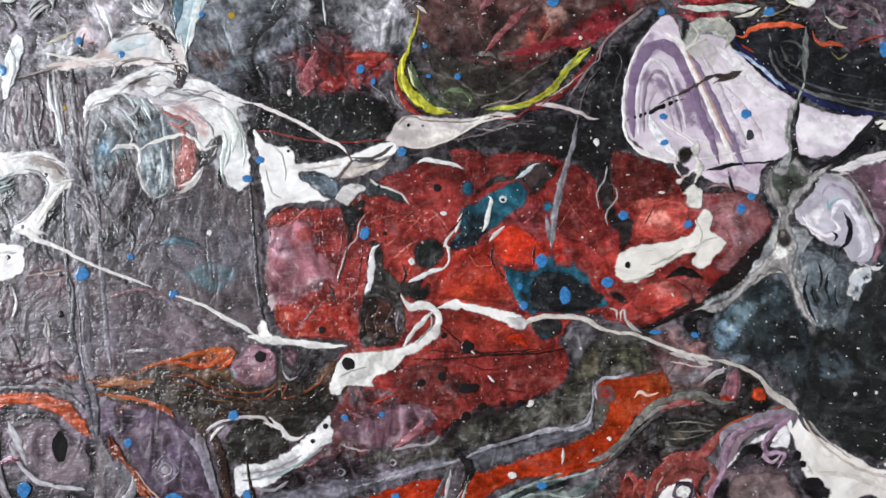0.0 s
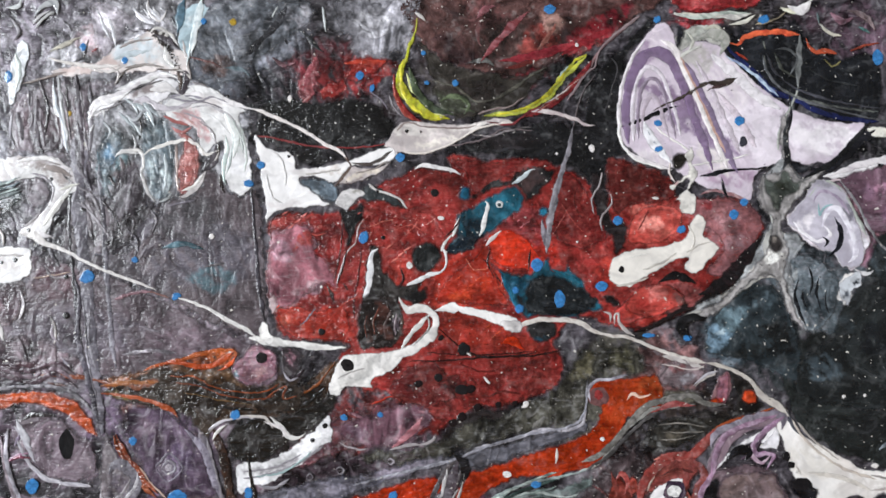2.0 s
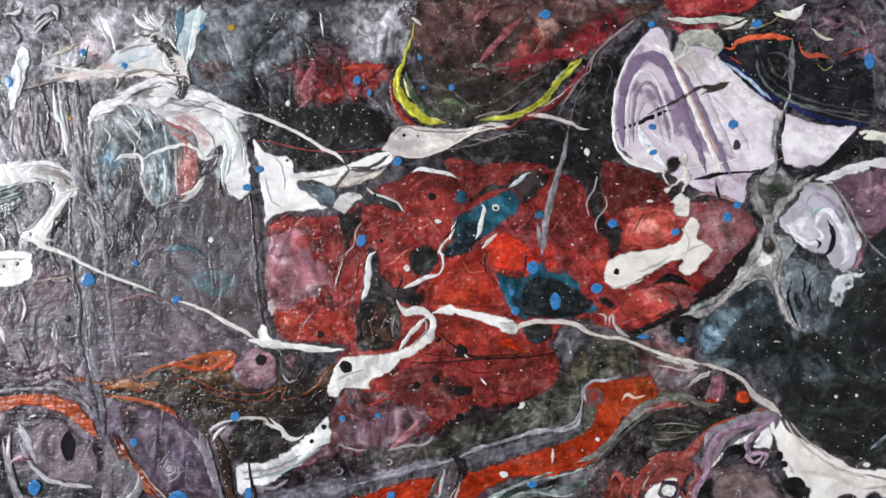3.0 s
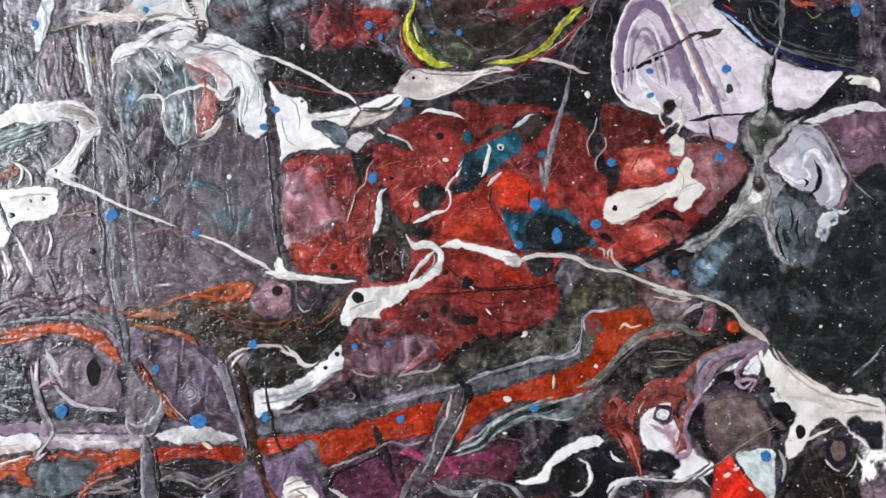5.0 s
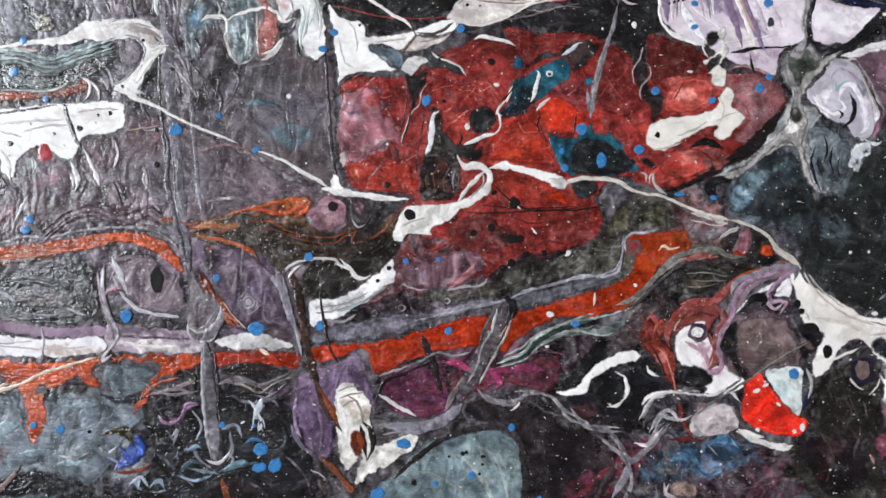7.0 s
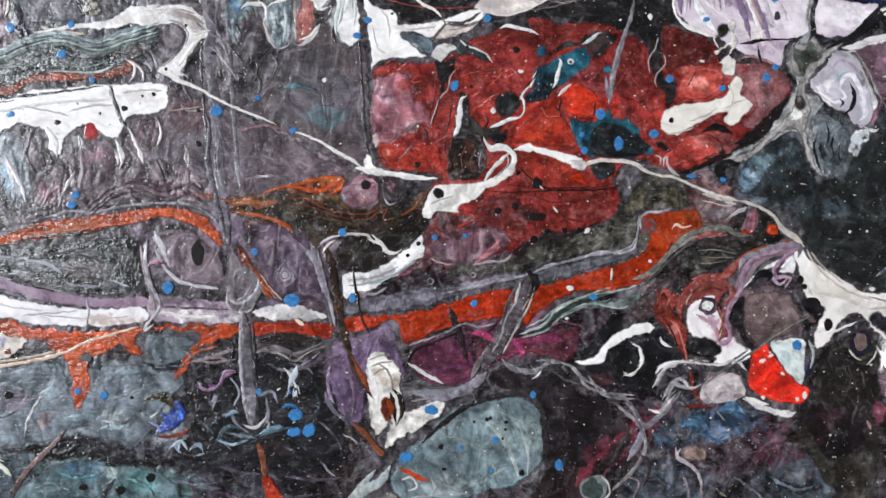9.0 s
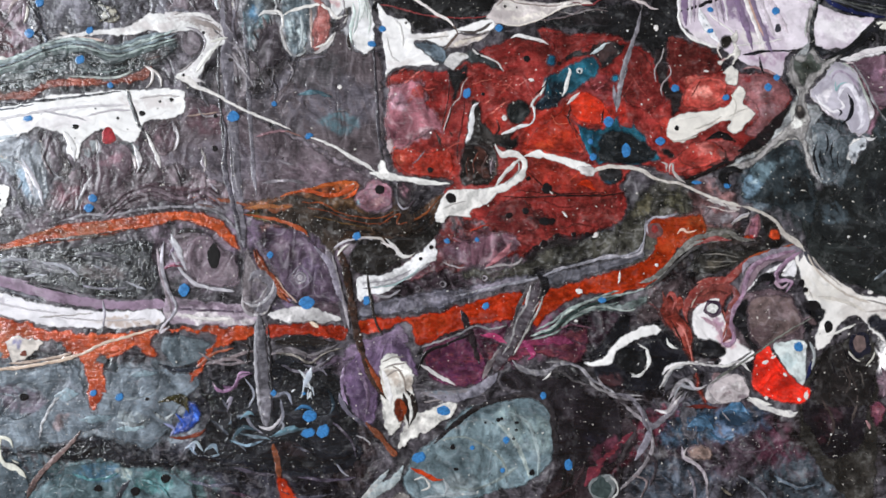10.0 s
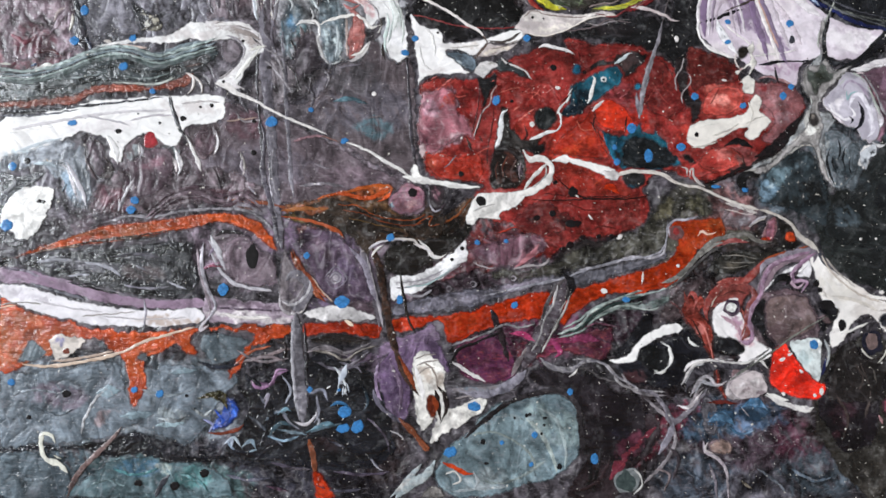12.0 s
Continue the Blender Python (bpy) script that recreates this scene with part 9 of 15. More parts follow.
streak("paint_thread", "white", 8, "c0bcb8", [(-28.6, -103.9, 0.65), (-25.9, -103.0, 0.65), (-24.2, -105.4, 0.65), (-26.6, -106.7, 0.65)])
streak("paint_thread", "white", 8, "9aa0a4", [(-20.6, -102.9, 0.65), (-19.4, -105.3, 0.97), (-20.1, -107.7, 0.81)])

# lower right: dark purple field
pool("plum_field", "dark", 2, "2a2125", [(6.6, -79.1), (14.8, -77.2), (24.9, -83.5), (33.4, -87.3), (31.9, -94.6), (25.5, -101.2), (20.7, -109.7), (6.0, -109.9), (10.6, -99.9), (11.9, -90.2)], [(21.8, -90.0, 6.5, 4.9, 0, "332528")], label="plum-black field", wobble=0.5, veins=(0.6, 0.2))
streak("paint_thread", "red", 4, "5a2430", [(31.8, -89.0, 2.27), (26.9, -93.9, 3.25), (22.1, -98.9, 3.57), (18.9, -104.6, 2.92)], label="crimson smear of paint", second="6a2c38")
streak("paint_thread", "dark", 5, "1a181a", [(10.3, -93.5, 1.14), (12.4, -96.7, 1.14), (13.1, -103.1, 1.30), (11.6, -107.9, 1.14)])
streak("paint_thread", "dark", 5, "1c1a1c", [(16.2, -95.0, 0.81), (15.2, -101.4, 0.97), (14.1, -107.9, 0.97)])
streak("paint_thread", "grey", 6, "7a7478", [(21.3, -73.8, 0.65), (24.8, -78.6, 0.81), (29.8, -80.1, 0.81), (34.8, -79.9, 0.65)])
streak("paint_thread", "grey", 5, "6a6468", [(28.2, -80.9, 0.97), (32.5, -84.1, 1.14), (35.9, -87.2, 1.14), (37.7, -92.9, 1.14), (34.6, -99.4, 1.30), (28.9, -105.2, 1.30)], label="grey branching thread", second="8a8488")
streak("paint_thread", "grey", 6, "8a8286", [(37.6, -87.2, 0.97), (40.9, -84.7, 0.97), (43.2, -79.7, 0.97), (45.7, -77.2, 0.81)])
drop("paint_ring", 6, "7a7e80", 23.9, -104.5, 7.80, 7.47, 0, "grey ring of paint")
drop("paint_dot", 7, "3c4646", 23.6, -104.8, 6.50, 6.17, 0, "dark green-grey cell")
streak("paint_thread", "white", 9, "b8b6b4", [(25.5, -101.2, 0.49), (27.5, -102.8, 0.65), (28.1, -106.0, 0.65), (25.7, -108.5, 0.49)])
streak("paint_thread", "grey", 7, "8a8088", [(46.1, -92.7, 0.97), (47.0, -95.9, 1.14), (50.5, -97.8, 0.97), (53.1, -101.5, 0.97), (54.1, -109.1, 0.81)], label="pale thread running down", second="b8b0b4")
streak("paint_thread", "grey", 6, "6a646c", [(48.0, -99.1, 0.97), (49.8, -104.0, 1.14), (50.4, -109.1, 0.97)])
pool("grey_patch", "grey", 4, "4c4a50", [(45.0, -82.9), (46.6, -79.6), (51.0, -84.4), (49.4, -91.0), (46.0, -89.4)], label="grey patch", wobble=0.4)
pool("lilac_patch", "grey", 4, "6c5a60", [(47.0, -93.5), (50.3, -91.8), (54.6, -93.3), (52.9, -95.8), (48.7, -96.7)], label="dusky mauve patch", wobble=0.3)
pool("blue_patch", "dark", 4, "2b4258", [(46.7, -84.5), (50.9, -83.1), (55.2, -83.5), (55.3, -87.6), (50.2, -89.3), (46.8, -88.6)], label="dark blue patch", wobble=0.5)
pool("blue_patch", "dark", 4, "32475c", [(56.0, -82.7), (61.9, -81.7), (66.2, -83.2), (63.7, -86.6), (58.6, -86.7)], label="dark blue patch", wobble=0.5)
streak("paint_thread", "red", 5, "5a2420", [(46.7, -81.6, 0.97), (51.7, -81.5, 1.30), (56.0, -81.8, 0.81)])
streak("paint_thread", "white", 6, "8a8488", [(56.8, -82.3, 0.49), (59.5, -85.5, 0.49)])
pool("pink_patch", "white", 5, "8a7074", [(53.2, -72.9), (56.5, -70.3), (61.7, -71.0), (63.5, -75.1), (58.4, -77.7), (55.0, -76.9)], [(58.3, -73.6, 2.6, 1.6, 0, "b09c9c")], label="pale pink-grey patch", wobble=0.4, veins=(0.6, 0.5))
pool("olive_field", "dark", 2, "2a2724", [(82.2, -68.7), (89.0, -63.6), (100.9, -61.5), (101.7, -108.2), (89.8, -103.2), (81.0, -91.9), (79.0, -82.1)], label="olive-black field", wobble=0.5, veins=(0.7, 0.3))

# folds and spatters at the upper left
streak("paint_thread", "grey", 7, "9a9a9c", [(-89.8, 40.6, 0.77), (-88.9, 34.7, 1.02), (-88.0, 28.1, 1.15), (-86.6, 22.9, 1.02)])
streak("paint_thread", "white", 7, "b8b4b4", [(-91.0, 38.6, 0.64), (-89.9, 32.0, 0.90), (-88.1, 30.7, 0.64)])
streak("paint_thread", "grey", 7, "5c5056", [(-85.9, 39.9, 2.05), (-85.2, 33.4, 2.56), (-84.5, 26.8, 2.56), (-83.3, 21.6, 2.05)])
streak("paint_thread", "grey", 7, "6a666c", [(-82.6, 38.6, 0.77), (-81.7, 30.8, 0.90), (-82.0, 22.9, 0.77)])
streak("paint_thread", "grey", 7, "544a50", [(-94.8, 35.9, 2.31), (-94.1, 29.4, 2.56), (-92.4, 24.2, 2.05)])
streak("paint_thread", "grey", 7, "5a545a", [(-99.1, 32.0, 2.05), (-97.6, 25.5, 1.79)])
streak("paint_thread", "white", 7, "a09aa0", [(-80.5, 53.2, 0.90), (-79.0, 49.2, 0.90), (-78.3, 45.9, 0.77)])
streak("paint_thread", "white", 7, "98949c", [(-83.2, 57.2, 0.77), (-81.1, 53.2, 0.90), (-79.7, 50.6, 0.77)])
streak("paint_thread", "white", 7, "a8a4ac", [(-78.0, 57.2, 1.02), (-76.6, 53.9, 1.02), (-77.1, 50.6, 0.90)])
streak("paint_thread", "white", 7, "c9c6cc", [(-80.5, 54.6, 0.51), (-79.1, 51.2, 0.51)])
streak("paint_thread", "white", 7, "bab8be", [(-72.8, 57.3, 1.28), (-70.8, 54.6, 1.28), (-68.5, 53.3, 1.02)])
streak("paint_thread", "white", 7, "c4c2c6", [(-68.2, 57.3, 1.02), (-66.9, 55.3, 1.02), (-65.5, 54.0, 0.90)])
streak("paint_thread", "white", 7, "dcdade", [(-70.2, 56.6, 0.64), (-68.5, 54.4, 0.64)])
streak("paint_thread", "white", 7, "9a9aa0", [(-66.3, 57.3, 0.77), (-64.9, 55.7, 0.77)])
streak("paint_thread", "white", 7, "b0a8a6", [(-60.8, 49.3, 0.77), (-59.7, 44.0, 0.77), (-58.7, 40.1, 0.64)])
streak("paint_thread", "white", 7, "b8b6b8", [(-96.1, 53.1, 1.02), (-94.6, 54.8, 1.02), (-92.3, 56.1, 0.90)])
streak("paint_thread", "white", 7, "b8b4a8", [(-92.2, 46.3, 0.77), (-89.4, 47.9, 1.02), (-84.9, 49.9, 0.64)])
streak("paint_thread", "grey", 7, "a8a8a8", [(-92.9, 55.2, 1.54), (-91.0, 55.8, 2.05)])
streak("paint_thread", "white", 7, "c0bab8", [(-92.5, 44.9, 0.51), (-88.0, 43.9, 0.64), (-82.7, 43.3, 0.51)])
streak("paint_thread", "white", 7, "8a7e7a", [(-98.1, 38.6, 0.51), (-93.0, 40.2, 0.64), (-87.9, 41.5, 0.77)])
streak("paint_thread", "red", 7, "90484c", [(-82.2, 46.6, 1.79), (-80.9, 47.2, 1.54)])
streak("paint_thread", "red", 7, "6a4a48", [(-59.4, 45.4, 0.51), (-54.2, 44.1, 0.38), (-51.6, 42.8, 0.38)])
streak("paint_thread", "white", 7, "8a8690", [(-63.1, 36.1, 0.77), (-59.2, 36.1, 1.02), (-55.3, 35.5, 0.77)])
streak("paint_thread", "white", 7, "c4c2c4", [(-76.1, 37.4, 1.02), (-71.6, 39.4, 1.02), (-66.5, 41.1, 1.02), (-63.2, 40.7, 0.77)])
streak("paint_thread", "white", 7, "d2d0d2", [(-81.7, 31.4, 0.90), (-80.9, 34.0, 1.15), (-77.3, 35.0, 1.54), (-74.1, 36.3, 1.15)])
streak("paint_thread", "white", 7, "c4c2c4", [(-82.2, 28.8, 0.77), (-81.7, 31.4, 0.90), (-79.2, 32.7, 0.77), (-78.7, 31.0, 0.64)])
streak("paint_thread", "white", 7, "a4acb0", [(-73.4, 34.7, 1.02), (-70.8, 33.7, 1.02), (-68.8, 31.5, 0.90), (-67.8, 29.5, 0.64)])
streak("paint_thread", "grey", 7, "8a9094", [(-72.1, 35.4, 0.64), (-69.5, 34.5, 0.77), (-67.1, 32.1, 0.77), (-65.5, 30.8, 0.64)])
streak("paint_thread", "white", 7, "9aa2a6", [(-75.3, 32.1, 0.64), (-73.3, 30.2, 0.77), (-71.3, 28.2, 0.77)])
streak("paint_thread", "grey", 7, "7a8488", [(-78.3, 27.5, 1.02), (-77.6, 24.9, 1.15), (-78.4, 22.7, 0.90)])
streak("paint_thread", "grey", 7, "40606c", [(-80.1, 22.9, 1.28), (-79.4, 20.3, 1.54), (-77.4, 19.0, 1.15)])
streak("paint_thread", "grey", 7, "486c80", [(-77.6, 24.2, 1.15), (-75.6, 22.7, 1.15), (-74.3, 22.7, 0.77)])
streak("paint_thread", "grey", 7, "848c90", [(-79.3, 16.4, 1.15), (-77.6, 13.9, 1.28), (-76.8, 11.9, 1.02)])
streak("paint_thread", "white", 7, "c0bcbc", [(-75.6, 22.7, 0.90), (-73.7, 23.2, 1.15), (-70.5, 23.2, 1.15), (-69.4, 21.0, 0.77), (-69.7, 17.8, 0.77), (-68.3, 13.9, 0.77), (-66.3, 11.1, 0.64)])
streak("paint_thread", "grey", 7, "9aa0a4", [(-70.6, 28.9, 0.77), (-69.3, 26.2, 0.90), (-67.3, 24.3, 0.90), (-68.5, 21.0, 0.77)])
streak("paint_thread", "white", 7, "a8a8aa", [(-72.1, 26.9, 0.51), (-71.2, 24.9, 0.64), (-72.0, 23.0, 0.51)])
streak("paint_thread", "white", 7, "d4d0ce", [(-67.6, 23.6, 0.77), (-64.7, 24.3, 0.77), (-61.5, 25.6, 0.77), (-58.9, 25.9, 0.77), (-57.0, 25.0, 0.64)])
streak("paint_thread", "grey", 7, "5a666c", [(-66.6, 23.0, 1.28), (-65.4, 17.8, 1.54), (-65.0, 13.9, 1.28)])
streak("paint_thread", "grey", 7, "787e82", [(-64.0, 23.7, 0.90), (-63.2, 17.8, 1.02), (-63.5, 12.6, 0.90)])
streak("paint_thread", "white", 7, "b4a09a", [(-62.2, 25.6, 0.77), (-61.6, 20.4, 0.77), (-61.2, 13.9, 0.64)])
streak("paint_thread", "white", 7, "a8aaac", [(-65.6, 11.3, 0.77), (-63.7, 12.0, 0.77), (-62.5, 13.3, 0.64)])
streak("paint_thread", "red", 7, "a86a68", [(-58.4, 28.9, 0.77), (-60.5, 27.6, 0.77), (-62.9, 28.9, 0.77)])
streak("paint_thread", "dark", 7, "5a5450", [(-52.5, 25.7, 0.64), (-51.8, 23.7, 0.77), (-53.0, 22.4, 0.64), (-55.0, 22.8, 0.64)])
streak("paint_thread", "dark", 7, "3a3230", [(-50.8, 19.2, 1.28), (-51.2, 15.9, 1.02), (-50.3, 13.3, 0.77)])
streak("paint_thread", "grey", 7, "5c5254", [(-74.9, 21.7, 1.15), (-73.5, 17.8, 1.28), (-74.0, 13.9, 1.15)])
streak("paint_thread", "grey", 7, "4e4648", [(-71.7, 20.4, 1.28), (-70.5, 16.5, 1.28), (-70.8, 12.6, 1.15)])
streak("paint_thread", "grey", 7, "6c666a", [(-81.7, 13.8, 0.77), (-79.7, 10.0, 0.77), (-78.3, 6.1, 0.64)])
streak("paint_thread", "grey", 7, "5a5458", [(-76.6, 13.9, 0.64), (-74.6, 10.0, 0.64), (-75.7, 6.8, 0.64)])
streak("paint_thread", "grey", 7, "57525a", [(-83.2, 20.3, 1.54), (-82.5, 16.4, 1.28), (-81.1, 13.8, 1.02)])
pool("dark_cell", "dark", 6, "2c2624", [(-69.4, 51.3), (-67.4, 52.0), (-64.8, 50.0), (-62.1, 46.7), (-60.4, 44.0), (-60.9, 40.7), (-63.2, 42.0), (-64.6, 46.0), (-67.3, 48.0)], label="dark brown fold", wobble=0.3)
streak("paint_thread", "white", 8, "cfcbc8", [(-68.4, 51.3, 0.64), (-66.8, 52.2, 0.77), (-64.1, 50.9, 0.90), (-62.8, 49.3, 0.77), (-61.8, 48.0, 0.51)])
drop("paint_ring", 9, "bab6b2", -65.4, 50.7, 2.31, 1.79, 0, "pale ring of paint")
drop("paint_pit", 10, "4a4644", -65.4, 50.7, 1.02, 0.90, 0, "small dark dot")
streak("paint_thread", "dark", 8, "5a4e48", [(-62.2, 42.0, 1.02), (-61.2, 39.4, 1.15), (-61.5, 36.8, 0.90)])
drop("paint_dot", 7, "a88a30", -86.9, 31.8, 1.15, 1.28, 0, "small gold speck")
drop("paint_dot", 7, "a88a30", -72.4, 11.0, 1.02, 1.41, 0, "small gold speck")
drop("paint_dot", 7, "a88a30", -49.2, 53.7, 1.79, 1.79, 0, "small gold speck")
pool("grey_patch", "grey", 6, "5c545a", [(-96.6, 16.4), (-94.7, 17.0), (-92.3, 16.1), (-90.7, 13.8), (-91.3, 11.2), (-93.7, 9.3), (-96.0, 11.2)], label="grey hollow in the white arm", wobble=0.3)
drop("paint_pit", 9, "2a2628", -90.6, 16.4, 1.02, 1.02, 0)
drop("paint_pit", 9, "2a2628", -82.9, 9.3, 1.79, 1.02, 0)
drop("paint_pit", 9, "2a2628", -77.2, 1.7, 1.28, 1.02, 0)
drop("paint_pit", 9, "2a2628", -95.5, 4.5, 1.02, 1.02, 0)
drop("paint_pit", 9, "2a2628", -50.1, 36.2, 0.64, 0.64, 0)
drop("paint_dot", 12, "3a78b2", -74.3, 44.4, 1.54, 1.54, 0, "small sky-blue spattered dot")
drop("paint_dot", 12, "3a78b2", -84.2, 47.5, 1.54, 1.79, 0, "small sky-blue spattered dot")
drop("paint_dot", 12, "3a78b2", -56.1, 53.8, 1.41, 1.41, 0, "small sky-blue spattered dot")
drop("paint_dot", 12, "3a78b2", -101.4, 40.5, 1.79, 2.82, 0, "small sky-blue spattered dot")
drop("paint_dot", 12, "3a78b2", -44.9, 15.7, 2.18, 1.79, 0, "small sky-blue spattered dot")
drop("paint_dot", 12, "3a78b2", -42.0, 20.1, 1.92, 1.79, 0, "small sky-blue spattered dot")
drop("paint_dot", 12, "3a78b2", -9.7, 22.0, 2.18, 1.92, 0, "small sky-blue spattered dot")
drop("paint_dot", 12, "3a78b2", -18.0, 3.4, 2.18, 2.82, 0, "small sky-blue spattered dot")
drop("paint_dot", 12, "3a78b2", -19.3, 41.2, 1.92, 1.92, 0, "small sky-blue spattered dot")
drop("paint_dot", 12, "3a78b2", -16.4, 38.3, 1.15, 1.79, 0, "small sky-blue spattered dot")
drop("paint_dot", 12, "3a78b2", -3.7, 39.6, 1.15, 1.02, 0, "small sky-blue spattered dot")
drop("paint_dot", 12, "3a78b2", -4.5, 46.7, 1.15, 1.15, 0, "small sky-blue spattered dot")
drop("paint_dot", 12, "3a78b2", 3.0, 39.5, 1.54, 1.54, 0, "small sky-blue spattered dot")
drop("paint_dot", 12, "3a78b2", 25.0, 57.2, 2.82, 2.05, 0, "small sky-blue spattered dot")
drop("paint_dot", 12, "3a78b2", 50.1, 55.0, 1.67, 1.67, 0, "small sky-blue spattered dot")
drop("paint_dot", 12, "3a78b2", 50.1, 30.5, 1.79, 1.54, 0, "small sky-blue spattered dot")
drop("paint_dot", 12, "3a78b2", 50.3, 24.5, 1.92, 1.41, 0, "small sky-blue spattered dot")
drop("paint_dot", 12, "3a78b2", 69.2, 31.3, 2.31, 2.31, 0, "small sky-blue spattered dot")
drop("paint_dot", 12, "3a78b2", 75.0, 55.2, 2.56, 2.05, 0, "small sky-blue spattered dot")
drop("paint_dot", 12, "3a78b2", 101.6, 46.2, 2.56, 3.59, 0, "small sky-blue spattered dot")
drop("paint_dot", 12, "3a78b2", 70.0, 12.2, 1.92, 1.67, 0, "small sky-blue spattered dot")
drop("paint_dot", 12, "3a78b2", 67.6, 9.3, 2.18, 2.18, 0, "small sky-blue spattered dot")
drop("paint_dot", 12, "3a78b2", 55.4, 5.8, 2.05, 1.79, 0, "small sky-blue spattered dot")
drop("paint_dot", 12, "3a78b2", 40.8, 7.8, 2.18, 2.18, 0, "small sky-blue spattered dot")
drop("paint_dot", 12, "3a78b2", 22.1, -2.7, 2.82, 2.82, 0, "small sky-blue spattered dot")
drop("paint_dot", 12, "3a78b2", 37.0, -7.5, 2.82, 2.18, 0, "small sky-blue spattered dot")
drop("paint_dot", 12, "3a78b2", 17.2, -8.6, 1.54, 1.54, 0, "small sky-blue spattered dot")
drop("paint_dot", 12, "3a78b2", 18.1, -12.7, 1.92, 2.05, 0, "small sky-blue spattered dot")
drop("paint_dot", 12, "3a78b2", 27.4, -10.7, 2.56, 3.84, 0, "small sky-blue spattered dot")
drop("paint_dot", 12, "3a78b2", 47.8, -18.6, 2.82, 1.02, 0, "small sky-blue spattered dot")
drop("paint_dot", 12, "3a78b2", 56.7, -19.2, 2.05, 1.54, 0, "small sky-blue spattered dot")
drop("paint_dot", 12, "3a78b2", -81.7, -6.3, 3.33, 2.56, 0, "small sky-blue spattered dot")
drop("paint_dot", 12, "3a78b2", -46.8, -37.7, 2.18, 1.67, 0, "small sky-blue spattered dot")
drop("paint_dot", 12, "3a78b2", -22.0, -37.9, 1.54, 1.54, 0, "small sky-blue spattered dot")
drop("paint_dot", 12, "3a78b2", -13.7, -37.2, 1.28, 1.28, 0, "small sky-blue spattered dot")
drop("paint_dot", 12, "3a78b2", -43.4, -55.4, 1.79, 1.79, 0, "small sky-blue spattered dot")
drop("paint_dot", 12, "3a78b2", -61.2, -10.8, 1.54, 1.28, 0, "small sky-blue spattered dot")
drop("paint_dot", 12, "3a78b2", -70.7, -2.2, 1.02, 1.02, 0, "small sky-blue spattered dot")
drop("paint_dot", 12, "3c3c44", 70.0, 26.3, 1.79, 2.31, 0, "small black dot")
drop("paint_pit", 13, "1a181a", -14.9, 14.1, 0.64, 0.64, 0, "small black dot of paint")
drop("paint_pit", 13, "1a181a", 41.6, -3.6, 1.41, 1.41, 0, "small black dot of paint")
drop("paint_pit", 13, "1a181a", -21.3, -25.8, 2.82, 2.56, 0, "small black dot of paint")
drop("paint_pit", 13, "1a181a", -8.2, 28.2, 0.77, 0.77, 0, "small black dot of paint")
drop("paint_pit", 13, "1a181a", -5.0, 28.1, 0.51, 0.51, 0, "small black dot of paint")
drop("paint_pit", 13, "1a181a", -35.6, 22.1, 0.64, 0.64, 0, "small black dot of paint")
drop("paint_pit", 13, "1a181a", -1.7, 13.9, 1.92, 1.92, 0, "small black dot of paint")
drop("paint_pit", 13, "1a181a", 5.1, -22.2, 2.31, 2.82, 0, "small black dot of paint")
drop("paint_pit", 13, "1a181a", -27.3, -18.4, 1.54, 1.54, 0, "small black dot of paint")
drop("paint_pit", 13, "1a181a", -13.4, 3.4, 1.02, 1.02, 0, "small black dot of paint")
drop("paint_pit", 13, "1a181a", -41.2, -24.5, 2.18, 2.18, 0, "small black dot of paint")
drop("pale_fleck", 12, "dcd6d4", -53.0, 3.3, 1.28, 1.28, 0, "small pale fleck, paint or painted highlight")
drop("pale_fleck", 12, "dcd6d4", -0.1, 8.0, 1.54, 1.02, 0, "small pale fleck, paint or painted highlight")
drop("pale_fleck", 12, "dcd6d4", -7.3, -3.0, 1.54, 1.54, 0, "small pale fleck, paint or painted highlight")
drop("pale_fleck", 12, "dcd6d4", 31.3, 48.8, 0.90, 0.90, 0, "small pale fleck, paint or painted highlight")
drop("pale_fleck", 12, "dcd6d4", -27.5, -8.1, 0.64, 0.64, 0, "small pale fleck, paint or painted highlight")
drop("pale_fleck", 12, "dcd6d4", -35.5, 35.6, 1.02, 1.54, 0, "small pale fleck, paint or painted highlight")
drop("pale_fleck", 12, "dcd6d4", 75.2, 36.2, 0.01, 0.01, 0, "small pale fleck, paint or painted highlight")
drop("pale_fleck", 12, "dcd6d4", 34.8, 24.5, 1.28, 1.79, 0, "small pale fleck, paint or painted highlight")
drop("pale_fleck", 12, "dcd6d4", 26.7, 23.2, 0.64, 0.64, 0, "small pale fleck, paint or painted highlight")
drop("pale_fleck", 12, "dcd6d4", 49.5, 13.0, 1.67, 0.64, 0, "small pale fleck, paint or painted highlight")
drop("pale_fleck", 12, "dcd6d4", 31.4, 2.7, 0.51, 0.51, 0, "small pale fleck, paint or painted highlight")
drop("pale_fleck", 12, "dcd6d4", -10.8, -15.3, 0.01, 0.01, 0, "small pale fleck, paint or painted highlight")
drop("pale_fleck", 12, "dcd6d4", 97.1, -31.9, 0.77, 0.77, 0, "small pale fleck, paint or painted highlight")
drop("pale_fleck", 12, "dcd6d4", -30.8, 29.1, 0.38, 0.38, 0, "small pale fleck, paint or painted highlight")
drop("pale_fleck", 12, "dcd6d4", -24.8, 30.0, 0.51, 0.51, 0, "small pale fleck, paint or painted highlight")
drop("paint_dot", 12, "3a78b2", -134.5, 22.3, 2.27, 2.76, 0, "small sky-blue spattered dot")
drop("paint_dot", 12, "3a78b2", -136.8, 13.7, 2.60, 2.27, 0, "small sky-blue spattered dot")
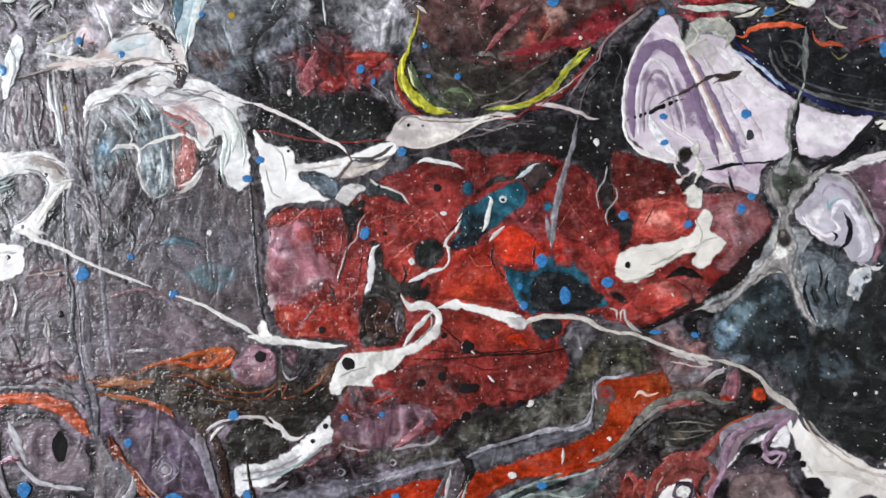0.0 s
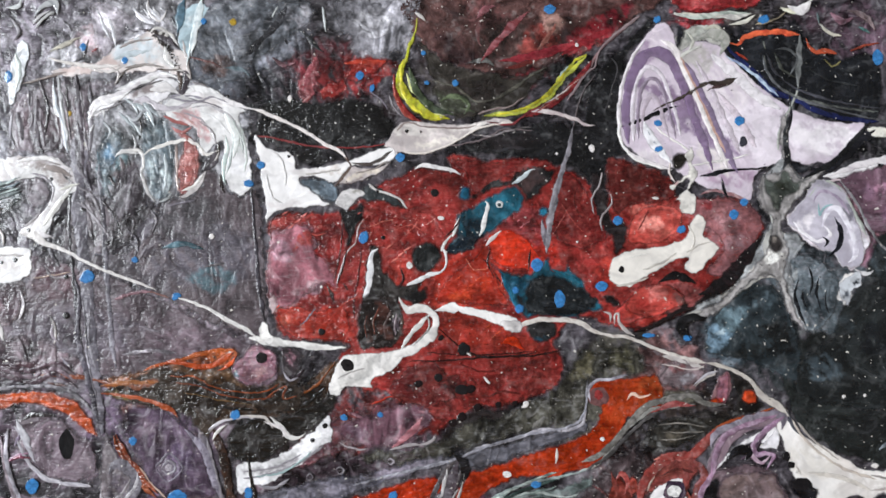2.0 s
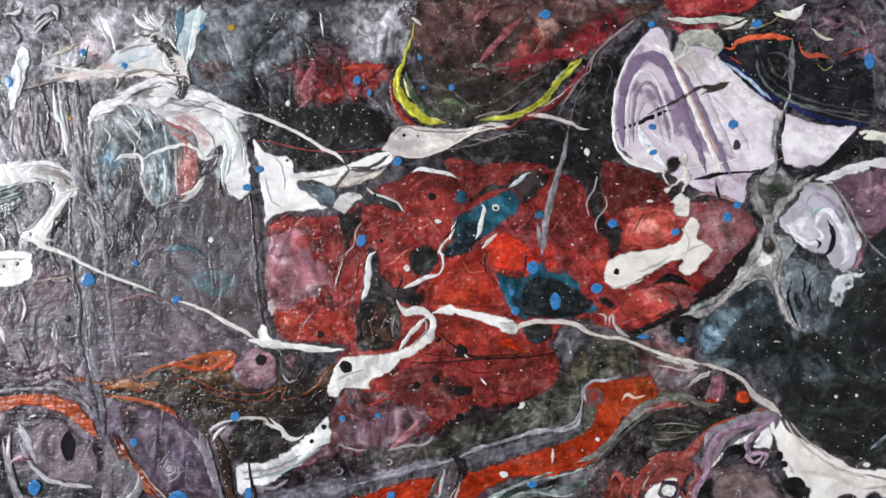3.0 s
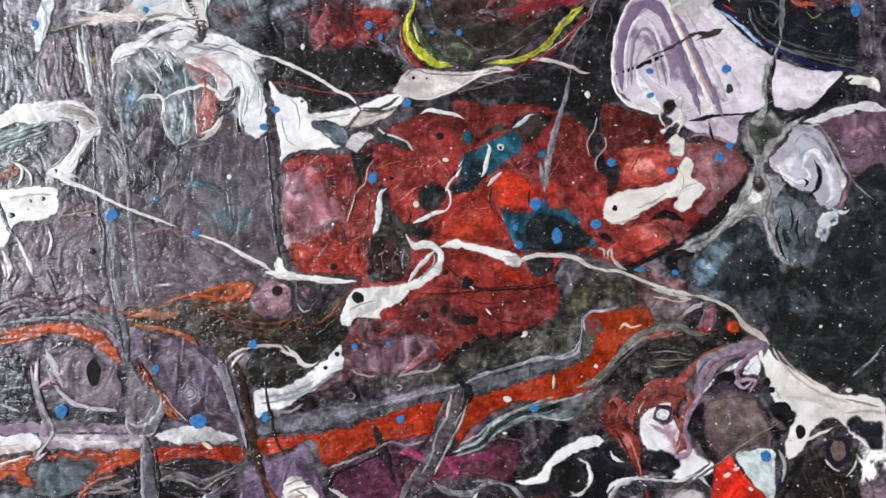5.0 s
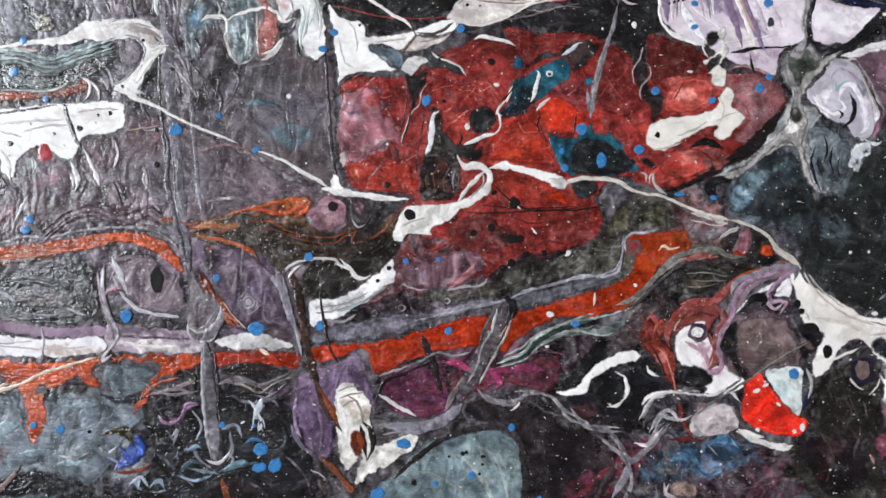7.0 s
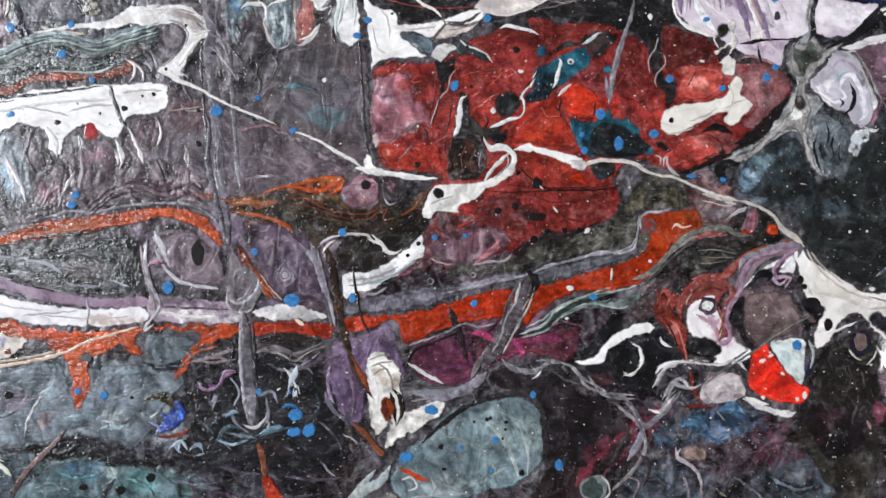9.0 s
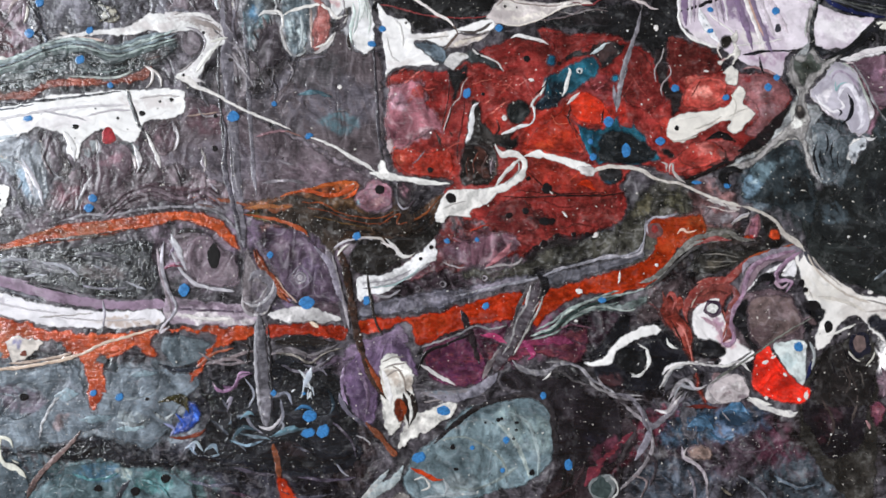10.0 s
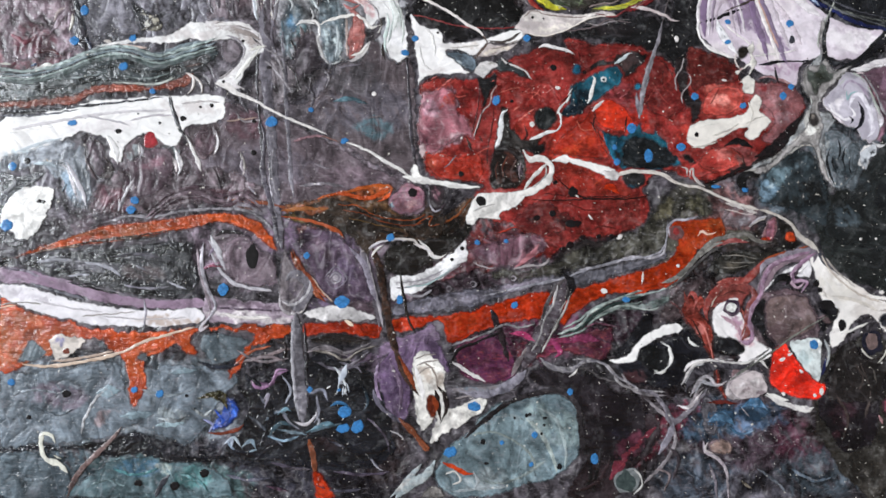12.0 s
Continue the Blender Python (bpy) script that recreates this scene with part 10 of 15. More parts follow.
drop("paint_dot", 12, "3a78b2", -123.2, 7.3, 2.44, 2.27, 0, "small sky-blue spattered dot")
drop("paint_dot", 12, "3a78b2", -121.0, 15.4, 1.95, 1.95, 0, "small sky-blue spattered dot")
drop("paint_dot", 12, "3a78b2", -114.9, 0.7, 1.62, 1.62, 0, "small sky-blue spattered dot")
drop("paint_dot", 12, "3a78b2", -136.1, -9.3, 2.60, 1.62, 0, "small sky-blue spattered dot")
drop("paint_dot", 12, "3a78b2", -151.4, -22.2, 2.27, 2.27, 0, "small sky-blue spattered dot")
drop("paint_dot", 12, "3a78b2", -152.0, -38.3, 3.25, 3.25, 0, "small sky-blue spattered dot")
drop("paint_dot", 12, "3a78b2", -118.2, -30.1, 2.27, 2.27, 0, "small sky-blue spattered dot")
drop("paint_dot", 12, "3a78b2", -119.0, -32.8, 2.60, 2.11, 0, "small sky-blue spattered dot")
drop("paint_dot", 12, "3a78b2", -92.8, -54.0, 2.92, 3.25, 0, "small sky-blue spattered dot")
drop("paint_dot", 12, "3a78b2", -81.5, -6.2, 2.92, 2.76, 0, "small sky-blue spattered dot")
drop("paint_dot", 12, "3a78b2", -70.8, -2.2, 1.46, 1.46, 0, "small sky-blue spattered dot")
drop("paint_dot", 12, "3a78b2", -60.9, -10.3, 1.95, 1.14, 0, "small sky-blue spattered dot")
drop("paint_dot", 12, "3a78b2", -59.7, -56.3, 4.22, 3.25, 0, "small sky-blue spattered dot")
drop("paint_dot", 12, "3a78b2", -70.1, -43.6, 1.79, 1.79, 0, "small sky-blue spattered dot")
drop("paint_dot", 12, "3a78b2", -148.4, -81.3, 1.95, 1.95, 0, "small sky-blue spattered dot")
drop("paint_dot", 12, "3a78b2", -115.5, -82.4, 1.79, 1.79, 0, "small sky-blue spattered dot")
drop("paint_dot", 12, "3a78b2", -108.6, -83.3, 2.11, 2.11, 0, "small sky-blue spattered dot")
drop("paint_dot", 12, "3a78b2", -46.9, -37.4, 2.11, 2.11, 0, "small sky-blue spattered dot")
drop("paint_dot", 12, "3a78b2", -43.5, -54.5, 1.62, 1.62, 0, "small sky-blue spattered dot")
drop("paint_dot", 12, "3a78b2", 78.5, -63.9, 2.60, 2.92, 0, "small sky-blue spattered dot")
drop("paint_dot", 12, "3a78b2", 22.0, -52.6, 2.27, 1.62, 0, "small sky-blue spattered dot")
drop("paint_dot", 12, "3a78b2", -10.6, -55.4, 1.95, 1.95, 0, "small sky-blue spattered dot")

# loop, painted fold shading and finer threads
pool("white_tongue", "white", 8, "ddd9d6", [(-25.6, -32.0), (-24.6, -28.2), (-22.8, -24.5), (-19.4, -23.1), (-15.2, -23.2), (-10.8, -22.5), (-8.0, -21.6), (-7.4, -23.1), (-9.2, -25.4), (-12.0, -27.9), (-15.5, -29.5), (-15.5, -31.1), (-18.3, -31.2), (-21.4, -31.0), (-23.3, -33.3)], [(-20.8, -31.7, 2.0, 0.8, 10, "c0bcba"), (-13.3, -25.4, 3.8, 1.0, 20, "c9c5c3")], label="white looped patch of paint with a black hole", wobble=0.25)
streak("paint_thread", "white", 9, "dcd8d5", [(-10.7, -24.2, 2.05), (-6.9, -22.4, 2.31), (-3.8, -20.5, 2.31), (-1.6, -18.1, 2.05), (-1.0, -15.5, 1.79), (-2.5, -13.4, 1.79), (-5.1, -12.8, 2.05), (-7.5, -13.4, 1.54), (-9.3, -11.3, 1.15), (-9.8, -10.2, 0.38)], label="white loop of paint", second="b4b0ae")
streak("paint_thread", "white", 9, "d2cecb", [(-9.2, -22.7, 1.02), (-8.0, -20.4, 1.15), (-6.0, -17.8, 1.15), (-3.8, -15.5, 1.15), (-1.9, -14.0, 0.90)], second="a8a4a2")
streak("paint_thread", "white", 10, "8c8886", [(-6.3, -21.4, 0.38), (-3.8, -19.1, 0.51), (-2.5, -16.6, 0.51), (-3.2, -14.3, 0.38)])
streak("paint_thread", "white", 10, "9a9694", [(-23.4, -29.0, 0.38), (-20.2, -27.4, 0.38), (-17.1, -26.7, 0.38)])
# greyer threads here paint the shading of folds onto the white pools
streak("paint_thread", "white", 10, "8e8a92", [(-64.1, 35.8, 0.64), (-60.5, 35.1, 0.64), (-56.8, 34.8, 0.64), (-53.4, 35.9, 0.64), (-50.1, 34.6, 0.51)])
streak("paint_thread", "white", 10, "b4b0b4", [(-58.5, 33.5, 0.51), (-54.6, 33.8, 0.64), (-50.7, 32.2, 0.64), (-47.6, 29.0, 0.64), (-46.3, 25.1, 0.51)])
streak("paint_thread", "white", 10, "a8a2a6", [(-60.4, 32.2, 0.51), (-56.5, 30.9, 0.51), (-53.6, 27.6, 0.64), (-52.5, 25.0, 0.51)])
streak("paint_thread", "white", 10, "a9b2b0", [(-50.0, 30.9, 0.64), (-48.4, 26.3, 0.77), (-49.1, 21.1, 0.77), (-50.0, 17.9, 0.51)])
streak("paint_thread", "white", 10, "c0c6c2", [(-46.7, 27.7, 0.51), (-45.5, 23.1, 0.64), (-45.6, 18.5, 0.51)])
streak("paint_thread", "white", 10, "9c5e5c", [(-64.8, 31.4, 0.90), (-62.3, 30.2, 1.02), (-59.0, 29.3, 0.90)])
streak("paint_thread", "white", 10, "c49c9a", [(-63.0, 32.4, 0.64), (-59.7, 31.1, 0.64), (-57.1, 28.9, 0.51)])
streak("paint_thread", "white", 10, "d9d7d8", [(-57.2, 32.9, 0.38), (-52.6, 30.9, 0.38), (-49.3, 27.3, 0.38)])
streak("paint_thread", "white", 10, "9a9290", [(-75.7, 47.3, 0.64), (-71.9, 49.0, 0.64), (-67.6, 49.6, 0.64)])
streak("paint_thread", "white", 10, "8f8783", [(-74.3, 42.6, 0.64), (-69.8, 43.5, 0.64), (-65.2, 42.7, 0.51)])
streak("paint_thread", "white", 10, "b8b0ae", [(-78.8, 42.9, 0.64), (-75.6, 41.6, 0.64), (-76.4, 38.7, 0.64)])
streak("paint_thread", "white", 10, "d0cac8", [(-82.7, 42.6, 0.64), (-78.1, 41.6, 0.64), (-74.9, 42.9, 0.51)])
streak("paint_thread", "white", 10, "e0dedc", [(-65.0, 47.7, 1.15), (-64.4, 44.7, 1.54), (-62.6, 42.7, 1.28)])
streak("paint_thread", "white", 10, "bcc6cc", [(-76.9, 44.6, 1.02), (-73.1, 46.0, 1.54), (-68.6, 46.6, 1.28)])
streak("paint_thread", "white", 10, "8a8486", [(-58.6, 39.4, 0.64), (-56.0, 38.5, 0.64), (-52.7, 36.8, 0.51)])
streak("paint_thread", "white", 10, "8a8280", [(-98.7, 20.9, 0.51), (-93.6, 21.3, 0.64), (-88.4, 19.6, 0.51)])
streak("paint_thread", "white", 10, "958b88", [(-93.5, 19.6, 1.28), (-89.6, 18.7, 1.79), (-85.7, 17.1, 1.28)])
streak("paint_thread", "white", 10, "8f8990", [(-95.4, 17.7, 0.64), (-92.4, 17.0, 0.64), (-90.1, 14.4, 0.64), (-90.6, 11.2, 0.51)])
streak("paint_thread", "white", 10, "9a9496", [(-96.8, 5.4, 0.64), (-94.5, 6.7, 0.64), (-92.8, 8.6, 0.64)])
streak("paint_thread", "white", 10, "e4e2da", [(-88.8, 13.8, 0.64), (-86.3, 14.8, 0.77), (-84.1, 15.4, 0.64)])
streak("paint_thread", "white", 10, "d0cccc", [(-39.5, 23.8, 0.51), (-36.9, 20.5, 0.51), (-36.2, 15.3, 0.51)])
streak("paint_thread", "white", 10, "c9c5c5", [(-40.7, 17.9, 0.51), (-39.3, 12.7, 0.51), (-36.7, 11.2, 0.38)])
streak("paint_thread", "white", 10, "b8b2ae", [(-31.7, 18.0, 0.38), (-27.2, 18.5, 0.38), (-23.3, 19.3, 0.38)])
streak("paint_thread", "white", 10, "8f8480", [(-20.1, 18.3, 0.38), (-15.6, 19.3, 0.38), (-12.4, 21.3, 0.38)])
streak("paint_thread", "white", 10, "bdb6ae", [(40.2, -7.5, 0.51), (44.1, -6.8, 0.51), (48.0, -5.1, 0.38)])
streak("paint_thread", "white", 10, "bdb6ae", [(46.7, -3.6, 0.51), (51.2, -1.7, 0.51), (54.4, 0.3, 0.51)])
streak("paint_thread", "white", 10, "e8e4de", [(42.9, -1.1, 0.38), (48.0, 0.2, 0.38)])
streak("paint_thread", "white", 10, "bdb6ae", [(56.4, 0.3, 0.38), (59.6, 2.2, 0.38), (62.2, 2.9, 0.38)])
streak("paint_thread", "white", 10, "c9c2ba", [(57.1, 6.7, 0.51), (58.4, 3.5, 0.51), (57.7, 0.3, 0.38)])
streak("paint_thread", "folds", 8, "6a666a", [(-88.3, 17.7, 0.51), (-83.0, 13.8, 0.51), (-77.8, 11.9, 0.51)])
streak("paint_thread", "folds", 8, "7a757a", [(-84.2, 11.2, 0.64), (-80.2, 7.4, 0.64), (-76.2, 2.3, 0.64)])
streak("paint_thread", "dark", 8, "3a3638", [(-79.1, 11.9, 0.51), (-75.8, 8.0, 0.51), (-73.7, 2.9, 0.51)])
streak("paint_thread", "folds", 8, "6c666a", [(-73.3, 11.3, 0.64), (-71.3, 6.8, 0.64), (-71.8, 2.3, 0.51)])
streak("paint_thread", "folds", 8, "5a555a", [(-68.1, 10.0, 0.51), (-66.1, 7.4, 0.51), (-67.1, 3.6, 0.38)])
streak("paint_thread", "dark", 8, "3c363a", [(-94.3, 39.9, 0.64), (-92.1, 33.3, 0.77), (-92.5, 26.8, 0.64)])
streak("paint_thread", "dark", 8, "3e383c", [(-87.8, 38.6, 0.51), (-87.3, 32.0, 0.51), (-86.3, 25.5, 0.51)])
streak("paint_thread", "folds", 8, "8a858a", [(-84.5, 37.3, 0.51), (-83.6, 29.4, 0.64), (-82.3, 22.9, 0.51)])
streak("paint_thread", "folds", 8, "86828a", [(-100.2, 32.0, 0.64), (-100.5, 26.7, 0.77), (-99.1, 23.5, 0.51)])
streak("paint_thread", "folds", 8, "7e7a80", [(-96.8, 37.3, 0.64), (-95.9, 32.0, 0.64)])
streak("paint_thread", "dark", 8, "4a4648", [(-78.7, 37.3, 0.51), (-76.0, 35.4, 0.64), (-74.0, 32.8, 0.51)])
streak("paint_thread", "dark", 8, "34302f", [(-71.4, 31.5, 0.51), (-70.0, 28.9, 0.64), (-70.5, 25.6, 0.51)])
streak("paint_thread", "dark", 8, "36383a", [(-66.1, 28.9, 0.64), (-64.7, 26.3, 0.77), (-65.3, 23.0, 0.51)])
streak("paint_thread", "dark", 8, "2e3234", [(-68.5, 22.3, 0.64), (-67.5, 17.8, 0.77), (-66.6, 13.9, 0.51)])
streak("paint_thread", "dark", 8, "343032", [(-78.0, 18.4, 0.64), (-76.0, 15.2, 0.77), (-75.3, 11.9, 0.51)])
streak("paint_thread", "dark", 8, "2c2829", [(-73.0, 21.7, 0.64), (-71.8, 17.8, 0.64)])
streak("paint_thread", "dark", 8, "4a464c", [(-82.9, 49.2, 0.51), (-84.1, 45.2, 0.51), (-86.7, 43.9, 0.38)])
streak("paint_thread", "dark", 8, "5c585e", [(-74.7, 54.6, 0.64), (-73.7, 51.9, 0.64), (-71.3, 51.3, 0.51)])
streak("paint_thread", "dark", 8, "44464c", [(-63.6, 54.7, 0.64), (-62.2, 51.3, 0.77), (-62.8, 48.7, 0.51)])
streak("paint_thread", "folds", 8, "8a868c", [(-101.4, 54.4, 1.02), (-99.3, 51.1, 1.02), (-100.5, 49.1, 0.77)])
streak("paint_thread", "folds", 8, "6a666c", [(-89.0, 53.9, 0.64), (-86.9, 51.2, 0.64)])
streak("paint_thread", "white", 9, "cfcabc", [(56.0, 56.7, 0.64), (60.6, 55.9, 0.77), (65.8, 56.4, 0.77)])
streak("paint_thread", "white", 9, "d4d0c4", [(67.1, 53.8, 0.77), (70.4, 54.6, 1.02), (73.0, 56.2, 0.90)])
streak("paint_thread", "dark", 9, "7a7060", [(73.0, 54.1, 0.64), (77.6, 55.2, 0.64), (80.3, 57.1, 0.64)])
streak("paint_thread", "white", 9, "e0dcc8", [(79.2, 57.9, 1.28), (82.2, 57.1, 1.54), (85.5, 57.9, 1.02)])
streak("paint_thread", "grey", 9, "6a6c6c", [(83.4, 51.5, 1.28), (83.3, 46.8, 1.67), (83.0, 42.1, 1.54), (83.0, 39.2, 1.02)])
streak("paint_thread", "white", 9, "c4beb0", [(88.7, 53.5, 0.64), (90.4, 52.0, 0.90), (93.2, 51.5, 0.77)])
streak("paint_thread", "dark", 9, "77704a", [(89.1, 45.9, 0.38), (91.0, 44.2, 0.51), (92.8, 45.5, 0.38)])
streak("paint_thread", "folds", 9, "7c5a66", [(90.8, 56.8, 1.54), (93.3, 54.9, 1.79), (96.0, 55.5, 1.54)])
streak("paint_thread", "folds", 9, "6a5a5c", [(94.7, 57.5, 1.28), (98.6, 56.2, 1.54), (101.1, 52.9, 1.28)])
streak("paint_thread", "folds", 9, "4a6a68", [(97.2, 53.5, 1.28), (99.8, 52.2, 1.28)])
streak("paint_thread", "dark", 9, "4a5658", [(87.5, 56.8, 1.02), (88.1, 54.2, 1.02)])
streak("paint_thread", "orange", 9, "8a3428", [(68.3, 47.4, 0.64), (70.2, 46.3, 0.64), (71.5, 45.4, 0.51)])
streak("paint_thread", "dark", 9, "4a4c46", [(74.9, 50.1, 0.51), (75.5, 48.1, 0.51)])
streak("paint_thread", "dark", 9, "42443f", [(77.4, 47.4, 0.64), (79.3, 43.5, 0.77), (82.5, 41.5, 0.64)])
streak("paint_thread", "dark", 9, "2c2e30", [(85.2, 43.5, 0.51), (90.3, 40.9, 0.51), (96.8, 39.6, 0.51)])
streak("paint_thread", "white", 9, "b8b6a8", [(61.2, 52.7, 0.77), (63.8, 53.4, 0.90), (66.0, 51.4, 0.77)])
streak("paint_thread", "white", 9, "c0beb4", [(57.2, 52.0, 0.64), (58.5, 50.0, 0.77), (57.6, 47.6, 0.64)])
streak("paint_thread", "white", 9, "c4c2bc", [(54.9, 45.3, 0.64), (56.8, 47.1, 0.77), (60.4, 48.7, 0.77)])
streak("paint_thread", "dark", 9, "4a4e50", [(76.7, 19.8, 0.64), (76.0, 15.9, 0.77), (77.2, 12.0, 0.64)])
streak("paint_thread", "white", 9, "b0aca8", [(74.4, 18.5, 0.64), (74.0, 14.6, 0.64)])
streak("paint_thread", "grey", 9, "8c8e8a", [(83.1, 14.6, 0.64), (85.1, 16.6, 0.77), (87.3, 17.9, 0.64)])
streak("paint_thread", "red", 4, "3a1412", [(-22.8, 7.6, 0.38), (-23.0, 2.5, 0.38), (-23.7, -2.6, 0.38), (-24.7, -6.5, 0.38)])
streak("paint_thread", "red", 4, "451614", [(-18.6, 1.2, 0.51), (-18.8, -3.9, 0.51), (-19.8, -10.3, 0.51), (-20.0, -15.4, 0.51)])
streak("paint_thread", "red", 4, "3c1212", [(-3.1, -22.9, 0.38), (5.8, -23.5, 0.38), (14.7, -23.1, 0.38), (22.3, -22.5, 0.26)])
streak("paint_thread", "red", 4, "3a1010", [(9.6, -1.2, 0.38), (12.1, -4.4, 0.38), (14.7, -7.6, 0.38)])
streak("paint_thread", "red", 4, "b85a50", [(-11.0, 5.1, 0.26), (-7.1, 6.4, 0.26), (-4.6, 5.1, 0.26)])
streak("paint_thread", "red", 4, "c06a5c", [(-16.8, 5.7, 0.26), (-13.6, 7.0, 0.26), (-11.0, 7.7, 0.26)])
streak("paint_thread", "red", 4, "b85a50", [(-8.4, 3.8, 0.26), (-6.5, 5.8, 0.26), (-5.2, 7.7, 0.26)])
streak("paint_thread", "red", 4, "d4563c", [(12.1, -8.2, 0.26), (15.9, -6.9, 0.26), (18.5, -7.6, 0.26)])
streak("paint_thread", "red", 4, "d87860", [(5.7, -1.2, 0.26), (7.6, -3.8, 0.26), (10.8, -3.5, 0.26)])
streak("paint_thread", "red", 4, "a04a44", [(25.6, 4.0, 0.26), (27.5, 7.2, 0.26), (28.8, 9.2, 0.26)])
streak("paint_thread", "red", 4, "9a443e", [(27.6, 11.8, 0.26), (30.1, 7.9, 0.26), (32.7, 5.3, 0.26)])
streak("paint_thread", "red", 4, "4a1614", [(31.5, 15.7, 0.26), (30.8, 11.8, 0.26), (32.7, 7.9, 0.26)])
streak("paint_thread", "red", 4, "5a201e", [(45.5, 5.4, 0.38), (46.8, 8.0, 0.38), (48.2, 10.6, 0.26)])
streak("paint_thread", "red", 4, "4a1616", [(48.2, 13.1, 0.38), (50.2, 15.1, 0.38), (52.1, 15.5, 0.26)])
streak("paint_thread", "red", 4, "4a1616", [(43.0, 13.1, 0.38), (45.6, 11.8, 0.38), (47.5, 12.5, 0.26)])
streak("paint_thread", "red", 4, "b05048", [(-31.5, 5.0, 0.38), (-28.9, 3.8, 0.38), (-26.4, 4.4, 0.26)])
streak("paint_thread", "red", 4, "a8848c", [(-36.5, -4.0, 0.51), (-32.6, -4.6, 0.64), (-28.8, -3.9, 0.38)])
streak("paint_thread", "red", 4, "a58a92", [(-37.7, -7.8, 0.51), (-32.6, -7.1, 0.77), (-27.5, -6.5, 0.51)])
streak("paint_thread", "red", 4, "b090a0", [(-36.5, -0.8, 0.38), (-34.6, 1.2, 0.38), (-31.4, 1.8, 0.38)])
streak("paint_thread", "red", 4, "6a6c74", [(-28.7, -12.9, 0.38), (-30.5, -15.4, 0.38), (-32.4, -16.9, 0.38)])
streak("paint_thread", "red", 4, "2c2422", [(-26.2, -7.8, 1.02), (-25.1, -9.7, 1.28), (-24.6, -11.6, 0.77)])
streak("paint_thread", "red", 4, "3a2220", [(-22.4, -7.5, 1.28), (-21.3, -8.8, 1.15)])
streak("paint_thread", "red", 4, "a84a40", [(-23.6, -12.8, 0.38), (-20.4, -10.9, 0.38), (-18.5, -10.3, 0.26)])
streak("paint_thread", "red", 4, "a43222", [(-15.7, -34.9, 0.38), (-10.7, -33.0, 0.38), (-4.4, -31.7, 0.38), (2.0, -27.9, 0.26)])
streak("paint_thread", "red", 4, "7a5a64", [(-20.7, -36.7, 0.77), (-15.7, -38.6, 0.77), (-10.6, -37.3, 0.64)])
streak("paint_thread", "red", 4, "b09096", [(-6.8, -39.8, 0.77), (-3.1, -37.3, 0.77), (-1.2, -38.5, 0.51)])
streak("paint_thread", "red", 4, "5a3a44", [(-18.2, -42.3, 0.64), (-11.9, -41.7, 0.64), (-6.8, -41.7, 0.51)])
streak("paint_thread", "red", 4, "5c1c1a", [(4.5, -25.4, 0.51), (9.6, -27.2, 0.51), (14.6, -26.6, 0.38)])
streak("paint_thread", "red", 4, "4a1816", [(10.8, -32.9, 0.51), (14.6, -31.6, 0.64), (18.4, -32.2, 0.38)])
streak("paint_thread", "red", 4, "4a1a18", [(2.0, -31.7, 0.77), (3.9, -33.5, 0.77)])
streak("paint_thread", "white", 8, "c6c1c6", [(-152.3, -12.0, 0.81), (-140.4, -9.1, 0.97), (-125.3, -5.9, 0.97), (-110.0, -4.3, 0.65)])
streak("paint_thread", "white", 8, "b4aeb4", [(-120.6, -8.0, 0.65), (-114.5, -6.1, 0.65), (-108.3, -5.8, 0.65)])
streak("paint_thread", "white", 8, "b8b2b2", [(-106.9, -2.5, 0.65), (-101.5, -1.4, 0.65), (-96.1, -1.5, 0.65)])
streak("paint_thread", "white", 8, "b4bcc4", [(-150.5, -18.2, 0.97), (-144.6, -15.6, 0.97), (-138.6, -13.7, 0.81)])
streak("paint_thread", "white", 8, "f0eeee", [(-155.2, -13.8, 0.65), (-146.3, -11.4, 0.65), (-135.8, -9.9, 0.65)])
streak("paint_thread", "white", 8, "aaa6ac", [(-132.9, -7.1, 0.49), (-126.7, -7.9, 0.65), (-120.5, -9.1, 0.49)])
streak("paint_thread", "folds", 8, "8a8286", [(-91.2, -4.1, 0.65), (-89.6, -6.4, 0.81), (-84.9, -5.8, 0.65)])
streak("paint_thread", "white", 8, "a08a80", [(-94.3, -6.7, 0.49), (-89.6, -5.9, 0.49), (-85.7, -5.1, 0.49)])
streak("paint_thread", "folds", 8, "86807e", [(-89.9, -15.3, 0.65), (-88.7, -18.4, 0.81), (-88.8, -21.6, 0.65)])
streak("paint_thread", "folds", 8, "77727a", [(-87.1, -24.7, 0.65), (-84.7, -27.0, 0.65)])
streak("paint_thread", "folds", 8, "927078", [(-75.1, -11.3, 0.81), (-71.2, -10.0, 0.97), (-66.5, -9.3, 0.65)])
streak("paint_thread", "dark", 8, "47434a", [(-72.7, 5.0, 0.81), (-70.2, 1.9, 0.81), (-70.8, -1.4, 0.65)])
streak("paint_thread", "grey", 8, "46606a", [(-64.5, 0.6, 1.14), (-59.8, 1.6, 1.30), (-54.9, 0.3, 0.97)])
streak("paint_thread", "grey", 8, "67626a", [(-63.4, 10.4, 0.65), (-57.0, 11.6, 0.65)])
streak("paint_thread", "folds", 8, "6c666c", [(-69.3, -17.5, 0.65), (-64.5, -18.8, 0.65)])
streak("paint_thread", "grey", 8, "6a6468", [(-54.7, -3.8, 0.65), (-50.0, -2.7, 0.65)])
streak("paint_thread", "folds", 8, "746e74", [(-73.0, -24.1, 0.97), (-66.7, -23.0, 0.97), (-60.3, -23.5, 0.81)])
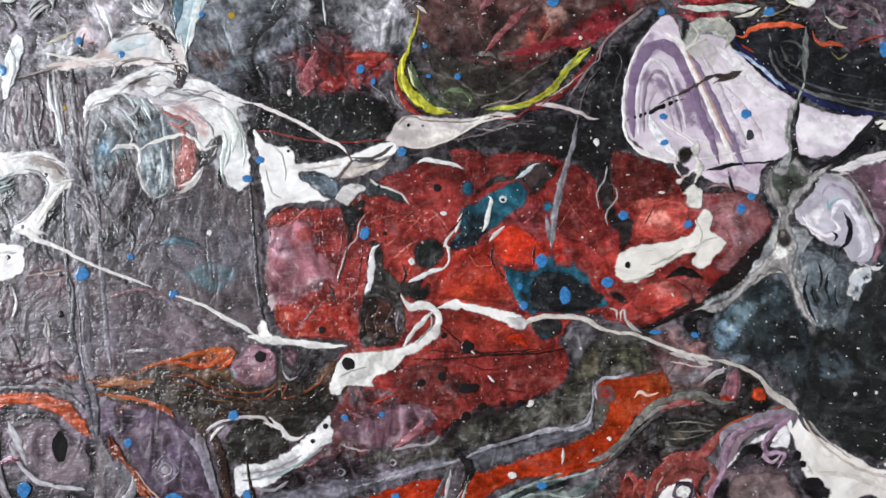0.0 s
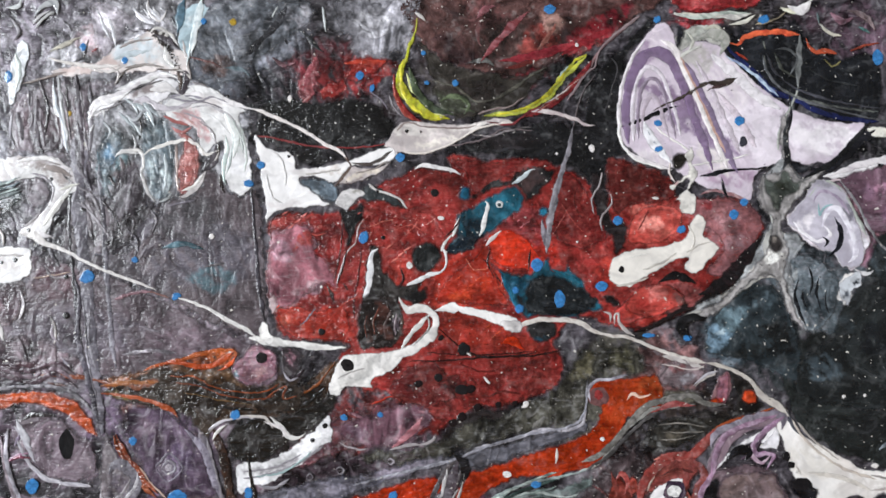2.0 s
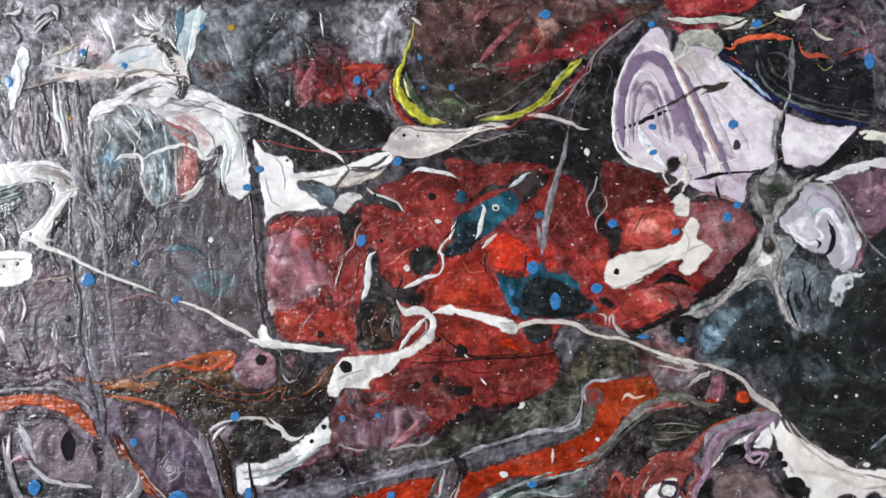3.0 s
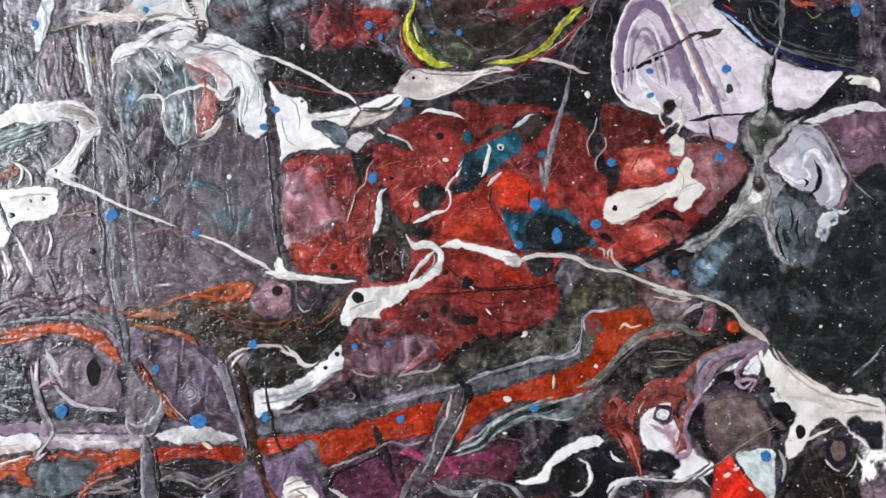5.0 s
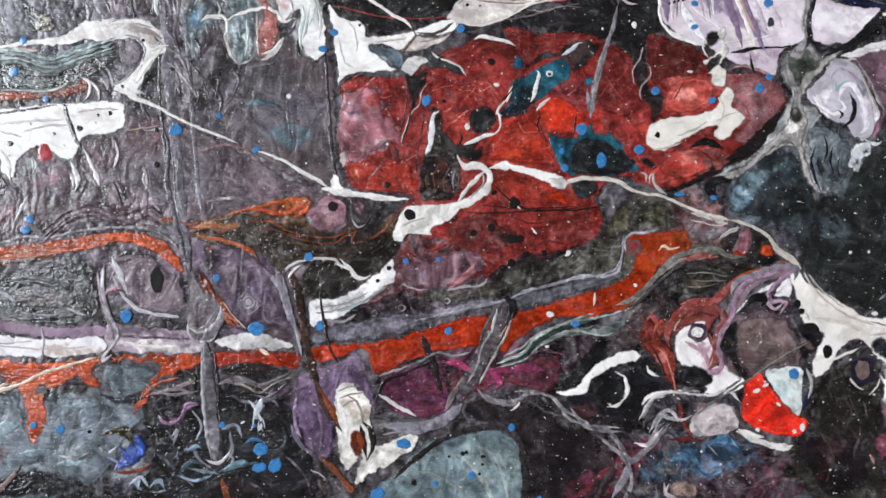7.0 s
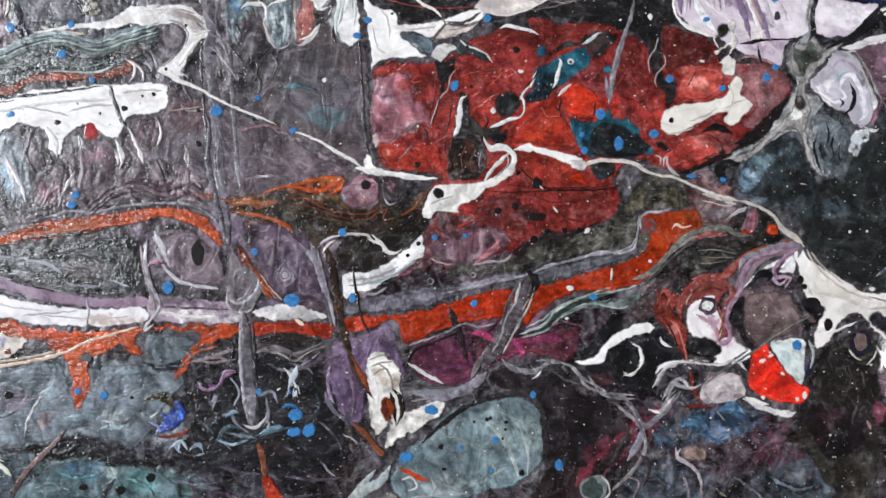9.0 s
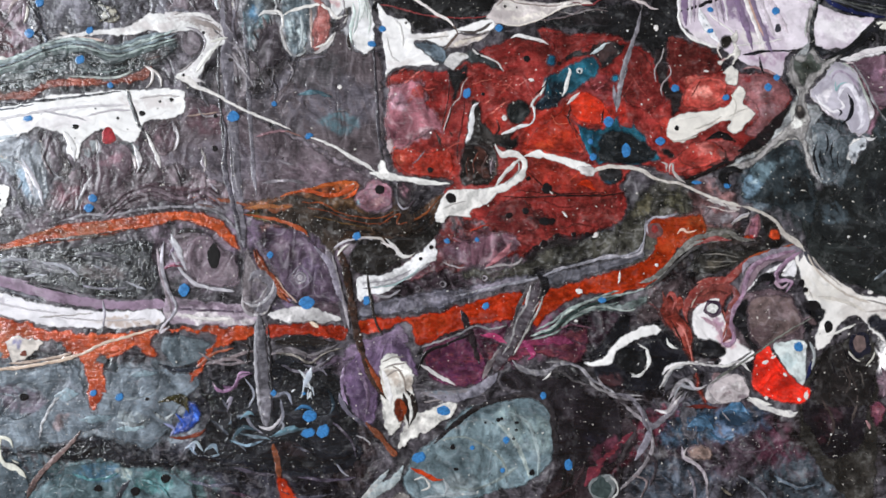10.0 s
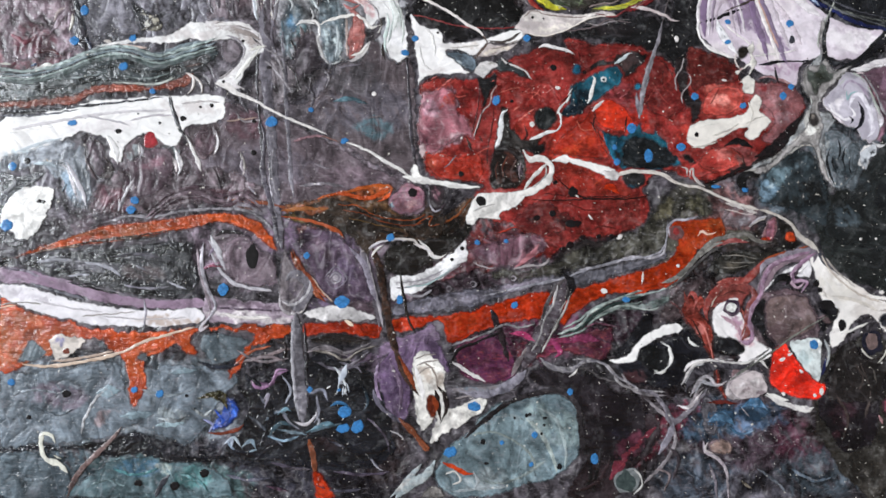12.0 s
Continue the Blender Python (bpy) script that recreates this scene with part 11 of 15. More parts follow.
streak("paint_thread", "dark", 8, "38343a", [(-44.2, 14.8, 0.65), (-42.9, 1.7, 0.81), (-42.0, -8.0, 0.97), (-40.5, -16.1, 0.81)])
streak("paint_thread", "folds", 8, "6a6470", [(-152.4, -50.3, 0.81), (-147.1, -50.6, 0.81), (-142.5, -52.3, 0.65)])
streak("paint_thread", "dark", 8, "5c4a3c", [(-144.4, -46.1, 0.65), (-138.4, -44.3, 0.65), (-132.4, -43.4, 0.65)])
streak("paint_thread", "dark", 8, "33323a", [(-141.2, -49.1, 0.65), (-135.1, -49.6, 0.81), (-129.0, -49.9, 0.65)])
streak("paint_thread", "folds", 8, "45434a", [(-123.2, -46.0, 0.81), (-117.1, -45.0, 0.97), (-110.9, -45.6, 0.81)])
streak("paint_thread", "folds", 8, "77747e", [(-119.7, -53.7, 0.65), (-113.6, -54.3, 0.65), (-107.4, -53.8, 0.49)])
streak("paint_thread", "dark", 8, "15151a", [(-134.9, -53.5, 0.49), (-127.2, -55.1, 0.49), (-121.1, -56.1, 0.49)])
streak("paint_thread", "white", 8, "b4aeb2", [(-125.3, -62.5, 0.49), (-113.1, -62.9, 0.49), (-102.4, -62.1, 0.49)])
streak("paint_thread", "white", 8, "c0bac0", [(-143.7, -58.5, 0.49), (-134.5, -60.5, 0.49), (-125.4, -61.3, 0.49)])
streak("paint_thread", "white", 8, "d4cecc", [(-93.2, -60.6, 0.81), (-87.0, -61.5, 0.97), (-79.2, -61.3, 0.81)])
streak("paint_thread", "folds", 8, "5c4e5c", [(-94.8, -59.1, 0.65), (-85.5, -59.3, 0.65), (-76.1, -59.3, 0.49)])
streak("paint_thread", "folds", 8, "6a6c78", [(-68.0, -82.7, 0.81), (-64.2, -81.0, 0.81), (-62.4, -84.1, 0.65)])
streak("paint_thread", "folds", 8, "5a6470", [(-79.4, -90.1, 0.81), (-76.4, -87.6, 0.81), (-73.2, -88.3, 0.65)])
streak("paint_thread", "folds", 8, "40444c", [(-84.1, -88.6, 0.81), (-79.3, -92.4, 0.81), (-74.4, -97.0, 0.65)])
streak("paint_thread", "folds", 8, "34343c", [(-62.0, -95.1, 0.81), (-57.2, -96.6, 0.81), (-52.5, -95.7, 0.65)])
streak("paint_thread", "folds", 8, "403a44", [(-51.2, -88.6, 0.81), (-46.2, -93.2, 0.81), (-44.5, -97.9, 0.65)])
streak("paint_thread", "folds", 8, "3c3a44", [(-64.5, -107.7, 0.81), (-58.2, -109.2, 0.81), (-51.9, -108.3, 0.81)])
streak("paint_thread", "folds", 8, "5a5a68", [(-89.5, -105.1, 0.97), (-83.3, -106.5, 0.97), (-77.1, -105.6, 0.81)])
streak("paint_thread", "folds", 8, "54404e", [(-78.6, -108.0, 0.97), (-72.3, -109.4, 0.97)])
streak("paint_thread", "folds", 8, "7a7074", [(-88.1, -70.7, 0.65), (-81.7, -73.7, 0.65), (-73.9, -72.6, 0.65)])
streak("paint_thread", "folds", 8, "57525c", [(-66.1, -73.2, 0.81), (-59.7, -75.4, 0.81), (-51.9, -72.8, 0.65)])
streak("paint_thread", "folds", 8, "5a4a5c", [(-45.5, -72.6, 0.97), (-42.0, -80.4, 1.14), (-42.5, -86.8, 0.81)])
streak("paint_thread", "folds", 8, "74627a", [(-48.7, -72.7, 0.81), (-49.2, -79.0, 0.97), (-47.4, -83.7, 0.81)])
streak("paint_thread", "folds", 8, "767c84", [(-148.1, -84.9, 0.81), (-142.3, -83.2, 0.81), (-136.2, -83.8, 0.65)])
streak("paint_thread", "folds", 8, "4a525a", [(-142.0, -87.8, 0.65), (-135.9, -89.9, 0.65), (-131.5, -88.3, 0.65)])
streak("paint_thread", "folds", 8, "767e84", [(-113.6, -82.4, 0.81), (-105.9, -83.7, 0.81), (-99.9, -82.0, 0.65)])
streak("paint_thread", "folds", 8, "8a9094", [(-108.7, -90.0, 1.30), (-104.1, -90.7, 1.46), (-101.1, -89.0, 0.97)])
streak("paint_thread", "folds", 8, "7a7e80", [(-99.6, -86.7, 0.81), (-96.5, -88.9, 0.81), (-94.2, -87.3, 0.65)])
streak("paint_thread", "folds", 8, "4f7a80", [(-120.1, -104.2, 0.81), (-114.0, -105.6, 0.81), (-108.0, -103.9, 0.65)])
streak("paint_thread", "folds", 8, "568084", [(-101.8, -105.3, 0.97), (-97.1, -106.8, 0.97), (-93.9, -109.8, 0.81)])
streak("paint_thread", "folds", 8, "6a747c", [(-146.9, -106.2, 0.97), (-140.9, -107.6, 0.97), (-136.5, -106.8, 0.65)])
streak("paint_thread", "folds", 8, "72868a", [(-125.9, -108.9, 0.65), (-121.4, -107.3, 0.65), (-116.8, -108.7, 0.65)])
streak("paint_thread", "dark", 8, "3a2c30", [(9.2, -108.0, 0.81), (15.6, -104.6, 0.97), (18.7, -98.1, 0.81)])
streak("paint_thread", "folds", 8, "4a4248", [(35.3, -94.5, 0.81), (38.7, -97.7, 0.97), (37.2, -104.2, 0.81)])
streak("paint_thread", "folds", 8, "54444e", [(58.7, -90.8, 0.81), (63.9, -93.9, 0.81), (70.7, -92.9, 0.65)])
streak("paint_thread", "folds", 8, "55606c", [(72.6, -100.3, 0.97), (79.5, -103.4, 0.97), (84.6, -102.5, 0.81)])
streak("paint_thread", "folds", 8, "5c6068", [(62.4, -100.5, 0.81), (67.5, -103.6, 0.97), (71.0, -106.8, 0.81)])
streak("paint_thread", "folds", 8, "6a6258", [(57.4, -103.8, 0.97), (60.8, -106.2, 0.97)])
streak("paint_thread", "dark", 8, "3a302e", [(85.9, -78.6, 0.81), (89.5, -85.1, 0.81), (87.9, -91.7, 0.65)])
streak("paint_thread", "dark", 8, "3c3432", [(92.6, -68.4, 0.81), (96.2, -76.6, 0.97), (94.7, -85.0, 0.81)])
streak("paint_thread", "folds", 8, "444c58", [(40.5, -100.9, 0.97), (45.6, -104.1, 0.97)])
streak("paint_thread", "folds", 8, "6a5e60", [(32.1, -101.1, 0.65), (36.3, -102.6, 0.65), (34.8, -107.5, 0.65)])
streak("paint_thread", "folds", 8, "3a5a74", [(53.6, -88.4, 0.81), (57.0, -90.5, 0.81), (61.2, -89.4, 0.65)])
streak("paint_thread", "folds", 8, "8a6668", [(99.0, -84.0, 1.62), (100.2, -86.5, 1.30)])
streak("paint_thread", "white", 9, "c2b6ac", [(80.4, -37.5, 0.56), (82.5, -41.0, 0.70), (86.8, -45.1, 0.70), (92.4, -48.6, 0.70), (99.5, -50.9, 0.56)])
streak("paint_thread", "white", 9, "a8a09a", [(81.8, -38.2, 0.56), (85.4, -42.3, 0.56), (91.0, -46.5, 0.56)])
streak("paint_thread", "white", 9, "d0c8c0", [(84.0, -49.4, 0.84), (91.0, -50.4, 1.12), (98.1, -53.4, 0.98)])
streak("paint_thread", "white", 9, "d8d4d0", [(86.8, -60.5, 0.70), (91.1, -58.8, 0.84), (95.3, -56.9, 0.70)])
streak("paint_thread", "white", 9, "b4aaa6", [(98.1, -53.4, 0.70), (103.7, -52.7, 0.84), (107.7, -53.3, 0.70)])
streak("paint_thread", "white", 9, "b8b0aa", [(81.2, -48.0, 0.56), (82.3, -50.1, 0.56)])
streak("paint_thread", "white", 9, "8f8884", [(106.6, -51.9, 0.70), (102.3, -50.8, 0.70), (98.1, -49.9, 0.56)])
streak("paint_thread", "red", 9, "4a3234", [(34.8, -52.7, 0.84), (38.3, -55.4, 0.84), (40.4, -59.6, 0.70)])
streak("paint_thread", "red", 9, "7a3a34", [(39.0, -49.8, 1.12), (40.4, -54.0, 1.40), (39.7, -55.4, 0.70)])
streak("paint_thread", "red", 9, "7e3c36", [(43.2, -52.6, 0.98), (43.9, -55.4, 1.12)])
streak("paint_thread", "red", 9, "9a5a50", [(48.8, -46.9, 0.56), (53.0, -45.5, 0.56), (57.2, -45.7, 0.42)])
streak("paint_thread", "red", 9, "4a2422", [(50.2, -50.4, 0.56), (54.4, -49.0, 0.56), (57.9, -49.6, 0.56)])
streak("paint_thread", "red", 9, "8a4c44", [(56.5, -53.8, 0.56), (57.6, -58.0, 0.70), (56.6, -62.2, 0.56)])
streak("paint_thread", "white", 9, "a8968c", [(47.4, -53.9, 0.56), (48.8, -50.4, 0.56), (50.9, -48.3, 0.56)])
streak("paint_thread", "folds", 9, "5c3a48", [(9.6, -61.3, 0.56), (13.8, -59.9, 0.56), (19.4, -60.5, 0.56)])
streak("paint_thread", "folds", 9, "4a2e3c", [(13.9, -64.0, 0.70), (18.1, -65.4, 0.70)])
streak("paint_thread", "red", 9, "6a2a46", [(-0.1, -65.6, 1.68), (4.1, -64.8, 1.97), (7.6, -65.5, 1.40)])
streak("paint_thread", "grey", 9, "786466", [(67.1, -55.1, 0.56), (71.3, -53.7, 0.56), (75.5, -55.0, 0.56)])
streak("paint_thread", "grey", 9, "443a3e", [(64.3, -60.7, 0.56), (68.5, -60.0, 0.56), (72.8, -61.4, 0.56)])
streak("paint_thread", "dark", 9, "3a3230", [(91.1, -68.8, 0.56), (93.9, -73.0, 0.70), (92.5, -77.2, 0.56)])
streak("paint_thread", "dark", 9, "15131a", [(88.3, -67.5, 0.56), (89.7, -71.7, 0.56)])
streak("paint_thread", "dark", 9, "5a5450", [(96.7, -70.2, 0.56), (98.1, -74.4, 0.56)])
streak("paint_thread", "folds", 9, "806a74", [(103.0, -68.7, 1.12), (104.5, -72.9, 1.40), (103.8, -77.1, 1.12)])
streak("paint_thread", "folds", 9, "b4a6b4", [(105.2, -78.5, 1.40), (107.7, -77.1, 1.40)])

# bright folds at the upper left
streak("paint_thread", "white", 11, "e6e4e4", [(-75.4, 37.4, 1.15), (-70.9, 39.2, 1.41), (-65.2, 41.2, 1.41), (-61.9, 40.3, 0.90)])
streak("paint_thread", "white", 11, "ece9ea", [(-81.7, 31.3, 1.15), (-80.5, 33.9, 1.67), (-76.6, 35.3, 1.92), (-73.2, 36.7, 1.15)])
streak("paint_thread", "white", 11, "d6d2d2", [(-68.0, 37.4, 2.05), (-64.4, 38.1, 2.82), (-61.5, 36.6, 1.54)])
streak("paint_thread", "white", 11, "dcdae0", [(-72.8, 56.7, 1.02), (-70.1, 54.4, 1.28), (-67.4, 52.9, 0.90)])
streak("paint_thread", "white", 11, "cfced4", [(-69.1, 57.0, 0.77), (-66.8, 54.6, 0.90), (-64.9, 53.3, 0.64)])
streak("paint_thread", "white", 11, "e8e6e6", [(-59.5, 38.5, 1.28), (-55.3, 37.5, 1.92), (-51.1, 35.4, 1.54)])
streak("paint_thread", "white", 11, "c8c6cc", [(-78.6, 54.8, 0.90), (-77.2, 51.3, 1.02), (-76.4, 47.7, 0.77)])
streak("paint_thread", "white", 11, "b8b6bc", [(-81.2, 56.7, 0.64), (-79.4, 52.6, 0.77), (-77.7, 49.3, 0.64)])
streak("paint_thread", "white", 11, "dcd6d4", [(-86.7, 43.9, 0.64), (-80.8, 42.9, 1.02), (-75.6, 43.3, 0.77)])
streak("paint_thread", "white", 11, "dfe4e6", [(-57.5, 55.4, 1.67), (-58.0, 50.7, 1.28), (-58.8, 45.6, 0.64)])
streak("paint_thread", "white", 11, "c4ccd0", [(-69.5, 34.1, 0.90), (-67.9, 31.5, 1.02), (-67.0, 28.7, 0.64)])
streak("paint_thread", "white", 11, "bcc2c6", [(-73.0, 30.8, 0.64), (-71.1, 28.7, 0.77), (-69.8, 26.6, 0.51)])
streak("paint_thread", "white", 11, "a8b0b4", [(-64.5, 22.7, 0.77), (-63.9, 17.8, 1.02), (-64.5, 13.1, 0.64)])
streak("paint_thread", "white", 11, "dfe2e0", [(-50.7, 32.2, 1.15), (-47.9, 27.0, 1.79), (-48.4, 21.5, 1.41)])
streak("paint_thread", "white", 11, "d4d0ce", [(-75.0, 22.7, 0.77), (-72.4, 23.4, 1.02), (-69.7, 22.7, 0.90), (-69.3, 19.1, 0.77)])
streak("paint_thread", "white", 11, "e0dcd8", [(-67.6, 23.3, 0.64), (-64.1, 24.6, 0.77), (-59.6, 25.9, 0.77)])
streak("paint_thread", "white", 11, "b4babe", [(-74.1, 35.4, 0.64), (-71.8, 33.7, 0.77), (-70.7, 31.5, 0.64)])
streak("paint_thread", "white", 11, "a8acb0", [(-79.1, 30.1, 0.64), (-77.1, 27.9, 0.77), (-77.8, 25.6, 0.64)])
streak("paint_thread", "white", 11, "cfcdd0", [(-81.0, 29.2, 0.51), (-82.2, 27.1, 0.51)])
streak("paint_thread", "white", 11, "c8c8ca", [(-88.9, 34.4, 0.77), (-88.3, 30.7, 0.90), (-87.0, 25.5, 0.90)])
streak("paint_thread", "white", 11, "c0c0c0", [(-95.4, 51.8, 0.77), (-94.0, 53.8, 0.90), (-91.6, 55.6, 0.77)])
streak("paint_thread", "white", 11, "d0d8d6", [(-100.0, 45.8, 1.02), (-99.0, 41.9, 1.15), (-99.6, 37.2, 0.90)])
streak("paint_thread", "white", 11, "d8d2ce", [(-63.3, 42.7, 0.64), (-60.6, 41.7, 0.77), (-58.7, 40.1, 0.64)])
streak("paint_thread", "white", 11, "d9d5d2", [(-51.8, 22.8, 0.77), (-52.6, 21.1, 0.90), (-54.7, 19.8, 0.64)])
streak("paint_thread", "white", 11, "dad6d2", [(-60.2, 13.9, 0.77), (-57.4, 15.0, 1.02), (-55.4, 17.8, 0.77)])
streak("paint_thread", "white", 11, "e6e4e0", [(-85.6, 14.5, 1.02), (-88.1, 11.9, 1.15), (-90.3, 8.6, 1.02), (-92.2, 5.4, 1.02)])
streak("paint_thread", "white", 11, "dcd8d8", [(-98.7, 20.5, 1.02), (-92.3, 21.3, 1.15), (-87.7, 19.8, 0.90)])
streak("paint_thread", "white", 12, "77737a", [(-59.2, 35.5, 0.38), (-55.3, 34.6, 0.38), (-51.1, 33.3, 0.38)])
streak("paint_thread", "white", 12, "6c686a", [(-72.8, 37.4, 0.38), (-69.0, 38.7, 0.38), (-65.1, 39.8, 0.38)])
streak("paint_thread", "white", 12, "8a868a", [(-79.8, 32.6, 0.38), (-76.6, 33.7, 0.38), (-74.0, 34.7, 0.38)])
streak("paint_thread", "white", 12, "5a4e48", [(-67.1, 42.4, 0.38), (-63.2, 42.2, 0.38), (-60.9, 42.5, 0.38)])
streak("paint_thread", "white", 12, "9aa29e", [(-49.0, 30.9, 0.38), (-46.8, 27.0, 0.38), (-46.2, 22.8, 0.38)])
streak("paint_thread", "white", 12, "8a8486", [(-56.5, 30.2, 0.38), (-53.6, 28.0, 0.38), (-52.7, 25.7, 0.38)])
streak("paint_thread", "white", 12, "7a7470", [(-75.5, 40.3, 0.38), (-73.4, 42.4, 0.38), (-69.8, 43.2, 0.38)])
streak("paint_thread", "dark", 4, "6a5254", [(44.8, 55.3, 0.64), (40.9, 51.5, 0.64), (36.7, 47.5, 0.64), (34.5, 43.2, 0.51)])
streak("paint_thread", "red", 4, "80524a", [(26.5, 53.8, 1.28), (24.5, 50.5, 1.54), (21.9, 47.1, 1.02)])
streak("paint_thread", "folds", 4, "6e4a4a", [(9.5, 55.1, 1.02), (8.2, 51.7, 1.15), (9.0, 48.4, 0.77)])
streak("paint_thread", "red", 4, "7c222a", [(27.8, 46.5, 1.28), (33.0, 49.6, 1.79), (39.6, 52.6, 1.54)])
streak("paint_thread", "red", 4, "5e2624", [(14.7, 43.1, 1.02), (20.0, 44.5, 1.28), (24.5, 46.5, 0.90)])
streak("paint_thread", "folds", 4, "4a4a48", [(5.6, 44.4, 1.02), (9.5, 45.1, 1.15), (12.1, 43.8, 0.90)])
streak("paint_thread", "folds", 4, "4c5044", [(1.7, 35.8, 1.02), (5.6, 36.5, 1.28), (8.2, 34.5, 1.02)])
streak("paint_thread", "folds", 4, "5c6450", [(4.3, 33.8, 0.77), (7.6, 32.8, 0.77)])
streak("paint_thread", "dark", 4, "3c2c2a", [(15.4, 40.5, 0.64), (19.3, 41.2, 0.77), (22.5, 42.9, 0.51)])
streak("paint_thread", "folds", 4, "a8a6ac", [(-19.2, 53.6, 1.54), (-16.6, 50.9, 1.79), (-12.7, 52.3, 1.54)])
streak("paint_thread", "red", 4, "9a5058", [(-29.5, 45.5, 1.28), (-31.4, 41.6, 1.54), (-32.7, 37.6, 1.15)])
streak("paint_thread", "red", 4, "b08080", [(-30.7, 36.3, 0.77), (-32.6, 34.7, 0.77)])
streak("paint_thread", "red", 4, "a83a2a", [(-23.0, 44.2, 1.02), (-17.8, 44.5, 1.28), (-13.3, 44.6, 0.90)])
streak("paint_thread", "red", 4, "742220", [(-27.5, 40.2, 1.02), (-24.2, 38.9, 1.15)])
streak("paint_thread", "folds", 4, "7c5a60", [(-39.9, 45.5, 1.02), (-37.3, 43.5, 1.15), (-34.7, 44.2, 0.90)])
streak("paint_thread", "folds", 4, "686a72", [(-49.2, 50.7, 1.79), (-45.3, 52.1, 2.05), (-42.7, 54.8, 1.54)])
streak("paint_thread", "folds", 4, "58646a", [(-50.9, 42.8, 1.28), (-47.0, 42.5, 1.54), (-45.0, 40.8, 1.02)])
streak("paint_thread", "white", 4, "8a8288", [(-12.5, 36.4, 0.38), (-11.2, 33.7, 0.38), (-9.3, 31.8, 0.38)])
streak("paint_thread", "white", 4, "77707a", [(-17.1, 37.7, 0.38), (-14.5, 35.7, 0.38), (-12.5, 33.1, 0.38)])

# inky details at the lower left
streak("paint_thread", "dark", 9, "0e1016", [(-84.6, -77.7, 1.46), (-79.7, -83.0, 1.95), (-77.8, -90.0, 1.95), (-80.6, -97.1, 1.46)])
streak("paint_thread", "dark", 9, "0d0f15", [(-66.1, -73.2, 1.46), (-61.1, -79.4, 2.11), (-53.1, -80.7, 2.11), (-49.7, -85.4, 1.46)])
streak("paint_thread", "dark", 9, "101218", [(-69.8, -95.3, 1.30), (-62.0, -93.6, 1.62), (-52.4, -98.1, 1.79), (-44.5, -96.3, 1.30)])
streak("paint_thread", "dark", 9, "0f1119", [(-89.1, -98.1, 1.14), (-82.1, -99.5, 1.30), (-71.1, -100.4, 1.30)])
streak("paint_thread", "dark", 9, "2c5c84", [(-61.6, -85.7, 0.81), (-59.3, -84.4, 0.97), (-56.1, -85.9, 0.81)])
streak("paint_thread", "white", 9, "8a8c98", [(-75.3, -77.4, 0.49), (-72.8, -81.3, 0.65), (-74.2, -85.2, 0.49)])
streak("paint_thread", "white", 9, "c4c8cc", [(-61.3, -74.6, 0.65), (-59.0, -76.8, 0.97), (-57.5, -80.8, 0.97), (-58.4, -82.5, 0.49)])
streak("paint_thread", "white", 9, "d8d8da", [(-62.9, -80.7, 0.97), (-61.7, -79.7, 0.81)])
streak("paint_thread", "white", 9, "8c8e98", [(-66.2, -88.2, 0.65), (-64.6, -89.7, 0.81), (-65.5, -92.1, 0.65)])
streak("paint_thread", "folds", 9, "6c8090", [(-79.2, -94.0, 0.65), (-74.5, -95.4, 0.81), (-69.8, -94.1, 0.65)])
streak("paint_thread", "white", 9, "a8b4be", [(-89.9, -96.6, 0.81), (-87.7, -94.9, 0.97), (-86.0, -97.2, 0.81)])
streak("paint_thread", "folds", 9, "7c8c98", [(-83.6, -98.8, 0.81), (-81.4, -97.9, 0.81)])
streak("paint_thread", "white", 9, "9c9aa4", [(-49.9, -99.9, 0.32), (-47.8, -102.4, 0.49), (-46.2, -103.0, 0.32)])
streak("paint_thread", "white", 9, "9a969a", [(-44.7, -91.9, 0.49), (-42.3, -92.8, 0.49), (-40.6, -94.3, 0.32)])
streak("paint_thread", "dark", 9, "20242e", [(-98.7, -74.2, 0.97), (-93.3, -75.6, 1.30), (-87.1, -74.6, 0.97)])
streak("paint_thread", "dark", 9, "2c2628", [(-78.9, -67.3, 0.81), (-74.9, -69.0, 0.97), (-75.5, -73.5, 0.81)])
streak("paint_thread", "folds", 9, "786c70", [(-84.8, -73.7, 0.65), (-79.4, -72.3, 0.81), (-74.7, -73.4, 0.65)])
streak("paint_thread", "dark", 9, "1c1614", [(-66.3, -66.9, 0.97), (-60.1, -66.0, 1.30), (-52.1, -67.0, 0.97)])
streak("paint_thread", "folds", 9, "7a7276", [(-69.3, -70.9, 0.65), (-63.9, -69.6, 0.81), (-57.5, -71.3, 0.65)])
streak("paint_thread", "folds", 9, "68626a", [(-59.7, -75.4, 0.65), (-55.0, -72.9, 0.81), (-51.2, -69.9, 0.65)])
streak("paint_thread", "dark", 9, "27479a", [(-93.5, -87.3, 0.97), (-91.0, -90.4, 1.30), (-93.2, -92.4, 0.97)])
streak("paint_thread", "dark", 9, "16306e", [(-89.7, -85.2, 0.81), (-87.9, -87.6, 0.97), (-89.0, -90.8, 0.81)])
streak("paint_thread", "white", 9, "8c90b8", [(-96.4, -90.0, 0.65), (-93.9, -91.5, 0.65), (-94.7, -93.4, 0.49)])
streak("paint_thread", "dark", 7, "15191b", [(-153.2, 3.4, 0.65), (-142.7, 4.6, 0.65), (-133.7, 7.7, 0.65)])
streak("paint_thread", "dark", 7, "1c2022", [(-146.9, -0.7, 0.81), (-137.9, 1.1, 0.97), (-128.9, 3.5, 0.81)])
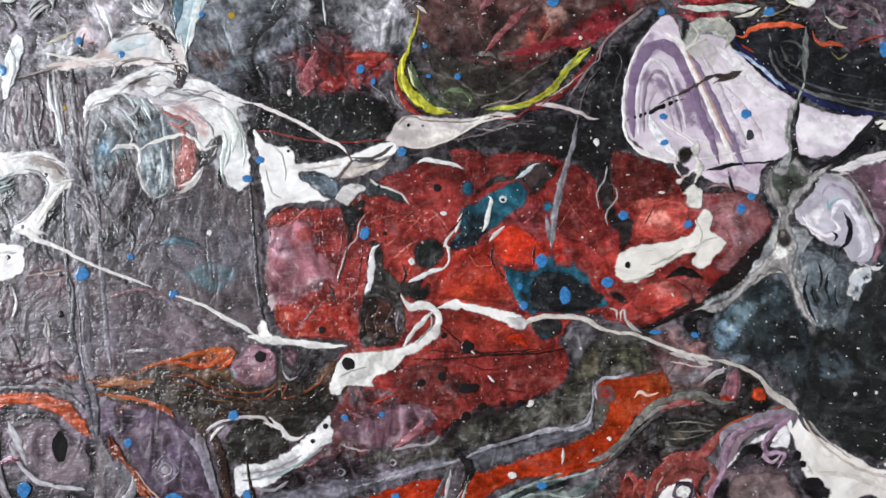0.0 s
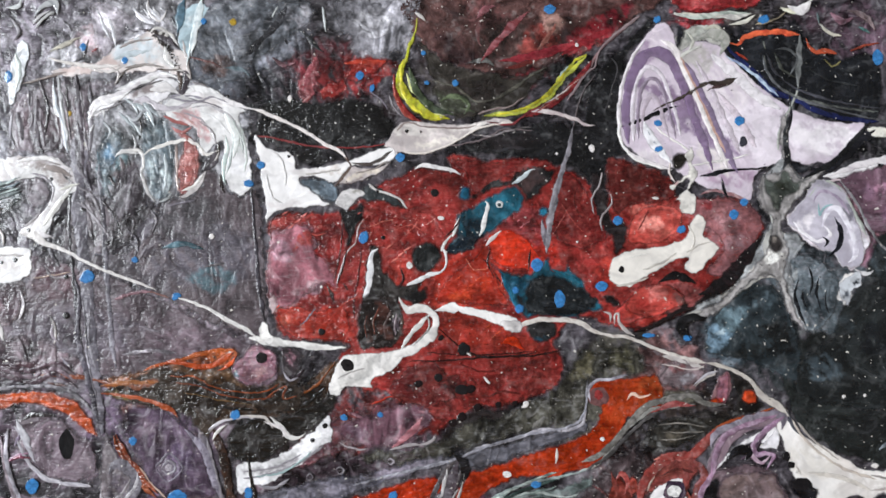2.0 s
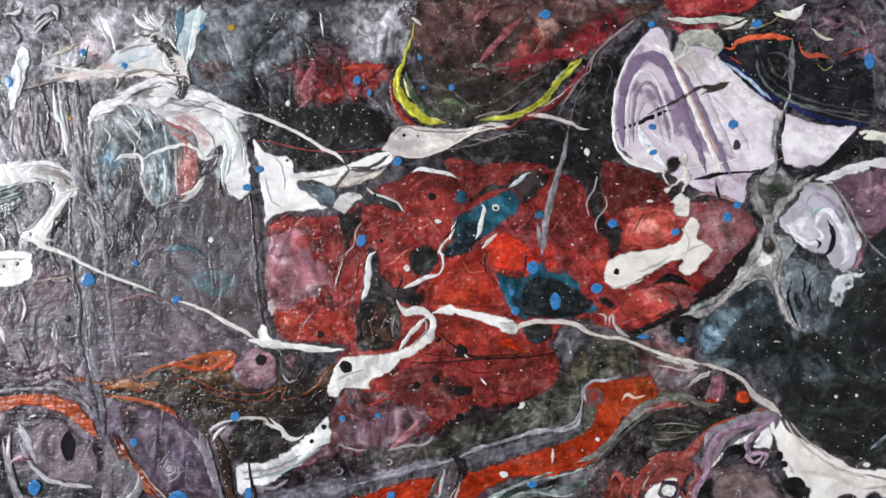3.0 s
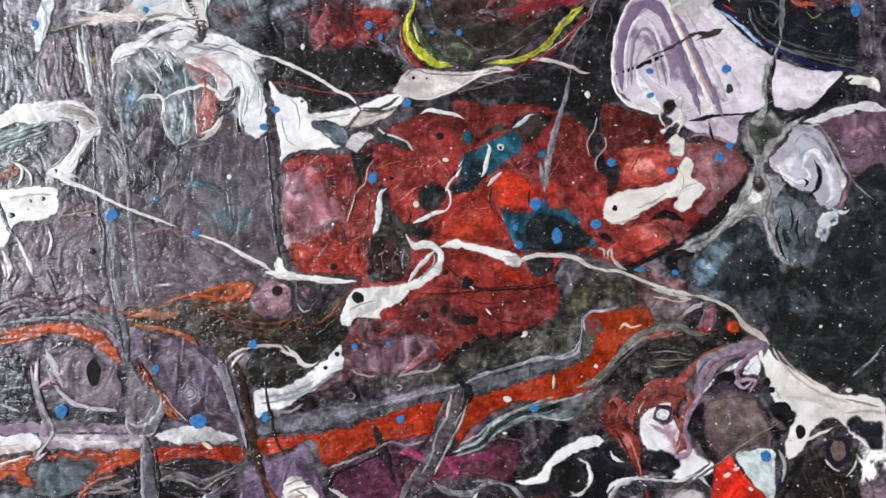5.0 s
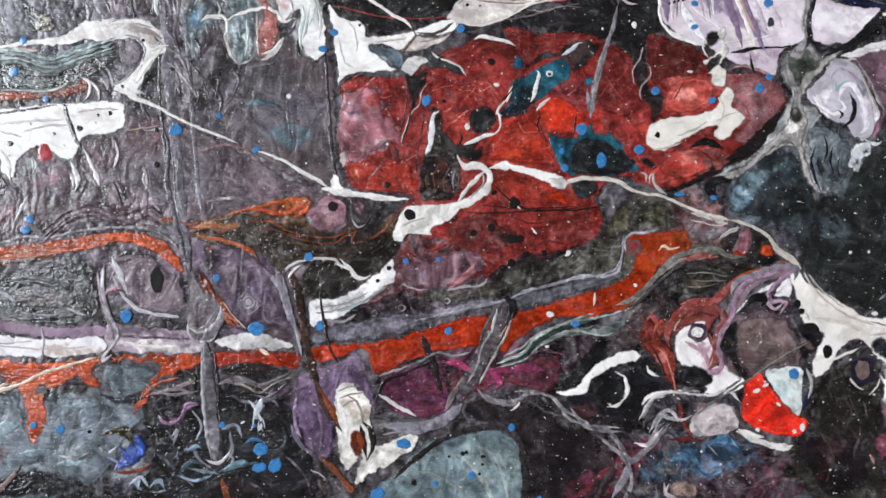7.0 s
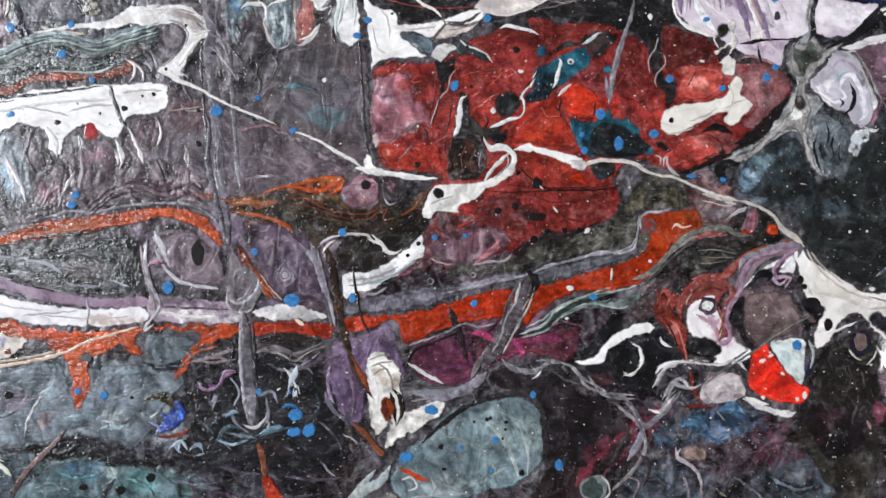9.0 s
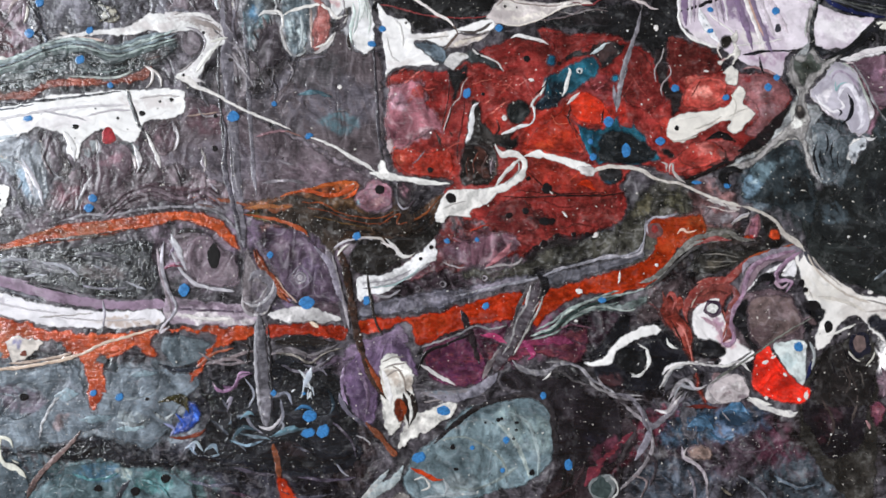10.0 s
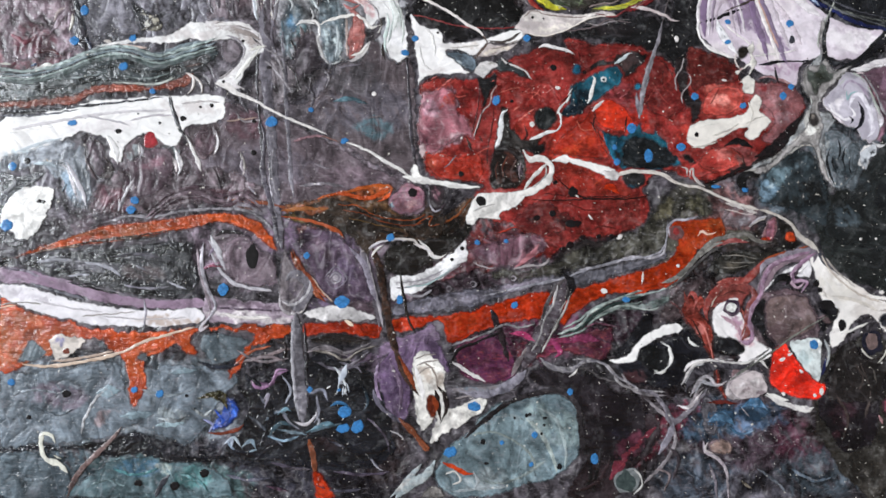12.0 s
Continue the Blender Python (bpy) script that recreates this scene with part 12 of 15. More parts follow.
streak("paint_thread", "dark", 7, "1d2224", [(-133.6, 5.6, 0.81), (-126.0, 7.1, 0.97), (-116.7, 6.1, 0.81), (-107.5, 8.2, 0.65)])
streak("paint_thread", "dark", 7, "24242c", [(-155.6, -6.9, 0.81), (-143.6, -6.2, 0.97), (-133.0, -4.4, 0.97), (-122.4, -2.6, 0.81), (-111.7, -0.7, 0.65)])
streak("paint_thread", "dark", 7, "3c3c48", [(-155.6, -8.3, 0.65), (-145.0, -7.6, 0.65), (-134.5, -5.4, 0.65)])
streak("paint_thread", "folds", 7, "6c7678", [(-141.1, 2.8, 0.49), (-133.5, 3.8, 0.49), (-127.4, 5.5, 0.49)])
streak("paint_thread", "folds", 7, "66706f", [(-122.8, 4.6, 0.49), (-116.6, 4.2, 0.49), (-110.5, 6.1, 0.49)])
streak("paint_thread", "folds", 7, "808a8a", [(-150.0, 0.7, 0.49), (-145.6, 1.7, 0.49)])
streak("paint_thread", "dark", 7, "4a3c3a", [(-105.9, 8.3, 0.65), (-101.3, 9.5, 0.65)])
streak("paint_thread", "dark", 7, "2c3040", [(-134.9, 15.9, 0.81), (-132.4, 12.0, 0.97), (-133.8, 9.6, 0.65)])
streak("paint_thread", "dark", 7, "3a4c6c", [(-148.1, 5.9, 1.14), (-146.6, 6.9, 0.97)])
streak("paint_thread", "folds", 7, "6e3844", [(-153.9, 14.7, 1.30), (-150.0, 12.6, 1.46), (-147.8, 14.3, 1.14)])
streak("paint_thread", "folds", 7, "5a2e34", [(-147.5, 9.6, 1.14), (-143.0, 10.6, 1.30), (-139.9, 9.2, 0.97)])

# last dark and smoky patches
pool("dark_pool", "dark", 6, "14110f", [(-48.6, -42.4), (-45.1, -38.9), (-36.8, -37.4), (-28.4, -34.5), (-22.6, -29.8), (-24.2, -35.9), (-28.4, -40.1), (-33.9, -43.0), (-39.4, -47.9), (-45.0, -48.6), (-47.8, -46.6)], label="black patch of paint beside the brown", wobble=0.4)
pool("smoke_patch", "folds", 3, "4c565d", [(60.6, -17.3), (68.3, -13.3), (75.4, -10.8), (79.6, -12.2), (81.1, -18.5), (75.4, -22.8), (68.4, -24.3), (63.4, -22.2)], [(65.5, -17.3, 2.8, 2.0, 0, "7c8c96"), (75.4, -15.8, 3.4, 2.8, 0, "3c464c")], label="blue-grey smoky patch", wobble=0.7)
pool("smoke_patch", "folds", 3, "41484d", [(83.8, -2.9), (89.5, -1.5), (95.2, -4.2), (98.0, -9.8), (95.2, -16.9), (88.1, -18.4), (83.9, -14.2)], label="grey smoky patch", wobble=0.7)
streak("paint_thread", "white", 9, "d8d4d0", [(-52.0, -43.2, 0.70), (-50.7, -41.3, 0.84), (-48.6, -39.6, 0.56)])
streak("paint_thread", "white", 9, "cfc8c8", [(-40.2, -38.8, 0.56), (-37.4, -39.8, 0.70), (-35.3, -41.2, 1.12), (-36.0, -42.3, 0.56)])
pool("dark_pool", "dark", 6, "14181b", [(20.4, -6.5), (25.9, -4.7), (32.3, -7.5), (36.4, -11.3), (31.2, -13.9), (22.3, -14.3), (19.5, -11.4)], label="black middle of the teal pool", wobble=0.4)
pool("dark_pool", "dark", 6, "14202a", [(0.6, -0.2), (3.8, 2.9), (8.0, 4.9), (9.8, 3.7), (6.7, 0.3), (3.2, -0.7)], label="blue-black tip of the teal pool", wobble=0.4)
streak("paint_thread", "dark", 8, "1d5a72", [(14.0, -5.0, 1.28), (15.7, -8.2, 1.54), (17.5, -12.7, 1.28)])
streak("paint_thread", "dark", 8, "1d5668", [(25.6, -3.7, 1.15), (28.7, -5.2, 1.41), (32.6, -7.0, 0.90)])
drop("paint_dot", 14, "3a78b2", 27.4, -10.7, 2.31, 3.59, 0, "small sky-blue spattered dot")
drop("paint_dot", 14, "3a78b2", 18.1, -12.7, 1.67, 1.92, 0, "small sky-blue spattered dot")
drop("paint_dot", 14, "3a78b2", 17.2, -8.6, 1.28, 1.41, 0, "small sky-blue spattered dot")
streak("paint_thread", "dark", 8, "2e2628", [(-129.5, -14.0, 0.81), (-127.7, -18.7, 0.97), (-125.9, -23.3, 0.81)])
streak("paint_thread", "folds", 8, "8c8890", [(-120.4, -26.2, 0.97), (-121.3, -30.2, 1.14), (-122.3, -33.4, 0.81)])
streak("paint_thread", "folds", 8, "4a3e40", [(-116.5, -27.6, 1.30), (-112.7, -25.9, 1.46), (-109.0, -24.1, 1.14)])
streak("paint_thread", "folds", 8, "9aa6ae", [(-145.8, -21.1, 1.62), (-142.0, -20.6, 1.95), (-139.7, -21.6, 1.30)])
streak("paint_thread", "folds", 8, "a8987c", [(-142.9, -19.4, 1.30), (-141.6, -20.6, 1.14)])
streak("paint_thread", "folds", 8, "8aa0b4", [(-137.8, -28.6, 1.30), (-136.7, -26.2, 1.46)])
streak("paint_thread", "folds", 8, "503c42", [(-101.8, -28.6, 0.97), (-96.4, -26.4, 1.30), (-90.1, -27.2, 0.97)])
streak("paint_thread", "folds", 8, "3c3034", [(-108.7, -28.1, 0.81), (-105.6, -29.1, 0.97), (-101.8, -27.8, 0.65)])

# cells, loops and rims about the scarlet cell
pool("dark_rim", "dark", 10, "141316", [(59.8, -54.3), (61.7, -51.0), (64.2, -51.3), (64.0, -57.4), (65.5, -62.1), (67.9, -65.6), (64.6, -64.7), (61.2, -60.3), (58.8, -57.1)], label="black rim beside the mauve cell")
pool("mauve_cell", "grey", 11, "60504f", [(64.0, -50.9), (69.0, -49.0), (75.6, -49.4), (79.1, -53.7), (79.8, -57.8), (77.5, -60.4), (71.1, -63.3), (67.9, -65.0), (64.7, -61.5), (63.2, -56.6)], [(73.3, -53.9, 4.9, 3.3, 20, "6b5a5c"), (67.7, -59.7, 3.3, 2.4, 0, "554447")], label="smooth dull mauve cell of paint", rims=[(0.9, "4a3c42"), (0.35, "6e5f66")], veins=(0.2, 0.1))
streak("paint_thread", "grey", 12, "7d6074", [(78.0, -36.0, 1.14), (73.6, -37.5, 1.47), (68.7, -39.2, 1.63), (64.7, -41.8, 1.79), (62.8, -46.1, 1.79), (62.1, -50.1, 1.63), (60.0, -53.1, 1.47), (58.8, -57.6, 1.47), (60.0, -61.6, 1.63), (58.5, -63.9, 1.63), (56.2, -63.2, 1.14)], second="a08a9c")
streak("paint_thread", "grey", 13, "84647c", [(78.6, -36.8, 0.98), (74.2, -40.2, 1.31), (71.5, -43.0, 1.22), (72.2, -45.5, 1.06), (74.6, -45.1, 1.06), (76.3, -45.8, 0.98), (74.3, -48.7, 0.65)], second="b49cb0")
streak("paint_thread", "dark", 12, "17161a", [(65.7, -46.8, 0.98), (67.9, -44.5, 2.28), (70.4, -44.9, 2.12), (69.6, -47.0, 0.82)])
streak("paint_thread", "red", 11, "7a3430", [(63.0, -39.7, 1.47), (57.9, -45.4, 2.77), (52.2, -46.5, 2.61), (47.5, -50.6, 2.28), (45.7, -54.7, 2.12), (46.6, -58.1, 0.98)], second="94605c")
streak("paint_thread", "red", 11, "6e3834", [(58.0, -47.0, 1.63), (60.3, -50.2, 2.45), (58.2, -55.1, 2.12), (58.6, -60.6, 1.96), (56.4, -63.5, 1.14)], second="8c6a70")
streak("paint_thread", "dark", 13, "5a4a56", [(52.4, -52.2, 0.57), (51.4, -54.1, 0.73), (53.3, -56.1, 0.73), (55.5, -54.9, 0.65), (55.8, -52.6, 0.49)], second="241f26")
pool("dark_cell", "dark", 12, "121215", [(48.7, -63.7), (51.5, -62.2), (54.9, -62.9), (57.4, -64.7), (56.9, -67.4), (53.4, -67.9), (50.0, -67.1)], label="round black cell in the white paint")
pool("dark_cell", "dark", 12, "121315", [(26.2, -67.4), (28.8, -65.5), (33.5, -65.9), (35.5, -68.0), (35.1, -71.4), (32.4, -73.4), (28.2, -72.4), (26.0, -70.0)], label="round black cell in the white paint")
streak("paint_thread", "white", 13, "d8d6d4", [(32.3, -64.6, 0.49), (35.2, -66.2, 0.65), (35.9, -69.6, 0.73), (34.0, -72.7, 0.73), (30.8, -73.8, 0.49)])
pool("dark_cell", "dark", 12, "17171b", [(80.9, -53.8), (82.5, -52.0), (85.3, -52.1), (86.4, -54.3), (84.7, -57.6), (82.5, -56.2)], label="black cell in the white paint")
pool("dark_cell", "dark", 12, "101014", [(85.9, -57.1), (87.5, -55.9), (88.7, -57.5), (87.3, -59.3)], label="small black cell in the white paint", wobble=0.15)
pool("dark_cell", "dark", 12, "15151a", [(79.4, -56.0), (81.5, -56.6), (82.7, -58.7), (81.3, -60.8), (79.6, -58.8)], label="small black cell in the white paint", wobble=0.15)
streak("paint_thread", "dark", 10, "242228", [(40.2, -78.8, 1.63), (43.3, -73.4, 2.77), (48.5, -71.0, 3.09), (54.2, -70.8, 2.44), (59.9, -71.3, 1.96), (64.0, -72.8, 0.98)], second="5c585e")
streak("paint_thread", "white", 12, "c8c4c2", [(38.9, -76.9, 0.65), (42.4, -71.2, 0.98), (47.0, -69.6, 0.81), (52.5, -69.8, 0.65), (57.6, -69.9, 0.65), (61.5, -68.7, 0.82), (65.0, -71.2, 0.49)], second="8c868a")
streak("paint_thread", "grey", 12, "8d868c", [(41.8, -80.0, 0.81), (44.5, -75.4, 1.14), (47.1, -74.3, 0.98), (49.5, -76.5, 0.81), (52.7, -75.4, 0.57)], second="c9c5c8")
streak("paint_thread", "grey", 12, "a8a0a4", [(37.8, -82.7, 0.65), (41.1, -83.2, 0.98), (43.5, -80.9, 0.98), (45.4, -78.2, 0.49)], second="dcd6d8")
pool("pale_pebble", "white", 12, "b9aeb0", [(52.7, -76.6), (56.5, -73.2), (60.7, -72.0), (64.2, -74.5), (65.1, -77.4), (61.9, -79.6), (57.9, -80.8), (54.3, -79.0)], [(58.5, -77.9, 2.1, 0.7, 30, "8c7c80"), (61.6, -74.9, 1.5, 0.7, 50, "e0dada"), (56.4, -76.3, 1.8, 0.7, 40, "d9d2d4"), (63.4, -77.7, 1.0, 0.8, 0, "7c6e74")], label="pinkish white pebble-shaped blob of paint", rims=[(0.3, "6c6268")])
streak("paint_thread", "grey", 14, "74766f", [(53.1, -75.4, 0.41), (60.7, -69.9, 0.57), (67.9, -65.0, 0.57), (75.1, -59.7, 0.49), (82.5, -55.3, 0.33)])
streak("paint_thread", "grey", 10, "77727a", [(25.9, -78.6, 0.97), (30.8, -79.6, 1.30), (34.4, -83.4, 1.63), (36.9, -87.5, 2.11), (40.9, -84.8, 1.63), (44.5, -80.9, 1.30), (46.9, -77.4, 0.65)], second="4c484f")
streak("paint_thread", "grey", 10, "6e6a74", [(36.9, -87.4, 1.95), (35.9, -91.5, 2.28), (32.8, -96.9, 1.30)], second="938e98")
streak("paint_thread", "folds", 10, "4e6d88", [(47.5, -87.1, 1.63), (51.4, -85.4, 3.58), (55.1, -87.7, 1.63)], second="2b475e")
streak("paint_thread", "folds", 10, "3d5f7c", [(57.0, -82.8, 1.14), (61.0, -81.1, 2.77), (65.2, -83.4, 0.98)], second="27394a")
streak("paint_thread", "white", 11, "a9a0a2", [(47.5, -92.8, 0.49), (46.8, -95.2, 0.65), (49.6, -96.5, 0.49)])
pool("brown_cell", "grey", 11, "75625c", [(47.7, -93.6), (50.7, -92.0), (54.4, -93.2), (54.1, -96.3), (48.8, -96.5)], label="pinkish brown cell of paint")
streak("paint_thread", "white", 10, "d6d2cf", [(64.2, -79.0, 0.82), (70.0, -81.5, 1.63), (76.6, -82.9, 2.12), (79.0, -82.2, 0.82)], second="8f8890")
pool("dark_pool", "dark", 5, "191419", [(82.8, -72.3), (85.9, -65.7), (93.2, -63.9), (97.4, -68.7), (101.7, -73.4), (99.4, -81.6), (98.1, -91.4), (88.4, -95.4), (83.3, -88.6), (79.8, -82.2)], [(88.0, -83.6, 4.9, 3.3, 40, "2c1c22"), (94.3, -75.3, 3.3, 4.9, 0, "1f1c1c"), (85.0, -90.2, 2.5, 1.6, 0, "3a2028")], label="dark brown-black pool")
pool("pink_patch", "red", 9, "5d3344", [(99.8, -80.0), (102.9, -78.3), (104.4, -81.5), (103.1, -85.6), (100.8, -84.9)], [(101.9, -82.4, 1.3, 1.0, 0, "8c5a6a")], label="pink-red patch of paint")
drop("pale_fleck", 14, "d2cdc8", 81.3, -49.3, 0.74, 0.57, 20, label="pale fleck of paint")
drop("pale_fleck", 14, "d2cdc8", 92.4, -32.2, 0.74, 0.57, 20, label="pale fleck of paint")
drop("pale_fleck", 14, "d2cdc8", 99.5, -68.6, 0.74, 0.57, 20, label="pale fleck of paint")
drop("pale_fleck", 14, "d2cdc8", 71.2, -66.1, 0.73, 0.57, 20, label="pale fleck of paint")
drop("pale_fleck", 14, "d2cdc8", 55.4, -84.5, 0.73, 0.57, 20, label="pale fleck of paint")
drop("pale_fleck", 14, "d2cdc8", 60.4, -87.6, 0.73, 0.57, 20, label="pale fleck of paint")
drop("pale_fleck", 14, "d2cdc8", 93.1, -59.8, 0.74, 0.57, 20, label="pale fleck of paint")

# plum cells, grey fork and dark field under the orange river
pool("dark_pool", "dark", 4, "1c181c", [(-6.4, -75.4), (-0.8, -72.4), (6.6, -74.3), (14.7, -74.4), (19.8, -78.8), (27.6, -81.6), (28.1, -97.4), (11.8, -97.8), (10.0, -86.0), (3.5, -79.6), (-3.1, -78.2)], [(24.3, -94.6, 4.9, 3.3, 30, "46222e"), (15.8, -84.2, 4.9, 3.3, 0, "231d22"), (20.1, -90.6, 4.1, 2.4, 20, "1a1720")], label="smooth brown-black pool", veins=(0.3, 0.15))
streak("paint_thread", "grey", 8, "6f7c79", [(3.4, -62.7, 0.49), (8.2, -60.8, 0.73), (11.8, -56.8, 0.73), (17.4, -53.5, 0.73), (23.0, -51.1, 0.73), (26.7, -50.0, 0.49)], second="b3bab4")
streak("paint_thread", "dark", 8, "2d3a38", [(3.0, -63.5, 0.49), (8.6, -61.4, 0.98), (12.6, -57.6, 1.14), (18.2, -54.4, 0.98), (26.7, -51.4, 0.65)])
streak("paint_thread", "grey", 8, "66736f", [(2.2, -64.4, 0.41), (8.8, -62.4, 0.65), (13.6, -58.3, 0.73), (19.1, -55.4, 0.65), (26.8, -53.1, 0.41)], second="8f9a94")
streak("paint_thread", "dark", 9, "3d343a", [(4.3, -47.4, 2.93), (2.3, -53.6, 3.75), (-0.2, -59.0, 4.07), (-3.1, -64.5, 4.07), (-5.4, -69.3, 4.23), (-7.9, -74.4, 3.25)], second="6b666c")
streak("paint_thread", "grey", 10, "8d8a8c", [(1.7, -49.2, 0.57), (0.8, -54.5, 0.73), (-1.9, -59.4, 0.73), (-2.9, -64.3, 0.65), (-5.4, -68.7, 0.57)], second="b9b5b4")
streak("paint_thread", "grey", 10, "85827f", [(6.0, -49.8, 0.49), (4.2, -56.0, 0.65), (2.1, -60.3, 0.73), (-0.1, -64.4, 0.65), (-2.4, -68.9, 0.49)], second="b0aca8")
streak("paint_thread", "dark", 10, "161518", [(3.3, -46.1, 1.79), (5.3, -47.8, 2.77), (5.9, -50.4, 2.44), (4.5, -53.4, 0.98)])
streak("paint_thread", "grey", 8, "75727c", [(-6.5, -73.8, 3.25), (-10.0, -77.4, 3.25), (-14.4, -80.0, 2.44), (-19.4, -81.2, 2.11), (-25.0, -80.4, 1.14)], second="4d4a54")
streak("paint_thread", "grey", 8, "6c6970", [(-2.5, -70.2, 1.47), (1.0, -72.9, 1.79), (6.5, -73.2, 1.47), (10.7, -70.8, 0.98), (15.4, -71.0, 0.73), (19.3, -74.3, 0.73), (27.5, -78.8, 0.65)], second="a09c9e")
streak("paint_thread", "dark", 8, "181519", [(-28.6, -73.6, 0.65), (-26.2, -68.7, 0.97), (-21.7, -66.7, 0.89), (-17.3, -64.6, 0.81), (-13.6, -62.7, 0.65)])
streak("paint_thread", "grey", 9, "6d6a70", [(-28.0, -67.5, 0.41), (-23.0, -65.6, 0.65), (-17.4, -63.3, 0.65), (-13.2, -61.0, 0.73), (-8.9, -61.7, 0.73), (-4.4, -60.7, 0.49)], second="9b9795")
streak("paint_thread", "dark", 8, "221f22", [(-23.6, -93.6, 1.14), (-18.1, -88.5, 1.63), (-11.7, -83.5, 1.79), (-3.8, -80.5, 1.79), (3.9, -79.5, 1.95), (8.6, -83.4, 1.96), (10.0, -90.9, 1.79), (10.9, -97.8, 1.63)], second="3a3538")
pool("lilac_patch", "grey", 4, "5d4a64", [(-43.1, -66.5), (-35.2, -63.8), (-30.2, -69.2), (-28.5, -75.6), (-37.4, -73.4), (-38.6, -82.4), (-40.2, -89.0), (-46.7, -86.1), (-49.4, -79.5), (-48.6, -73.1)], [(-40.0, -67.8, 4.1, 2.4, 0, "715c78"), (-45.3, -79.4, 3.2, 4.9, 0, "52405a")], label="dull lilac patch", veins=(0.3, 0.2))
streak("paint_thread", "white", 10, "8d8480", [(-38.4, -71.9, 0.32), (-36.0, -70.6, 0.49), (-32.4, -70.2, 0.32)])
streak("paint_thread", "white", 10, "8d8480", [(-38.0, -73.6, 0.32), (-35.3, -72.3, 0.49), (-31.6, -71.7, 0.32)])
streak("paint_thread", "white", 10, "8d8480", [(-37.3, -75.9, 0.32), (-35.1, -74.2, 0.49), (-32.8, -74.0, 0.32)])
streak("paint_thread", "dark", 10, "241d1c", [(-31.9, -79.0, 0.81), (-29.8, -81.4, 1.30), (-28.9, -85.4, 1.14), (-30.6, -89.5, 0.49)])
streak("paint_thread", "white", 9, "93a9aa", [(-42.1, -51.3, 0.32), (-35.5, -50.3, 0.57), (-29.1, -45.6, 0.32)])
streak("paint_thread", "red", 9, "8f3058", [(-11.7, -63.5, 0.81), (-7.6, -63.8, 1.79), (-4.3, -65.6, 0.98)], second="b04a70")
streak("paint_thread", "red", 9, "7d2a52", [(-1.6, -67.6, 1.14), (0.8, -65.4, 2.12), (3.1, -68.3, 1.79), (1.6, -70.1, 0.65)], second="a0486c")
streak("paint_thread", "red", 9, "642642", [(5.5, -64.9, 1.79), (10.3, -64.1, 3.59), (14.4, -64.8, 1.14)], second="7c3a58")
streak("paint_thread", "red", 8, "a06a72", [(-10.8, -44.7, 0.81), (-7.4, -41.8, 1.79), (-5.1, -39.5, 1.63), (-3.9, -37.5, 0.81)], second="6a343c")
streak("paint_thread", "white", 8, "a89ea2", [(-22.8, -43.8, 0.32), (-18.7, -45.1, 0.49), (-16.3, -44.8, 0.33)])
streak("paint_thread", "white", 9, "9b9496", [(-11.2, -45.2, 0.33), (-6.6, -44.1, 0.49), (-2.5, -43.3, 0.41), (-0.8, -41.5, 0.24)])
streak("paint_thread", "grey", 9, "7c767c", [(-23.5, -49.8, 0.32), (-22.7, -49.0, 0.41), (-21.8, -49.8, 0.41), (-22.6, -50.7, 0.41), (-23.4, -50.2, 0.32)])
streak("paint_thread", "grey", 9, "7c767c", [(-11.9, -47.7, 0.33), (-11.2, -47.0, 0.41), (-10.4, -47.6, 0.41), (-11.1, -48.4, 0.41), (-11.8, -48.0, 0.33)])
streak("paint_thread", "grey", 9, "7c767c", [(-30.3, -51.3, 0.32), (-29.6, -50.6, 0.41), (-28.9, -51.3, 0.41), (-29.6, -52.0, 0.41), (-30.2, -51.6, 0.32)])

# grey eye, teardrop and inky field
pool("mauve_cell", "grey", 8, "665861", [(-92.1, -40.3), (-86.6, -38.5), (-83.1, -42.3), (-79.9, -43.0), (-78.1, -49.4), (-81.4, -52.9), (-87.0, -52.3), (-91.8, -50.0), (-92.9, -44.4)], [(-89.7, -42.5, 3.2, 2.4, 0, "766670"), (-81.5, -47.9, 2.4, 2.4, 0, "72646c")], label="mauve eye-shaped cell", veins=(0.3, 0.2))
drop("paint_pit", 10, "19181a", -85.2, -44.5, 3.71, 6.78, 0, label="black oval of paint")
streak("paint_thread", "white", 10, "c4c2c8", [(-97.0, -38.8, 0.97), (-95.4, -41.8, 1.93), (-93.2, -45.7, 1.13)], second="8e8c94")
streak("paint_thread", "grey", 10, "a39fa8", [(-98.7, -40.8, 0.64), (-98.9, -47.6, 1.13), (-97.0, -54.0, 0.97), (-94.7, -58.8, 1.13), (-97.5, -63.9, 0.64)], second="6d6972")
streak("paint_thread", "white", 10, "bdb9c0", [(-92.9, -49.9, 0.64), (-89.4, -52.4, 1.05), (-84.6, -53.4, 0.81), (-79.2, -54.0, 0.65)], second="827d86")
streak("paint_thread", "red", 10, "8a4a60", [(-98.4, -48.4, 0.40), (-95.7, -47.4, 0.73), (-93.0, -47.6, 0.40)])
streak("paint_thread", "grey", 10, "58545b", [(-75.6, -51.0, 1.62), (-73.4, -48.9, 3.23), (-70.1, -50.0, 3.23), (-69.2, -54.1, 3.23), (-71.9, -58.2, 3.23), (-75.4, -56.7, 1.13)], second="77737b")
streak("paint_thread", "grey", 11, "a5a1a6", [(-76.7, -56.5, 0.65), (-73.1, -57.6, 0.97), (-69.4, -54.2, 1.05), (-68.7, -50.8, 0.65)], second="d0ccd0")
streak("paint_thread", "grey", 10, "57545b", [(-72.3, -59.8, 2.75), (-71.6, -67.1, 3.07), (-70.8, -75.2, 3.56), (-69.8, -83.3, 3.56), (-68.6, -90.5, 1.94)], second="807d84")
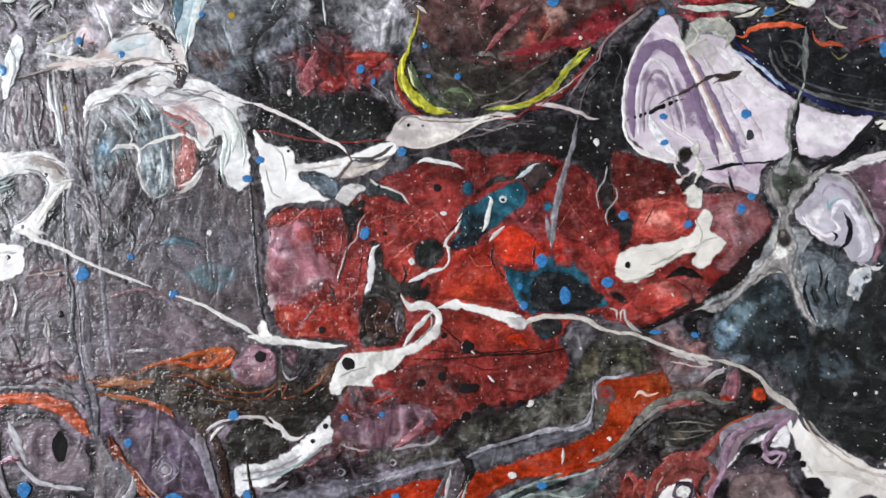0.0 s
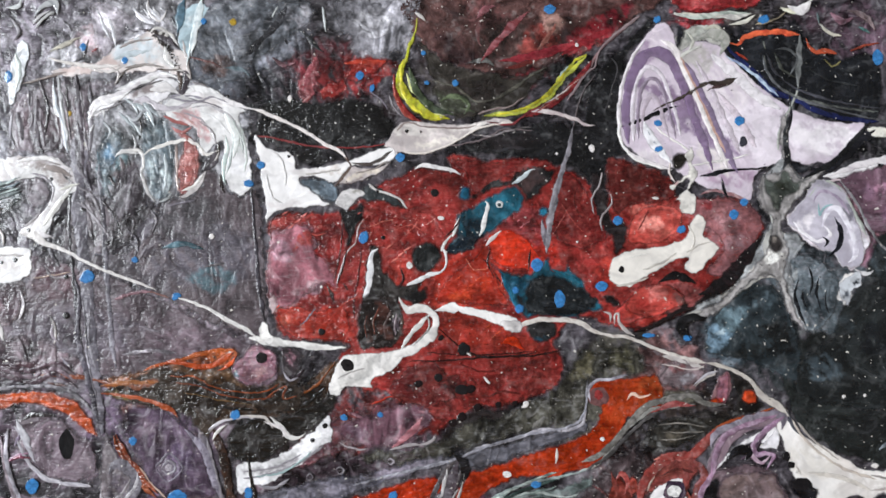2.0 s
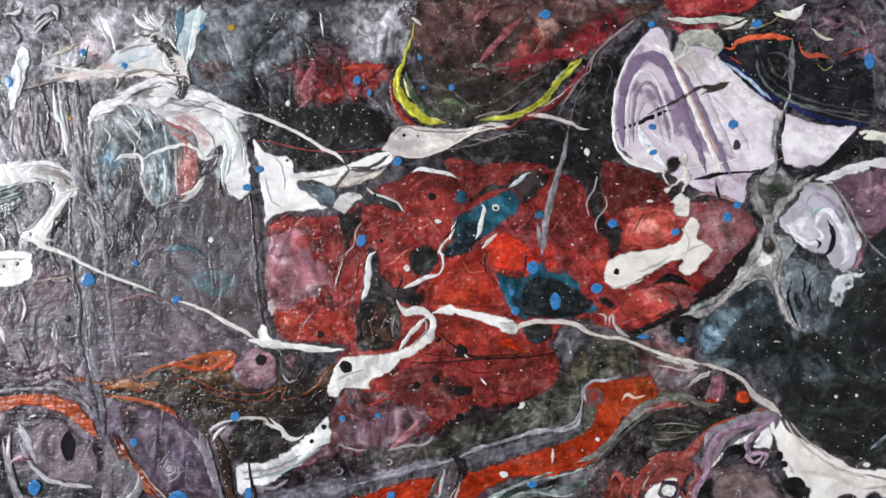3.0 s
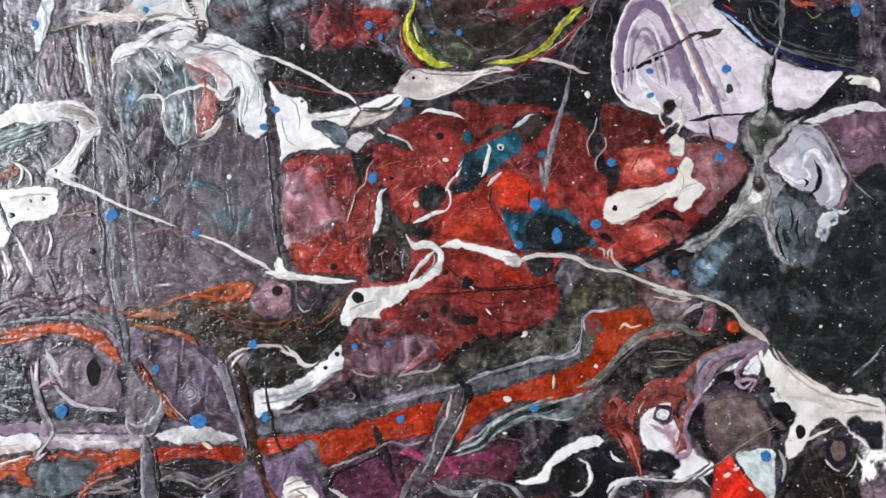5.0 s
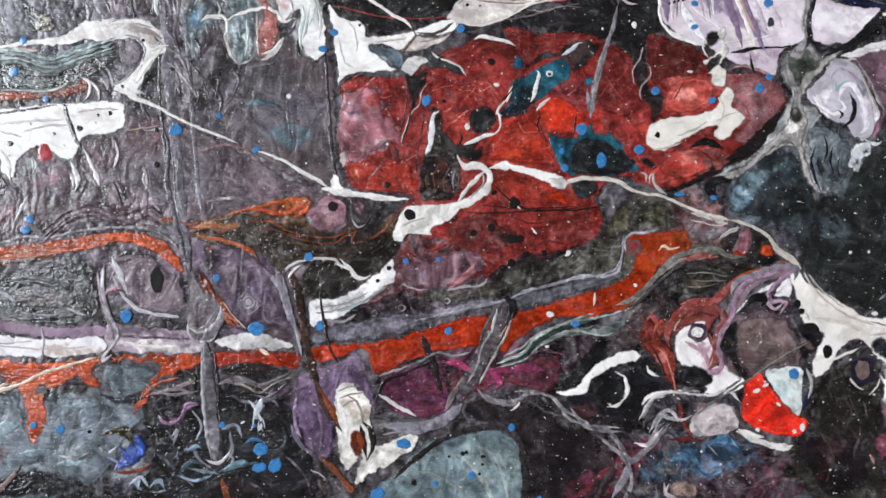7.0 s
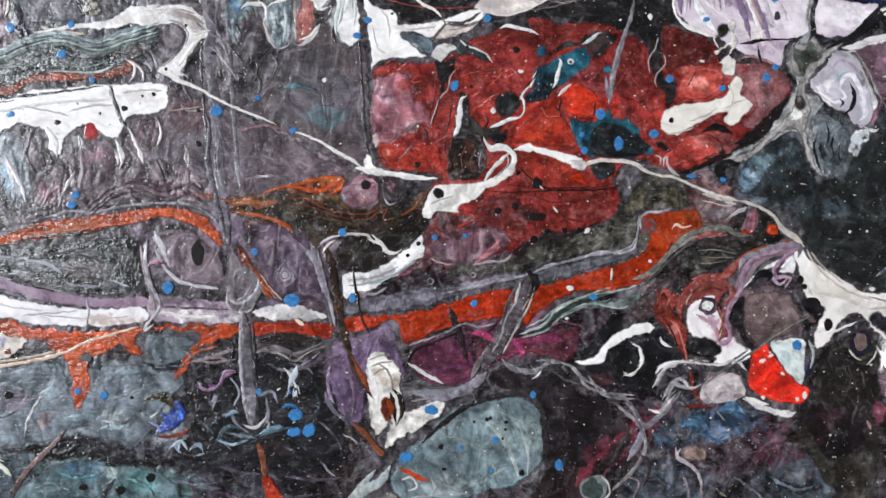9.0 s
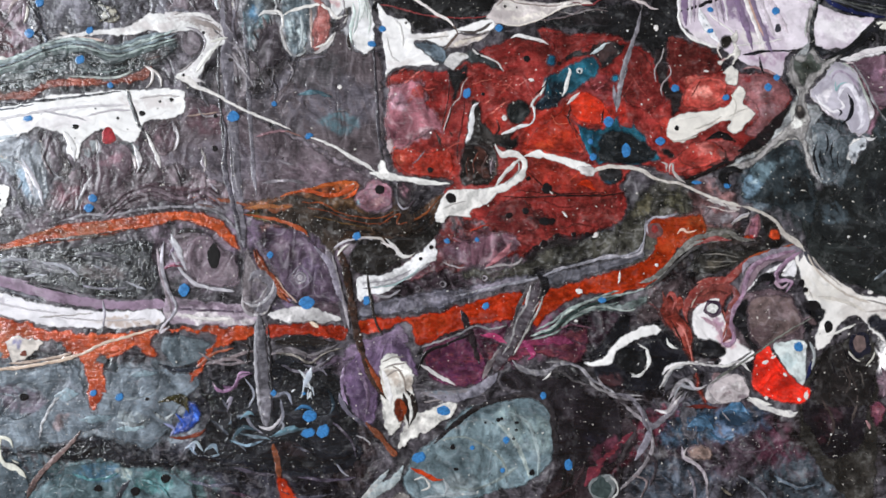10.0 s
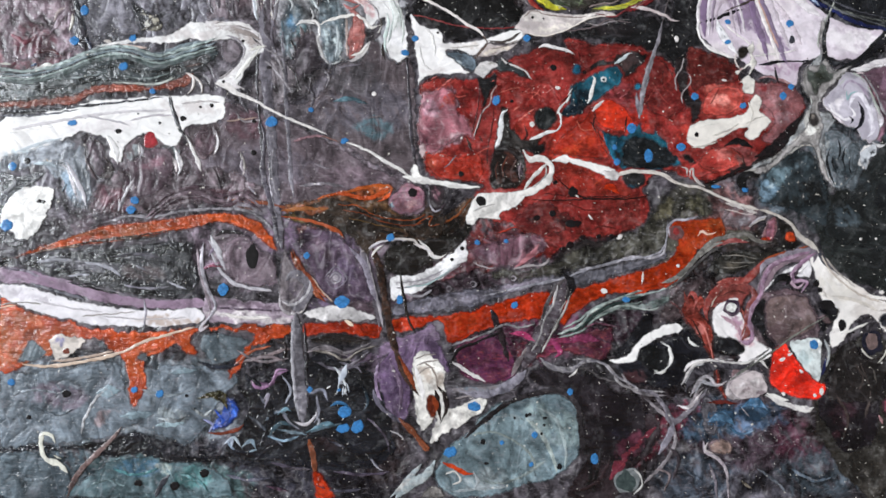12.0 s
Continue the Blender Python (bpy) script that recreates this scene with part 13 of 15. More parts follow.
# painted highlight line left of the grey trunk
streak("paint_thread", "grey", 11, "95929a", [(-73.3, -61.5, 0.40), (-72.8, -68.8, 0.65), (-72.1, -76.8, 0.65), (-71.0, -84.9, 0.65), (-69.9, -90.1, 0.40)])
streak("paint_thread", "dark", 11, "2b282d", [(-69.9, -62.2, 0.40), (-69.2, -69.5, 0.73), (-68.3, -78.4, 0.73), (-67.4, -86.4, 0.48)])
streak("paint_thread", "white", 11, "b3aeb4", [(-71.5, -90.0, 0.65), (-68.1, -90.7, 1.13), (-65.6, -88.3, 0.81), (-65.2, -86.4, 0.40)])
pool("dark_pool", "dark", 5, "14151a", [(-88.6, -79.3), (-82.1, -82.0), (-74.2, -75.3), (-73.5, -86.6), (-67.6, -80.0), (-63.0, -72.5), (-54.9, -73.1), (-47.8, -79.4), (-47.2, -99.4), (-88.0, -100.5), (-85.8, -91.8), (-84.4, -86.9)], [(-75.4, -91.5, 4.8, 2.4, 20, "1d2228"), (-56.1, -86.1, 4.0, 4.0, 0, "101318"), (-62.3, -96.0, 4.9, 2.4, 0, "241c20")], label="inky black field", veins=(0.4, 0.25))
pool("blue_patch", "dark", 11, "1e3d86", [(-94.5, -93.0), (-90.9, -90.6), (-89.1, -87.2), (-90.4, -83.7), (-87.5, -84.9), (-86.6, -88.2), (-88.8, -91.1), (-92.1, -92.6)], [(-91.5, -91.2, 1.3, 0.6, 40, "8c90c8"), (-88.4, -87.0, 0.6, 1.6, 0, "3b62b4")], label="ultramarine crescent of paint")
streak("paint_thread", "dark", 10, "1c1a16", [(-98.2, -84.5, 1.29), (-95.0, -83.3, 2.42), (-91.7, -83.7, 2.74), (-90.0, -87.1, 1.45)], second="4a4418")
streak("paint_thread", "white", 11, "c2c8d2", [(-59.8, -80.2, 0.65), (-58.4, -76.5, 1.78), (-57.6, -73.7, 1.62)], second="8e96a4")
streak("paint_thread", "white", 11, "b4bac4", [(-59.5, -79.7, 0.49), (-59.7, -81.0, 0.49), (-60.1, -82.2, 0.24)])
streak("paint_thread", "white", 11, "b4bac4", [(-58.3, -79.7, 0.49), (-58.2, -81.3, 0.49), (-58.5, -83.0, 0.24)])
streak("paint_thread", "white", 11, "b4bac4", [(-57.5, -78.9, 0.49), (-56.9, -80.3, 0.49), (-56.6, -81.7, 0.24)])
streak("paint_thread", "grey", 10, "8e6a8a", [(-84.0, -78.8, 0.56), (-82.1, -80.8, 0.97), (-79.2, -80.4, 0.89), (-77.5, -78.0, 0.81), (-76.8, -76.0, 0.81), (-74.1, -75.6, 0.48)], second="b48ab0")
streak("paint_thread", "grey", 10, "716a66", [(-67.9, -70.2, 0.48), (-63.0, -70.6, 0.73), (-58.1, -72.4, 0.65), (-54.2, -69.9, 0.65), (-49.3, -68.1, 0.40)], second="a39c92")
streak("paint_thread", "dark", 9, "1f1b1b", [(-68.0, -67.0, 1.13), (-61.6, -66.2, 2.43), (-56.7, -66.7, 1.62), (-51.8, -66.9, 0.81)])
streak("paint_thread", "grey", 6, "93a6ae", [(-109.2, -92.1, 1.05), (-105.2, -91.5, 2.72), (-101.2, -91.1, 0.84)], second="5f6c74")
streak("paint_thread", "grey", 6, "8a9ca6", [(-125.6, -83.7, 2.81), (-122.4, -83.1, 7.31), (-119.2, -82.7, 2.25)], second="5f6c74")
streak("paint_thread", "grey", 6, "7c8d96", [(-118.9, -89.9, 0.96), (-114.1, -89.3, 2.51), (-109.3, -88.9, 0.77)], second="5f6c74")
streak("paint_thread", "grey", 6, "6c7c84", [(-106.4, -77.5, 0.80), (-102.4, -76.9, 2.09), (-98.4, -76.4, 0.64)], second="5f6c74")
# blue-grey glints on the ink, drawn as small coloured threads
streak("paint_thread", "dark", 11, "3f5560", [(-78.5, -94.9, 0.65), (-75.4, -90.7, 1.29), (-71.3, -91.4, 0.48)])
streak("paint_thread", "dark", 11, "4a6470", [(-68.0, -93.0, 0.65), (-62.4, -90.4, 1.29), (-59.2, -91.1, 0.49)])
streak("paint_thread", "dark", 11, "5d7a88", [(-76.3, -88.3, 0.65), (-73.9, -86.6, 1.29), (-72.2, -87.4, 0.48)])
streak("paint_thread", "dark", 11, "6f7f8c", [(-85.7, -97.5, 0.65), (-83.3, -95.8, 1.29), (-81.6, -97.8, 0.48)])
streak("paint_thread", "dark", 11, "a9b3c4", [(-90.5, -96.8, 0.64), (-88.6, -95.5, 1.29), (-88.1, -97.9, 0.48)])
streak("paint_thread", "dark", 11, "7a7480", [(-80.4, -84.4, 0.65), (-78.9, -82.7, 1.29), (-79.9, -86.8, 0.48)])
streak("paint_thread", "dark", 11, "23303a", [(-53.1, -79.6, 0.65), (-51.3, -82.8, 1.30), (-52.0, -86.8, 0.49)])

# bands and hanging folds at the far side
streak("paint_thread", "grey", 8, "98a5a4", [(-156.3, 4.5, 0.50), (-147.9, 4.6, 0.84), (-139.5, 7.4, 0.85), (-131.2, 11.4, 1.03), (-122.7, 13.0, 0.86), (-113.9, 11.0, 0.95), (-105.4, 13.8, 0.87), (-97.7, 16.8, 0.44)], second="55605f")
streak("paint_thread", "grey", 8, "66737a", [(-156.2, 3.4, 0.45), (-147.8, 3.5, 0.76), (-139.5, 6.3, 0.76), (-131.1, 10.3, 0.92), (-122.6, 11.9, 0.77), (-113.9, 9.9, 0.86), (-105.3, 12.7, 0.78), (-97.6, 15.7, 0.39)], second="55605f")
streak("paint_thread", "grey", 8, "8b9895", [(-156.2, 2.3, 0.35), (-147.7, 2.5, 0.59), (-139.4, 5.2, 0.59), (-131.1, 9.3, 0.72), (-122.6, 10.8, 0.60), (-113.8, 8.8, 0.67), (-105.3, 11.7, 0.61), (-97.6, 14.6, 0.31)], second="55605f")
streak("paint_thread", "grey", 8, "3c4646", [(-156.1, 1.5, 0.71), (-147.7, 1.6, 1.18), (-139.4, 4.4, 1.19), (-131.0, 8.4, 1.44), (-122.5, 9.9, 1.20), (-113.8, 7.9, 1.33), (-105.2, 10.8, 1.22), (-97.5, 13.7, 0.61)], second="55605f")
pool("pale_field", "folds", 8, "868b94", [(-154.9, -19.9), (-146.6, -16.9), (-136.0, -13.7), (-133.9, -20.6), (-130.2, -33.1), (-133.6, -31.7), (-136.9, -22.5), (-144.7, -22.0), (-154.6, -24.8)], [(-138.2, -17.3, 3.4, 1.4, 20, "a9aeb8"), (-149.8, -21.4, 4.2, 1.2, 5, "6c7078")], label="pale blue-grey hanging folds")
streak("paint_thread", "white", 11, "bcb8c0", [(-137.0, -20.1, 0.85), (-134.7, -24.2, 1.36), (-132.3, -28.5, 1.36), (-130.8, -33.0, 0.51)], second="8e8a94")
streak("paint_thread", "white", 11, "d9d7d8", [(-126.5, -12.3, 2.22), (-124.4, -15.8, 2.39), (-123.3, -20.3, 0.68)])
pool("dark_cell", "folds", 9, "3a3238", [(-133.7, -12.7), (-129.9, -12.0), (-126.0, -17.6), (-126.6, -24.0), (-129.3, -24.1), (-132.6, -19.0)], [(-129.7, -16.9, 1.2, 3.4, 10, "564a52")], label="dark mauve loop of folds")
pool("mauve_cell", "folds", 9, "4f4048", [(-121.0, -20.0), (-116.0, -15.4), (-109.2, -15.0), (-107.1, -21.1), (-111.9, -28.4), (-118.7, -30.5), (-121.9, -27.1)], [(-114.1, -19.7, 4.3, 1.7, 30, "664a54"), (-117.2, -26.0, 1.7, 2.6, 0, "5c5058")], label="mauve folds under the white band")
pool("mauve_cell", "folds", 9, "54434b", [(-103.3, -10.3), (-97.3, -8.2), (-96.2, -13.5), (-98.6, -17.2), (-102.6, -15.6)], [(-99.7, -12.8, 2.1, 1.6, 0, "7a646c")], label="mauve folds under the white band")
streak("paint_thread", "white", 11, "a8a4a8", [(-118.2, -23.4, 0.51), (-120.2, -27.1, 1.03), (-121.4, -30.6, 0.51)], second="77727a")
streak("paint_thread", "white", 11, "d0ccce", [(-108.1, -15.0, 0.69), (-106.2, -19.3, 1.38), (-106.7, -22.9, 0.69)], second="77727a")
streak("paint_thread", "white", 11, "c9c4c8", [(-97.1, -9.2, 0.35), (-96.1, -12.6, 0.61), (-96.9, -16.2, 0.35)], second="77727a")
streak("paint_thread", "white", 11, "8f8c92", [(-117.8, -13.7, 0.43), (-116.7, -16.3, 0.77), (-117.7, -19.0, 0.34)], second="77727a")
streak("paint_thread", "white", 11, "9a9098", [(-89.0, -16.7, 0.44), (-89.4, -19.4, 0.70), (-87.6, -21.6, 0.35)], second="77727a")
streak("paint_thread", "folds", 9, "45353c", [(-115.1, -33.5, 0.51), (-108.1, -27.6, 1.03), (-101.7, -25.7, 1.21), (-94.6, -27.8, 1.22), (-88.6, -26.0, 1.05), (-83.2, -28.9, 0.53)], second="5a4a52")
streak("paint_thread", "folds", 9, "6b5c64", [(-115.0, -34.9, 0.51), (-108.0, -29.0, 1.03), (-101.6, -27.1, 1.21), (-94.6, -29.3, 1.22), (-88.5, -27.4, 1.05), (-83.1, -30.4, 0.53)], second="5a4a52")
streak("paint_thread", "folds", 9, "3d3036", [(-115.0, -36.2, 0.51), (-108.0, -30.2, 1.03), (-101.6, -28.3, 1.21), (-94.5, -30.5, 1.22), (-88.5, -28.6, 1.05), (-83.1, -31.6, 0.53)], second="5a4a52")
drop("paint_dot", 12, "9c3038", -114.8, -12.9, 3.61, 3.96, 0, label="dull red dot of paint")
streak("paint_thread", "dark", 10, "1d1c20", [(-119.7, 22.8, 0.86), (-116.2, 21.1, 2.42), (-114.4, 19.2, 2.60), (-118.6, 17.9, 0.69)], second="b8b2a2")
streak("paint_thread", "dark", 9, "2e2c31", [(-135.9, 20.0, 2.56), (-135.2, 15.6, 3.75), (-133.8, 11.3, 2.56)], second="4a464e")
streak("paint_thread", "folds", 9, "7a6a74", [(-143.4, 15.1, 0.85), (-140.3, 20.7, 1.36), (-138.4, 21.7, 1.19), (-138.8, 16.3, 0.51)], second="9a8c96")
streak("paint_thread", "folds", 10, "3b3740", [(-84.6, -5.7, 0.44), (-83.3, -11.9, 1.05), (-83.5, -20.0, 1.40), (-80.9, -28.8, 1.58), (-78.0, -39.4, 0.70)], second="5f5a63")
streak("paint_thread", "folds", 10, "8a868e", [(-82.6, -11.0, 0.26), (-81.6, -18.1, 0.53), (-80.9, -25.3, 0.61), (-78.6, -34.1, 0.26)])

# smoky grey tree form, its dark bodies and the lilac swirl
pool("mauve_field", "grey", 8, "5e4652", [(91.6, 16.6), (96.5, 19.8), (102.4, 21.2), (109.1, 21.3), (109.0, 5.7), (102.4, 5.1), (98.2, 5.9), (95.7, 12.4)], [(102.3, 15.4, 5.1, 1.3, 30, "8a6678"), (104.8, 10.3, 3.4, 1.3, 40, "74566a"), (99.0, 14.5, 2.0, 2.5, 0, "6c5262")], label="dusky mauve field with pink haze", veins=(0.3, 0.3))
pool("dark_pool", "dark", 9, "1c1f20", [(91.5, -12.4), (96.5, -5.7), (98.5, -0.6), (101.2, 5.1), (109.0, 6.0), (108.6, -32.2), (82.7, -32.4), (83.5, -23.3), (89.5, -19.1)], [(87.8, -26.1, 3.3, 5.0, 80, "414b52"), (103.0, -0.6, 5.0, 3.4, 0, "2c3236"), (100.4, -19.0, 5.0, 5.0, 0, "15171a"), (92.9, -15.7, 2.5, 1.7, 0, "23282b"), (104.5, -27.3, 4.2, 2.5, 0, "24282a")], label="smooth black pool with smoky grey clouds", veins=(0.3, 0.2))
pool("dark_cell", "dark", 9, "262d31", [(61.4, -16.0), (65.3, -10.9), (70.3, -7.7), (76.2, -6.2), (78.8, -10.0), (81.3, -15.8), (83.0, -22.5), (81.3, -29.1), (74.4, -26.2), (66.1, -23.6), (60.8, -22.8)], [(63.8, -19.3, 3.3, 2.5, 60, "70889a"), (66.9, -14.3, 4.2, 2.5, 30, "56676f"), (74.5, -10.9, 2.5, 2.2, 0, "414d54"), (77.0, -20.0, 5.0, 4.2, 0, "141617"), (71.1, -22.5, 4.2, 2.0, 0, "1a1d1e"), (64.4, -17.6, 0.8, 0.8, 0, "a9bac4")], label="smoky blue-black cell", veins=(0.35, 0.3))
pool("grey_leaf", "grey", 10, "596167", [(80.0, -2.5), (82.9, 0.6), (87.9, -1.1), (91.4, -4.9), (90.9, -12.4), (87.8, -16.8), (84.2, -17.6), (81.7, -12.5)], [(87.1, -3.2, 2.5, 1.2, 20, "787d84"), (83.7, -10.8, 1.0, 3.3, 0, "2c3338"), (87.9, -12.4, 1.7, 3.3, 0, "3e474d"), (80.8, -5.0, 0.8, 3.4, 0, "8f9294")], label="leaf-shaped grey cell with dark grooves", veins=(0.7, 0.4))
streak("paint_thread", "dark", 11, "14171b", [(82.5, -5.0, 0.42), (81.4, -9.1, 0.84), (82.3, -12.5, 1.00), (83.8, -16.1, 0.42)])
streak("paint_thread", "dark", 11, "14171b", [(84.6, -2.4, 0.34), (85.6, -5.8, 0.75), (84.9, -9.1, 0.42)])
streak("paint_thread", "dark", 11, "14171b", [(87.1, -4.9, 0.42), (86.4, -8.3, 0.84), (87.4, -12.4, 0.42)])
streak("paint_thread", "dark", 11, "14171b", [(88.9, -7.4, 0.34), (88.4, -10.8, 0.59), (89.2, -13.3, 0.33)])
streak("paint_thread", "dark", 11, "14171b", [(83.5, -7.5, 0.34), (83.2, -10.0, 0.67), (84.2, -12.1, 0.33)])
pool("grey_tree", "grey", 10, "8d8988", [(79.2, 34.5), (80.7, 29.5), (80.2, 23.6), (83.0, 18.4), (86.5, 19.4), (91.6, 22.0), (87.5, 17.7), (84.0, 14.3), (80.1, 9.3), (78.9, 5.9), (80.6, 0.9), (79.5, -5.0), (81.3, -10.8), (83.8, -17.6), (79.5, -13.5), (77.5, -6.7), (74.5, -5.2), (69.6, -8.6), (66.1, -11.9), (62.8, -14.0), (57.8, -15.3), (54.4, -16.0), (57.8, -13.3), (62.8, -11.1), (67.0, -7.6), (72.2, -2.2), (75.0, 2.5), (76.1, 7.5), (73.7, 11.6), (72.9, 16.6), (75.1, 19.0), (79.0, 20.0), (77.8, 27.8)], [(77.0, -0.8, 2.5, 2.0, 0, "c9c6c2"), (68.6, -9.2, 4.2, 0.8, 40, "a5a09e"), (79.5, -7.5, 1.2, 5.0, 0, "9d9a99"), (81.3, 16.8, 2.5, 1.3, 0, "6d6a6a")], label="smooth grey branching pour, pale along its edges", rims=[(0.8, "716d6e"), (0.3, "b7b2af")], veins=(0.2, 0.2))
pool("dark_cell", "dark", 11, "383c38", [(74.4, 18.3), (76.8, 17.1), (79.6, 20.0), (81.8, 17.2), (85.0, 18.4), (82.5, 14.5), (79.8, 12.6), (77.4, 9.9), (75.7, 12.4), (74.2, 14.9)], [(78.8, 16.0, 2.0, 1.7, 0, "23261f"), (76.2, 12.4, 1.3, 1.2, 0, "60635c")], label="olive-black window in the grey pour")
pool("dark_cell", "dark", 11, "2a2626", [(75.5, 4.0), (77.4, 5.0), (79.2, 2.5), (77.5, 0.4), (75.6, 1.5)], [(77.4, 2.9, 0.7, 1.0, 0, "6c6560")], label="dark eye in the grey pour", rims=[(0.25, "a5a09c")], wobble=0.15)
drop("pale_fleck", 12, "e4e2de", 76.7, -0.7, 2.85, 2.18, 20, label="white blot in the grey pour")
streak("paint_thread", "dark", 11, "1c1d1f", [(78.8, 19.7, 0.67), (80.2, 22.7, 1.68), (79.7, 27.8, 1.18), (80.7, 32.9, 0.51)], second="4a4c4e")
streak("paint_thread", "dark", 11, "17181a", [(83.0, 17.7, 0.67), (87.2, 19.6, 1.18), (91.4, 22.2, 1.35), (96.5, 27.9, 1.01), (99.6, 31.4, 0.68)])
pool("swirl_pool", "white", 11, "aea8b4", [(79.9, 8.3), (83.0, 12.5), (87.0, 17.6), (91.6, 16.1), (94.9, 11.7), (96.5, 6.7), (97.8, 1.0), (96.3, -2.5), (92.3, -2.9), (91.0, -0.0), (87.3, 1.6), (82.9, 4.9)], [(84.6, 8.5, 2.9, 1.7, 40, "ddd6dc"), (88.0, 16.1, 2.2, 1.2, 0, "8a8690"), (94.7, 4.4, 1.2, 4.2, 10, "d5d0da"), (93.9, 10.2, 1.2, 2.5, 20, "77737e")], label="lilac and white swirled pool", rims=[(0.35, "dcd8da")], veins=(0.2, 0.2))
streak("paint_thread", "white", 12, "e4e0e4", [(81.3, 7.8, 0.84), (83.8, 4.9, 1.18), (87.1, 3.3, 1.18), (89.8, 5.0, 1.01), (88.0, 7.5, 0.50)], second="c4bac8")
streak("paint_thread", "white", 12, "e0dce4", [(88.1, 6.8, 0.84), (89.3, 10.2, 1.34), (91.5, 10.9, 1.51), (94.0, 6.9, 1.68), (95.7, 1.0, 1.68), (93.6, -1.7, 0.67)], second="b0a8b8")
streak("paint_thread", "white", 12, "8fb0b4", [(87.2, 12.5, 0.34), (87.5, 9.3, 0.67), (88.5, 11.2, 0.59), (90.7, 12.0, 0.34)])
streak("paint_thread", "white", 12, "8d7f92", [(86.0, 12.0, 0.50), (87.2, 14.5, 1.01), (89.7, 14.7, 1.01), (92.4, 12.6, 1.01), (94.4, 9.4, 0.50)], second="b4a8b8")
streak("paint_thread", "dark", 13, "15161d", [(90.8, 8.9, 0.67), (92.2, 5.7, 1.51), (91.6, 2.0, 1.51), (89.3, -0.2, 0.67)])
streak("paint_thread", "dark", 13, "15161d", [(88.0, 4.3, 0.50), (89.1, 3.3, 1.18), (88.3, 2.1, 0.50)])
pool("white_pool", "white", 11, "c3c6cc", [(91.6, -6.2), (96.3, -3.5), (96.8, -6.8), (94.6, -8.2), (93.9, -11.4), (91.4, -8.7)], [(94.6, -6.2, 1.2, 0.8, 0, "23252c"), (92.9, -9.0, 0.8, 1.2, 0, "4a4e56")], label="broken white patch with black flecks")
streak("paint_thread", "white", 11, "c9c6c8", [(95.5, -3.0, 0.67), (98.0, -4.2, 1.18), (99.7, -3.3, 0.50)], second="7d7a80")
streak("paint_thread", "grey", 12, "8a878b", [(92.1, 17.4, 0.42), (95.7, 12.6, 0.67), (100.6, 3.7, 0.67), (105.7, -0.9, 0.34)])
streak("paint_thread", "white", 11, "d6d0d2", [(89.9, 18.4, 0.67), (96.5, 20.9, 1.68), (103.2, 22.3, 2.19), (109.1, 21.3, 2.02)], second="a49aa4")
streak("paint_thread", "dark", 12, "171719", [(61.3, -14.6, 1.50), (57.3, -14.5, 2.50), (55.3, -16.7, 2.67), (57.6, -19.5, 1.67)])
streak("paint_thread", "dark", 11, "1a1314", [(58.8, -12.3, 1.34), (54.4, -13.2, 1.34), (49.9, -16.1, 1.17), (44.1, -18.1, 0.50)])
streak("paint_thread", "dark", 11, "161315", [(59.4, -9.3, 1.67), (64.5, -6.8, 3.68), (69.5, -1.7, 2.85), (74.5, 5.0, 1.17)], second="2a1d20")
streak("paint_thread", "dark", 11, "181416", [(50.1, -6.4, 0.67), (54.4, -5.0, 2.01), (58.8, -6.8, 1.17)])
pool("pink_patch", "red", 10, "9c3a34", [(42.7, -12.8), (45.2, -7.8), (50.3, -6.6), (54.4, -7.7), (56.9, -11.0), (52.8, -13.2), (48.6, -15.2)], [(49.4, -9.4, 2.5, 2.5, 0, "b86660"), (46.1, -11.9, 1.7, 1.3, 0, "8a2a26"), (54.4, -10.2, 1.7, 1.2, 0, "6e4a48")], label="pink-red facet of paint")

# facets of the red field, its scumbles and painted brush highlights
pool("lilac_patch", "folds", 6, "8a5660", [(-39.8, 1.3), (-36.7, 5.3), (-30.5, 6.9), (-28.9, 0.7), (-25.0, -3.2), (-24.2, -8.6), (-28.8, -7.9), (-33.4, -12.6), (-38.0, -12.6), (-40.4, -6.4)], [(-36.6, -0.2, 2.3, 3.1, 0, "94707c"), (-30.4, -7.9, 4.6, 0.9, 20, "a8888e"), (-38.1, -7.2, 1.9, 3.1, 0, "7a4854"), (-32.0, 3.0, 3.1, 1.2, 30, "8c3a38"), (-39.6, -11.8, 1.2, 1.2, 0, "c0a4a4")], label="thin pinkish lilac wash over the red", veins=(0.2, 0.5))
pool("brown_cell", "dark", 10, "1d1716", [(-18.6, -11.4), (-15.6, -9.5), (-10.2, -10.1), (-8.6, -14.7), (-9.5, -20.1), (-11.7, -22.0), (-17.1, -21.7), (-19.1, -19.4)], [(-13.3, -15.5, 1.2, 3.9, 20, "4a2c26"), (-10.2, -17.0, 0.8, 2.3, 20, "5c5058"), (-16.3, -17.1, 1.2, 3.1, 10, "33201c")], label="dark brown folds under the white loop", veins=(0.6, 0.6))
streak("paint_thread", "dark", 11, "6a3428", [(-13.9, -12.4, 0.31), (-15.4, -15.5, 0.62), (-15.1, -19.4, 0.31)])
streak("paint_thread", "dark", 11, "5e4a48", [(-11.4, -13.2, 0.31), (-12.9, -17.0, 0.62), (-12.6, -20.1, 0.31)])
streak("paint_thread", "dark", 11, "8a7a80", [(-9.9, -13.9, 0.31), (-10.6, -17.0, 0.62), (-10.1, -19.3, 0.31)])
streak("paint_thread", "dark", 11, "5a2c22", [(-16.7, -14.0, 0.23), (-17.4, -17.1, 0.46), (-16.9, -20.2, 0.23)])
streak("paint_thread", "dark", 8, "2a1212", [(-21.8, 0.7, 0.23), (-22.5, -3.2, 0.46), (-23.9, -7.8, 0.23)])
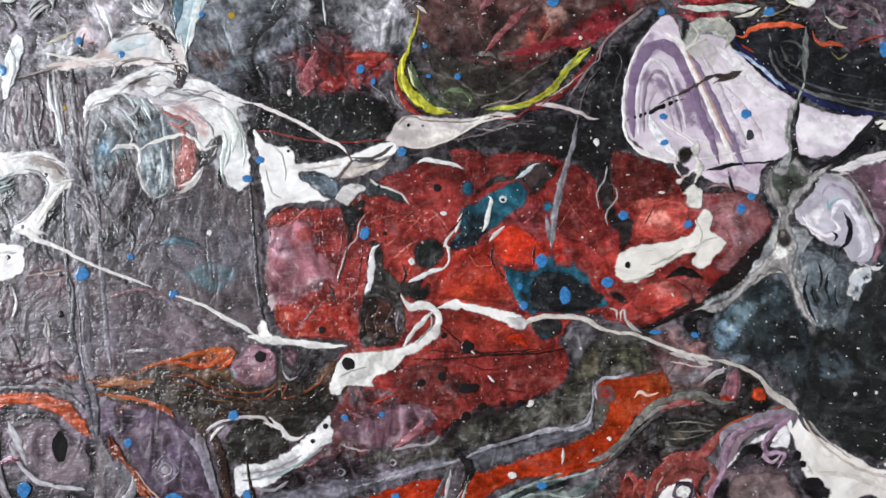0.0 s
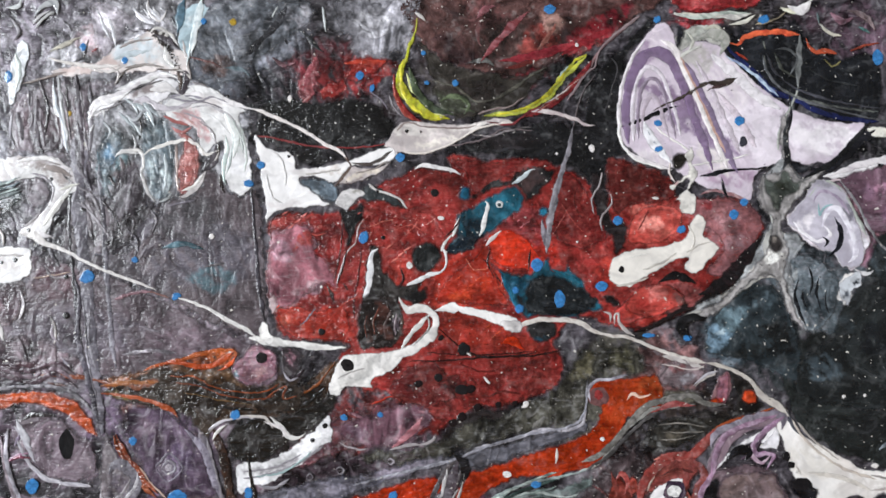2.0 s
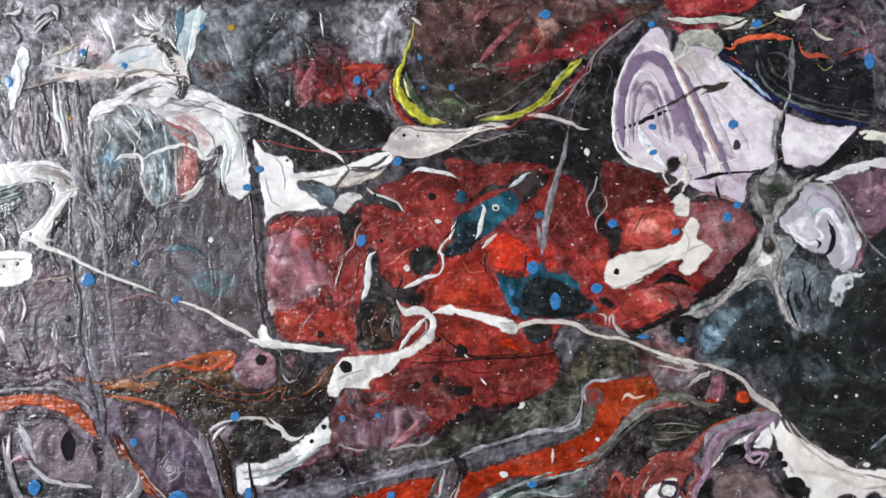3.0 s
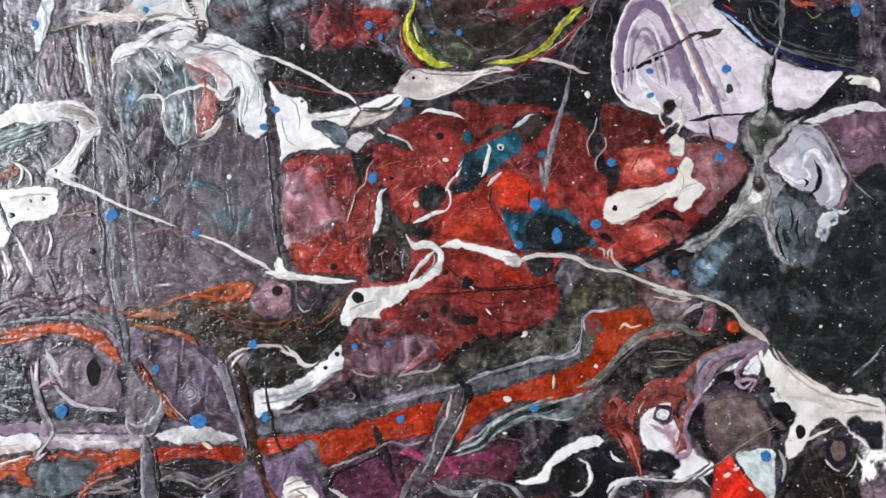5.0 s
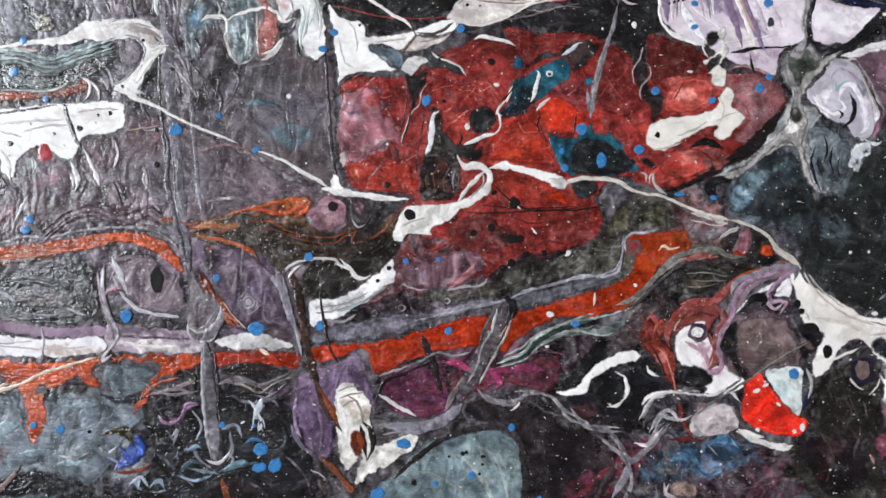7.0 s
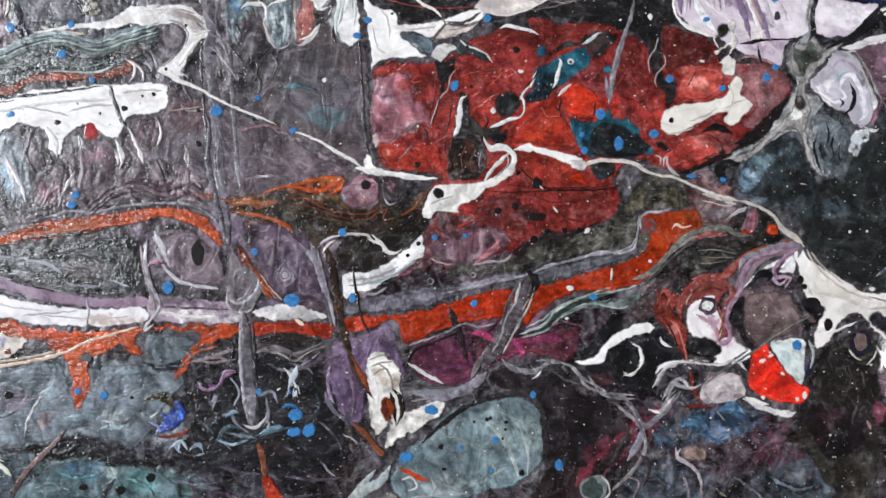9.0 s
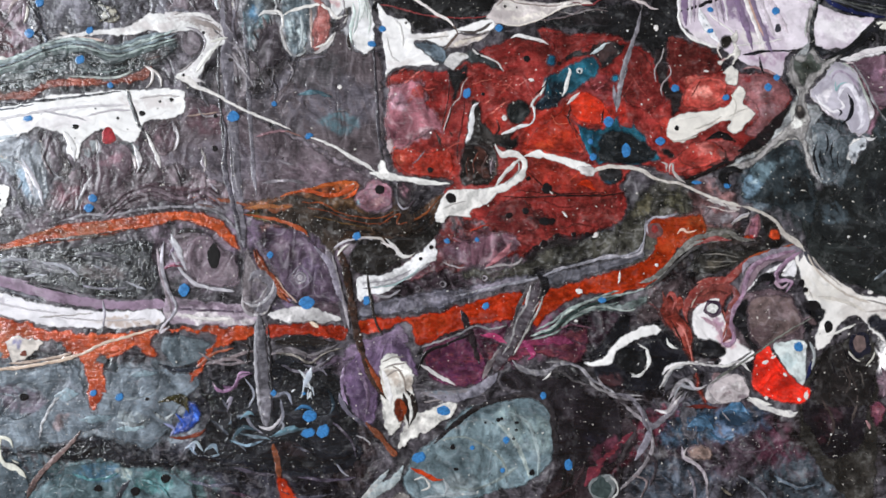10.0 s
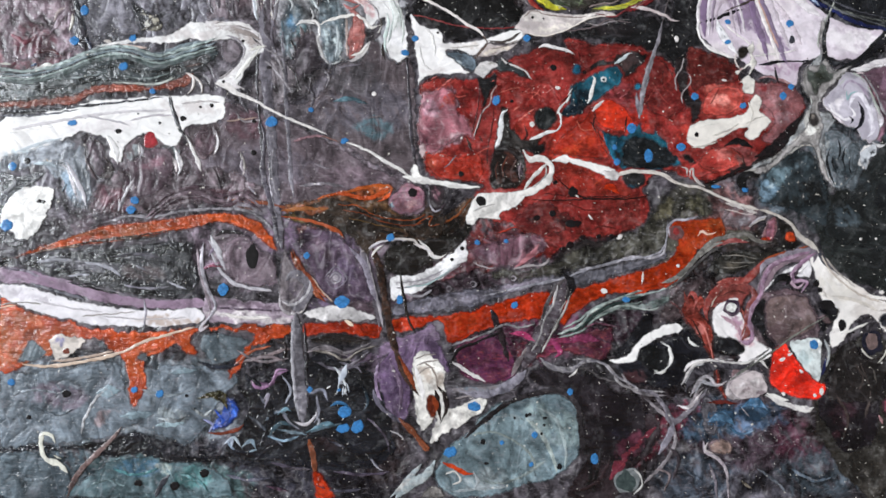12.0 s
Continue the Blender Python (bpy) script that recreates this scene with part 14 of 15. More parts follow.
streak("paint_thread", "dark", 8, "2a1212", [(11.4, 1.0, 0.23), (10.7, -2.3, 0.47), (12.4, -6.0, 0.23)])
streak("paint_thread", "dark", 8, "2a1212", [(20.7, 1.1, 0.23), (20.4, -1.7, 0.47), (20.1, -4.1, 0.23)])
streak("paint_thread", "dark", 8, "2a1212", [(-0.9, -17.0, 0.23), (6.9, -23.1, 0.46), (14.7, -23.8, 0.46), (22.4, -22.7, 0.23)])
streak("paint_thread", "dark", 8, "2a1212", [(0.5, 3.2, 0.23), (3.6, 6.4, 0.47), (4.5, 9.5, 0.23)])
streak("paint_thread", "dark", 8, "2a1212", [(-9.5, -3.1, 0.23), (-8.7, -6.2, 0.46), (-10.2, -8.5, 0.23)])
# short lighter scumbles that also stand for highlights on the brush marks
streak("paint_thread", "red", 7, "c06a60", [(-13.1, 0.7, 0.23), (-12.1, 1.3, 0.62), (-11.1, 2.0, 0.23)])
streak("paint_thread", "red", 7, "c06a60", [(-11.6, -2.3, 0.23), (-10.6, -1.7, 0.62), (-9.7, -1.0, 0.23)])
streak("paint_thread", "red", 7, "c06a60", [(-10.2, -1.0, 0.23), (-9.2, -0.5, 0.62), (-8.2, 0.2, 0.23)])
streak("paint_thread", "red", 7, "c06a60", [(-8.8, 0.2, 0.23), (-7.8, 0.8, 0.62), (-6.8, 1.5, 0.23)])
streak("paint_thread", "red", 7, "b4605a", [(-37.2, 8.3, 0.23), (-36.2, 8.9, 0.62), (-35.2, 9.5, 0.23)])
streak("paint_thread", "red", 7, "b4605a", [(-35.7, 5.3, 0.23), (-34.7, 5.9, 0.62), (-33.8, 6.5, 0.23)])
streak("paint_thread", "red", 7, "b4605a", [(-34.3, 6.5, 0.23), (-33.3, 7.1, 0.62), (-32.4, 7.8, 0.23)])
streak("paint_thread", "red", 7, "b4605a", [(-32.9, 7.8, 0.23), (-31.9, 8.4, 0.62), (-30.9, 9.0, 0.23)])
streak("paint_thread", "red", 7, "c2483a", [(-38.0, -13.2, 0.23), (-37.4, -12.8, 0.62), (-36.8, -12.3, 0.23)])
streak("paint_thread", "red", 7, "c2483a", [(-37.1, -15.2, 0.23), (-36.4, -14.8, 0.62), (-35.8, -14.3, 0.23)])
streak("paint_thread", "red", 7, "c2483a", [(-36.1, -14.3, 0.23), (-35.4, -13.9, 0.62), (-34.8, -13.5, 0.23)])
streak("paint_thread", "red", 7, "c2483a", [(-35.2, -13.5, 0.23), (-34.5, -13.1, 0.62), (-33.9, -12.7, 0.23)])
streak("paint_thread", "red", 7, "c07a74", [(-4.4, 7.8, 0.23), (-3.9, 8.1, 0.62), (-3.4, 8.5, 0.23)])
streak("paint_thread", "red", 7, "c07a74", [(-3.7, 6.3, 0.23), (-3.1, 6.6, 0.62), (-2.7, 7.0, 0.23)])
streak("paint_thread", "red", 7, "c07a74", [(-2.9, 7.0, 0.23), (-2.4, 7.3, 0.62), (-2.0, 7.6, 0.23)])
streak("paint_thread", "red", 7, "c07a74", [(-2.2, 7.6, 0.23), (-1.7, 7.9, 0.62), (-1.3, 8.2, 0.23)])
streak("paint_thread", "red", 7, "c2442c", [(3.3, -6.1, 0.23), (4.3, -5.6, 0.62), (5.2, -4.9, 0.23)])
streak("paint_thread", "red", 7, "c2442c", [(4.7, -9.1, 0.23), (5.7, -8.6, 0.62), (6.7, -7.9, 0.23)])
streak("paint_thread", "red", 7, "c2442c", [(6.1, -7.9, 0.23), (7.2, -7.3, 0.62), (8.1, -6.7, 0.23)])
streak("paint_thread", "red", 7, "c2442c", [(7.6, -6.6, 0.23), (8.6, -6.1, 0.62), (9.5, -5.4, 0.23)])
streak("paint_thread", "red", 7, "a84030", [(0.2, -12.4, 0.23), (1.2, -11.8, 0.62), (2.2, -11.1, 0.23)])
streak("paint_thread", "red", 7, "a84030", [(1.7, -15.3, 0.23), (2.7, -14.8, 0.62), (3.6, -14.1, 0.23)])
streak("paint_thread", "red", 7, "a84030", [(3.1, -14.1, 0.23), (4.1, -13.5, 0.62), (5.0, -12.9, 0.23)])
streak("paint_thread", "red", 7, "a84030", [(4.5, -12.9, 0.23), (5.5, -12.3, 0.62), (6.5, -11.6, 0.23)])
streak("paint_thread", "red", 7, "b43a2c", [(-28.6, -14.4, 0.23), (-27.7, -13.9, 0.62), (-27.0, -13.4, 0.23)])
streak("paint_thread", "red", 7, "b43a2c", [(-27.4, -16.9, 0.23), (-26.5, -16.4, 0.62), (-25.7, -15.9, 0.23)])
streak("paint_thread", "red", 7, "b43a2c", [(-26.2, -15.8, 0.23), (-25.3, -15.4, 0.62), (-24.6, -14.8, 0.23)])
streak("paint_thread", "red", 7, "b43a2c", [(-25.0, -14.8, 0.23), (-24.2, -14.3, 0.62), (-23.4, -13.8, 0.23)])
streak("paint_thread", "red", 7, "a03a24", [(10.1, -17.2, 0.23), (11.0, -16.7, 0.62), (11.8, -16.2, 0.23)])
streak("paint_thread", "red", 7, "a03a24", [(11.3, -19.7, 0.23), (12.2, -19.2, 0.62), (13.0, -18.6, 0.23)])
streak("paint_thread", "red", 7, "a03a24", [(12.5, -18.6, 0.23), (13.4, -18.2, 0.62), (14.2, -17.6, 0.23)])
streak("paint_thread", "red", 7, "a03a24", [(13.7, -17.6, 0.23), (14.6, -17.1, 0.62), (15.3, -16.6, 0.23)])
streak("paint_thread", "red", 7, "a8504a", [(-11.2, 8.0, 0.23), (-10.5, 8.4, 0.62), (-9.9, 8.9, 0.23)])
streak("paint_thread", "red", 7, "a8504a", [(-10.2, 6.0, 0.23), (-9.5, 6.4, 0.62), (-8.9, 6.9, 0.23)])
streak("paint_thread", "red", 7, "a8504a", [(-9.3, 6.9, 0.23), (-8.6, 7.2, 0.62), (-8.0, 7.7, 0.23)])
streak("paint_thread", "red", 7, "a8504a", [(-8.3, 7.7, 0.23), (-7.6, 8.1, 0.62), (-7.0, 8.5, 0.23)])
streak("paint_thread", "red", 7, "b86a70", [(17.4, 7.3, 0.23), (17.9, 7.6, 0.62), (18.4, 7.9, 0.23)])
streak("paint_thread", "red", 7, "b86a70", [(18.1, 5.8, 0.23), (18.6, 6.0, 0.62), (19.1, 6.4, 0.23)])
streak("paint_thread", "red", 7, "b86a70", [(18.8, 6.4, 0.23), (19.3, 6.7, 0.62), (19.8, 7.0, 0.23)])
streak("paint_thread", "red", 7, "b86a70", [(19.5, 7.0, 0.23), (20.1, 7.3, 0.62), (20.5, 7.6, 0.23)])
streak("paint_thread", "red", 7, "a8524c", [(-19.5, 8.6, 0.23), (-18.9, 9.0, 0.62), (-18.3, 9.4, 0.23)])
streak("paint_thread", "red", 7, "a8524c", [(-18.6, 6.8, 0.23), (-18.0, 7.2, 0.62), (-17.5, 7.6, 0.23)])
streak("paint_thread", "red", 7, "a8524c", [(-17.8, 7.6, 0.23), (-17.2, 7.9, 0.62), (-16.6, 8.3, 0.23)])
streak("paint_thread", "red", 7, "a8524c", [(-16.9, 8.3, 0.23), (-16.3, 8.7, 0.62), (-15.7, 9.1, 0.23)])
pool("maroon_patch", "red", 5, "52191a", [(-9.3, -27.8), (-2.4, -24.7), (3.9, -27.7), (7.0, -30.8), (0.8, -34.7), (-6.9, -35.5), (-11.6, -32.5)], [(-5.4, -30.9, 2.3, 1.5, 0, "2c1416"), (2.3, -30.8, 2.0, 1.5, 0, "301416")], label="dark-stained part of the red field", wobble=0.8)

# dark speckled border under the red field
pool("textured_field", "folds", 5, "37352f", [(5.6, -38.6), (15.7, -35.8), (22.8, -32.1), (28.5, -27.3), (32.0, -22.9), (38.9, -21.3), (38.7, -27.1), (34.2, -29.9), (32.9, -37.0), (28.4, -39.8), (19.9, -41.4), (8.6, -44.2), (0.1, -47.0), (-11.2, -48.4), (-19.0, -47.8), (-19.6, -45.7), (-7.0, -44.2), (1.5, -41.4)], [(32.8, -25.7, 4.3, 2.1, 40, "55503f"), (24.2, -37.0, 5.7, 1.4, 20, "4b4942"), (11.4, -41.3, 5.0, 1.1, 15, "2b2a28"), (-7.0, -46.2, 5.7, 1.0, 10, "2a2224")], label="dark olive-grey speckled border", veins=(0.8, 0.7), wobble=0.7)
pool("plum_field", "folds", 6, "553a44", [(-24.0, -40.1), (-14.1, -35.9), (-4.9, -34.4), (-1.1, -37.2), (-4.9, -42.1), (-11.8, -45.0), (-19.7, -44.3)], [(-4.3, -38.5, 1.4, 2.8, 10, "a4787e"), (-9.1, -42.0, 2.8, 1.0, 20, "7c5660"), (-18.3, -40.7, 2.8, 1.4, 0, "5e4854")], label="plum haze with pinkish bloom", veins=(0.3, 0.5))
streak("paint_thread", "grey", 8, "8a8890", [(33.6, -29.4, 0.43), (32.9, -37.0, 0.64), (28.6, -39.9, 0.71), (21.3, -41.1, 0.71), (11.4, -44.0, 0.71), (2.2, -47.6, 0.85), (-6.9, -49.8, 0.85), (-19.6, -53.2, 0.56)], second="5f5e66")
drop("paint_pit", 9, "1a1214", 5.0, -37.6, 2.41, 2.05, 15, label="black blot of paint")
drop("paint_pit", 9, "1a1214", 8.6, -35.4, 1.99, 1.69, 15, label="black blot of paint")
drop("paint_pit", 9, "1a1214", 13.4, -34.7, 1.56, 1.33, 15, label="black blot of paint")
drop("paint_pit", 9, "1a1214", 17.1, -34.4, 1.42, 1.21, 15, label="black blot of paint")
drop("paint_pit", 9, "1a1214", 2.9, -38.9, 1.99, 1.69, 15, label="black blot of paint")
drop("paint_pit", 9, "1a1214", 0.1, -19.6, 1.43, 1.21, 15, label="black blot of paint")
drop("paint_pit", 9, "1a1214", 7.0, -31.2, 2.42, 2.06, 15, label="black blot of paint")
drop("paint_pit", 9, "1a1214", -4.9, -30.1, 2.13, 1.81, 15, label="black blot of paint")
streak("paint_thread", "white", 9, "a29a9c", [(-11.2, -45.1, 0.28), (-7.0, -43.8, 0.50), (-2.7, -43.7, 0.42), (-0.6, -42.0, 0.21)])
streak("paint_thread", "dark", 8, "2a1110", [(-7.1, -24.9, 0.21), (1.4, -24.8, 0.43), (11.4, -23.8, 0.43), (21.4, -23.5, 0.50), (27.8, -22.2, 0.29)])
streak("paint_thread", "orange", 8, "b02c12", [(13.6, -20.8, 0.71), (16.4, -20.1, 2.72), (19.1, -22.2, 0.86)], second="7c2010")

# ribbons between the red field and the white tree
pool("dark_field", "dark", 8, "1f1d1a", [(48.0, -40.3), (53.5, -36.8), (62.0, -37.1), (67.7, -36.1), (65.5, -38.5), (62.2, -40.8), (55.5, -43.8), (48.2, -44.4)], [(53.5, -40.9, 2.8, 0.7, 5, "3c3730")], label="brown-black field with thin grey lines", veins=(0.6, 0.6))
streak("paint_thread", "grey", 9, "6f6a64", [(49.7, -39.1, 0.21), (55.6, -38.6, 0.42), (60.7, -39.5, 0.21)])
streak("paint_thread", "grey", 9, "6f6a64", [(50.8, -40.6, 0.21), (56.3, -40.7, 0.42), (60.5, -40.3, 0.21)])
streak("paint_thread", "grey", 9, "6f6a64", [(49.9, -42.3, 0.21), (54.9, -42.0, 0.42), (58.6, -41.3, 0.21)])
streak("paint_thread", "grey", 9, "66635f", [(32.2, -47.5, 0.70), (36.5, -45.8, 1.41), (41.5, -40.9, 1.55), (46.5, -35.3, 1.56), (52.2, -33.1, 1.42), (57.2, -32.3, 1.28), (60.7, -33.9, 1.42), (65.6, -34.3, 0.71)], second="8f8a86")
streak("paint_thread", "grey", 8, "454242", [(33.6, -49.3, 0.56), (38.6, -45.8, 0.99), (42.9, -41.6, 0.99), (47.9, -37.1, 0.85), (53.6, -34.9, 0.42)])
streak("paint_thread", "red", 9, "8a4224", [(62.0, -40.0, 0.42), (66.2, -38.0, 0.71), (71.9, -36.5, 0.78), (76.4, -34.8, 0.43)])
streak("paint_thread", "red", 9, "7c3a3a", [(48.6, -36.0, 0.57), (53.6, -34.3, 1.42), (58.5, -34.6, 0.57)], second="9a6462")
streak("paint_thread", "grey", 12, "77707a", [(61.9, -44.3, 0.99), (62.8, -41.0, 1.70), (67.7, -38.5, 1.84), (74.8, -36.3, 1.84), (78.3, -36.9, 1.84), (78.1, -39.7, 0.71)], second="57505a")
pool("mauve_patch", "red", 9, "6a4652", [(62.7, -32.6), (63.6, -27.7), (66.2, -27.5), (65.5, -33.9)], [(64.2, -33.2, 1.4, 0.9, 0, "b03020")], label="mauve-pink wedge of paint")
pool("haze_patch", "folds", 8, "6c5c60", [(49.4, -26.2), (55.2, -23.8), (61.1, -26.3), (58.0, -30.5), (51.0, -30.1)], [(53.7, -26.2, 2.8, 0.9, 10, "8a5c5e"), (55.8, -29.0, 2.1, 0.9, 0, "8f8a90")], label="greyish pink haze", veins=(0.3, 0.5))
streak("paint_thread", "white", 11, "a9a4aa", [(63.6, -26.6, 0.57), (60.8, -27.7, 0.71), (58.0, -30.1, 0.35)])
streak("paint_thread", "red", 9, "8c3f3c", [(39.9, -52.0, 0.56), (41.4, -49.9, 1.13), (42.8, -52.0, 1.12), (42.0, -54.8, 0.56)], second="b06a64")

# brown leaf with rust contour lines, plum zone
pool("brown_field", "dark", 9, "2a211b", [(-77.8, -32.6), (-70.8, -29.2), (-65.2, -26.6), (-58.8, -27.6), (-53.8, -30.3), (-48.1, -30.2), (-45.2, -31.1), (-38.8, -31.1), (-32.1, -30.2), (-32.0, -35.8), (-39.4, -37.2), (-46.6, -34.6), (-52.0, -40.1), (-53.5, -42.9), (-59.2, -37.4), (-66.4, -36.1), (-73.5, -34.7)], [(-74.2, -33.3, 3.5, 1.1, 0, "5a4a28"), (-68.7, -30.7, 4.3, 0.9, 10, "6e3a20"), (-59.4, -32.4, 4.3, 1.7, 0, "332820"), (-53.6, -35.9, 2.8, 1.7, 0, "241d1a"), (-36.7, -33.0, 4.3, 1.4, 20, "1a1513")], label="dark brown field with rust contour lines", veins=(0.6, 0.5))
streak("paint_thread", "orange", 10, "a0421e", [(-65.4, -26.9, 0.57), (-61.0, -25.6, 1.14), (-53.8, -26.6, 1.42), (-49.6, -24.7, 1.57), (-47.4, -23.0, 0.57)])
streak("paint_thread", "orange", 10, "84502a", [(-77.6, -31.1, 0.85), (-70.8, -30.3, 1.56), (-64.3, -30.3, 0.57)])
streak("paint_thread", "orange", 10, "9c4a2a", [(-77.8, -32.7, 0.57), (-69.3, -33.8, 1.28), (-62.1, -36.1, 1.27), (-59.8, -38.4, 0.57)])
streak("paint_thread", "orange", 10, "7a3a1c", [(-62.3, -28.9, 0.28), (-56.6, -28.9, 0.43), (-52.3, -31.0, 0.43), (-46.6, -32.3, 0.43), (-40.9, -32.3, 0.43), (-36.7, -30.2, 0.28)])
streak("paint_thread", "orange", 10, "6a3018", [(-60.9, -30.3, 0.21), (-55.2, -31.0, 0.35), (-49.4, -33.1, 0.43), (-42.3, -33.9, 0.35), (-37.4, -32.9, 0.21)])
streak("paint_thread", "orange", 10, "5a4424", [(-59.4, -32.4, 0.21), (-53.7, -33.4, 0.35), (-48.0, -34.5, 0.35), (-42.3, -35.3, 0.21)])
streak("paint_thread", "orange", 10, "7a3a20", [(-40.9, -34.4, 0.28), (-38.1, -32.3, 0.50), (-35.3, -30.9, 0.43), (-35.9, -33.7, 0.43), (-32.4, -33.0, 0.28)])
streak("paint_thread", "orange", 10, "b84a22", [(-51.0, -27.4, 0.57), (-48.2, -26.0, 1.14), (-46.8, -24.0, 0.43)])
pool("pink_cell", "red", 10, "775864", [(-48.0, -27.6), (-45.4, -23.3), (-42.4, -21.2), (-38.3, -22.6), (-37.3, -27.4), (-40.1, -30.2), (-44.5, -31.1)], [(-42.4, -28.1, 2.1, 1.1, 20, "a08084"), (-46.7, -28.1, 0.7, 1.4, 0, "5f7c86"), (-39.6, -25.3, 1.4, 2.1, 0, "684050")], label="dusty pink cell of paint", veins=(0.4, 0.5))
drop("paint_pit", 12, "1c181b", -40.9, -24.3, 2.42, 2.71, 0, label="black dot on the pink cell")
pool("dark_cell", "dark", 10, "2b2428", [(-36.3, -21.9), (-32.2, -21.7), (-32.1, -27.9), (-34.4, -29.6), (-36.3, -26.8)], [(-34.0, -24.5, 1.0, 2.1, 0, "6a4a54")], label="dark folded cell", veins=(0.6, 0.6))
streak("paint_thread", "grey", 11, "8c8890", [(-36.1, -27.4, 0.36), (-34.4, -29.6, 0.57), (-32.5, -28.8, 0.36)])
pool("plum_field", "folds", 6, "4d3f4e", [(-71.7, -36.1), (-65.0, -35.4), (-59.2, -38.7), (-54.8, -44.3), (-51.7, -51.2), (-49.6, -55.8), (-64.4, -55.8), (-68.7, -48.5), (-71.5, -44.3)], [(-67.7, -40.1, 2.8, 2.1, 0, "5a4a56"), (-59.0, -47.1, 2.8, 3.5, 20, "54465a"), (-64.8, -42.9, 1.4, 2.1, 0, "3a2e36")], label="plum-grey folds", veins=(0.5, 0.5))
streak("paint_thread", "grey", 8, "7e7884", [(-58.3, -40.8, 0.85), (-53.7, -45.7, 1.84), (-51.8, -51.2, 1.97), (-50.0, -55.8, 1.41)], second="5a5460")
streak("paint_thread", "red", 10, "7c3c24", [(-74.1, -42.0, 0.57), (-71.3, -47.1, 1.27), (-68.0, -51.3, 1.55), (-64.1, -55.5, 0.84)], second="5c2a1c")
streak("paint_thread", "grey", 9, "6f6874", [(-64.8, -49.5, 0.42), (-61.8, -46.5, 0.56), (-58.6, -49.5, 0.56), (-61.7, -52.6, 0.56), (-64.5, -50.0, 0.42)], second="4c4650")
streak("paint_thread", "grey", 9, "8f8a92", [(-63.3, -49.5, 0.42), (-61.8, -48.0, 0.56), (-60.2, -49.5, 0.56), (-61.7, -51.0, 0.56), (-63.1, -50.0, 0.42)], second="4c4650")
streak("paint_thread", "white", 10, "b8b2ba", [(-52.8, -40.8, 0.99), (-49.3, -38.8, 0.71), (-45.1, -38.1, 0.42), (-42.2, -38.4, 0.28)])

# folds and rings at the pale upper corner
pool("pale_field", "folds", 8, "a39ca4", [(-83.6, 57.3), (-80.0, 58.4), (-71.9, 54.5), (-74.5, 49.9), (-78.2, 44.9), (-81.2, 47.8)], [(-77.8, 53.0, 1.5, 3.6, 30, "c9c4ca"), (-79.9, 50.0, 0.9, 2.9, 0, "8a828c")], label="pale lilac fan of folds", veins=(0.5, 0.6))
pool("grey_ring", "folds", 9, "586268", [(-70.0, 29.5), (-65.0, 31.1), (-61.8, 27.5), (-61.4, 19.6), (-62.9, 12.2), (-66.5, 11.5), (-69.2, 16.6), (-70.2, 23.8)], [(-65.5, 22.4, 1.2, 5.0, 0, "39444a"), (-67.5, 18.1, 0.9, 3.6, 0, "8f999c"), (-63.5, 16.7, 0.7, 3.6, 0, "97a0a2"), (-67.0, 27.5, 1.4, 1.4, 0, "7c868a")], label="grey-blue ringed cell with pale rim", rims=[(0.45, "b4b8b8")], veins=(0.8, 0.7))
pool("grey_ring", "folds", 9, "4c555c", [(-80.5, 23.8), (-77.7, 28.1), (-73.9, 27.3), (-75.2, 20.9), (-77.3, 15.1), (-78.7, 12.1), (-79.9, 18.0)], [(-77.7, 22.3, 1.4, 2.9, 0, "3c5a70"), (-78.2, 16.6, 0.9, 2.2, 0, "8b979e"), (-76.3, 26.0, 1.4, 1.0, 0, "6c7478")], label="blue-grey cell of folds", veins=(0.8, 0.7))
pool("dark_cell", "folds", 9, "463f45", [(-74.0, 19.5), (-70.4, 20.9), (-68.9, 15.2), (-67.3, 10.9), (-72.2, 6.5), (-76.6, 7.9), (-76.7, 13.7)], [(-72.4, 13.7, 1.0, 3.6, 0, "5e565e")], label="dark mauve folds", veins=(0.7, 0.4))
streak("paint_thread", "white", 11, "d2ccc8", [(-92.4, 44.8, 0.36), (-87.0, 43.7, 0.80), (-79.5, 42.3, 0.58)], second="9a9290")
streak("paint_thread", "white", 11, "d8d4d6", [(-81.9, 30.7, 0.72), (-81.6, 33.2, 1.88), (-78.6, 35.3, 1.88), (-74.3, 36.9, 1.59), (-70.8, 39.2, 1.44), (-67.2, 40.9, 1.73), (-62.9, 40.6, 0.87)], second="a49ca0")
streak("paint_thread", "white", 11, "c4bec4", [(-73.0, 34.0, 0.72), (-69.4, 35.3, 1.44), (-65.7, 33.3, 1.44), (-62.8, 33.2, 1.30), (-57.1, 34.8, 0.58)], second="7c757c")
streak("paint_thread", "white", 11, "b4b6ba", [(-73.8, 31.8, 0.43), (-71.4, 30.4, 0.86), (-69.3, 32.6, 0.87), (-67.1, 31.1, 0.43)], second="6e7076")
streak("paint_thread", "white", 11, "e0dcd8", [(-69.9, 21.8, 0.36), (-65.5, 24.5, 0.65), (-60.5, 25.7, 0.65), (-56.9, 24.7, 0.86), (-54.8, 22.5, 1.01), (-51.7, 23.3, 0.43)], second="a8a09c")
streak("paint_thread", "white", 11, "d8d6d6", [(-76.1, 21.5, 0.58), (-74.0, 23.1, 1.15), (-70.5, 22.4, 0.58)])
streak("paint_thread", "white", 11, "c4beb0", [(-91.8, 46.9, 0.43), (-88.5, 48.1, 1.30), (-85.3, 49.8, 0.51)], second="8a847c")
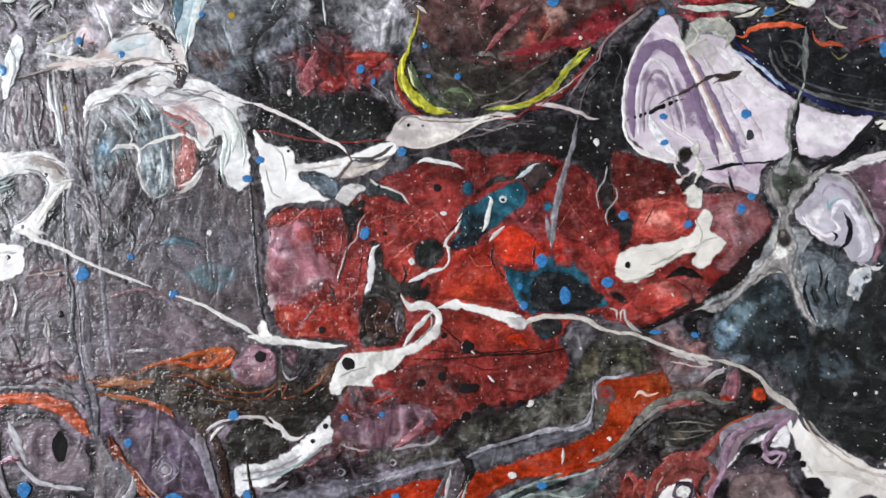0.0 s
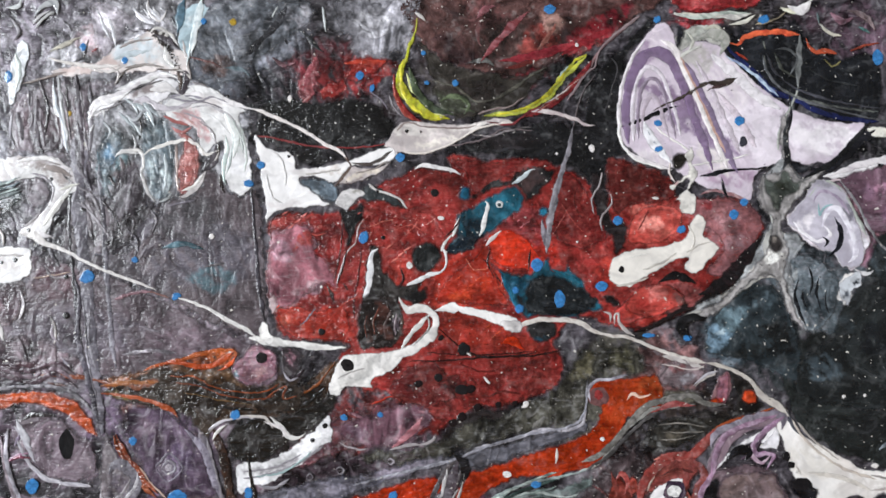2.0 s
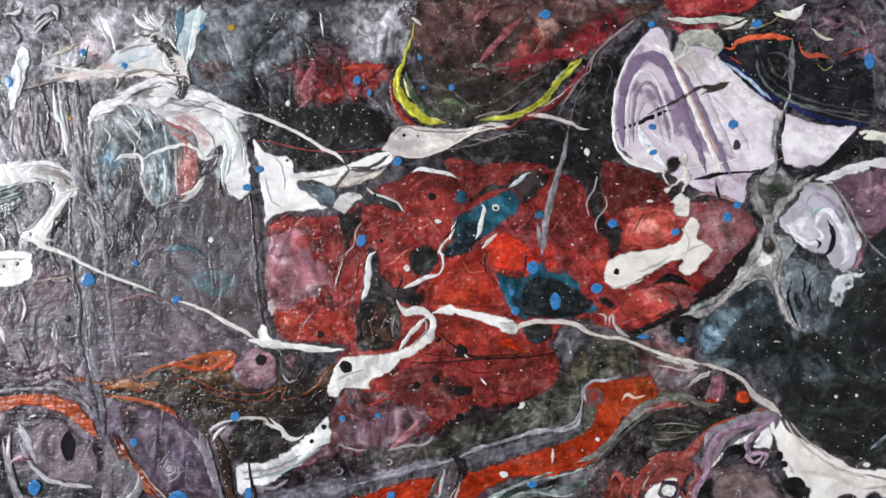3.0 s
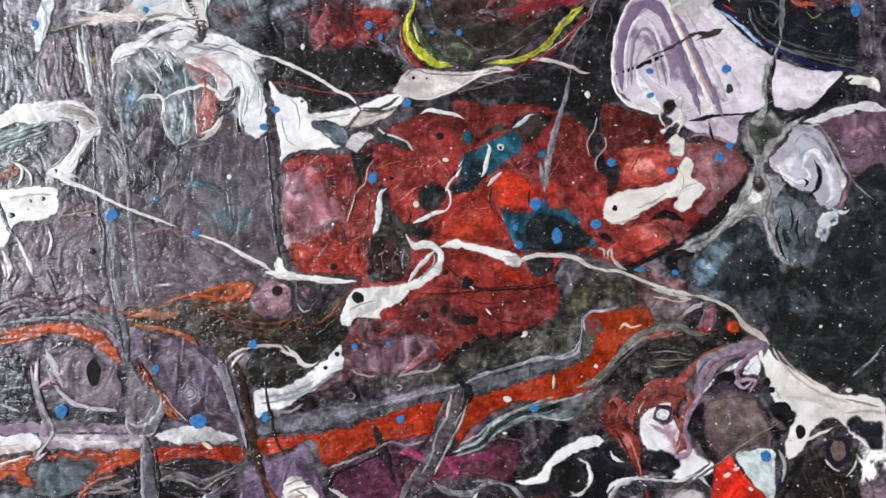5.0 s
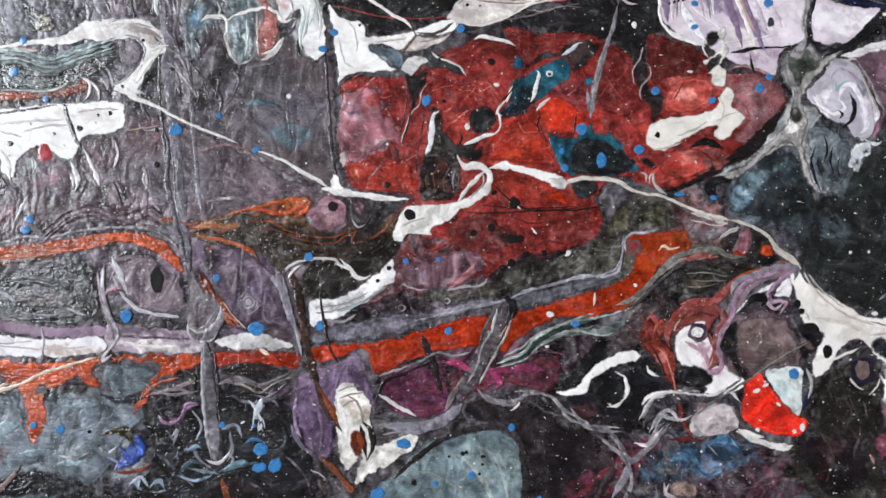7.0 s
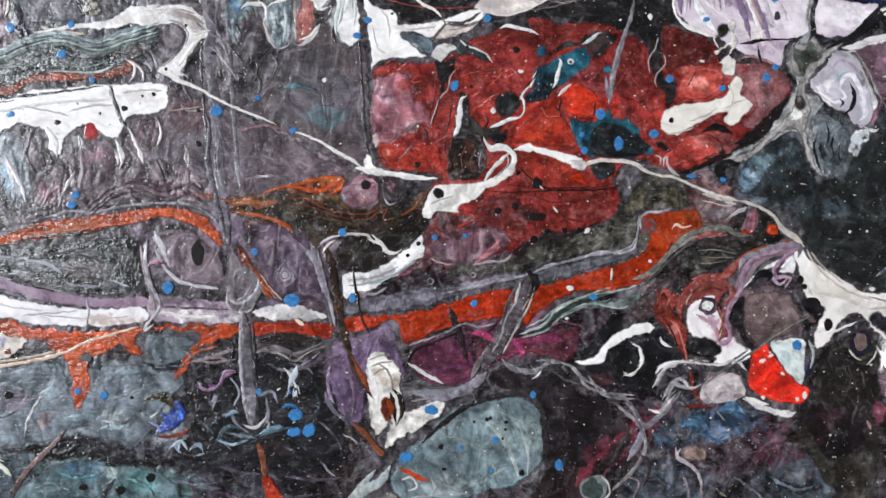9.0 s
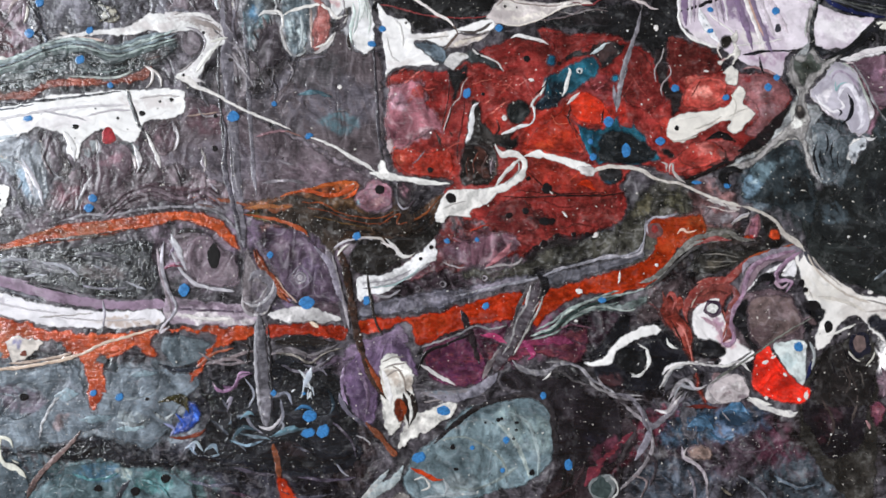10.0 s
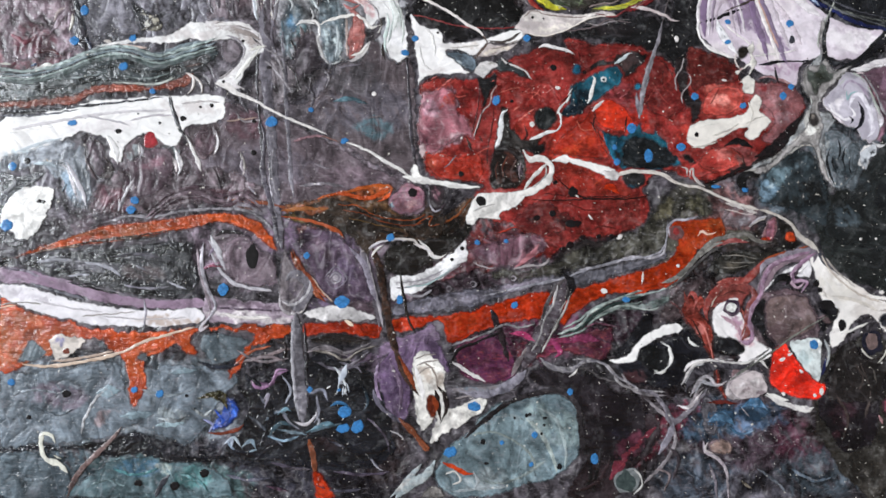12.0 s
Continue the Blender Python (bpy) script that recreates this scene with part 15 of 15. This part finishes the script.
streak("paint_thread", "white", 11, "b9bdc4", [(-90.8, 40.0, 0.43), (-90.0, 33.9, 0.87), (-88.3, 29.5, 1.30), (-87.0, 22.3, 0.58)], second="7c8088")
streak("paint_thread", "white", 11, "d2dadb", [(-56.8, 59.0, 1.60), (-57.4, 54.6, 2.03), (-58.7, 49.4, 1.01), (-59.8, 43.1, 0.43)], second="93a4ac")
streak("paint_thread", "white", 11, "587484", [(-60.9, 59.0, 2.18), (-61.6, 55.3, 2.90), (-62.1, 50.9, 0.87)], second="34464f")
streak("paint_thread", "white", 11, "cfcaca", [(-69.3, 58.9, 0.73), (-68.9, 56.0, 1.02), (-66.2, 53.8, 0.87), (-64.9, 56.7, 0.44)], second="807a80")
streak("paint_thread", "white", 11, "b4b6b8", [(-96.0, 54.3, 0.73), (-93.9, 57.3, 1.45), (-91.0, 58.0, 1.74), (-90.2, 55.1, 0.73)], second="6e7076")
streak("paint_thread", "white", 11, "c4c6c6", [(-99.0, 58.7, 1.45), (-99.7, 57.2, 1.89), (-102.6, 56.5, 0.73)], second="8c8e92")
streak("paint_thread", "white", 11, "b4c4c0", [(-50.2, 15.3, 0.57), (-50.7, 19.6, 1.01), (-49.7, 24.0, 1.01), (-50.3, 26.9, 0.43)], second="dfe0dc")
streak("paint_thread", "folds", 11, "3c363b", [(-85.7, 41.2, 1.01), (-84.6, 31.0, 1.87), (-83.9, 19.4, 2.01), (-82.5, 16.5, 0.72)], second="5a535a")
streak("paint_thread", "folds", 11, "3c363b", [(-62.3, 41.9, 0.58), (-59.9, 41.1, 1.59), (-60.6, 37.0, 1.44), (-62.4, 37.7, 0.43)], second="5a535a")
streak("paint_thread", "folds", 11, "3c363b", [(-94.6, 34.6, 1.15), (-95.1, 28.0, 2.16), (-92.8, 22.2, 1.01)], second="5a535a")
streak("paint_thread", "folds", 11, "3c363b", [(-67.6, 50.8, 0.58), (-64.7, 49.4, 1.74), (-61.7, 47.2, 0.72)], second="5a535a")
streak("paint_thread", "folds", 11, "3c363b", [(-71.3, 51.8, 0.43), (-69.8, 51.6, 1.01), (-69.1, 52.2, 0.36)], second="5a535a")
streak("paint_thread", "folds", 11, "3c363b", [(-52.6, 24.7, 1.44), (-53.2, 21.1, 2.87), (-56.0, 18.2, 1.01)], second="5a535a")
streak("paint_thread", "folds", 11, "3c363b", [(-71.1, 18.1, 0.57), (-72.4, 12.3, 1.29), (-72.9, 6.5, 0.57)], second="5a535a")
streak("paint_thread", "red", 11, "9c5c58", [(-59.8, 26.8, 1.44), (-58.6, 22.5, 2.88), (-58.7, 16.7, 2.58), (-60.2, 14.4, 0.86)], second="b88682")

# rims of the yellow arcs and scumbled red at the top
streak("paint_thread", "red", 9, "742a22", [(-11.4, 40.9, 0.36), (-10.7, 35.8, 0.72), (-8.4, 32.0, 0.79), (-5.0, 30.3, 0.36)], second="9c4a3c")
streak("paint_thread", "dark", 9, "2c3426", [(-7.8, 43.2, 1.01), (-5.8, 37.3, 1.88), (-2.1, 33.7, 1.88), (3.0, 32.1, 0.72)], second="4c5640")
streak("paint_thread", "dark", 9, "566048", [(-0.7, 35.2, 0.58), (2.9, 36.6, 1.30), (6.0, 34.8, 1.30), (5.0, 32.1, 0.58)], second="2e3428")
streak("paint_thread", "dark", 9, "d0c440", [(-9.0, 45.3, 0.43), (-9.8, 41.7, 0.72), (-8.6, 35.8, 1.01), (-4.3, 32.1, 0.58)], second="8f9430")
streak("paint_thread", "dark", 9, "a8a02e", [(11.6, 31.8, 0.36), (18.8, 33.7, 0.79), (23.2, 35.9, 1.01), (26.5, 39.3, 1.01), (30.4, 44.5, 0.87), (33.7, 46.8, 0.58)], second="5c6a38")
streak("paint_thread", "red", 9, "7c3434", [(21.7, 32.7, 0.29), (27.5, 36.7, 0.58), (33.7, 42.6, 0.43)], second="9c6a60")
streak("paint_thread", "red", 9, "6e3034", [(10.2, 30.7, 0.29), (15.9, 30.0, 0.58), (20.3, 33.0, 0.58), (25.3, 35.3, 0.29)])
streak("paint_thread", "grey", 9, "9a9694", [(22.4, 33.7, 0.22), (27.9, 37.4, 0.36), (32.5, 41.2, 0.22)])
streak("paint_thread", "dark", 9, "44423c", [(-2.9, 40.1, 0.36), (2.9, 38.8, 0.65), (8.7, 35.2, 0.72), (15.2, 37.5, 0.87), (20.3, 41.2, 0.72), (24.6, 43.7, 0.36)], second="5e5a50")
streak("paint_thread", "grey", 9, "5e5858", [(5.9, 27.9, 0.29), (11.6, 27.2, 0.43), (16.0, 28.7, 0.43), (21.0, 29.5, 0.29)], second="8a8486")
streak("paint_thread", "red", 9, "6c3438", [(8.7, 44.7, 0.72), (15.9, 52.9, 2.18), (20.2, 56.6, 1.02)], second="94646a")
streak("paint_thread", "red", 9, "701f28", [(13.0, 44.8, 0.58), (21.7, 46.3, 2.61), (31.8, 49.3, 1.45)], second="8c3a40")
streak("paint_thread", "red", 9, "8a5c62", [(7.9, 55.0, 0.87), (10.0, 57.3, 2.47), (12.2, 58.0, 1.02)], second="64363c")

# strip above the lilac shell and contours beside it
pool("red_patch", "red", 8, "84282c", [(53.7, 61.3), (73.9, 61.4), (72.3, 57.8), (63.2, 57.3), (55.9, 57.1)], [(60.3, 59.4, 2.9, 1.2, 0, "a84a4c"), (69.1, 59.1, 2.2, 0.9, 0, "982c2c")], label="red strip of paint")
streak("paint_thread", "white", 10, "c2c6be", [(54.7, 56.6, 0.44), (59.5, 55.6, 1.17), (65.4, 56.6, 1.02), (72.0, 56.6, 0.44)], second="6c7a70")
streak("paint_thread", "white", 10, "d8d4d4", [(80.8, 58.5, 1.46), (83.7, 57.4, 2.92), (86.6, 60.0, 1.02)], second="b0a8ac")
streak("paint_thread", "white", 10, "a8a6a0", [(59.5, 50.2, 1.02), (63.2, 51.7, 2.92), (66.1, 50.2, 2.92), (64.6, 46.5, 1.17)], second="6e7468")
streak("paint_thread", "white", 10, "b4c4d4", [(66.0, 46.5, 0.44), (70.4, 43.9, 0.87), (74.7, 40.5, 0.87), (78.4, 36.9, 0.44)], second="3a4a8a")
streak("paint_thread", "white", 10, "ece9e6", [(41.7, 30.1, 0.36), (41.2, 27.2, 0.65), (44.8, 22.1, 0.65), (52.0, 20.0, 0.36)])
streak("paint_thread", "dark", 9, "55565a", [(74.5, 46.6, 0.29), (76.2, 42.1, 0.66), (80.5, 37.7, 0.65), (89.2, 34.5, 0.65), (102.9, 31.4, 0.29)])
streak("paint_thread", "dark", 9, "3c3c42", [(75.5, 47.3, 0.29), (77.6, 42.9, 0.66), (82.0, 39.2, 0.65), (90.6, 36.2, 0.65), (103.0, 34.2, 0.29)])
streak("paint_thread", "dark", 9, "5e6062", [(77.7, 48.1, 0.29), (80.6, 48.1, 0.66), (82.9, 45.9, 0.66), (80.5, 41.4, 0.29)])



def scatter(name, code, count, small, large, seed, label):
    """Fine spatter, and specks standing for glints, too small to pick apart: one mesh of low beads."""
    rng = np.random.RandomState(seed)
    u, v = rng.uniform(LEFT + 20, RIGHT - 20, count), rng.uniform(LOW + 20, HIGH - 20, count)
    keep = fractal(u, v, 14.0, 23, 3) > 0.45
    verts, faces = [], []
    for x, y in zip(u[keep], v[keep]):
        r = rng.uniform(small, large) / 2
        n, turn, long = len(verts), rng.uniform(0, 3.14), rng.uniform(1.0, 1.9)
        for k in range(6):
            a = k * math.pi / 3
            p, q = r * long * math.cos(a), r * math.sin(a)
            verts.append((x + p * math.cos(turn) - q * math.sin(turn), y + p * math.sin(turn) + q * math.cos(turn), -0.3))
        verts.append((x, y, 0.62))
        faces += [(n + k, n + (k + 1) % 6, n + 6) for k in range(6)]
    ob = put(name, np.array(verts), faces, PAINT["dot"], painting, label, np.tile(rgb(code), (len(verts), 1)))
    return tagged(ob, kind="stuff")


# the pale specks stand in for tiny sparkles on the dark paint
scatter("glint_specks", "c4beb8", 1700, 0.10, 0.26, 3, "fine pale specks painted in as glints")
scatter("dark_spatter", "161416", 700, 0.12, 0.40, 5, "fine black spatter of paint")
